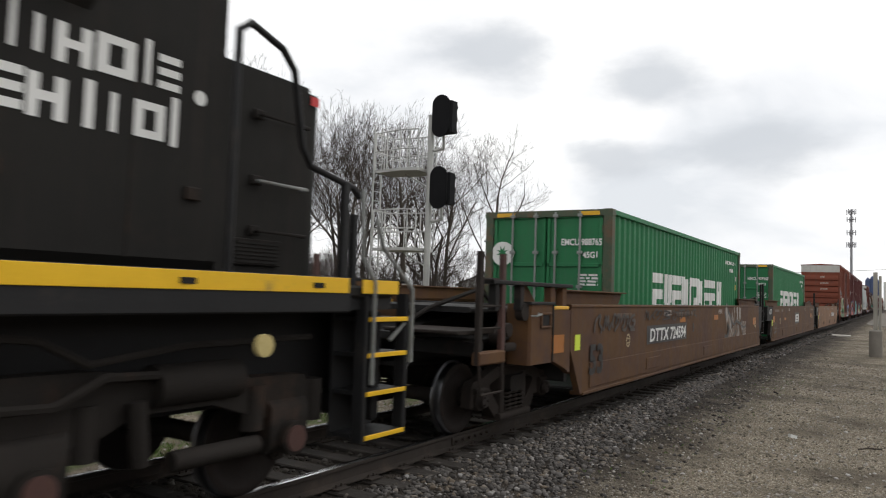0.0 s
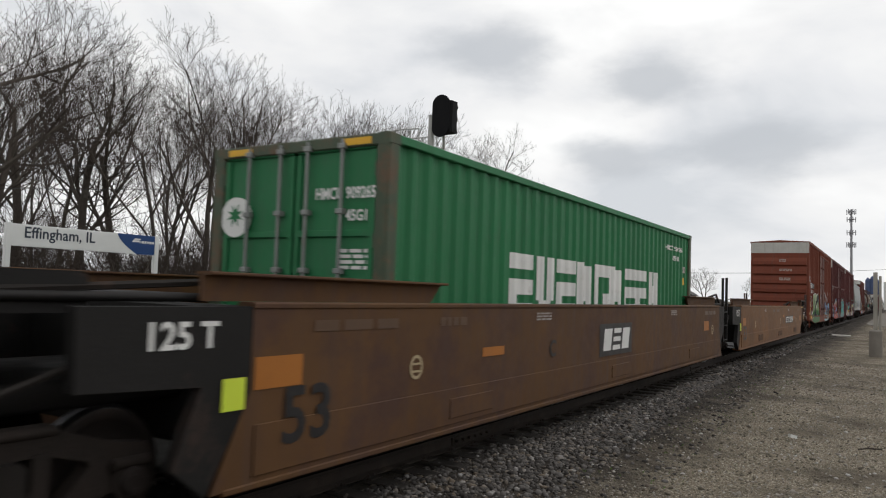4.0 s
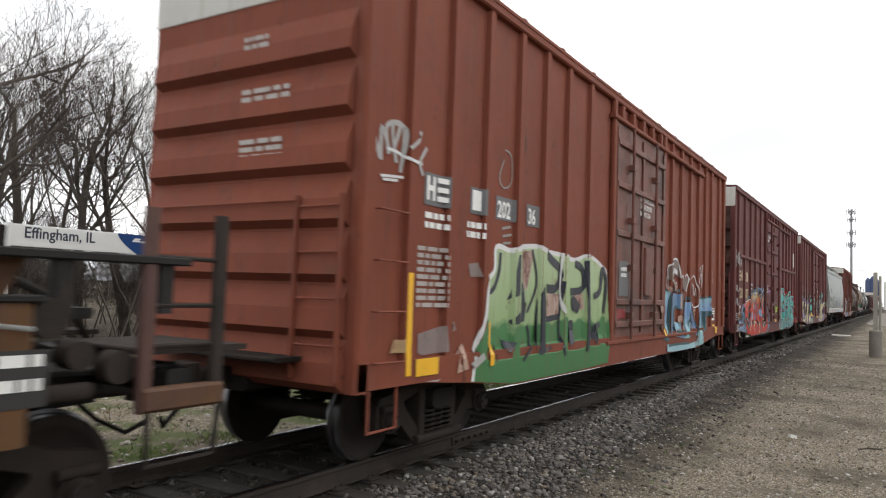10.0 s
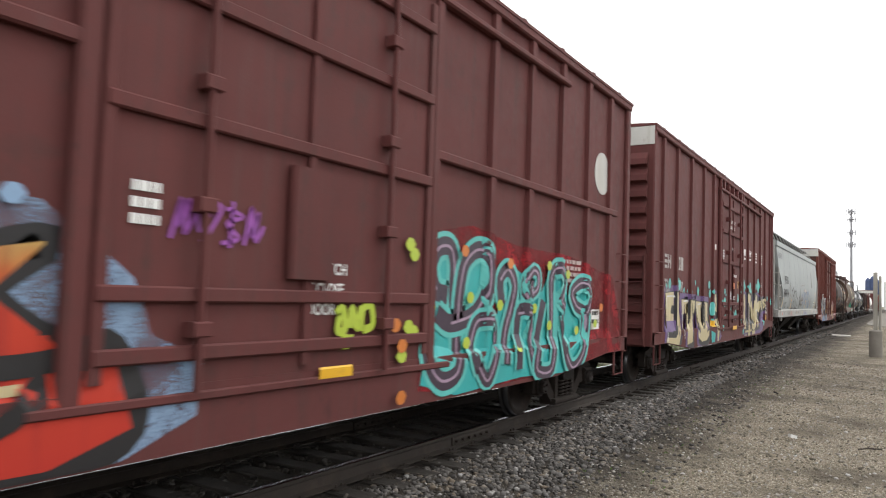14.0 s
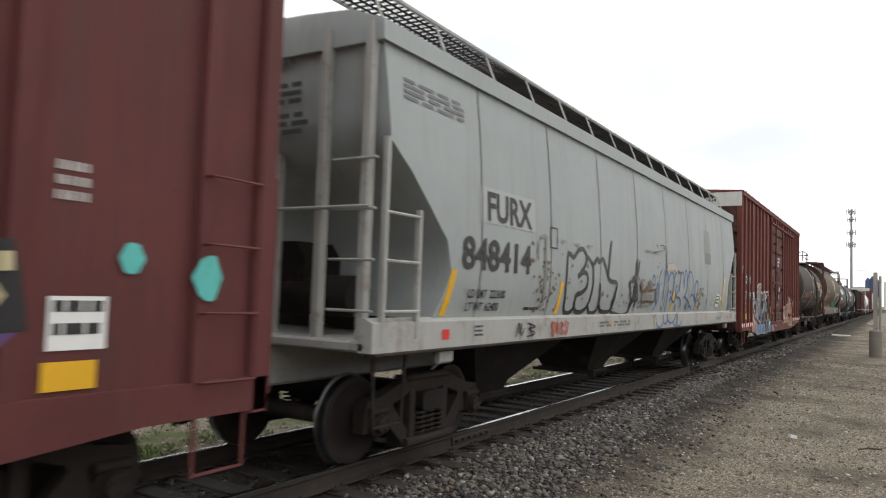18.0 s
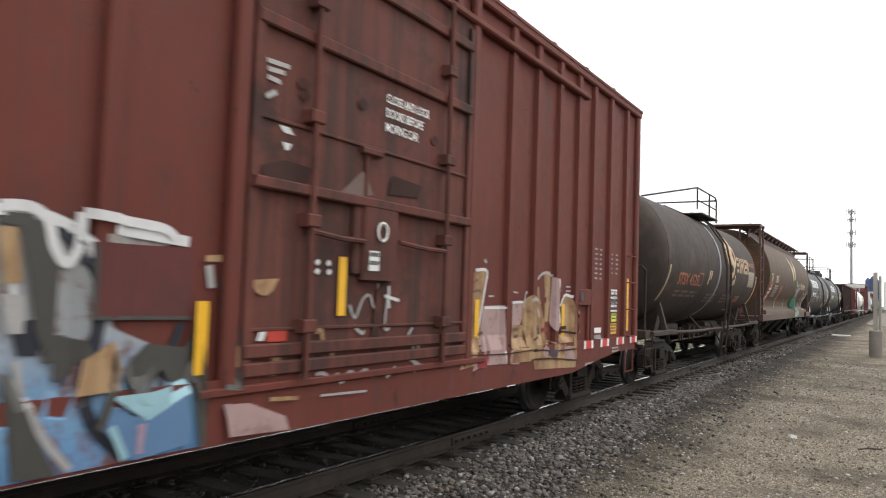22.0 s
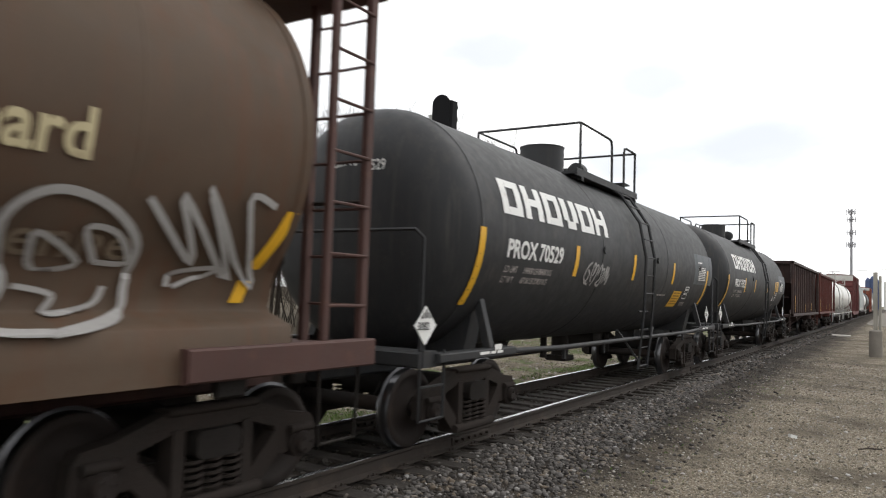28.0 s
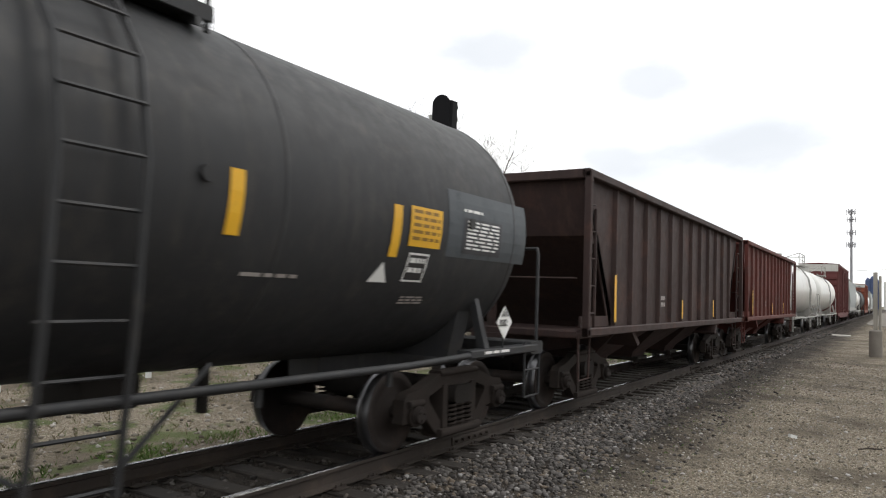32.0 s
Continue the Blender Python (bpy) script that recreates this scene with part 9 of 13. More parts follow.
for cx, cz, n, sx, sz in ((3.55, 1.85, 60, 0.30, 0.35), (7.6, 1.85, 30, 0.4, 0.2), (12.3, 1.8, 45, 0.4, 0.2), (4.3, 2.0, 14, 0.7, 0.4), (9.2, 2.2, 14, 1.2, 0.4), (6.3, 1.7, 10, 0.8, 0.3)):
    for _ in range(n):
        r = rng.uniform(0.008, 0.04)
        patch(m, blob(rng, cx + rng.gauss(0, sx * 0.6), max(1.5, cz + rng.gauss(0, sz * 0.6)), r * 1.2, r, 0.2, 9), P, 0.008, 0, 0.03)
part("rust_spots", m, rust_mat, hop, "brown rust blisters")
for z, w in ((3.95, 0.7), (3.55, 0.8), (3.25, 0.9)):
    data_bars(hop, -0.35, z - 0.12, w, 0.24, 3, lambda u, v, l=0: (0.14 - l, -u, v), stencil, 0.03)

# sooty tank car
P = staley_side
amber = material("scorched_cream_paint", (0.48, 0.36, 0.20), 0.55, vary=0.15, spots=(0.36, 0.15, 0.05), spot_at=0.5, spot_scale=2.2)
rust_letter = material("faded_orange_lettering", (0.34, 0.11, 0.05), 0.6, vary=0.2, spots=(0.15, 0.06, 0.035), spot_at=0.58, spot_scale=4)
m = Mesh()
cx, cz = 7.84, 2.96
for k in range(4):
    a0 = k * math.pi / 2
    lx, lz = cx + 0.27 * math.cos(a0), cz + 0.30 * math.sin(a0)
    ribbon(m, [(lx + 0.265 * math.cos(a), lz + 0.265 * math.sin(a)) for a in (2 * math.pi * j / 32 for j in range(33))], 0.165, P, 0.008 + 0.0006 * k, 0, 3)
part("emblem", m, amber, staley, "round scorched cream flower emblem")
part("owner_mark", marks(Mesh(), "zimizv", 8.55, 2.52, 1.95, 0.44, P, 0.18, 0.008), amber, staley, "scorched cream owner's mark in plain shapes")
letter("contents_stencil", "CORN SYRUP", 10.46, 2.78, 0.15, P, rust_letter, staley, 0.004, 0, 0.9, 0.010, fit=0.92)
letter("reporting_mark", "STSX 4525", 2.17, 2.02, 0.36, P, rust_letter, staley, 0.008, 0, 0.9, 0.010, fit=1.80)
data_bars(staley, 2.3, 1.68, 2.0, 0.2, 2, P, spray("ghost_rust", (0.09, 0.045, 0.03)))
data_bars(staley, 5.4, 1.56, 1.2, 0.28, 3, P, spray("ghost_rust", (0.09, 0.045, 0.03)))
data_bars(staley, 7.45, 1.55, 1.2, 0.3, 3, P, spray("ghost_rust", (0.09, 0.045, 0.03)))
data_bars(staley, 9.3, 1.6, 0.7, 0.22, 3, P, rust_letter)
part("stencil_frame", quad(quad(quad(quad(Mesh(), 4.0, 4.42, 2.02, 2.05, P), 4.0, 4.42, 2.30, 2.33, P), 4.0, 4.03, 2.02, 2.33, P), 4.39, 4.42, 2.02, 2.33, P), rust_letter, staley)
for x0, z0, z1 in ((4.98, 2.08, 2.42), (5.18, 2.22, 2.42), (8.05, 2.05, 2.28), (8.22, 2.16, 2.42)):
    sticker(staley, x0, x0 + 0.13, z0, z1, P, tan, shear=0.12)
sticker(staley, 1.25, 1.35, 1.6, 2.4, P, tan, shear=0.1)
lined_label(staley, 10.42, 11.45, 2.14, 2.62, P, spray("plate_grey", (0.16, 0.14, 0.11)), tan, 7)
sticker(staley, 11.85, 12.0, 1.5, 2.5, P, tan, shear=-0.05)
sheen = material("worn_grey_band", (0.16, 0.18, 0.19), 0.35, vary=0.2)
part("saddle_band", Mesh().lathe([(6.1, 1.481), (6.1, 1.492), (6.28, 1.492), (6.28, 1.481)], 0, 2.57, 64, caps=False), sheen, staley, "worn grey steel band")
data_bars(staley, -0.3, 2.9, 0.7, 0.1, 1, lambda u, v, l=0: (0.62 - l, -u, v), faded, 0.02)

# brown grain hopper
P = wheat_side
cream = material("cream_lettering_paint", (0.50, 0.43, 0.26), 0.6, vary=0.12, spots=(0.3, 0.24, 0.15), spot_at=0.6, spot_scale=5)
letter("reporting_mark", "CN", 1.78, 2.48, 0.40, P, cream, wheat, 0.010, 0, 0.75, 0.012)
letter("number", "395811", 2.95, 2.46, 0.36, P, cream, wheat, 0.008, 0, 0.76, 0.012)
sticker(wheat, 1.68, 2.45, 1.60, 2.46, P, S_DARKRED, "paint_patch", 0.005)
sticker(wheat, 4.6, 5.2, 1.7, 2.35, P, S_DARKRED, "paint_patch", 0.005)
data_bars(wheat, 3.0, 1.85, 0.9, 0.5, 6, P, faded)
data_bars(wheat, 1.85, 1.95, 0.55, 0.28, 2, P, white)
tag(wheat, rng, 1.75, 2.25, 1.35, 1.95, P, S_WHITE, 0.04, "31")
m = Mesh()
for x, lean in ((8.35, -0.35), (9.05, 0.30)):
    pts = [(x + lean, 3.72), (x + lean * 0.3 - 0.22, 3.2), (x - lean * 0.2 - 0.05, 2.62), (x - lean * 0.4 + 0.12, 2.75), (x + lean * 0.2 + 0.24, 3.2)]
    patch(m, pts, P, 0.009, 0, 0.05)
part("emblem", m, cream, wheat, "two cream leaf shapes")
letter("owner_lettering", "Canadian Wheat Board", 9.80, 2.36, 0.40, P, cream, wheat, 0.008, 0, 0.88, 0.012, fit=3.57)
ghost_cream = material("worn_cream_lettering", (0.17, 0.13, 0.09), 0.65, vary=0.2, spots=(0.10, 0.07, 0.05), spot_at=0.55, spot_scale=4)
letter("owner_lettering", "Commission Canadienne", 9.85, 1.76, 0.36, P, ghost_cream, wheat, 0.004, 0, 0.78, 0.012, fit=3.95)
for x0, z0, z1, sh in ((2.30, 1.30, 2.35, -0.45), (5.05, 1.35, 1.85, -0.3), (11.57, 1.37, 1.93, 0.2), (14.68, 1.42, 2.24, 0.85), (7.6, 1.4, 1.8, -0.2), (9.9, 1.4, 1.8, 0.1)):
    sticker(wheat, x0 - 0.45 if sh == -0.45 else x0, x0 + 0.12 - (0.45 if sh == -0.45 else 0), z0, z1, P, yellow, shear=sh * (1 if sh > 0 else -1) * 0.6 if sh < -0.4 else sh * 0.4)
WS = flat_side(-1.50)
sticker(wheat, 14.2, 14.5, 1.11, 1.2, WS, grey_paint, "label", 0.012)
data_bars(wheat, 14.95, 1.13, 0.35, 0.06, 1, WS, white, 0.012)
data_bars(wheat, 0.7, 1.13, 0.5, 0.06, 1, WS, white, 0.012)
sticker(wheat, 1.0, 1.12, 1.11, 1.2, WS, white, "label", 0.012)
E1 = lambda u, v, l=0: (1.05 - l, -u, v)
letter("reporting_mark", "CN  395811", -0.55, 3.55, 0.20, E1, cream, wheat, 0.004, 0, 0.9, 0.01)
data_bars(wheat, -0.6, 3.37, 1.2, 0.07, 1, E1, stencil, 0.06)
data_bars(wheat, -0.2, 3.1, 0.4, 0.12, 2, E1, faded, 0.01)

# black tank cars
def procor_marks(car, number, tagged_up):
    P = procor_side
    part("owner_mark", marks(Mesh(), "omovom", 1.59 if tagged_up else 1.95, 2.63, 3.70, 0.44, P, 0.14, 0.008), white, car, "white owner's mark in plain block shapes")
    letter("reporting_mark", "PROX " + number, 1.71 if tagged_up else 1.97, 2.13, 0.30, P, white, car, 0.009, 0, 0.78, 0.010, fit=1.66)
    for i, (kind_of, load) in enumerate((("LD LMT", "194900 LB 88400 KG"), ("LT WT", "68100 LB 30900 KG")) if tagged_up else (("LD LMT", "195300 LB 88600 KG"), ("LT WT", "67700 LB 30700 KG"))):
        letter("weight_stencil", kind_of, 1.71 if tagged_up else 1.97, 1.945 - 0.13 * i, 0.115, P, faded, car, 0.002, 0.12, 0.9, 0.010)
        letter("weight_stencil", load, 2.22 if tagged_up else 2.48, 1.945 - 0.13 * i, 0.115, P, faded, car, 0.002, 0.12, 0.85, 0.010)
    strips = ((1.02, 1.5, 2.42), (3.84, 1.97, 2.41), (6.53, 2.0, 2.44), (9.18, 2.0, 2.43), (12.27, 1.55, 2.4)) if tagged_up else ((0.95, 1.5, 2.42), (3.62, 1.97, 2.41), (5.46, 2.0, 2.4), (8.2, 2.03, 2.49), (10.10, 1.99, 2.47))
    for x0, z0, z1 in strips:
        sticker(car, x0, x0 + 0.13, z0, z1, P, yellow)
    lx, lz, lw = (9.61, 1.48, 0.67) if tagged_up else (10.37, 2.11, 0.55)
    lined_label(car, lx, lx + lw, lz, lz + 0.38, P, yellow, spray("label_ink", (0.25, 0.13, 0.01)), 5)
    fx, fz = (10.48, 1.69) if tagged_up else (10.42, 1.76)
    lined_label(car, fx + 0.02, fx + 0.32, fz + 0.03, fz + 0.26, P, stencil, white, 2, 0.008)
    part("label_frame", quad(quad(quad(quad(Mesh(), fx, fx + 0.34, fz, fz + 0.02, P, 0.012), fx, fx + 0.34, fz + 0.27, fz + 0.29, P, 0.012), fx, fx + 0.02, fz, fz + 0.29, P, 0.012), fx + 0.32, fx + 0.34, fz, fz + 0.29, P, 0.012), white, car)
    sticker(car, 11.05, 12.85, 2.05, 2.75, P, spray("patch_blue_grey", (0.045, 0.054, 0.062)), "paint_patch", 0.004)
    t = lined_label(car, 11.35, 12.2, 2.10, 2.48, P, spray("table_black", (0.03, 0.03, 0.035)), white, 8, 0.008, "white printed test table")
    data_bars(car, 11.35, 2.52, 0.4, 0.05, 1, P, white, 0.010)
    data_bars(car, 8.45, 1.72, 0.6, 0.05, 1, P, faded, 0.010)
    data_bars(car, 10.55, 1.5, 0.4, 0.10, 3, P, faded, 0.010)
    part("warning_triangle", Mesh().add([P(9.92, 1.74, 0.010), P(10.2, 1.74, 0.010), P(10.06, 1.94, 0.010)], [(0, 1, 2)]), white, car, "white warning triangle") if not tagged_up else tag(car, rng, 4.23, 5.33, 1.85, 2.2, P, S_SILVER, 0.035, "5q21")
    for x in (0.02, 12.38):
        pl = part("placard", Mesh().add([(x + dx, -1.44, 1.36 + dz) for dx, dz in ((-0.19, 0), (0, -0.19), (0.19, 0), (0, 0.19), )] + [(x + dx, -1.43, 1.36 + dz) for dx, dz in ((-0.19, 0), (0, -0.19), (0.19, 0), (0, 0.19))], [(0, 1, 2, 3), (7, 6, 5, 4), (0, 4, 5, 1), (1, 5, 6, 2), (2, 6, 7, 3), (3, 7, 4, 0)]), white, car, "white diamond hazard placard")
        letter("placard_number", "3082", x - 0.15, 1.32, 0.11, flat_side(-1.44), stencil, pl, 0.002, 0, 0.95, 0.006)
        part("placard_stripes", (lambda m: [quad(m, x - 0.09 + k * 0.04, x - 0.07 + k * 0.04, 1.43, 1.43 + 0.09 - abs(k - 2) * 0.03, flat_side(-1.44), 0.006) for k in range(5)] and m)(Mesh()), stencil, pl)
        part("placard_post", Mesh().bar(x - 0.01, x + 0.01, -1.43, -1.41, 0.95, 1.2, 0.003), tank_black, car)
    E = lambda u, v, l=0: (0.58 - l - 0.0 + 0.35 * max(0.0, abs(u) - 0.6), -u, v)
    letter("reporting_mark", "PROX " + number, -0.2, 3.02, 0.17, E, white, car, 0.003, 0, 0.8, 0.10)
    for i in range(4):
        data_bars(car, -0.15, 2.86 - 0.12 * i, 0.5, 0.07, 1, E, faded, 0.10)
    m = Mesh()
    for x in (8.0, 5.0, 11.5):
        m.cyl(P(x, 2.42, -0.02), P(x, 2.42, 0.03), 0.06, 10)
    part("lifting_lug", m, tank_black, car)
    sticker(car, 1.45, 1.62, 1.02, 1.12, flat_side(-1.42), white, "label", 0.03)
    data_bars(car, 1.1, 1.0, 0.6, 0.05, 1, flat_side(-1.45), white, 0.006)
    data_bars(car, 11.9, 1.0, 0.6, 0.05, 1, flat_side(-1.45), white, 0.006)


procor_marks(procor1, "70529", True)
procor_marks(procor2, "70522", False)
for c, P in ((hopA, hopA_side), (hopB, hopB_side)):
    for x, z0, z1 in ((1.35, 1.3, 2.05), (5.65, 1.30, 1.68), (8.7, 1.3, 1.7)):
        sticker(c, x, x + 0.10, z0, z1, P, yellow, lift=0.07)
    data_bars(c, 4.2, 1.5, 0.35, 0.25, 2, P, faded, 0.01)

# well car and containers
SPREAD = (0, 2, 6, 6.8, 8.2, 12, 17, 19.5, 20.5, 23, 26, 30, 36, 38.5, 39.1, 40.3, 43, 57), (0.40, 0.45, 0.45, 0.28, 0.58, 0.80, 1.20, 1.45, 1.64, 1.66, 1.75, 1.85, 2.0, 2.2, 2.42, 2.3, 2.3, 2.32)      # how far the marks move along with the spacing of the wells


def along(u):
    return u + float(np.interp(u, *SPREAD))


def spread_side(side):
    return lambda u, v, lift=0.0: side(along(u), v, lift)


P = spread_side(well_side)
orange_patch = material("orange_repaint_patch", (0.36, 0.13, 0.02), 0.55, vary=0.15)
plate_dark = material("dark_number_panel", (0.030, 0.028, 0.028), 0.55, vary=0.2)
for x, w, z0, z1 in ((21.60, 0.48, 0.96, 1.19), (24.85, 0.5, 1.0, 1.1), (2.38, 0.42, 0.93, 1.17), (8.9, 0.45, 1.22, 1.32), (12.1, 0.45, 1.22, 1.34), (17.5, 0.5, 0.98, 1.2), (52.85, 0.5, 1.02, 1.13), (55.35, 0.48, 0.9, 1.13), (49.4, 0.4, 1.12, 1.22), (35.4, 0.5, 0.98, 1.2), (40.3, 0.45, 0.98, 1.2)):
    sticker(well, x, x + w, z0, z1, P, orange_patch, "paint_patch")
for x, z in ((21.32, 0.84), (3.2, 0.93), (56.86, 0.93), (39.75, 0.84)):
    sticker(well, x, x + 0.2, z, z + 0.22, P, lime if x < 40 else yellow, "label")
letter("size_number", "53", 21.86, 0.55, 0.58, P, S_BLACK, well, 0.01, 0, 1.0, 0.02)
letter("size_number", "53", 3.74, 0.56, 0.60, P, S_BLACK, well, 0.02, 0, 1.05, 0.02)
letter("size_number", "53", 40.3, 0.55, 0.58, P, S_BLACK, well, 0.01, 0, 1.0, 0.02)
WEB = spread_side(flat_side(-1.465))
for x in (20.68, 39.1):
    letter("load_stencil", "125 T", x + 0.02, 1.28, 0.24, WEB, white, well, 0.006, 0, 1.0, 0.008)
sticker(well, 6.85, 9.45, 0.86, 1.20, P, plate_dark, "number_panel", 0.006)
letter("reporting_mark", "DTTX 724594", 7.00, 0.91, 0.33, P, white, well, 0.009, 0.1, 0.95, 0.012, fit=2.35)
sticker(well, 50.2, 52.80, 0.86, 1.16, P, plate_dark, "number_panel", 0.006)
letter("reporting_mark", "DTTX 724594", 50.3, 0.90, 0.32, P, white, well, 0.009, 0.1, 0.95, 0.012, fit=2.40)
letter("unit_letter", "A", 49.45, 0.88, 0.32, P, stencil, well, 0.006, 0, 1.0, 0.012)
letter("unit_letter", "B", 9.95, 1.0, 0.26, P, stencil, well, 0.006, 0, 1.0, 0.012)
letter("unit_letter", "C", 26.6, 0.9, 0.30, P, stencil, well, 0.006, 0, 1.0, 0.012)
sticker(well, 28.45, 30.0, 0.78, 1.28, P, plate_dark, "number_panel", 0.006)
part("owner_mark", marks(Mesh(), "bzb", 28.6, 0.86, 1.3, 0.34, P, 0.2, 0.010, 0, 0.2), white, well, "white owner's mark in plain shapes")
tag(well, rng, 6.6, 10.3, 1.28, 1.48, P, stencil, 0.03, "1q32q14", 0.1)
tag(well, rng, 3.9, 6.0, 1.15, 1.42, P, spray("ghost_stencil", (0.045, 0.035, 0.03)), 0.05, "41q25", 0.1)
for x in (5.6, 23.6, 53.9, 17.9, 36.3, 48.6, 42.6):
    m = Mesh()
    ribbon(m, [(x + 0.09 * math.cos(a), 0.98 + 0.10 * math.sin(a)) for a in (2 * math.pi * k / 16 for k in range(17))], 0.03, P, 0.008, 0, 1)
    part("round_stencil", quad(quad(m, x - 0.06, x + 0.06, 0.93, 0.95, P), x - 0.06, x + 0.06, 1.0, 1.02, P), tan, well)
for x in (7.8, 12.6, 26.2, 32.5, 51.0, 44.5):
    data_bars(well, x, 1.36, 0.45, 0.11, 3, P, faded)
for x, w in ((22.2, 1.2), (24.0, 0.5), (5.0, 0.8), (8.6, 1.5), (46.6, 0.6), (47.6, 0.7), (35.5, 1.2), (54.6, 0.4)):
    data_bars(well, x, 1.30, w, 0.14, 1, P, spray("ghost_brown", (0.10, 0.055, 0.03)))
for x in (6.8, 11.0, 24.2, 29.0, 34.0, 43.2, 48.0, 53.0):
    part("inspection_plate", Mesh().bar(along(x), along(x) + 0.9, -1.495, -1.47, 0.42, 0.62, 0.006), well_brown, well)
lined_label(well, 57.15, 57.6, 1.02, 1.32, WEB, plate_dark, white, 2, 0.012)
for c, put, codes in ((boxA, boxA_side, "EMCU 988765 5"), (boxB, boxB_side, "HMCU 909265 1")):
    def side_skin(u, v, lift=0.0):
        """Follows the corrugation of the container's side."""
        pitch = (12.05 - 0.3) / 40
        t = ((u - 0.15) / pitch) % 1.0
        y = float(np.interp(t, [0, 0.25, 0.45, 0.80, 1.0], [-0.03, -0.03, -0.066, -0.066, -0.03]))
        return (u, -1.219 - y - lift, v)
    m = Mesh()
    cell = 6.77 / 9
    for i, s in enumerate("zvzbobzzm"):
        a, b, z0, z1 = 2.70 + i * cell, 2.70 + (i + 0.88) * cell, 1.36, 2.22
        t = 0.24
        shapes = {"z": [(a, b, z0, z0 + 0.22), (a, b, 1.69, 1.89), (a, b, z1 - 0.2, z1), (a, a + 0.16, z0 + 0.22, 1.69)],
                  "v": [(a, a + t, 1.62, z1), (b - t, b, 1.62, z1), (a + 0.16, b - 0.16, z0, 1.62)],
                  "b": [(a, a + t, z0, z1), (a + t, b, 1.62, z1 - 0.05), (b - t, b, z0, 1.62)],
                  "o": [(a, a + t, z0, z1), (a + t, b, z0, z0 + 0.2), (a + t, b, z1 - 0.2, z1), (b - t, b, z0 + 0.2, 1.75)],
                  "m": [(a, a + t, z0, z1), (b - t, b, z0, z1), (a + t, b - t, 1.6, 1.95)]}[s]
        for x0, x1, za, zb in shapes:
            patch(m, [(x0, za), (x1, za), (x1, zb), (x0, zb)], side_skin, 0.006, 0, 0.03)
    part("owner_mark", m, white, c, "large white owner's mark in plain block shapes")
    D0 = lambda u, v, l=0: (0.05 - l, -u, v)
    letter("container_code", codes, 0.30, 2.58, 0.16, D0, white, c, 0.004, 0, 0.82, 0.036, fit=0.84)
    letter("container_code", "45G1", 0.70, 2.36, 0.15, D0, white, c, 0.004, 0, 0.85, 0.036)
    data_bars(c, 0.62, 1.86, 0.45, 0.22, 4, D0, white, 0.010)
    dd = Mesh().cyl((0.012, 0.86, 2.43), (0.052, 0.86, 2.43), 0.22, 28)
    part("round_emblem", dd, white, c, "white round emblem with a green star")
    st = [(0.86 + (0.13 if k % 2 else 0.05) * math.cos(k * math.pi / 8), 2.45 + (0.13 if k % 2 else 0.05) * math.sin(k * math.pi / 8)) for k in range(16)]
    part("emblem_star", Mesh().prism(st, "x", 0.006, 0.011), green, c)
    for y0, y1 in ((-1.0, -0.66), (0.62, 0.98)):
        part("header_tape", Mesh().box(-0.012, -0.005, y0, y1, 3.10, 3.17), yellow, c)
    letter("container_code", codes, 10.0, 2.76, 0.13, side_skin, white, c, 0.006, 0, 1.0, 0.008, fit=1.45)
    letter("container_code", "45G1", 10.53, 2.55, 0.13, side_skin, white, c, 0.006, 0, 1.0, 0.008, fit=0.48)
    sticker(c, 11.45, 11.57, 2.03, 2.19, side_skin, yellow, "label")
    sticker(c, 11.45, 11.59, 2.3, 2.44, side_skin, faded, "label")


# sprayed pieces on the sides
sprayed(car1, side1, "pale green over leaf green sprayed field with white edge", 0.004, [
    ('area', F_GREEN, 0, [(2.03, 1), (2.3, 1.38), (2.29, 1.79), (2.51, 1.96), (2.53, 2.22), (2.89, 2.21), (3.17, 2.26), (3.62, 2.3), (3.87, 2.26), (4.44, 2.25), (4.94, 2.2), (5.51, 2.29), (6.11, 2.15), (6.33, 1.98), (6.37, 0.96), (6.27, 0.67), (5.05, 0.64), (4.25, 0.64), (3.07, 0.64), (2.38, 0.64), (2.02, 0.64), (1.96, 0.74)]),
    ('line', S_WHITE, 0.06, [(1.96, 0.73), (2.03, 1), (2.23, 1.42), (2.3, 1.79), (2.51, 1.96), (2.54, 2.23), (2.89, 2.21), (3.17, 2.27), (3.62, 2.31), (3.87, 2.27), (4.44, 2.25), (4.94, 2.21), (5.51, 2.3), (6.11, 2.16), (6.33, 1.98), (6.37, 0.96)]),
    ('area', F_PEACH, 0, [(3.17, 2.21), (3.56, 2.26), (3.41, 1.81), (3.32, 1.72), (3.19, 1.95)]),
    ('area', F_PEACH, 0, [(3.91, 1.71), (4.4, 1.72), (4.5, 1.46), (3.93, 1.4)]),
    ('area', F_PEACH, 0, [(4.89, 1.74), (5.29, 1.77), (5.31, 1.51), (4.95, 1.48)])])
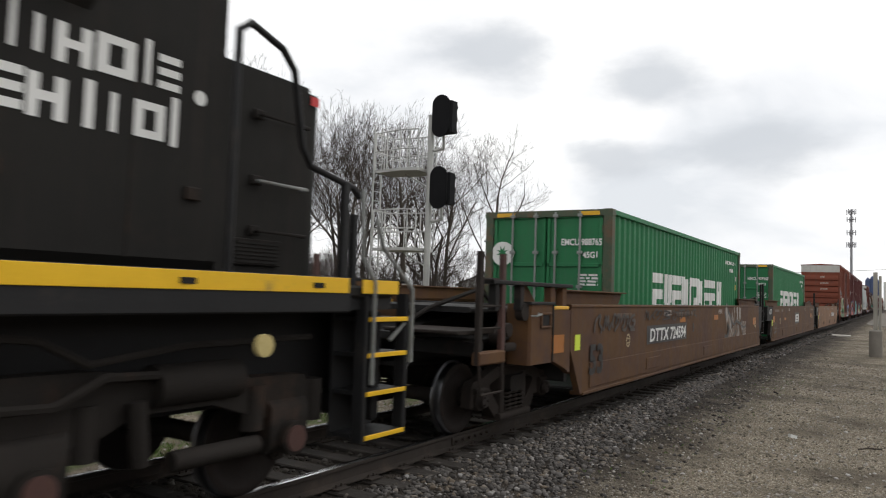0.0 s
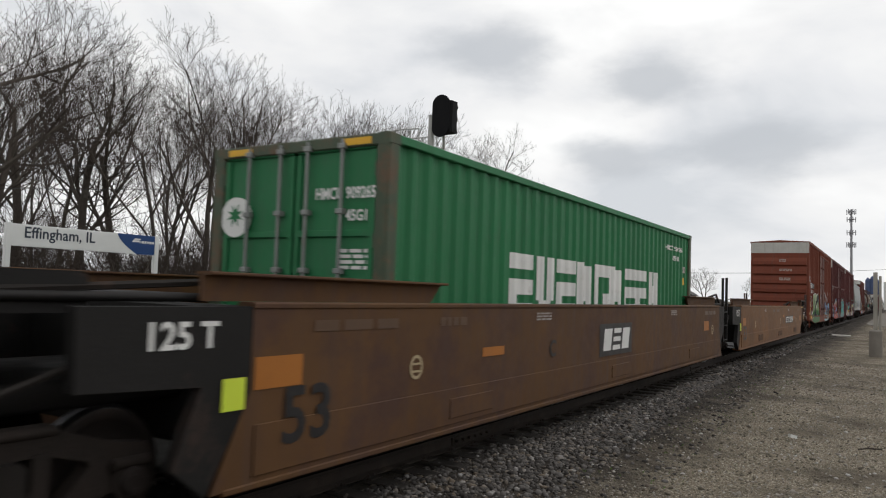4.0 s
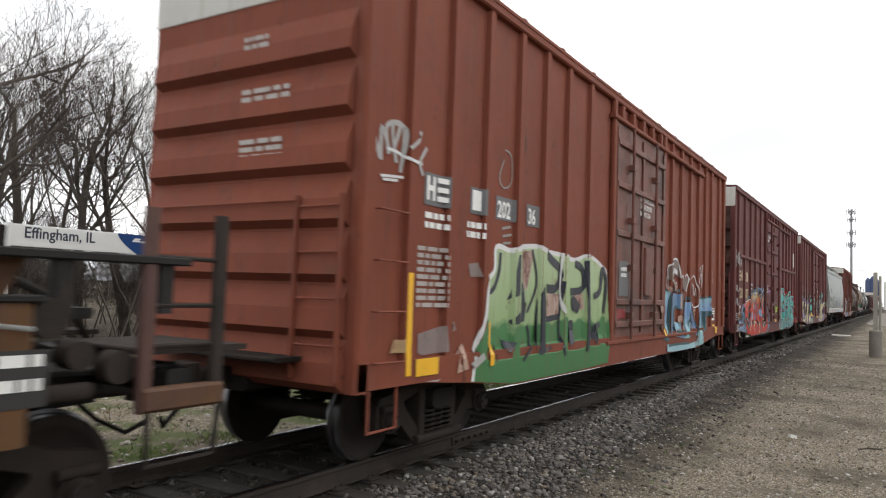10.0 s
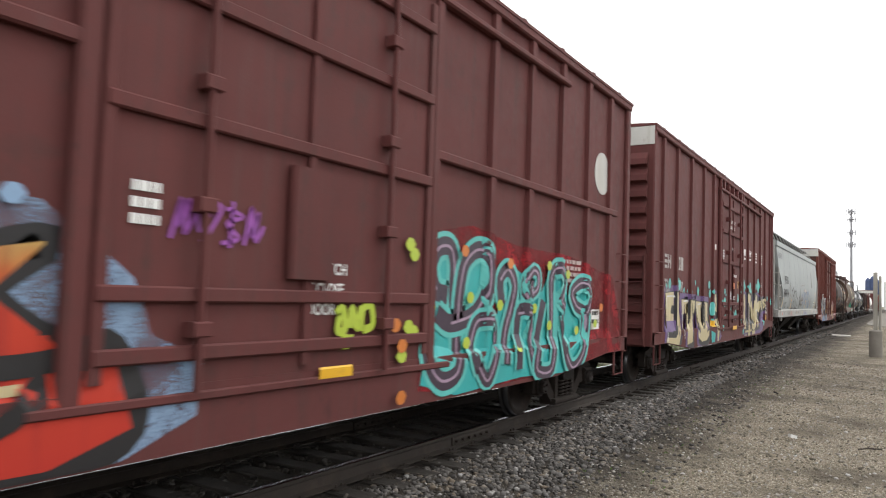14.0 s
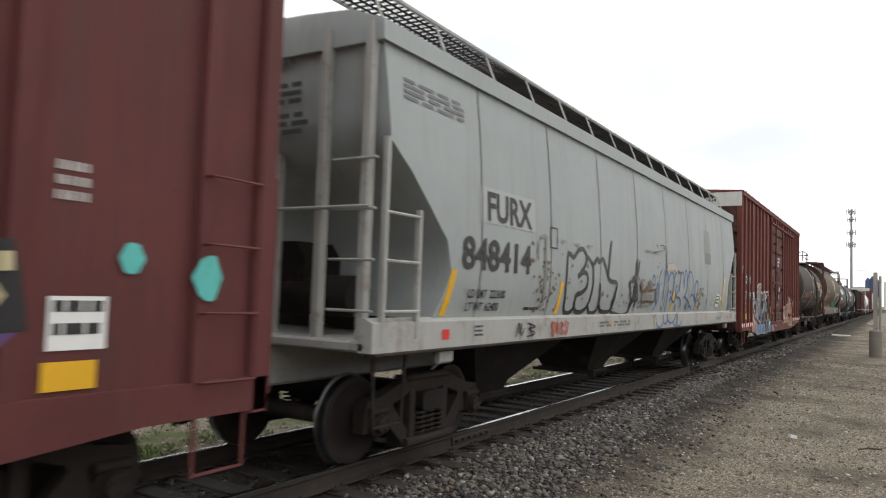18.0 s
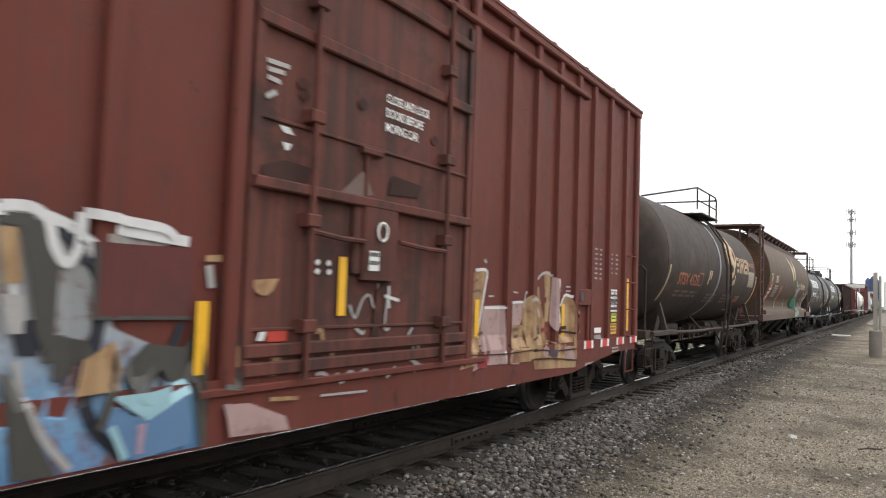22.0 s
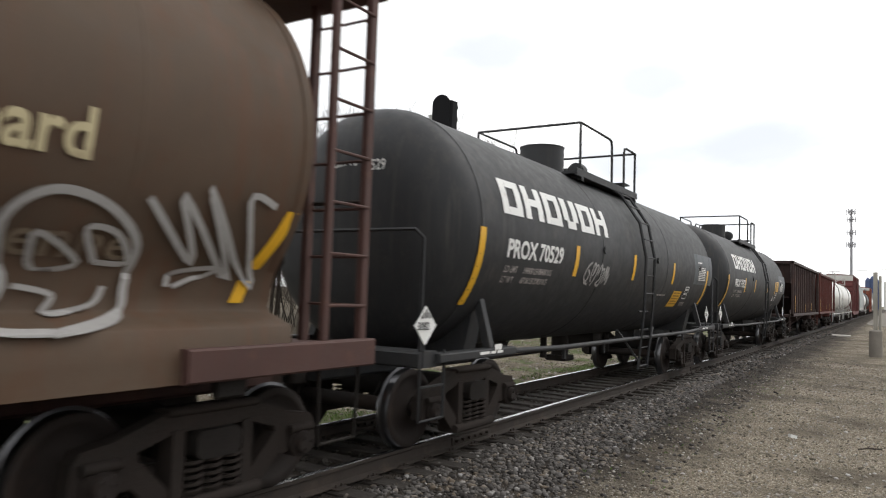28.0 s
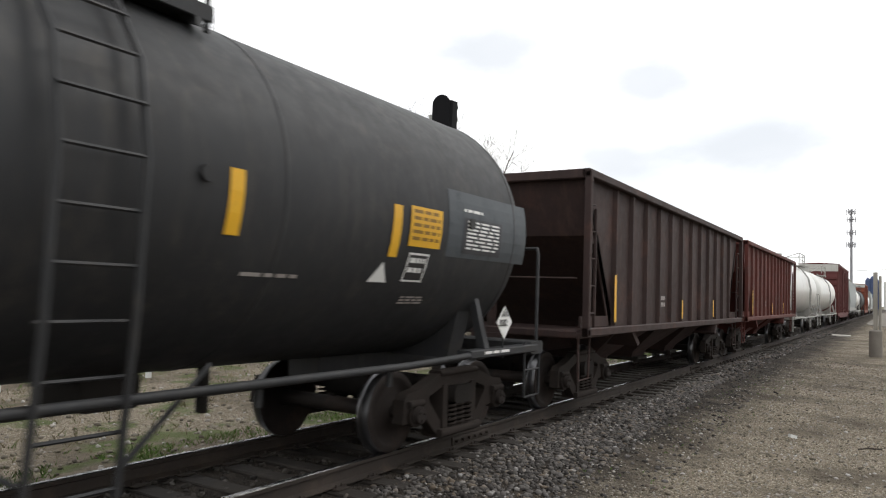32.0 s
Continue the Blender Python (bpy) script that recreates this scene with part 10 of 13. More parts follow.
sprayed(car1, side1, "sprayed dark angular letter", 0.0075, [
    ('area', S_NAVY, 0.0, [(2.98, 2.17), (3.16, 2.16), (3.15, 1.91), (3.28, 1.8), (3.34, 1.57), (3.22, 1.52), (3.16, 1.71), (2.82, 1.61), (2.97, 1.78)]),
    ('area', S_NAVY, 0.0, [(2.88, 1.37), (3.16, 1.51), (3.37, 1.6), (3.33, 1.36), (2.9, 1.32)]),
    ('line', S_NAVY, 0.065, [(2.64, 2.17), (2.61, 1.95), (2.5, 1.76), (2.35, 1.69)]),
    ('line', S_NAVY, 0.052, [(3.39, 1.31), (3.46, 1.1), (3.2, 0.89)]),
    ('area', S_NAVY, 0.0, [(2.68, 1.16), (3.03, 1.11), (2.82, 0.99)]),
    ('line', S_NAVY, 0.052, [(3.5, 2.26), (3.65, 1.85), (3.38, 1.47)])])
sprayed(car1, side1, "sprayed dark angular letter", 0.011, [
    ('area', S_NAVY, 0.0, [(3.8, 1.82), (3.66, 1.64), (3.59, 1.3), (3.58, 1.03), (3.71, 0.92), (4.05, 1.01), (3.85, 1.11), (3.87, 1.47)]),
    ('line', S_NAVY, 0.117, [(3.84, 1.79), (4.21, 1.78), (4.38, 1.89), (4.38, 2.06), (4.15, 2.15), (3.87, 2.26)]),
    ('line', S_NAVY, 0.078, [(3.9, 1.37), (4.38, 1.41)]),
    ('line', S_NAVY, 0.065, [(4.47, 1.89), (4.39, 1.27), (4.53, 0.88)])])
sprayed(car1, side1, "sprayed dark angular letter", 0.0145, [
    ('area', S_NAVY, 0.0, [(4.74, 1.36), (4.93, 1.35), (4.94, 1.1), (4.68, 0.99)]),
    ('line', S_NAVY, 0.104, [(4.8, 1.75), (5.24, 1.81), (5.24, 2.08), (4.95, 2.16)]),
    ('area', S_NAVY, 0.0, [(4.81, 1.65), (4.89, 1.71), (5.18, 1.56), (5.08, 1.44), (4.85, 1.5)]),
    ('line', S_NAVY, 0.091, [(5.33, 2.22), (5.42, 1.23), (5.35, 0.89)])])
sprayed(car1, side1, "sprayed dark angular letter", 0.018, [
    ('area', S_NAVY, 0.0, [(5.58, 1.12), (5.83, 1.33), (5.91, 1.22), (5.75, 0.97)]),
    ('line', S_NAVY, 0.104, [(5.73, 1.7), (5.99, 1.79), (6.08, 2.12), (6.26, 1.92), (6.16, 1.44)]),
    ('line', S_NAVY, 0.078, [(5.68, 1.22), (6, 1.27)]),
    ('line', S_WHITE, 0.05, [(4.44, 2.25), (4.39, 1.75), (4.5, 1.46)])])
sprayed(car1, side1, "pale blue sprayed slab letter with teal shade", 0.004, [
    ('area', F_BLUE, 0, [(9.62, 1.9), (10.05, 1.86), (9.93, 1.35), (9.86, 0.88), (9.5, 0.98), (9.56, 1.49)]),
    ('area', S_TEAL, 0, [(10.05, 1.86), (10.14, 1.8), (9.94, 0.87), (9.86, 0.86), (9.93, 1.35)]),
    ('line', S_TEAL, 0.07, [(9.49, 0.96), (9.87, 0.86)]),
    ('line', S_TEAL, 0.03, [(9.62, 1.9), (10.05, 1.87)])])
sprayed(car1, side1, "blue sprayed slab letter with peach bars", 0.0075, [
    ('area', S_DENIM, 0, [(10.2, 1.82), (11.16, 1.81), (11.16, 1.47), (10.51, 1.53), (10.49, 1.09), (11.18, 1), (11.22, 0.86), (10.07, 0.97)]),
    ('area', F_BLUE, 0, [(10.49, 1.24), (10.89, 1.19), (10.9, 1.04), (10.49, 0.99)]),
    ('area', F_PEACH, 0, [(10.79, 1.78), (11.17, 1.8), (11.18, 1.49), (10.81, 1.51)]),
    ('line', S_TEAL, 0.07, [(10.08, 0.98), (10.2, 1.82), (11.16, 1.81), (11.16, 1.48), (10.53, 1.52), (10.5, 1.07), (11.18, 1)])])
sprayed(car1, side1, "pale blue sprayed slab letter", 0.011, [
    ('area', F_BLUE, 0, [(11.38, 1.64), (11.8, 1.65), (11.69, 1.42), (11.66, 0.87), (11.22, 0.86)]),
    ('area', S_DENIM, 0, [(11.78, 1.64), (12.35, 1.2), (12.29, 0.86), (11.74, 1.23)]),
    ('line', S_TEAL, 0.06, [(11.3, 0.92), (11.41, 1.66), (11.81, 1.65), (12.37, 1.13), (12.32, 0.86)]),
    ('line', S_TEAL, 0.05, [(11.71, 1.47), (11.56, 0.88)])])
sprayed(car1, side1, "pale blue sprayed slab letter with teal shade", 0.0145, [
    ('area', F_BLUE, 0, [(12.77, 1.74), (13.85, 1.77), (13.87, 1.44), (12.91, 1.43), (12.84, 1.56)]),
    ('area', S_TEAL, 0, [(12.91, 1.44), (13.89, 1.44), (13.85, 1.31), (13.29, 1.3), (13.29, 1), (12.99, 0.96)]),
    ('area', F_BLUE, 0, [(12.58, 1.52), (12.91, 1.56), (12.97, 0.69), (12.82, 0.66), (12.14, 0.66), (12.53, 1.05)]),
    ('line', S_TEAL, 0.05, [(12.56, 1.55), (12.48, 0.68)]),
    ('line', S_TEAL, 0.04, [(12.75, 1.74), (13.86, 1.78)])])
sprayed(car1, side1, "pale blue sprayed underline", 0.018, [
    ('line', S_ICE, 0.14, [(9.75, 0.73), (10.66, 0.69), (11.57, 0.67), (12.14, 0.7)]),
    ('line', S_TEAL, 0.05, [(9.85, 0.77), (10.66, 0.77), (11.57, 0.75)])])
sprayed(car1, side1, "silver sprayed crown with white edge", 0.0215, [
    ('area', S_GHOST, 0, [(9.9, 2.32), (10.1, 2.41), (10.29, 2.49), (10.54, 2.53), (10.75, 2.46), (10.81, 2.15), (10.56, 2.23), (10.28, 2.17), (10.12, 2.06), (9.95, 2.1)]),
    ('line', S_WHITE, 0.035, [(9.95, 2.1), (9.9, 2.32), (10.1, 2.41), (10.29, 2.5), (10.54, 2.54), (10.75, 2.47), (10.81, 2.15)]),
    ('line', S_WHITE, 0.1, [(10.13, 2.21), (10.28, 2.27), (10.46, 2.29), (10.66, 2.24)]),
    ('line', S_SILVER, 0.04, [(9.78, 2.09), (9.91, 2.13), (9.97, 1.99), (9.88, 1.96), (9.78, 2.09)])])
sprayed(car1, side1, "silver sprayed loops", 0.025, [
    ('line', S_SILVER, 0.04, [(10.22, 1.88), (10.25, 2.02), (10.4, 2.09), (10.44, 1.98)]),
    ('line', S_SILVER, 0.04, [(10.47, 1.86), (10.52, 2.03), (10.62, 2.02), (10.67, 1.86)]),
    ('line', S_WHITE, 0.035, [(11, 1.93), (11.05, 2.14), (11.17, 2.21), (11.07, 1.94), (11.41, 2.24), (11.61, 2.14), (11.4, 1.86)]),
    ('area', S_GHOST, 0, [(11.03, 1.94), (11.1, 2.14), (11.38, 2.19), (11.58, 2.13), (11.4, 1.88)])])
sprayed(car1, side1, "white sprayed ring tag", 0.0285, [
    ('line', S_WHITE, 0.03, [(12.09, 1.53), (11.85, 1.74), (11.84, 2.07), (12.04, 2.24), (12.29, 2.15), (12.47, 1.86), (12.41, 1.56), (12.09, 1.53)]),
    ('line', S_WHITE, 0.03, [(11.85, 1.88), (12.05, 2.04), (12.15, 1.8), (12.3, 1.96), (12.36, 1.76)]),
    ('line', S_WHITE, 0.03, [(12.57, 2.28), (12.63, 2.44), (12.69, 2.08), (12.8, 2.49), (12.92, 1.99), (13.01, 2.54), (12.86, 2.2)])])
sprayed(car1, side1, "pink sprayed dots", 0.032, [
    ('dots', F_PEACH, 0.17, [(10.99, 1.31), (11.03, 1.12), (10.83, 1.28)]),
    ('dots', F_PEACH, 0.12, [(10.51, 1.93), (10.62, 1.88), (9.85, 1.94), (9.98, 1.9), (9.81, 1.98)]),
    ('dots', F_PEACH, 0.09, [(11.76, 1.08), (12.13, 1.46), (12.22, 1.36), (12.17, 1.27), (12.25, 1.46), (13.95, 1.53), (14, 1.32)]),
    ('line', F_PEACH, 0.16, [(9.54, 1.77), (9.5, 1.37), (9.5, 1.06)]),
    ('line', F_PEACH, 0.07, [(9.19, 1.58), (9.27, 1.45), (9.31, 1.55), (9.39, 1.45), (9.43, 1.6)])])
sprayed(car2, side2, "pale blue sprayed haze behind the letters", 0.004, [
    ('area', H_SKY, 0, [(0.51, 0.8), (0.56, 1), (0.67, 1.3), (0.8, 1.35), (1.1, 1.22), (1.54, 1.37), (1.68, 0.97), (1.29, 0.78)]),
    ('area', H_SKY, 0, [(1.45, 1.48), (1.63, 1.64), (2.78, 1.9), (3.04, 2.16), (3.75, 2.11), (4.3, 2.21), (5.7, 2.12), (6.27, 1.7), (6.39, 1.37), (6.8, 1.21), (6.79, 0.86), (6.22, 0.64), (4.71, 0.64), (3.44, 0.64), (2.16, 0.64), (1.67, 0.79), (1.29, 0.78)])])
sprayed(car2, side2, "red sprayed lettering with tan tops and black outline", 0.0075, [
    ('line', S_BLACK, 0.195, [(1.71, 1.63), (1.89, 1.72), (2.25, 1.73), (2.71, 1.81), (2.88, 1.95), (2.8, 1.68), (3.1, 1.72), (3.51, 2), (3.84, 2.02), (4, 1.77), (4.23, 2.1), (4.49, 1.77), (4.75, 1.99), (5.2, 1.79), (5.76, 1.9), (5.46, 1.61), (5.89, 1.29), (6.14, 1.3), (6.29, 0.83), (5.79, 0.67), (4.92, 0.68), (4.11, 0.65), (3.29, 0.64), (2.16, 0.64), (1.86, 0.99), (1.7, 1.33), (1.71, 1.63)]),
    ('area', F_RED, 0, [(1.71, 1.63), (1.89, 1.72), (2.25, 1.73), (2.71, 1.81), (2.88, 1.95), (2.8, 1.68), (3.1, 1.72), (3.51, 2), (3.84, 2.02), (4, 1.77), (4.23, 2.1), (4.49, 1.77), (4.75, 1.99), (5.2, 1.79), (5.76, 1.9), (5.46, 1.61), (5.89, 1.29), (6.14, 1.3), (6.29, 0.83), (5.79, 0.67), (4.92, 0.68), (4.11, 0.65), (3.29, 0.64), (2.16, 0.64), (1.86, 0.99), (1.7, 1.33)])])
sprayed(car2, side2, "black and pale blue cuts of the sprayed lettering", 0.011, [
    ('area', S_BLACK, 0.0, [(1.92, 1.4), (2.12, 1.32), (2.42, 1.1), (2.81, 1.48), (2.75, 1.24), (2.38, 0.85), (2.27, 0.75), (2.08, 1.11), (1.98, 1.17)]),
    ('area', S_SKY, 0, [(2.12, 1.24), (2.29, 1.15), (2.58, 1.21), (2.34, 0.88)]),
    ('line', S_BLACK, 0.104, [(2.81, 1.69), (2.57, 1.33), (3.11, 1.27)]),
    ('area', S_SKY, 0, [(2.91, 1.55), (3.23, 1.74), (3.11, 1.46), (2.84, 1.3)]),
    ('line', S_BLACK, 0.104, [(3.1, 1.69), (3.38, 1.75), (3.48, 1.46), (3.32, 1.08), (3.11, 1.04)]),
    ('area', S_SKY, 0, [(3.14, 1.32), (3.39, 1.4), (3.4, 1.16), (3.18, 1.08)])])
sprayed(car2, side2, "black and pale blue cuts of the sprayed lettering", 0.0145, [
    ('line', S_BLACK, 0.13, [(3.86, 1.96), (3.84, 1.46), (3.93, 0.99), (3.84, 0.72)]),
    ('line', S_BLACK, 0.117, [(4.45, 1.73), (4.53, 1.39), (4.09, 1.28), (4.5, 0.95), (4.83, 0.7)]),
    ('line', S_BLACK, 0.078, [(4.02, 1.55), (4.36, 1.6)]),
    ('line', S_BLACK, 0.13, [(4.86, 1.97), (4.78, 1.56), (5, 1.26), (5.64, 1.23), (6.05, 1.3)]),
    ('line', S_BLACK, 0.117, [(5.03, 1.2), (4.91, 0.97), (5.51, 0.93), (5.78, 1.17)]),
    ('area', S_SKY, 0, [(4.55, 1.45), (4.79, 1.45), (4.96, 1.21), (4.67, 1.22)])])
sprayed(car2, side2, "gold and white sprayed highlights", 0.018, [
    ('line', S_CREAM, 0.05, [(1.91, 1.45), (1.82, 1.24), (1.99, 0.97)]),
    ('line', S_CREAM, 0.06, [(2.54, 0.79), (2.84, 1.1), (2.99, 1.19)]),
    ('line', S_CREAM, 0.06, [(3.14, 0.85), (3.43, 1.03), (3.65, 1.06)]),
    ('line', S_CREAM, 0.06, [(4.18, 1.08), (4.41, 0.85), (4.26, 0.69)]),
    ('line', S_CREAM, 0.06, [(5.14, 0.84), (5.4, 1.07), (5.65, 1.11)]),
    ('line', S_CREAM, 0.1, [(3.5, 1.46), (3.52, 1.75), (3.76, 1.91)]),
    ('line', S_WHITE, 0.03, [(1.76, 1.62), (1.9, 1.69), (2.25, 1.71), (2.7, 1.77)]),
    ('line', S_WHITE, 0.03, [(3.16, 1.69), (3.53, 1.96), (3.83, 1.98)]),
    ('line', S_WHITE, 0.04, [(3.32, 0.8), (3.36, 0.84), (3.32, 0.72)]),
    ('dots', S_PINK, 0.13, [(2.21, 1.47), (1.67, 1.59), (2.21, 1.06)]),
    ('dots', S_SKY, 0.12, [(3.13, 1.95), (2.99, 1.88), (5.54, 2.13), (5.31, 2.04)])])
sprayed(car2, side2, "orange sprayed smear with black scrawl", 0.0215, [
    ('area', S_ORANGE, 0, [(0.68, 1.33), (1.07, 1.36), (1.1, 1.2), (0.71, 1.2)]),
    ('line', S_BLACK, 0.065, [(1.18, 1.29), (1.46, 1.3)]),
    ('line', S_BLACK, 0.065, [(1.3, 1.35), (1.32, 1.16)]),
    ('line', S_BLACK, 0.078, [(1.23, 1.21), (1.38, 1.27), (1.47, 1.16), (1.32, 1.15)])])
sprayed(car2, side2, "dark red sprayed haze", 0.004, [
    ('area', H_RED, 0, [(9.31, 0.75), (9.31, 1), (9.44, 1.48), (9.41, 2.01), (9.64, 2.3), (10.39, 2.42), (11.46, 2.28), (13.19, 2.25), (15.01, 2.01), (15.33, 1.41), (15.27, 0.81), (13.85, 0.67), (11.57, 0.67), (10.13, 0.64)])])
sprayed(car2, side2, "turquoise sprayed field", 0.0075, [
    ('area', S_TURQ, 0, [(9.35, 0.8), (9.46, 1.33), (9.64, 1.48), (9.54, 1.9), (9.7, 2.19), (9.97, 2.18), (10.1, 2.06), (10.4, 2.22), (10.75, 2.21), (10.81, 1.74), (10.72, 1.46), (11.02, 1.46), (10.99, 1.89), (11.39, 2.02), (11.67, 1.93), (11.95, 2.05), (12.22, 1.73), (12.47, 2.02), (12.95, 2.05), (13.1, 1.69), (13.77, 1.9), (13.98, 1.43), (13.69, 0.84), (13.16, 0.64), (11.56, 0.7), (10.5, 0.66), (10.01, 0.64)])])
sprayed(car2, side2, "turquoise-edged dark sprayed loop letter", 0.011, [
    ('line', S_CYAN, 0.3, [(9.89, 1.66), (9.67, 1.71), (9.58, 1.94), (9.7, 2.13), (9.92, 2.15), (10.01, 1.97), (10.01, 1.64), (10.09, 1.22), (10.06, 0.89), (9.79, 0.8), (9.58, 0.9), (9.47, 1.1), (9.55, 1.3)]),
    ('line', S_PLUM, 0.19, [(9.89, 1.66), (9.67, 1.71), (9.58, 1.94), (9.7, 2.13), (9.92, 2.15), (10.01, 1.97), (10.01, 1.64), (10.09, 1.22), (10.06, 0.89), (9.79, 0.8), (9.58, 0.9), (9.47, 1.1), (9.55, 1.3)]),
    ('line', S_LILAC, 0.03, [(9.67, 1.71), (9.58, 1.94), (9.7, 2.13), (9.92, 2.15), (10.01, 1.97), (10.01, 1.64), (10.09, 1.22), (10.06, 0.89), (9.79, 0.8), (9.58, 0.9), (9.47, 1.1), (9.55, 1.3)])])
sprayed(car2, side2, "turquoise-edged dark sprayed loop letter", 0.0145, [
    ('line', S_CYAN, 0.3, [(9.69, 1.48), (9.97, 1.37), (10.45, 1.47), (10.7, 1.74), (10.68, 2.11), (10.47, 2.16), (10.22, 1.99), (10.12, 1.64), (10.11, 1.39)]),
    ('line', S_PLUM, 0.19, [(9.69, 1.48), (9.97, 1.37), (10.45, 1.47), (10.7, 1.74), (10.68, 2.11), (10.47, 2.16), (10.22, 1.99), (10.12, 1.64), (10.11, 1.39)]),
    ('line', S_LILAC, 0.03, [(9.97, 1.37), (10.45, 1.47), (10.7, 1.74), (10.68, 2.11), (10.47, 2.16), (10.22, 1.99), (10.12, 1.64), (10.11, 1.39)])])
sprayed(car2, side2, "turquoise-edged dark sprayed loop letter", 0.018, [
    ('line', S_CYAN, 0.26, [(10.49, 0.85), (10.37, 1.12), (10.52, 1.38), (10.87, 1.37), (10.9, 1.04), (10.7, 0.73), (10.49, 0.89)]),
    ('line', S_PLUM, 0.16, [(10.49, 0.85), (10.37, 1.12), (10.52, 1.38), (10.87, 1.37), (10.9, 1.04), (10.7, 0.73), (10.49, 0.89)]),
    ('line', S_LILAC, 0.03, [(10.37, 1.12), (10.52, 1.38), (10.87, 1.37), (10.9, 1.04), (10.7, 0.73), (10.49, 0.89)])])
sprayed(car2, side2, "turquoise-edged dark sprayed loop letter", 0.0215, [
    ('line', S_CYAN, 0.28, [(11.09, 1.56), (11.03, 1.85), (11.23, 1.98), (11.41, 1.81), (11.34, 1.56), (11.19, 1.26), (11.14, 0.88)]),
    ('line', S_PLUM, 0.17, [(11.09, 1.56), (11.03, 1.85), (11.23, 1.98), (11.41, 1.81), (11.34, 1.56), (11.19, 1.26), (11.14, 0.88)]),
    ('line', S_LILAC, 0.03, [(11.03, 1.85), (11.23, 1.98), (11.41, 1.81), (11.34, 1.56), (11.19, 1.26), (11.14, 0.88)])])
sprayed(car2, side2, "turquoise-edged dark sprayed loop letter", 0.025, [
    ('line', S_CYAN, 0.26, [(11.47, 0.8), (11.52, 1.46), (11.84, 1.45), (11.76, 1.14), (11.93, 0.75)]),
    ('line', S_PLUM, 0.16, [(11.47, 0.8), (11.52, 1.46), (11.84, 1.45), (11.76, 1.14), (11.93, 0.75)]),
    ('line', S_LILAC, 0.03, [(11.52, 1.46), (11.84, 1.45), (11.76, 1.14), (11.93, 0.75)])])
sprayed(car2, side2, "turquoise-edged dark sprayed loop letter", 0.0285, [
    ('line', S_CYAN, 0.2, [(11.91, 1.83), (11.77, 1.8), (11.82, 1.69), (12.06, 1.78), (12.05, 1.97), (11.8, 1.99), (11.63, 1.82), (11.68, 1.64)]),
    ('line', S_PLUM, 0.12, [(11.91, 1.83), (11.77, 1.8), (11.82, 1.69), (12.06, 1.78), (12.05, 1.97), (11.8, 1.99), (11.63, 1.82), (11.68, 1.64)]),
    ('line', S_LILAC, 0.03, [(11.77, 1.8), (11.82, 1.69), (12.06, 1.78), (12.05, 1.97), (11.8, 1.99), (11.63, 1.82), (11.68, 1.64)])])
sprayed(car2, side2, "turquoise-edged dark sprayed loop letter", 0.032, [
    ('line', S_CYAN, 0.28, [(12.23, 1.62), (12.01, 1.01), (11.98, 0.75), (12.44, 0.76), (12.51, 1.44), (12.48, 1.91), (12.7, 2.07), (12.9, 1.86), (12.73, 1.62), (12.98, 1.53)]),
    ('line', S_PLUM, 0.17, [(12.23, 1.62), (12.01, 1.01), (11.98, 0.75), (12.44, 0.76), (12.51, 1.44), (12.48, 1.91), (12.7, 2.07), (12.9, 1.86), (12.73, 1.62), (12.98, 1.53)]),
    ('line', S_LILAC, 0.03, [(12.01, 1.01), (11.98, 0.75), (12.44, 0.76), (12.51, 1.44), (12.48, 1.91), (12.7, 2.07), (12.9, 1.86), (12.73, 1.62), (12.98, 1.53)])])
sprayed(car2, side2, "turquoise-edged dark sprayed loop letter", 0.0355, [
    ('line', S_CYAN, 0.28, [(12.74, 1.44), (12.9, 0.9), (13.16, 0.7), (13.55, 0.92), (13.65, 1.43), (13.37, 1.56), (13.22, 1.75), (13.62, 1.89), (13.86, 1.7), (13.65, 1.43)]),
    ('line', S_PLUM, 0.17, [(12.74, 1.44), (12.9, 0.9), (13.16, 0.7), (13.55, 0.92), (13.65, 1.43), (13.37, 1.56), (13.22, 1.75), (13.62, 1.89), (13.86, 1.7), (13.65, 1.43)]),
    ('line', S_LILAC, 0.03, [(12.9, 0.9), (13.16, 0.7), (13.55, 0.92), (13.65, 1.43), (13.37, 1.56), (13.22, 1.75), (13.62, 1.89), (13.86, 1.7), (13.65, 1.43)])])
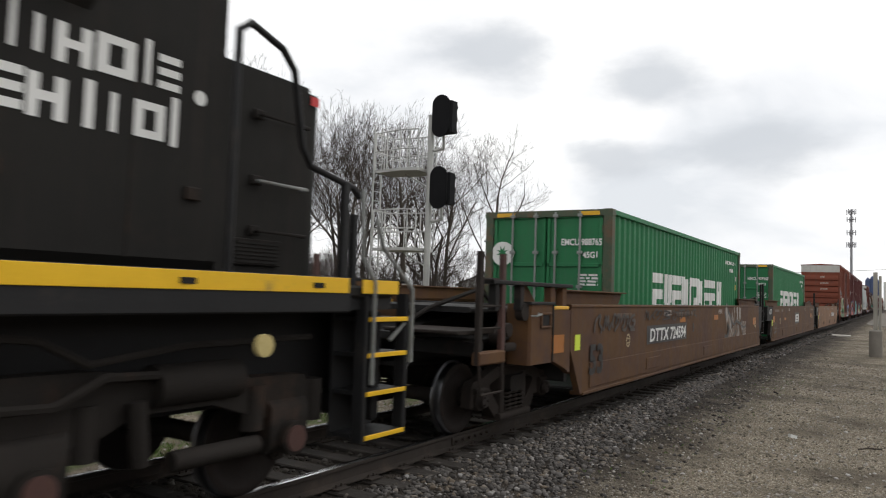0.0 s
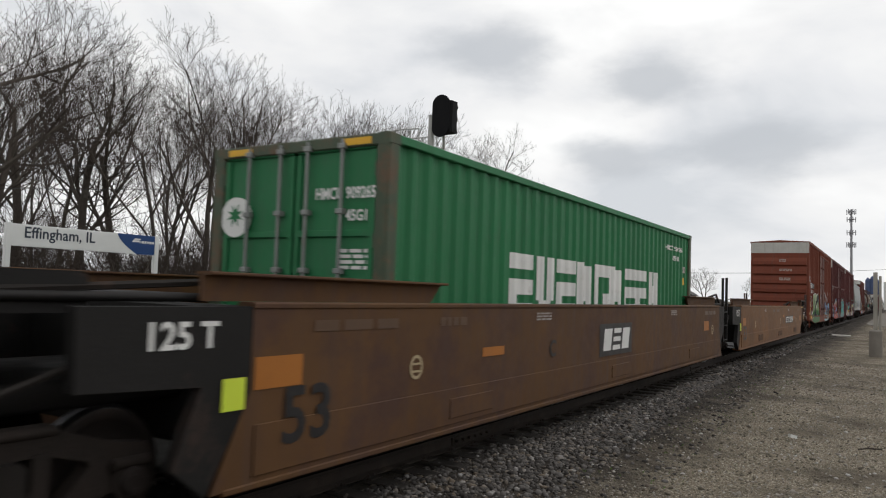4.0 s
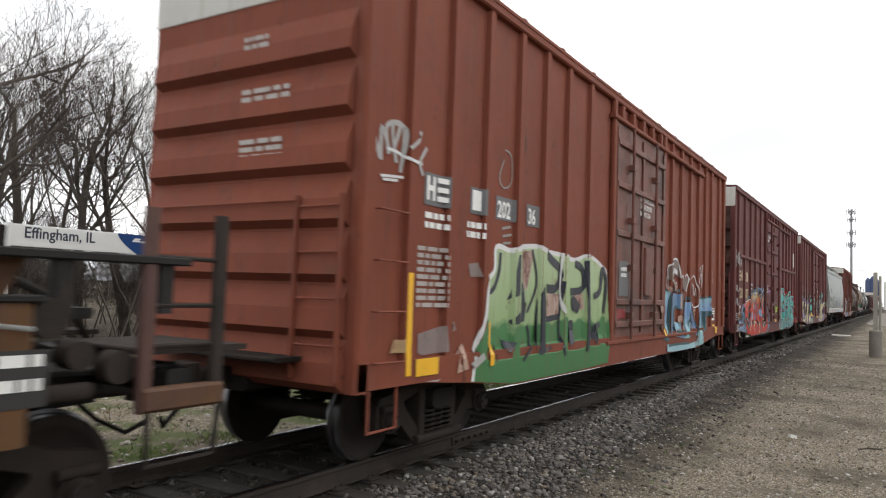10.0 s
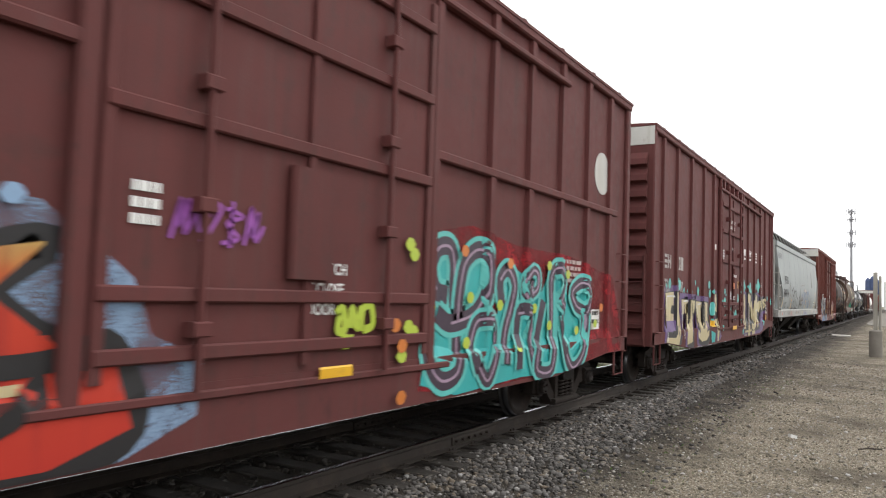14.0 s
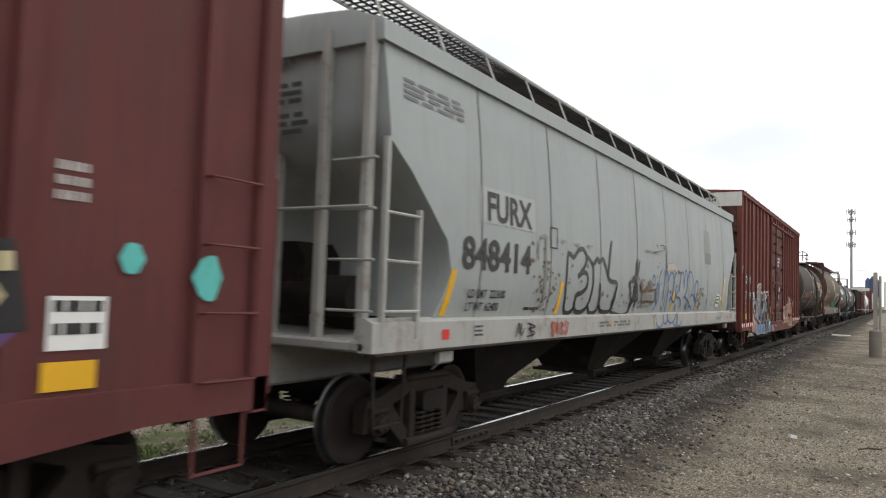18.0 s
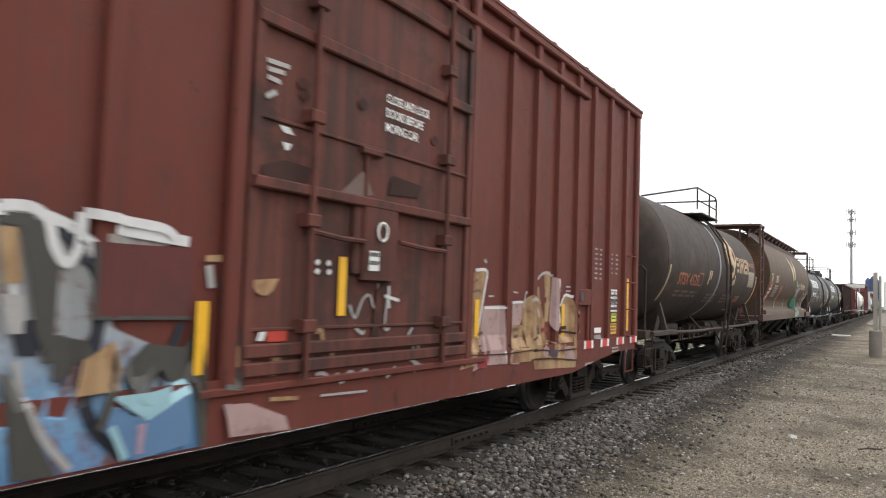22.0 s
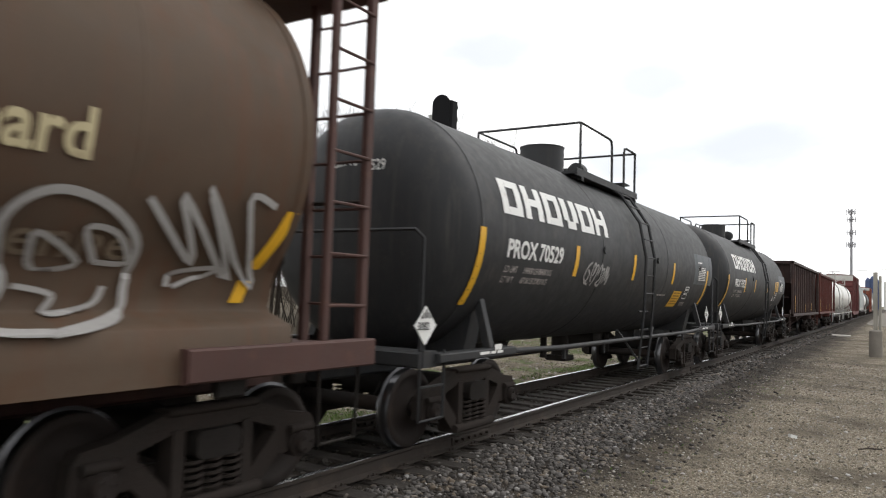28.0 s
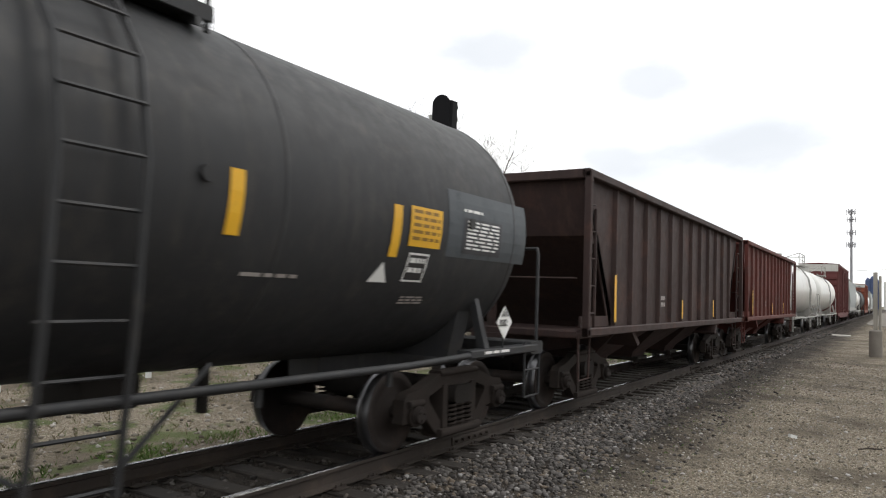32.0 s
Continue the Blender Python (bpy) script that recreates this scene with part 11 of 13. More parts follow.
sprayed(car2, side2, "lime and orange sprayed dots", 0.0355, [
    ('dots', S_LIME, 0.13, [(9.09, 2.12)]),
    ('dots', S_LIME, 0.13, [(9.16, 2.03)]),
    ('dots', S_LIME, 0.13, [(9.18, 1.31)]),
    ('dots', S_LIME, 0.13, [(9.56, 1.53)]),
    ('dots', S_LIME, 0.13, [(11.01, 1.56)]),
    ('dots', S_LIME, 0.13, [(8.2, 1.26)]),
    ('dots', S_LIME, 0.13, [(9.09, 1.36)]),
    ('dots', S_LIME, 0.13, [(8.99, 1.1)]),
    ('dots', S_LIME, 0.13, [(10.31, 1.64)]),
    ('dots', S_LIME, 0.13, [(10.25, 1.16)]),
    ('dots', S_LIME, 0.13, [(11.45, 1.07)]),
    ('dots', S_LIME, 0.13, [(11.93, 1.52)]),
    ('dots', S_LIME, 0.13, [(12.41, 1.3)]),
    ('dots', S_LIME, 0.13, [(13.01, 1.99)]),
    ('dots', S_LIME, 0.13, [(13.36, 1.21)]),
    ('dots', S_LIME, 0.13, [(14.11, 1.29)]),
    ('dots', S_LIME, 0.13, [(12.36, 2.08)]),
    ('dots', S_ORANGE, 0.13, [(8.87, 1.38)]),
    ('dots', S_ORANGE, 0.13, [(8.98, 1.19)]),
    ('dots', S_ORANGE, 0.13, [(10.15, 2.13)]),
    ('dots', S_ORANGE, 0.13, [(11.22, 2.05)]),
    ('dots', S_ORANGE, 0.13, [(14.34, 1.53)]),
    ('dots', S_ORANGE, 0.13, [(8.97, 0.73)])])
sprayed(car2, side2, "lime sprayed scrawl", 0.0355, [
    ('line', S_LIME, 0.07, [(8.07, 1.49), (8.15, 1.53), (8.19, 1.37), (8.1, 1.35), (8.12, 1.49)]),
    ('line', S_LIME, 0.07, [(8.25, 1.37), (8.27, 1.54), (8.34, 1.37), (8.39, 1.55)]),
    ('line', S_LIME, 0.07, [(8.4, 1.34), (8.41, 1.52), (8.52, 1.55), (8.55, 1.39), (8.42, 1.35)]),
    ('line', S_LIME, 0.1, [(8.13, 1.25), (8.3, 1.27)])])
sprayed(car3, side3, "purple sprayed halo with black ground", 0.004, [
    ('area', S_PURPLE, 0, [(9.39, 1.75), (10.02, 2.05), (10.47, 1.96), (11.14, 1.93), (11.64, 1.89), (12.68, 2.06), (12.99, 1.82), (13.91, 1.92), (14.02, 1.42), (13.32, 0.75), (12.77, 0.67), (9.73, 0.66), (9.59, 0.93)]),
    ('area', S_BLACK, 0.0, [(9.5, 1.8), (10.04, 1.96), (10.19, 1.88), (10.46, 1.99), (11.26, 1.93), (11.98, 2.03), (12.85, 1.88), (13.99, 1.89), (14.07, 1.42), (12.89, 1.31), (12.66, 0.8), (11.04, 0.73), (9.72, 0.78)])])
sprayed(car3, side3, "cream sprayed block letter", 0.0075, [
    ('area', F_CREAM, 0, [(9.53, 1.76), (10.1, 1.94), (10.23, 1.74), (10.24, 1.53), (10.18, 1.37), (10.24, 1.09), (10.03, 0.88), (9.71, 0.87), (9.62, 1.3)]),
    ('area', S_BLACK, 0.0, [(9.67, 1.46), (10.03, 1.57), (10, 1.41), (9.72, 1.3)]),
    ('area', S_BLACK, 0.0, [(9.82, 1.11), (10.15, 1.18), (10.1, 1.03), (9.83, 0.96)]),
    ('line', S_WHITE, 0.04, [(9.61, 1.64), (9.74, 1.47), (9.93, 1.47)])])
sprayed(car3, side3, "cream sprayed block letter", 0.011, [
    ('area', F_CREAM, 0, [(10.47, 1.94), (11.2, 1.9), (11.17, 1.55), (10.9, 1.6), (10.88, 1.36), (10.78, 0.8), (10.46, 0.84), (10.54, 1.46), (10.49, 1.61)]),
    ('line', S_WHITE, 0.04, [(10.5, 1.65), (10.65, 1.58), (10.6, 1.07)])])
sprayed(car3, side3, "cream sprayed block letter", 0.0145, [
    ('area', F_CREAM, 0, [(11.14, 1.66), (11.4, 1.72), (11.44, 1.02), (11.59, 1.05), (11.65, 1.75), (11.97, 1.76), (11.91, 0.93), (11.46, 0.79), (11.08, 0.86)]),
    ('line', S_WHITE, 0.04, [(11.43, 1.67), (11.39, 0.97)])])
sprayed(car3, side3, "cream sprayed block letter", 0.018, [
    ('area', F_CREAM, 0, [(12.13, 1.94), (12.43, 1.9), (12.4, 1.68), (12.92, 1.75), (12.81, 1.33), (12.41, 1.43), (12.37, 0.9), (12.03, 0.85), (12.16, 1.44), (11.99, 1.39)]),
    ('line', S_WHITE, 0.04, [(12.19, 1.92), (12.13, 1.44), (12.34, 1.44)])])
sprayed(car3, side3, "cream sprayed small letters", 0.0215, [
    ('line', F_CREAM, 0.1, [(13.11, 1.79), (13.36, 1.48), (13.62, 1.8)]),
    ('line', F_CREAM, 0.1, [(13.97, 1.78), (13.72, 1.74), (13.89, 1.6), (13.7, 1.49)]),
    ('line', F_CREAM, 0.08, [(12.97, 1.79), (12.96, 1.5)])])
sprayed(car3, side3, "cream and black sprayed dashes along the sill", 0.025, [
    ('area', F_CREAM, 0, [(9.78, 0.82), (10.95, 0.84), (10.95, 0.78), (9.78, 0.76)]),
    ('area', F_CREAM, 0, [(9.85, 0.71), (10.04, 0.71), (9.98, 0.66), (9.85, 0.66)]),
    ('area', F_CREAM, 0, [(10.32, 0.76), (10.7, 0.76), (10.71, 0.66), (10.32, 0.66)]),
    ('area', F_CREAM, 0, [(11.04, 0.79), (11.6, 0.79), (11.51, 0.68), (11.04, 0.67)])])
sprayed(car4, side4, "faded silver and blue sprayed lettering field", 0.004, [
    ('area', F_ICE, 0, [(2.4, 1.71), (2.77, 2.01), (3.58, 2.31), (3.72, 2.08), (4.83, 2.05), (5.12, 1.79), (5.2, 2.01), (5.75, 1.96), (5.21, 1.84), (5.19, 1.44), (5.85, 1.18), (5.91, 0.64), (2.68, 0.64), (2.62, 1.11), (2.75, 1.34), (2.46, 1.51)])])
sprayed(car4, side4, "dark outlines of sprayed letters", 0.0075, [
    ('area', S_NAVY, 0.0, [(2.49, 1.57), (2.79, 1.64), (2.84, 1.39), (2.63, 1.43)]),
    ('line', S_NAVY, 0.078, [(2.77, 2.01), (2.83, 1.72), (3.04, 1.56), (3.09, 1.21), (2.97, 0.7)]),
    ('line', S_NAVY, 0.078, [(3.29, 1.96), (3.28, 1.47), (3.1, 1.03)]),
    ('line', S_NAVY, 0.065, [(3.65, 1.99), (3.55, 1.28), (3.51, 0.72)]),
    ('line', S_NAVY, 0.078, [(3.77, 1.08), (4.1, 1.26), (4.14, 1.91)])])
sprayed(car4, side4, "dark outlines of sprayed letters", 0.011, [
    ('line', S_NAVY, 0.078, [(4.4, 2.03), (4.53, 1.45), (4.27, 1.25), (4.3, 0.73)]),
    ('line', S_NAVY, 0.078, [(4.83, 2.03), (5.13, 1.67), (5.07, 0.99), (5.31, 0.69)]),
    ('line', S_NAVY, 0.065, [(5.73, 1.44), (5.52, 0.91)]),
    ('area', S_NAVY, 0.0, [(4.14, 1.71), (4.26, 1.76), (4.24, 1.46), (4.14, 1.46)]),
    ('area', S_NAVY, 0.0, [(4.66, 1.45), (4.91, 1.5), (4.82, 1.28), (4.67, 1.29)]),
    ('line', S_NAVY, 0.065, [(3.29, 0.66), (3.32, 0.77)]),
    ('line', S_NAVY, 0.078, [(3.86, 0.83), (3.87, 0.68)])])
sprayed(car4, side4, "white sprayed edge lines", 0.0145, [
    ('line', S_WHITE, 0.06, [(2.82, 2.01), (3.58, 2.31), (3.75, 2.04), (4.83, 2.03), (5.12, 1.81)]),
    ('line', S_WHITE, 0.07, [(5.2, 2), (5.75, 1.96)]),
    ('line', S_WHITE, 0.04, [(2.43, 1.67), (2.5, 1.49), (2.75, 1.36)]),
    ('line', S_WHITE, 0.03, [(3.42, 1.93), (3.45, 1.46), (3.33, 1.1)]),
    ('line', S_WHITE, 0.03, [(3.87, 1.9), (3.82, 1.46)]),
    ('line', S_WHITE, 0.03, [(4.63, 1.88), (4.69, 1.45)])])
sprayed(car4, side4, "peach and lilac sprayed clouds", 0.018, [
    ('area', F_PEACH, 0, [(1.46, 1.19), (1.52, 1.31), (1.68, 1.26), (1.82, 1.31), (1.84, 1.18), (1.67, 1.15)]),
    ('area', F_PEACH, 0, [(1.76, 0.69), (1.81, 0.91), (2.02, 0.96), (2.12, 1.14), (2.23, 1.17), (2.43, 1.32), (2.71, 1.31), (2.66, 0.64)])])
sprayed(well, well_side, "silver sprayed hook letter with brown shade", 0.004, [
    ('line', S_BLACK, 0.442, [(14.37, 1.54), (14.67, 1.25), (14.98, 1.12), (15.05, 0.91), (14.85, 0.66), (14.48, 0.58), (14.22, 0.62)]),
    ('line', F_SILVER, 0.24, [(14.37, 1.54), (14.67, 1.25), (14.98, 1.12), (15.05, 0.91), (14.85, 0.66), (14.48, 0.58), (14.22, 0.62)]),
    ('line', F_SILVER, 0.16, [(14.52, 1.26), (14.52, 1), (14.57, 0.96)]),
    ('line', S_BLACK, 0.065, [(14.68, 1.1), (14.65, 0.81), (14.42, 0.73)])])
sprayed(well, well_side, "silver sprayed angular letter", 0.0075, [
    ('area', F_SILVER, 0, [(15.21, 1.47), (15.36, 1.47), (15.35, 1.22), (15.53, 1.3), (15.48, 1.56), (15.69, 1.54), (15.69, 1.2), (15.48, 1.04), (15.2, 1.21)]),
    ('area', F_SILVER, 0, [(15.1, 0.91), (15.58, 1.03), (15.93, 1.05), (15.86, 0.83), (15.61, 0.6), (15.07, 0.59)]),
    ('line', S_BLACK, 0.065, [(15.2, 1.14), (15.58, 1.05), (15.84, 1.15)]),
    ('line', S_BLACK, 0.065, [(15.41, 0.71), (15.86, 0.88)])])
sprayed(well, well_side, "silver sprayed angular letter", 0.011, [
    ('area', F_SILVER, 0, [(15.9, 1.51), (16.11, 1.56), (16.09, 1.18), (16.25, 1.17), (16.26, 1.53), (16.58, 1.51), (16.58, 1.21), (16.38, 1.07), (15.91, 1.1)]),
    ('area', F_SILVER, 0, [(15.93, 1.05), (16.3, 1.03), (16.47, 0.82), (16.57, 0.66), (16.09, 0.6), (15.81, 0.61)]),
    ('line', S_BLACK, 0.078, [(15.84, 1.15), (16.54, 1.06), (16.8, 1.15)]),
    ('line', S_BLACK, 0.052, [(16.14, 1.08), (16.08, 0.81)])])
sprayed(well, well_side, "silver sprayed angular letter", 0.0145, [
    ('area', F_SILVER, 0, [(16.55, 1.01), (16.8, 1.12), (17.39, 1.12), (17.44, 0.61), (16.66, 0.57), (16.78, 0.79)]),
    ('line', S_BLACK, 0.065, [(16.63, 1), (16.91, 0.93), (16.83, 0.73)]),
    ('line', S_BLACK, 0.065, [(17.4, 0.98), (16.95, 0.93)])])
sprayed(wheat, wheat_side, "mint green sprayed cloud", 0.016, [
    ('area', S_MINT, 0, [(9.77, 2.69), (9.89, 2.71), (9.99, 2.66), (9.98, 2.54), (10.15, 2.61), (10.25, 2.57), (10.19, 2.4), (9.81, 2.39)]),
    ('area', S_MINT, 0, [(9.89, 2.03), (10.12, 2.03), (10.22, 1.84), (11.14, 1.92), (11.3, 1.84), (11.18, 1.74), (11.07, 1.68), (11.31, 1.59), (11.56, 1.64), (11.88, 1.51), (11.71, 1.34), (11.19, 1.31), (10.93, 1.14), (11.38, 1.17), (11.53, 0.92), (10.21, 0.84), (9.92, 0.78)]),
    ('area', S_MINT, 0, [(11.35, 1.84), (11.56, 1.87), (11.56, 1.76), (11.41, 1.75)]),
    ('area', S_MINT, 0, [(11.53, 1.29), (11.74, 1.31), (11.66, 1.16), (11.53, 1.21)])])
sprayed(wheat, wheat_side, "grey and black sprayed arrow letters", 0.0195, [
    ('line', S_BLACK, 0.156, [(9.81, 2.36), (10.38, 2.41), (10.41, 2.46), (10.51, 2.4), (11.15, 2.47), (11.19, 2.37), (10.88, 2.13), (11.15, 1.96), (10.33, 1.91), (10.15, 2.14), (9.87, 2.09)]),
    ('area', S_SILVER, 0, [(9.82, 2.33), (10.39, 2.36), (10.39, 2.45), (10.49, 2.45), (10.53, 2.39), (11.14, 2.44), (11.17, 2.37), (10.82, 2.13), (11.11, 1.97), (10.35, 1.94), (10.31, 2.06), (9.87, 2.1)]),
    ('line', S_RED, 0.04, [(10.47, 2.34), (10.6, 2.31), (10.65, 2.11)]),
    ('line', S_BLACK, 0.052, [(9.99, 2.31), (10.11, 2.14)])])
sprayed(wheat, wheat_side, "grey and black sprayed lower letters", 0.023, [
    ('line', S_BLACK, 0.117, [(9.92, 1.93), (10.13, 1.97), (10.22, 1.8), (10.18, 1.67), (10.01, 1.62)]),
    ('area', S_SILVER, 0, [(9.93, 1.9), (10.12, 1.94), (10.2, 1.79), (10, 1.66)]),
    ('line', S_BLACK, 0.104, [(10.7, 1.88), (10.83, 1.57), (11.06, 1.31), (11.06, 0.96), (10.85, 0.76), (10.47, 0.91)]),
    ('line', S_BLACK, 0.104, [(10.01, 1.32), (10.21, 1.39), (10.43, 1.5), (10.7, 1.31)]),
    ('area', S_SILVER, 0, [(9.96, 1.27), (10.43, 1.47), (10.84, 1.25), (10.95, 1.03), (10.85, 0.91), (10.3, 1.17), (9.92, 1.01)]),
    ('line', S_BLACK, 0.078, [(9.92, 0.97), (10.27, 1.16), (10.85, 0.89)]),
    ('line', S_RED, 0.12, [(10.61, 1.83), (10.76, 1.39)]),
    ('dots', S_RED, 0.16, [(10.03, 1.16), (10, 1.11)]),
    ('dots', S_RED, 0.11, [(10.8, 1.08)])])
sprayed(wheat, wheat_side, "dark sprayed small tags on the cloud", 0.0265, [
    ('line', S_TEAL, 0.025, [(11.31, 1.59), (11.49, 1.61), (11.38, 1.49), (11.52, 1.52)]),
    ('line', S_TEAL, 0.025, [(11.32, 1.37), (11.43, 1.47), (11.47, 1.34), (11.56, 1.45)]),
    ('line', S_TEAL, 0.025, [(11.14, 0.97), (11.21, 1.07), (11.31, 0.96), (11.38, 1.05)])])
sprayed(wheat, wheat_side, "pale sprayed skull tag", 0.03, [
    ('line', S_SILVER, 0.055, [(13.27, 1.22), (12.94, 1.26), (13.08, 1.52), (12.99, 1.97), (13.2, 2.17), (13.54, 2.12), (13.81, 1.89), (13.81, 1.54), (13.76, 1.33), (13.26, 1.21)]),
    ('line', S_SILVER, 0.04, [(13.2, 1.73), (13.19, 1.92), (13.48, 1.74), (13.28, 1.67), (13.2, 1.73)]),
    ('line', S_SILVER, 0.04, [(13.58, 1.75), (13.46, 1.97), (13.66, 1.95), (13.79, 1.76), (13.58, 1.75)]),
    ('line', S_SILVER, 0.04, [(13.14, 1.53), (13.36, 1.47), (13.33, 1.34), (13.6, 1.4), (13.67, 1.54)])])
sprayed(wheat, wheat_side, "pale sprayed scrawl", 0.0335, [
    ('line', S_SILVER, 0.05, [(13.78, 2.2), (14.27, 1.78), (14.01, 2.25), (14.64, 1.64), (14.2, 2.32), (14.86, 1.56), (14.56, 2.27), (14.81, 2.26)]),
    ('line', S_SILVER, 0.04, [(14.11, 1.55), (14.16, 1.7), (14.51, 1.75), (14.16, 1.55)])])
sprayed(car3, side3, "purple sprayed halo with dark ground", 0.004, [
    ('area', S_PURPLE, 0, [(5.45, 1.87), (5.73, 1.92), (5.93, 1.97), (6.21, 1.81), (6.36, 1.55), (6.24, 0.89), (6.41, 0.78), (6.25, 0.7), (5.78, 0.66), (5.78, 1.21), (5.52, 1.3)]),
    ('area', S_BLACK, 0.0, [(5.52, 1.82), (5.98, 1.91), (6.28, 1.7), (6.31, 1), (6.06, 0.7), (5.85, 0.7), (5.79, 1.15), (5.57, 1.32)]),
    ('area', S_TURQ, 0, [(5.13, 0.96), (5.63, 0.88), (5.57, 0.66), (5.16, 0.66)])])
sprayed(car3, side3, "cream sprayed block letter", 0.0075, [
    ('area', F_CREAM, 0, [(5.52, 1.79), (5.96, 1.88), (6.03, 1.4), (5.8, 1.44), (5.81, 1.31), (5.59, 1.3)]),
    ('area', S_PLUM, 0, [(5.7, 1.65), (5.89, 1.67), (5.9, 1.55), (5.7, 1.53)])])
sprayed(car3, side3, "cream sprayed block letter", 0.011, [
    ('area', F_CREAM, 0, [(5.69, 1.21), (6.24, 1.26), (6.26, 1.07), (6.08, 1.01), (6.02, 0.66), (5.84, 0.68), (5.87, 1.03), (5.7, 1.05)]),
    ('line', S_PLUM, 0.05, [(6.06, 1.77), (6.13, 1.48), (6.13, 1.19)])])
sprayed(car3, side3, "turquoise sprayed dots", 0.0145, [
    ('dots', S_CYAN, 0.34, [(5.34, 1.49)]),
    ('dots', S_CYAN, 0.2, [(5.16, 1.87), (5.07, 2.08)]),
    ('dots', S_CYAN, 0.12, [(5.4, 1.92), (5.65, 1.99), (5.36, 1.19), (6.28, 1.93)]),
    ('dots', S_CYAN, 0.15, [(6.74, 1.95), (6.56, 0.99)]),
    ('dots', S_CYAN, 0.26, [(6.73, 1.67)]),
    ('dots', S_CYAN, 0.09, [(6.47, 1.7), (7.16, 1.64), (7.36, 1.51), (6.81, 1.3), (7.54, 1.6), (7.18, 1.18), (6.88, 1.86)])])
sprayed(hop, hop_side, "black sprayed bubble letter outline", 0.004, [
    ('line', S_BLACK, 0.072, [(4.68, 1.96), (4.93, 2.13), (4.99, 2.26), (4.87, 2.36), (4.68, 2.34), (4.5, 2.23), (4.37, 2.26), (4.29, 2.24), (4.26, 1.83), (4.32, 1.52), (4.45, 1.45), (4.61, 1.48), (4.67, 1.55)]),
    ('line', S_BLACK, 0.072, [(4.68, 1.96), (4.89, 2.04), (5.05, 1.99), (5.04, 1.83), (4.88, 1.75), (4.67, 1.7), (4.67, 1.55), (4.8, 1.47), (5, 1.47), (5.18, 1.56), (5.29, 1.85), (5.26, 2.13), (5.09, 2.24), (4.98, 2.27)])])
sprayed(hop, hop_side, "black sprayed bubble letter outline", 0.0075, [
    ('line', S_BLACK, 0.072, [(5.26, 2.15), (5.43, 2.26), (5.52, 2.22), (5.68, 2.27), (5.79, 2.18), (5.94, 2.01)]),
    ('line', S_BLACK, 0.065, [(5.18, 1.56), (5.33, 1.45), (5.56, 1.47), (5.65, 1.6), (5.58, 1.9)]),
    ('line', S_BLACK, 0.065, [(5.65, 1.6), (5.76, 1.49), (6.03, 1.46), (6.27, 1.52), (6.36, 1.87)])])
sprayed(hop, hop_side, "black sprayed angular letter outline", 0.011, [
    ('line', S_BLACK, 0.065, [(6.07, 2.58), (5.94, 2.06), (6.06, 1.95), (6.37, 1.91), (6.25, 1.65), (6.26, 1.46)]),
    ('line', S_BLACK, 0.058, [(6.27, 1.45), (7.09, 1.43), (7.08, 1.85), (7, 1.95), (7.39, 2.03), (7.54, 2.35)]),
    ('line', S_BLACK, 0.058, [(7.39, 2.02), (7.25, 1.67), (7.15, 1.45)]),
    ('line', S_BLACK, 0.058, [(7.42, 1.95), (7.25, 1.69), (7.52, 1.67)]),
    ('line', S_BLACK, 0.058, [(7.42, 1.95), (7.51, 1.63)])])
sprayed(hop, hop_side, "faint grey sprayed strokes and dirt runs", 0.0145, [
    ('line', S_GHOSTG, 0.05, [(3.36, 2.41), (3.54, 2.44), (3.56, 2.3)]),
    ('line', S_GHOSTG, 0.05, [(3.54, 2.42), (3.54, 1.91), (3.56, 1.55)]),
    ('line', S_GHOSTG, 0.04, [(3.31, 2.37), (3.31, 2.14)]),
    ('line', S_GHOSTG, 0.04, [(3.42, 1.55), (3.54, 1.54)]),
    ('line', S_GHOSTG, 0.03, [(7.97, 2.56), (8.4, 2.56)]),
    ('line', S_GHOSTG, 0.03, [(8.6, 2.54), (9.34, 2.67), (9.3, 2.53)]),
    ('line', S_GHOSTG, 0.03, [(4.04, 2.43), (4.19, 2.42)]),
    ('line', S_GHOSTG, 0.03, [(4.53, 2.42), (4.7, 2.41)]),
    ('line', S_GHOSTG, 0.03, [(5, 2.42), (5.19, 2.43)])])
sprayed(hop, hop_side, "blue sprayed bubble loop", 0.004, [
    ('line', S_INDIGO, 0.045, [(10.99, 1.86), (11, 2.01), (11.07, 2.16), (11.17, 2.26), (11.25, 2.31), (11.36, 2.29), (11.47, 2.21), (11.54, 2.1), (11.55, 1.97), (11.48, 1.85), (11.37, 1.77), (11.47, 1.8), (11.61, 1.8), (11.74, 1.74), (11.88, 1.62)])])
sprayed(hop, hop_side, "blue sprayed bubble loop", 0.0075, [
    ('line', S_INDIGO, 0.04, [(11.88, 1.62), (11.76, 1.79), (11.71, 1.93), (11.75, 2.05), (11.86, 2.12), (11.96, 2.1), (12.01, 2.01), (11.98, 1.87), (11.92, 1.73), (11.88, 1.62), (11.88, 1.55), (11.88, 1.46)]),
    ('line', S_INDIGO, 0.04, [(11.88, 1.62), (11.96, 1.68), (12.09, 1.7), (12.22, 1.64), (12.32, 1.48)])])
sprayed(hop, hop_side, "blue sprayed bubble loop", 0.011, [
    ('line', S_INDIGO, 0.04, [(11, 1.71), (11.14, 1.69), (11.27, 1.63), (11.35, 1.55)]),
    ('line', S_INDIGO, 0.04, [(11.28, 1.47), (11.35, 1.54), (11.46, 1.56), (11.59, 1.48)]),
    ('line', S_INDIGO, 0.09, [(11.04, 1.61), (11.07, 1.49)])])
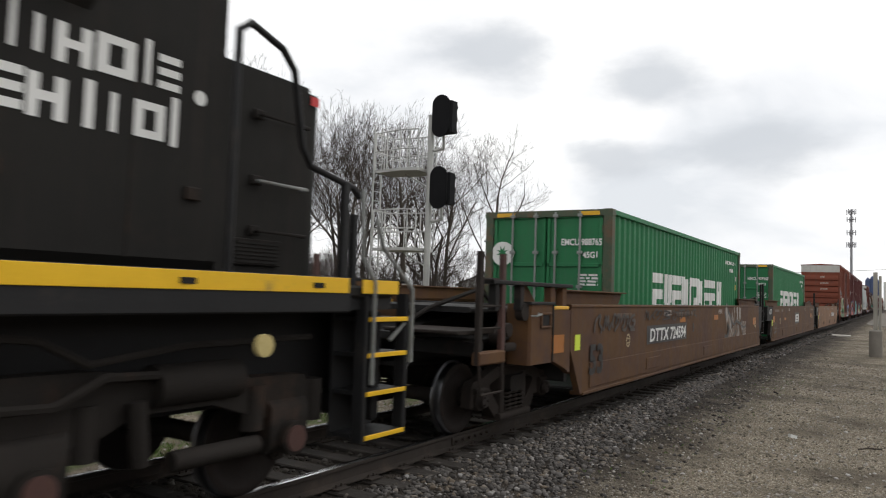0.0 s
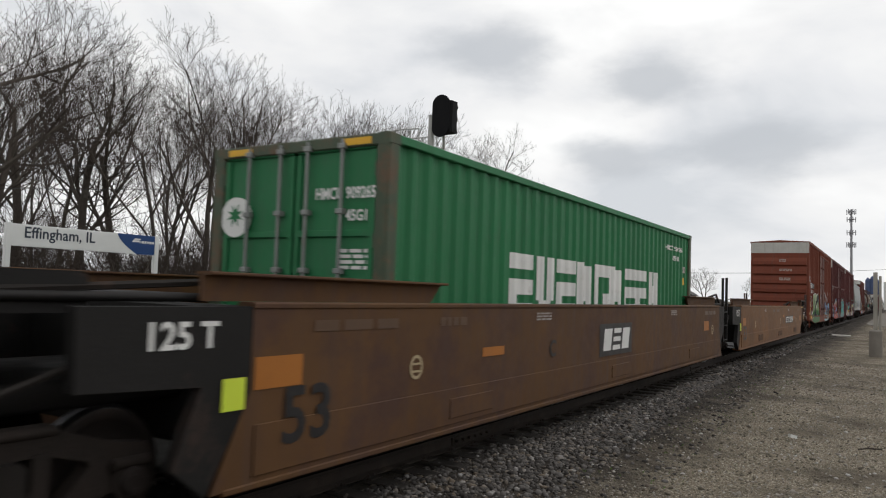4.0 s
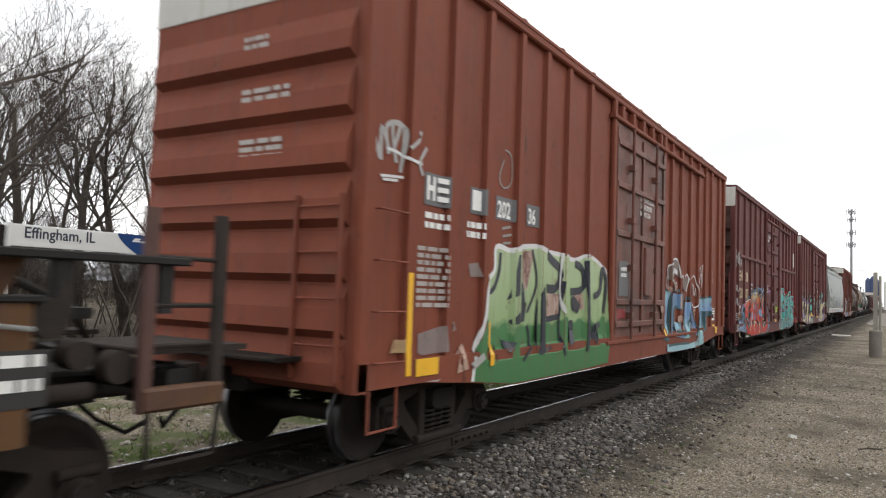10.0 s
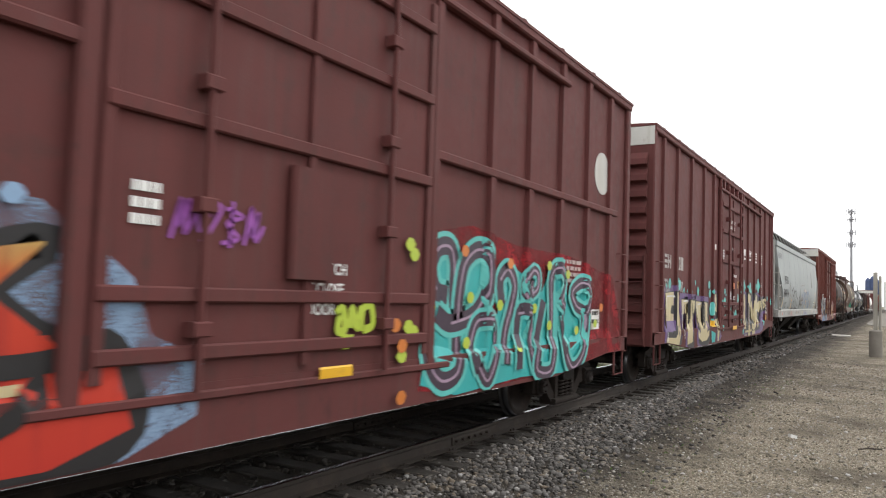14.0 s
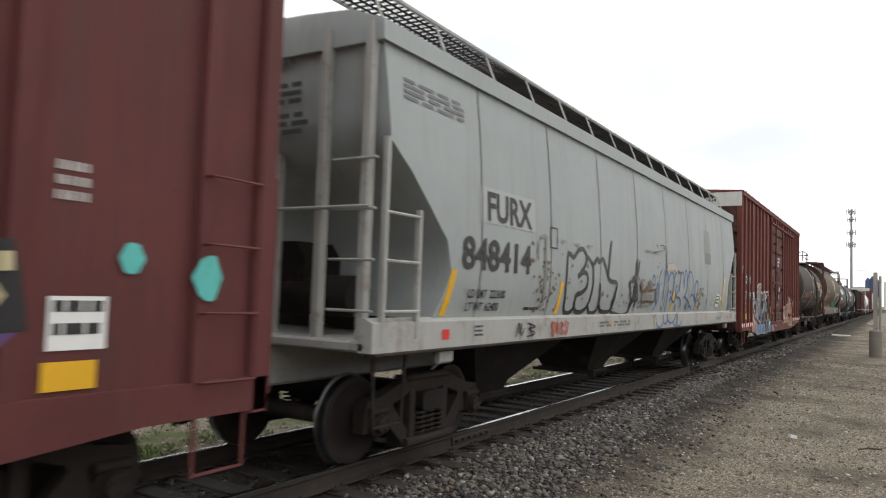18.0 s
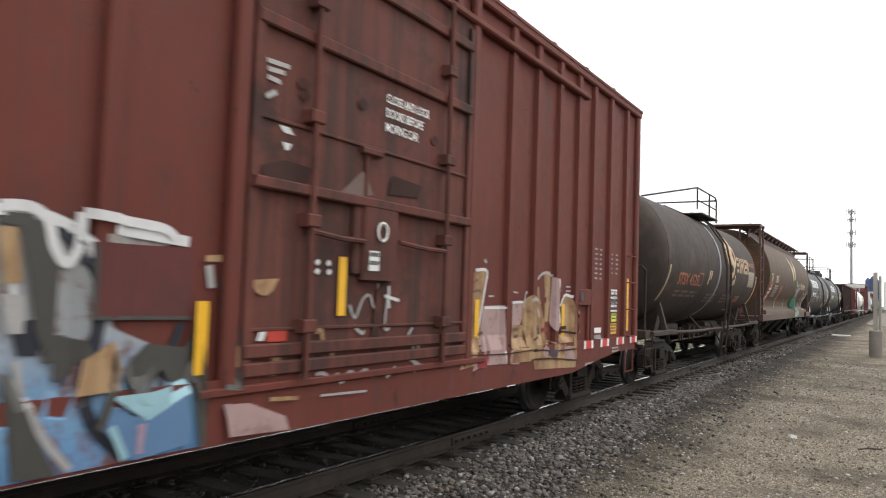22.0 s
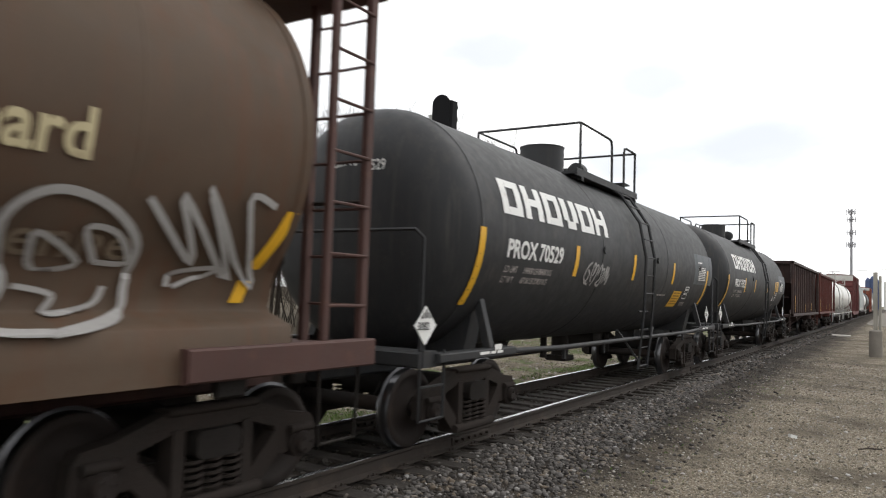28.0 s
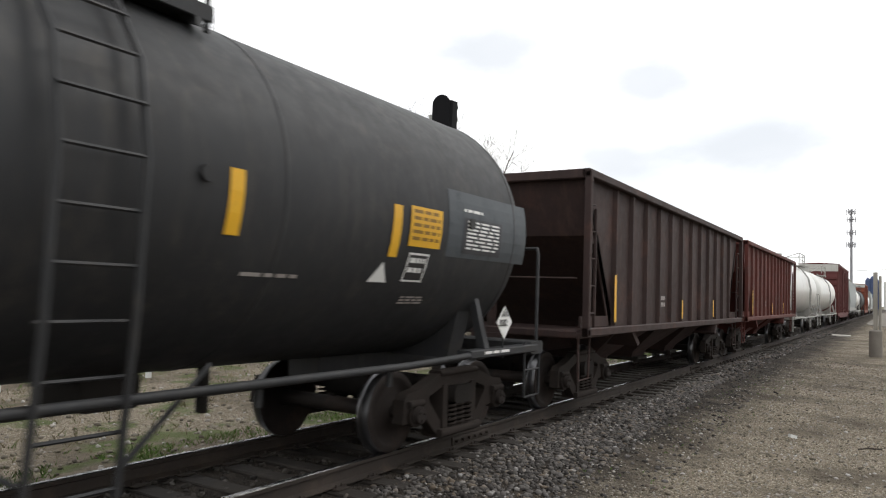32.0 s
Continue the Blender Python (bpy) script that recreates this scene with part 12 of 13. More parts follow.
sprayed(car4, side4, "tan and rose peeling sprayed field", 0.004, [
    ('area', S_TAN, 0, [(10.93, 1.6), (11.05, 1.62), (11.19, 1.5), (11.26, 1.37), (11.25, 1.18), (11.42, 1.11), (11.61, 1.09), (11.83, 1.04), (11.77, 1.21), (11.95, 1.34), (11.95, 1.55), (12.08, 1.69), (12.32, 1.68), (12.42, 1.48), (12.42, 1.1), (12.45, 0.86), (12.42, 0.69), (11.62, 0.73), (10.99, 0.76)]),
    ('area', S_TAN, 0, [(11.36, 1.99), (11.59, 2.01), (11.59, 1.62), (11.55, 1.34), (11.43, 1.35), (11.45, 1.65)]),
    ('area', S_ROSE, 0, [(11.59, 1.94), (11.77, 1.92), (11.93, 1.34), (11.82, 1.21), (11.68, 1.22), (11.57, 1.34)]),
    ('area', S_ROSE, 0, [(10.93, 1.61), (11.03, 1.62), (11.11, 1.49), (11.03, 1.38), (11.02, 1.09), (10.98, 0.98)]),
    ('area', S_ROSE, 0, [(11.24, 0.94), (11.33, 1.06), (11.46, 1), (11.44, 0.86)]),
    ('area', S_ROSE, 0, [(11.99, 0.99), (12.16, 1.01), (12.35, 0.88), (12.34, 0.76), (12.04, 0.84)])])
sprayed(car4, side4, "pale sprayed edge lines", 0.0075, [
    ('line', S_SILVER, 0.035, [(11.16, 1.88), (11.3, 1.96), (11.47, 1.99), (11.63, 1.95)]),
    ('line', S_WHITE, 0.045, [(11.77, 1.92), (11.87, 1.62), (11.95, 1.32)]),
    ('line', S_WHITE, 0.04, [(11.94, 1.55), (12.09, 1.7), (12.34, 1.68)]),
    ('line', S_SILVER, 0.04, [(10.93, 1.62), (11.04, 1.64), (11.17, 1.55), (11.27, 1.4)]),
    ('line', S_SILVER, 0.02, [(12.11, 1.82), (12.28, 1.82)]),
    ('line', S_SILVER, 0.02, [(12.11, 1.76), (12.29, 1.76)]),
    ('line', S_TAN, 0.05, [(11.18, 1.79), (11.21, 1.67), (11.27, 1.57)]),
    ('line', S_TAN, 0.04, [(12.47, 1.48), (12.57, 1.36), (12.51, 1.17)])])
sprayed(car4, side4, "dark worn patches and plank lines", 0.011, [
    ('area', S_BLACK, 0.0, [(11.12, 1.28), (11.23, 1.31), (11.28, 1.16), (11.2, 1.12), (11.13, 1.19)]),
    ('line', S_DARKRED, 0.06, [(11.31, 1.24), (11.5, 1.24)]),
    ('line', sooted, 0.025, [(10.97, 1.12), (11.13, 1.16), (11.29, 1.09), (11.63, 1.07)]),
    ('line', sooted, 0.02, [(10.97, 0.99), (11.27, 0.99), (11.61, 0.96), (12.4, 0.95)]),
    ('line', sooted, 0.02, [(10.98, 0.89), (11.61, 0.86), (12.41, 0.79)]),
    ('line', sooted, 0.03, [(11.8, 1.18), (12.02, 1.2), (12.38, 1.17)]),
    ('line', sooted, 0.05, [(11.81, 1.21), (11.97, 1.25), (12.15, 1.25)]),
    ('area', S_PLUM, 0, [(11.43, 0.98), (11.58, 0.99), (11.75, 0.96), (11.74, 0.87), (11.5, 0.89)])])
sprayed(car4, side4, "white weathered paint chips on the door", 0.004, [
    ('area', S_WHITE, 0, [(6.46, 2.88), (6.59, 2.88), (6.62, 2.83), (6.51, 2.83)]),
    ('area', S_WHITE, 0, [(6.5, 2.76), (6.6, 2.76), (6.59, 2.71), (6.52, 2.7)]),
    ('line', S_SILVER, 0.035, [(6.31, 3.32), (6.54, 3.33)]),
    ('line', S_SILVER, 0.035, [(6.32, 3.26), (6.49, 3.27)]),
    ('line', S_SILVER, 0.035, [(6.32, 3.2), (6.45, 3.19)]),
    ('line', S_SILVER, 0.04, [(6.31, 3.05), (6.41, 3.11)]),
    ('area', S_TAN, 0, [(6.25, 1.73), (6.52, 1.75), (6.48, 1.67), (6.39, 1.61), (6.27, 1.66)]),
    ('area', S_WHITE, 0, [(6.35, 1.39), (6.43, 1.39), (6.42, 1.3), (6.33, 1.3)]),
    ('area', S_RED, 0, [(6.43, 1.39), (6.63, 1.39), (6.63, 1.29), (6.43, 1.29)]),
    ('area', S_SILVER, 0, [(6.3, 1.12), (6.58, 1.11), (6.56, 1.04), (6.29, 1.06)]),
    ('area', S_TAN, 0, [(6.46, 1.19), (6.57, 1.21), (6.57, 1.14), (6.48, 1.14)]),
    ('area', S_TAN, 0, [(5.89, 1.88), (6.17, 1.91), (6.15, 1.85), (5.89, 1.84)]),
    ('area', S_SILVER, 0, [(5.89, 1.81), (5.97, 1.83), (5.98, 1.67), (5.9, 1.66)]),
    ('area', S_TAN, 0, [(6.12, 1.28), (6.17, 1.27), (6.17, 1.13), (6.12, 1.13)]),
    ('area', S_TAN, 0, [(6.24, 1.26), (6.3, 1.27), (6.3, 1.19), (6.24, 1.18)])])
sprayed(car4, side4, "white sprayed scrawl across the door", 0.0075, [
    ('line', S_SILVER, 0.025, [(7.35, 1.56), (7.43, 1.45), (7.52, 1.6), (7.6, 1.65)]),
    ('line', S_SILVER, 0.025, [(7.62, 1.65), (7.7, 1.53), (7.73, 1.75)]),
    ('line', S_SILVER, 0.025, [(7.87, 1.62), (7.85, 1.36), (7.92, 1.35)]),
    ('line', S_SILVER, 0.03, [(7.41, 1.39), (7.52, 1.32), (7.56, 1.34)]),
    ('line', S_SILVER, 0.03, [(6.96, 1.02), (7.05, 1.02), (7.15, 0.96), (7.22, 1), (7.27, 0.93), (7.37, 1.01), (7.47, 0.97), (7.58, 1.01), (7.67, 0.95), (7.74, 0.97)]),
    ('line', S_SILVER, 0.03, [(8.28, 1.35), (8.21, 1.25), (8.4, 1.16), (8.24, 1.07), (8.43, 0.99)]),
    ('line', S_SILVER, 0.025, [(8.29, 1.24), (8.33, 0.93)]),
    ('line', S_WHITE, 0.03, [(7.88, 1.73), (7.89, 1.53)]),
    ('line', S_WHITE, 0.03, [(7.82, 1.64), (8.04, 1.6)]),
    ('line', S_SILVER, 0.03, [(7.88, 0.92), (8.01, 1.01)]),
    ('line', S_TAN, 0.04, [(7.13, 1.22), (7.15, 1.13)]),
    ('line', S_TAN, 0.035, [(6.93, 1.34), (7, 1.36), (7.03, 1.24)])])
sprayed(car4, side4, "dark rubbed grime on the door", 0.011, [
    ('area', sooted, 0, [(6.29, 2.55), (6.54, 2.63), (6.82, 2.61), (6.8, 2.45), (6.33, 2.44)]),
    ('area', sooted, 0, [(7.88, 2.72), (8.36, 2.69), (8.31, 2.57), (7.83, 2.54)]),
    ('area', S_GHOST, 0, [(7.18, 2.48), (7.47, 2.71), (7.6, 2.51), (7.38, 2.45)]),
    ('dots', sooted, 0.1, [(6.71, 3.16), (7.42, 3.26), (8.55, 3.17), (6.68, 3.24)]),
    ('dots', S_WHITE, 0.05, [(6.93, 1.89), (7.06, 1.89), (6.93, 1.82), (7.07, 1.82)]),
    ('area', sooted, 0, [(7.66, 1.31), (7.71, 1.75), (7.79, 1.76), (7.77, 1.06), (7.66, 1.07)])])
sprayed(car4, side4, "pale chips on the sill", 0.0145, [
    ('area', S_LILAC, 0, [(6.05, 0.89), (6.12, 0.89), (6.14, 0.8), (6.07, 0.8)]),
    ('area', S_ROSE, 0, [(6.17, 0.83), (6.35, 0.86), (6.32, 0.77), (6.18, 0.78)]),
    ('line', S_SILVER, 0.02, [(7.02, 0.85), (7.6, 0.83)]),
    ('line', S_TAN, 0.03, [(6.48, 0.88), (6.77, 0.86)])])
sprayed(hop, hop_side, "blue sprayed bubble loops", 0.004, [
    ('line', S_INDIGO, 0.035, [(8.55, 1.94), (8.42, 1.96), (8.38, 2.03), (8.42, 2.11), (8.5, 2.12), (8.55, 2.04), (8.55, 1.94)]),
    ('line', S_INDIGO, 0.035, [(8.7, 1.59), (8.64, 1.78), (8.66, 1.92), (8.73, 1.98), (8.76, 1.91), (8.74, 1.71), (8.7, 1.59)]),
    ('line', S_INDIGO, 0.035, [(8.63, 1.47), (8.75, 1.57), (8.84, 1.71), (8.84, 1.87), (8.81, 2.03), (8.87, 2.15), (9.03, 2.26)]),
    ('line', S_INDIGO, 0.05, [(9.19, 2.25), (9.22, 2.14), (9.16, 1.93), (9.14, 1.67)]),
    ('line', S_INDIGO, 0.05, [(9.17, 1.56), (9.21, 1.47)])])
sprayed(hop, hop_side, "blue sprayed bubble loops", 0.0075, [
    ('line', S_INDIGO, 0.04, [(9.27, 2.15), (9.32, 2.23), (9.42, 2.16), (9.46, 1.95), (9.47, 1.64), (9.52, 1.43)]),
    ('line', S_INDIGO, 0.035, [(9.44, 1.99), (9.55, 2.15), (9.72, 2.23), (9.85, 2.16), (9.89, 2.02), (9.85, 1.93)]),
    ('line', S_INDIGO, 0.04, [(9.62, 1.67), (9.8, 1.76), (9.85, 1.93), (9.92, 2.14), (10.12, 2.27), (10.36, 2.25), (10.42, 2.11), (10.28, 1.9), (10.15, 1.76), (10.47, 1.71), (10.62, 1.53)]),
    ('dots', S_INDIGO, 0.08, [(9.66, 1.84), (10.11, 1.96)]),
    ('line', S_INDIGO, 0.04, [(9.97, 1.93), (10.06, 1.75), (9.98, 1.63), (9.7, 1.74)]),
    ('line', S_INDIGO, 0.05, [(10.17, 1.58), (10.23, 1.44)])])
sprayed(hop, hop_side, "dark rust crack and stains", 0.011, [
    ('line', S_RUSTL, 0.05, [(9.26, 2.36), (9.37, 2.32), (9.64, 2.38), (9.89, 2.38), (10.08, 2.34), (10.22, 2.25), (10.49, 2.24)]),
    ('line', S_TANS, 0.12, [(9.37, 2.3), (9.64, 2.34), (9.93, 2.34), (10.16, 2.27)]),
    ('line', S_RUSTL, 0.02, [(7.89, 2.58), (7.95, 2.53), (8.13, 2.55)]),
    ('line', S_RUSTL, 0.03, [(8.4, 2.54), (8.55, 2.56), (8.75, 2.58), (8.9, 2.6)]),
    ('line', S_RUSTL, 0.02, [(8.88, 2.71), (9.07, 2.72), (9.25, 2.71)]),
    ('area', S_RUSTL, 0, [(9.11, 2.67), (9.25, 2.71), (9.28, 2.67), (9.12, 2.63)]),
    ('line', S_RUSTL, 0.02, [(9.19, 2.52), (9.25, 2.56)]),
    ('line', S_GHOSTG, 0.04, [(9.34, 2.63), (9.29, 2.36)])])
sprayed(hop, hop_side, "black sprayed drips and strokes", 0.0145, [
    ('line', S_BLACK, 0.078, [(7.4, 2.37), (7.39, 2.21), (7.35, 2.08), (7.25, 2.04), (7.14, 2)]),
    ('line', S_BLACK, 0.065, [(7.42, 1.94), (7.34, 1.73), (7.24, 1.61)]),
    ('line', S_BLACK, 0.052, [(7.42, 1.94), (7.39, 1.73), (7.42, 1.54)]),
    ('line', S_BLACK, 0.046, [(7.17, 1.7), (7.34, 1.69), (7.54, 1.67)]),
    ('line', S_BLACK, 0.052, [(7.34, 1.99), (7.25, 1.73)])])
sprayed(hop, hop_side, "grey framed stencil on rust-stained paint", 0.018, [
    ('line', S_RUSTL, 0.05, [(7.78, 1.84), (8.15, 1.83), (8.59, 1.85), (8.54, 1.65), (8.14, 1.64), (7.74, 1.64), (7.78, 1.84)]),
    ('line', S_GHOSTG, 0.03, [(7.8, 1.74), (8.47, 1.75)]),
    ('line', S_GHOSTG, 0.03, [(7.8, 1.7), (8.47, 1.72)]),
    ('line', S_GHOSTG, 0.03, [(7.82, 1.55), (8.44, 1.57)]),
    ('dots', S_RUSTS, 0.13, [(7.69, 1.9), (8.22, 1.94), (8.1, 1.9), (8.29, 1.91), (7.99, 1.86)]),
    ('dots', S_RUSTS, 0.07, [(7.72, 1.68), (7.67, 1.84), (7.95, 1.89), (8.33, 1.95), (7.59, 1.99), (7.6, 1.62), (8.06, 1.98), (8.18, 2.01), (7.77, 2.01), (7.68, 1.55), (7.91, 1.62)])])
sprayed(hop, SILL, "blue sprayed loops on the sill", 0.004, [
    ('line', S_INDIGO, 0.04, [(8.65, 1.42), (8.69, 1.27), (8.79, 1.17), (8.94, 1.16), (9.1, 1.21), (9.17, 1.31), (9.16, 1.41)]),
    ('line', S_INDIGO, 0.04, [(9.17, 1.26), (9.34, 1.21), (9.49, 1.3), (9.46, 1.41)]),
    ('line', S_INDIGO, 0.035, [(9.5, 1.28), (9.72, 1.22), (9.97, 1.28), (10.11, 1.38)]),
    ('line', S_INDIGO, 0.035, [(9.93, 1.23), (10.09, 1.15), (10.2, 1.27), (10.23, 1.37), (10.15, 1.42)]),
    ('line', S_INDIGO, 0.03, [(10.27, 1.16), (10.44, 1.17), (10.55, 1.26)])])
sprayed(car4, side4, "tan and rose peeling sprayed field", 0.004, [
    ('area', S_TAN, 0, [(9.38, 1.9), (9.81, 1.95), (9.8, 1.72), (9.71, 1.47), (9.69, 1.14), (9.55, 0.91), (9.19, 0.89), (9.33, 1.13), (9.39, 1.48), (9.43, 1.71)]),
    ('area', S_ROSE, 0, [(9.75, 1.55), (10.22, 1.56), (10.26, 0.88), (9.7, 0.9), (9.44, 0.85), (9.63, 1.11), (9.73, 1.39)]),
    ('area', S_ROSE, 0, [(10.36, 1.58), (10.76, 1.61), (10.8, 1.46), (10.65, 1.27), (10.61, 0.85), (10.36, 0.87)]),
    ('area', S_TAN, 0, [(10.44, 1.33), (10.81, 1.31), (10.92, 0.87), (10.33, 0.88)]),
    ('area', S_TAN, 0, [(10.72, 1.56), (10.95, 1.7), (11.26, 1.61), (11.43, 1.35), (11.4, 0.93), (10.84, 0.88)]),
    ('area', S_DARKRED, 0, [(9.56, 0.95), (9.67, 1.03), (9.8, 0.97), (9.75, 0.87), (9.55, 0.88)])])
sprayed(car4, side4, "pale sprayed edge lines", 0.0075, [
    ('line', S_WHITE, 0.035, [(9.56, 1.94), (9.81, 1.94), (9.77, 1.72), (9.63, 1.23)]),
    ('line', S_WHITE, 0.03, [(9.78, 1.53), (10.22, 1.53)]),
    ('line', S_WHITE, 0.03, [(10.36, 1.59), (10.76, 1.6)]),
    ('line', S_SILVER, 0.03, [(10.78, 1.53), (10.83, 1.7), (10.88, 1.72)]),
    ('line', S_SILVER, 0.04, [(9.74, 2.06), (9.79, 2.04)]),
    ('line', S_SILVER, 0.02, [(9.86, 1.66), (9.98, 1.66)]),
    ('line', S_SILVER, 0.02, [(10.48, 1.72), (10.6, 1.71)]),
    ('line', S_WHITE, 0.03, [(10.17, 1.2), (10.23, 0.89)])])
sprayed(car4, side4, "dark chips and plank lines", 0.011, [
    ('line', S_RUSTL, 0.025, [(9.43, 1.77), (9.61, 1.84)]),
    ('line', S_RUSTL, 0.025, [(9.41, 1.69), (9.64, 1.72), (9.68, 1.68)]),
    ('line', S_RUSTL, 0.05, [(9.95, 1.16), (10.11, 1.16)]),
    ('line', S_RUSTL, 0.04, [(9.63, 1.23), (9.74, 1.26)]),
    ('line', S_RUSTL, 0.04, [(10.48, 1.27), (10.62, 1.27)]),
    ('line', S_RUSTL, 0.04, [(10.51, 1.18), (10.63, 1.19)]),
    ('line', sooted, 0.02, [(9.27, 1.11), (9.63, 1.11), (10.18, 1.09), (10.82, 1.14)]),
    ('line', sooted, 0.015, [(9.37, 1.03), (10.19, 1), (11.08, 1.01)])])
sprayed(car4, side4, "grey shaded sprayed letter with white edge", 0.022, [
    ('area', S_SOOT, 0, [(4.57, 2.03), (4.74, 2.03), (4.84, 1.92), (4.92, 1.77), (4.89, 1.64), (4.88, 1.4), (5.1, 1.34), (5.12, 1.26), (5.02, 1.24), (4.97, 1.08), (4.9, 1.18), (4.81, 1.37), (4.76, 1.49), (4.71, 1.96), (4.57, 1.97)]),
    ('area', S_TAN, 0, [(4.57, 1.95), (4.69, 1.96), (4.71, 1.67), (4.59, 1.65)]),
    ('area', S_SILVER, 0, [(4.6, 1.61), (4.73, 1.6), (4.73, 1.4), (4.61, 1.4)]),
    ('line', S_WHITE, 0.06, [(4.57, 2.06), (4.72, 2.07), (4.82, 2.01), (4.87, 1.86), (4.94, 1.78), (5, 1.87), (5.01, 2.07)]),
    ('line', S_WHITE, 0.06, [(5.02, 2.07), (5.27, 2.05), (5.54, 2.03), (5.64, 1.98)]),
    ('line', S_SILVER, 0.04, [(4.7, 1.26), (4.75, 1.02), (4.85, 0.83), (4.99, 0.66)]),
    ('area', S_SOOT, 0, [(4.62, 1.21), (4.7, 1.17), (4.75, 0.96), (4.85, 0.77), (4.92, 0.64), (4.66, 0.66)])])
sprayed(car4, side4, "maroon repainted panel", 0.0255, [
    ('area', maroon, 0, [(5.06, 1.91), (5.79, 1.92), (5.79, 1.48), (5.07, 1.48)]),
    ('line', S_SOOT, 0.03, [(5.08, 1.9), (5.09, 1.49)]),
    ('line', S_SOOT, 0.025, [(5.08, 1.48), (5.79, 1.47)])])
sprayed(car4, side4, "blue and grey sprayed letter with tan shade", 0.029, [
    ('area', S_TAN, 0, [(5.04, 1.24), (5.24, 1.37), (5.31, 1.19), (5.3, 1.06), (5, 1.05)]),
    ('area', S_DENIM, 0, [(5.2, 0.96), (5.46, 0.87), (5.78, 1.01), (5.79, 0.68), (5.36, 0.64), (5.18, 0.84)]),
    ('area', S_ICE, 0, [(5.21, 1.03), (5.49, 1.03), (5.77, 1.09), (5.77, 1), (5.46, 0.86)]),
    ('area', S_SOOT, 0, [(5.31, 1.17), (5.47, 1.32), (5.76, 1.28), (5.82, 1.41), (5.84, 1.63), (5.89, 1.59), (5.9, 0.96), (5.9, 0.65), (5.81, 0.65), (5.79, 1.12), (5.66, 1.05), (5.57, 1.17), (5.46, 0.92), (5.35, 1.05)]),
    ('line', S_SOOT, 0.06, [(5.26, 1.29), (5.25, 1.16), (5.17, 0.91), (5.14, 0.85)]),
    ('line', S_ICE, 0.05, [(5.22, 0.86), (5.32, 0.66)]),
    ('area', S_LILAC, 0, [(5.39, 0.85), (5.45, 0.85), (5.43, 0.67), (5.39, 0.68)])])
sprayed(car4, side4, "soot on the door post and pale chips below", 0.0325, [
    ('area', S_SOOT, 0, [(6, 1.74), (6.16, 1.75), (6.2, 0.97), (6.04, 0.99)]),
    ('area', S_ROSE, 0, [(6.05, 0.89), (6.26, 0.88), (6.66, 0.73), (6.67, 0.64), (6.06, 0.67)])])
sprayed(hop, hop_side, "blue sprayed bubble loops", 0.004, [
    ('line', S_INDIGO, 0.04, [(10.37, 1.86), (10.44, 2.17), (10.59, 2.27), (10.69, 2.2), (10.73, 1.92)]),
    ('line', S_INDIGO, 0.04, [(10.73, 1.92), (10.79, 2.22), (10.92, 2.32), (11.01, 2.12), (10.97, 1.88), (10.76, 1.73), (10.93, 1.75), (11.05, 1.63)])])
sprayed(car1, side1, "faded white sprayed tag", 0.004, [
    ('line', S_SILVER, 0.05, [(0.02, 3), (0.11, 3.03), (0.18, 2.82)]),
    ('line', S_SILVER, 0.06, [(0.16, 2.82), (0.13, 3.1), (0.27, 2.87)]),
    ('line', S_SILVER, 0.05, [(0.28, 2.85), (0.28, 3.15), (0.41, 2.94)]),
    ('line', S_SILVER, 0.05, [(0.39, 2.92), (0.35, 3.17), (0.55, 3.22), (0.47, 3)]),
    ('line', S_SILVER, 0.05, [(0.51, 2.86), (0.44, 3.19), (0.62, 3.19), (0.58, 2.78)]),
    ('line', S_WHITE, 0.03, [(0.36, 2.97), (0.53, 2.96), (0.73, 2.91), (0.94, 2.92)]),
    ('line', S_SILVER, 0.04, [(1.01, 3.09), (0.9, 2.93), (0.96, 2.81)]),
    ('line', S_WHITE, 0.025, [(0.28, 2.71), (0.49, 2.73), (0.62, 2.74)]),
    ('line', S_WHITE, 0.025, [(0.31, 2.68), (0.54, 2.7)]),
    ('line', S_SILVER, 0.04, [(0.66, 3.02), (0.85, 3.16), (0.9, 3.23)])])
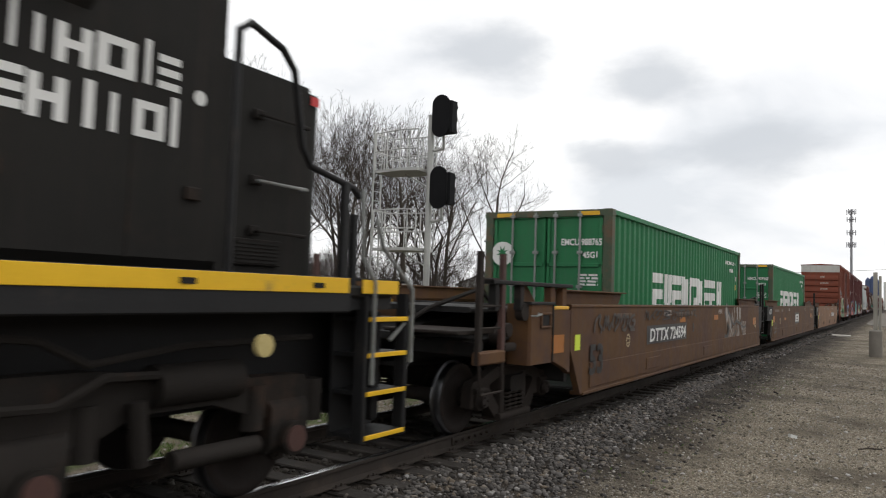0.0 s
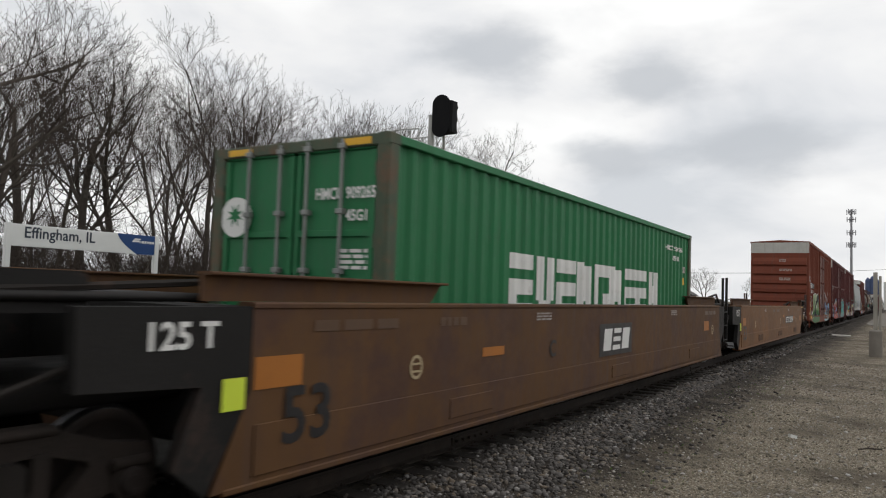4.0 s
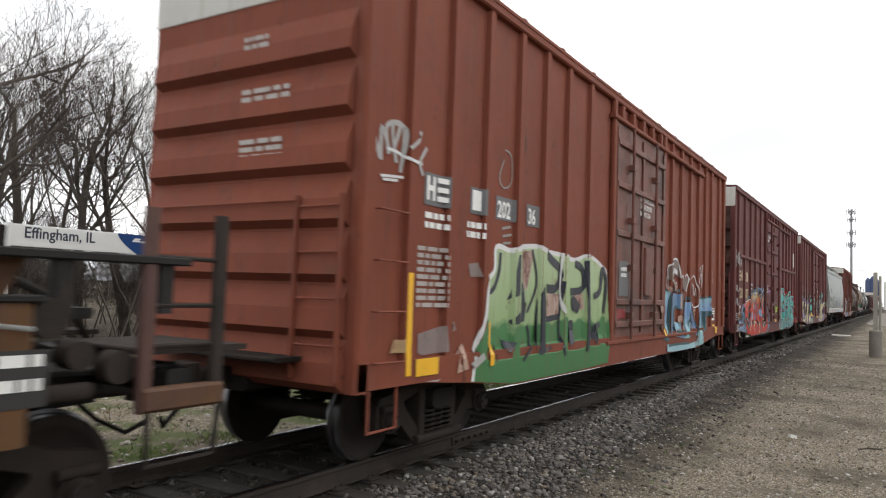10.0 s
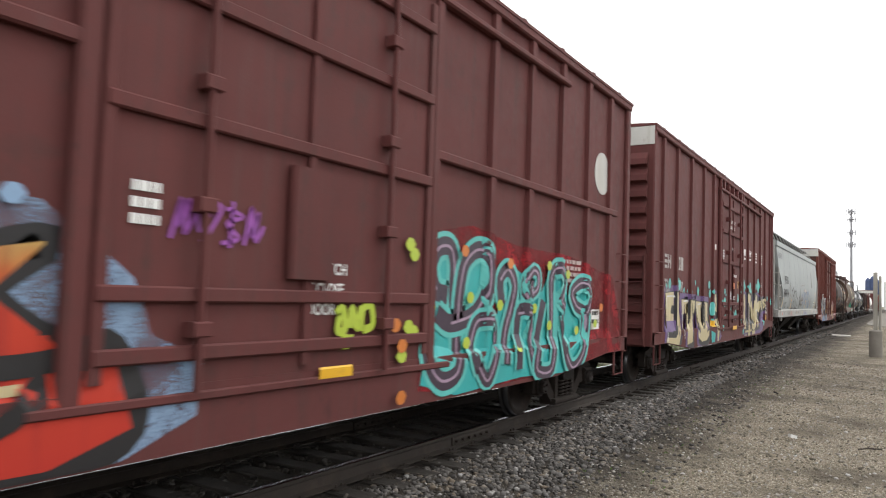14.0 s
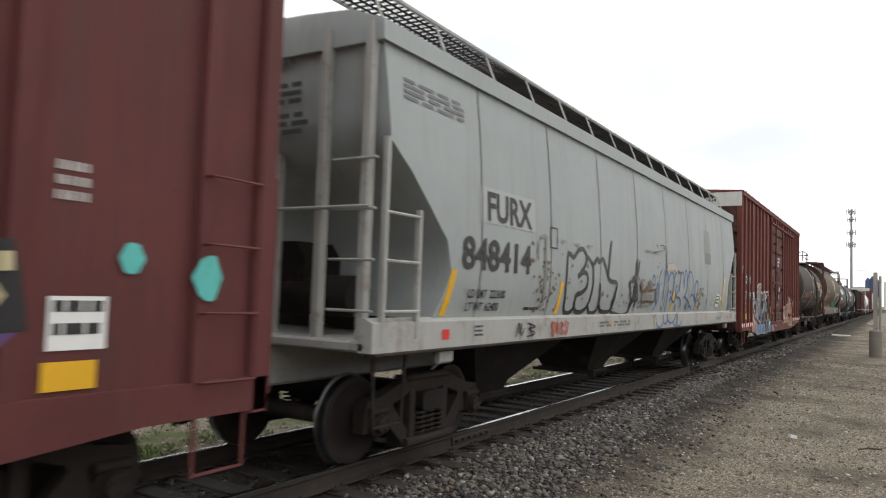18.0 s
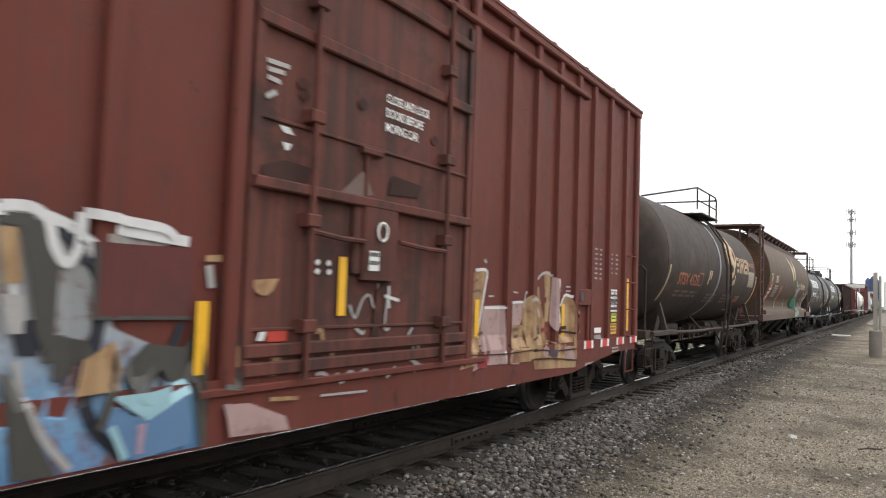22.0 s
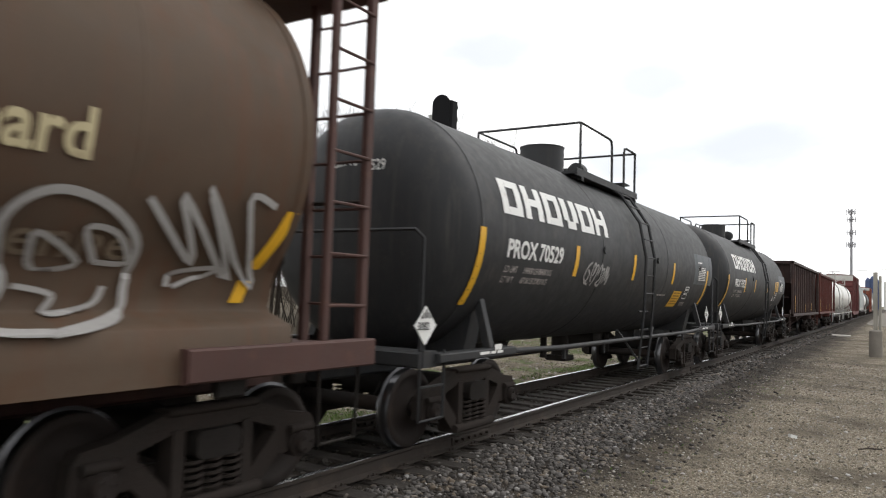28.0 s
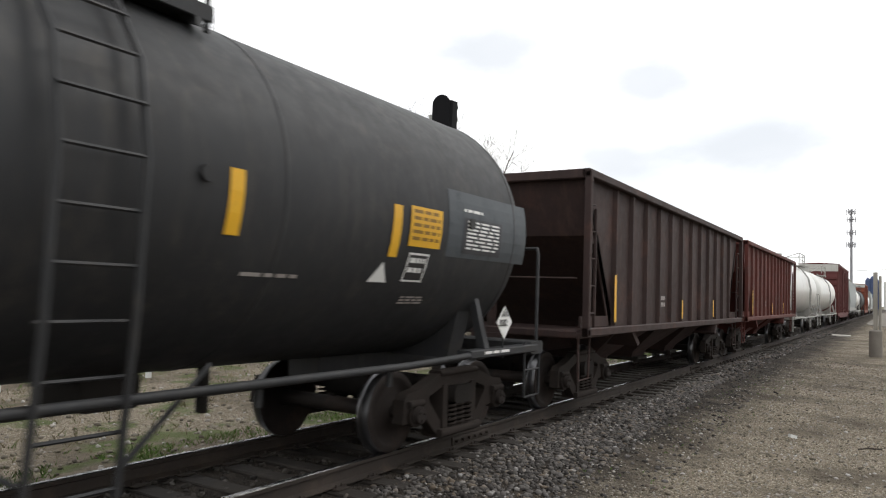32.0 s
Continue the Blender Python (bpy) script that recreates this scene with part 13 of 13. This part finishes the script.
sprayed(car1, side1, "faded grey scribble and buffed paint", 0.0075, [
    ('area', S_GREYB, 0, [(0.97, 1.28), (1.45, 1.36), (1.47, 1.09), (1.06, 1.07), (0.97, 1.1)]),
    ('area', S_GREYB, 0, [(1.9, 2), (2.14, 2.03), (2.15, 1.87), (1.94, 1.86)]),
    ('area', S_GREYB, 0, [(1.54, 1.36), (1.66, 1.4), (1.68, 1.3), (1.56, 1.28)]),
    ('line', S_GHOSTG, 0.02, [(2.68, 3.38), (2.84, 3.33), (2.86, 3.03), (2.67, 2.93), (2.55, 3.04), (2.66, 3.26)]),
    ('line', S_GHOSTG, 0.03, [(2.65, 2.45), (2.87, 2.49)]),
    ('line', S_GHOSTG, 0.03, [(2.67, 2.36), (2.9, 2.4)]),
    ('line', S_GHOSTG, 0.03, [(2.68, 2.28), (2.88, 2.3)]),
    ('area', F_PEACH, 0, [(1.68, 1.06), (1.84, 1.2), (1.86, 0.89), (1.62, 0.86)]),
    ('area', S_SILVER, 0, [(1.9, 0.94), (2.22, 1.06), (2.23, 0.97), (2, 0.88)]),
    ('area', S_SILVER, 0, [(0.72, 0.83), (1.29, 0.83), (1.27, 0.8), (0.72, 0.8)]),
    ('area', S_TAN, 0, [(0.52, 1.24), (0.68, 1.24), (0.68, 1.12), (0.5, 1.12)])])


# ---- movement ----
KNOTS = [0, 4, 8, 12, 16, 20, 24, 28, 32]
SPEED = [6.40, 6.40, 6.335, 6.329, 6.406, 6.384, 6.309, 6.158, 6.202]
FINE = np.linspace(0, 32, 641)
RUN = np.concatenate([[0], np.cumsum((np.interp(FINE, KNOTS, SPEED)[1:] + np.interp(FINE, KNOTS, SPEED)[:-1]) * 0.025)])


def travelled(t):
    return float(np.interp(t, FINE, RUN))


def motions():
    """The whole train rolls past towards -x; every wheelset turns with it."""
    for ob, x0 in CARS:
        walk(ob, [(t, pose(x0 - travelled(t), TRACK, 0)) for t in range(0, 33)])
    turns = [(k / 10, -math.degrees(travelled(k / 10) / WHEEL_R)) for k in range(0, 321)]
    for w, x in WHEELS:
        walk(w, [(t, pose(x, 0, WHEEL_R, 0, a, 0)) for t, a in turns])


motions()
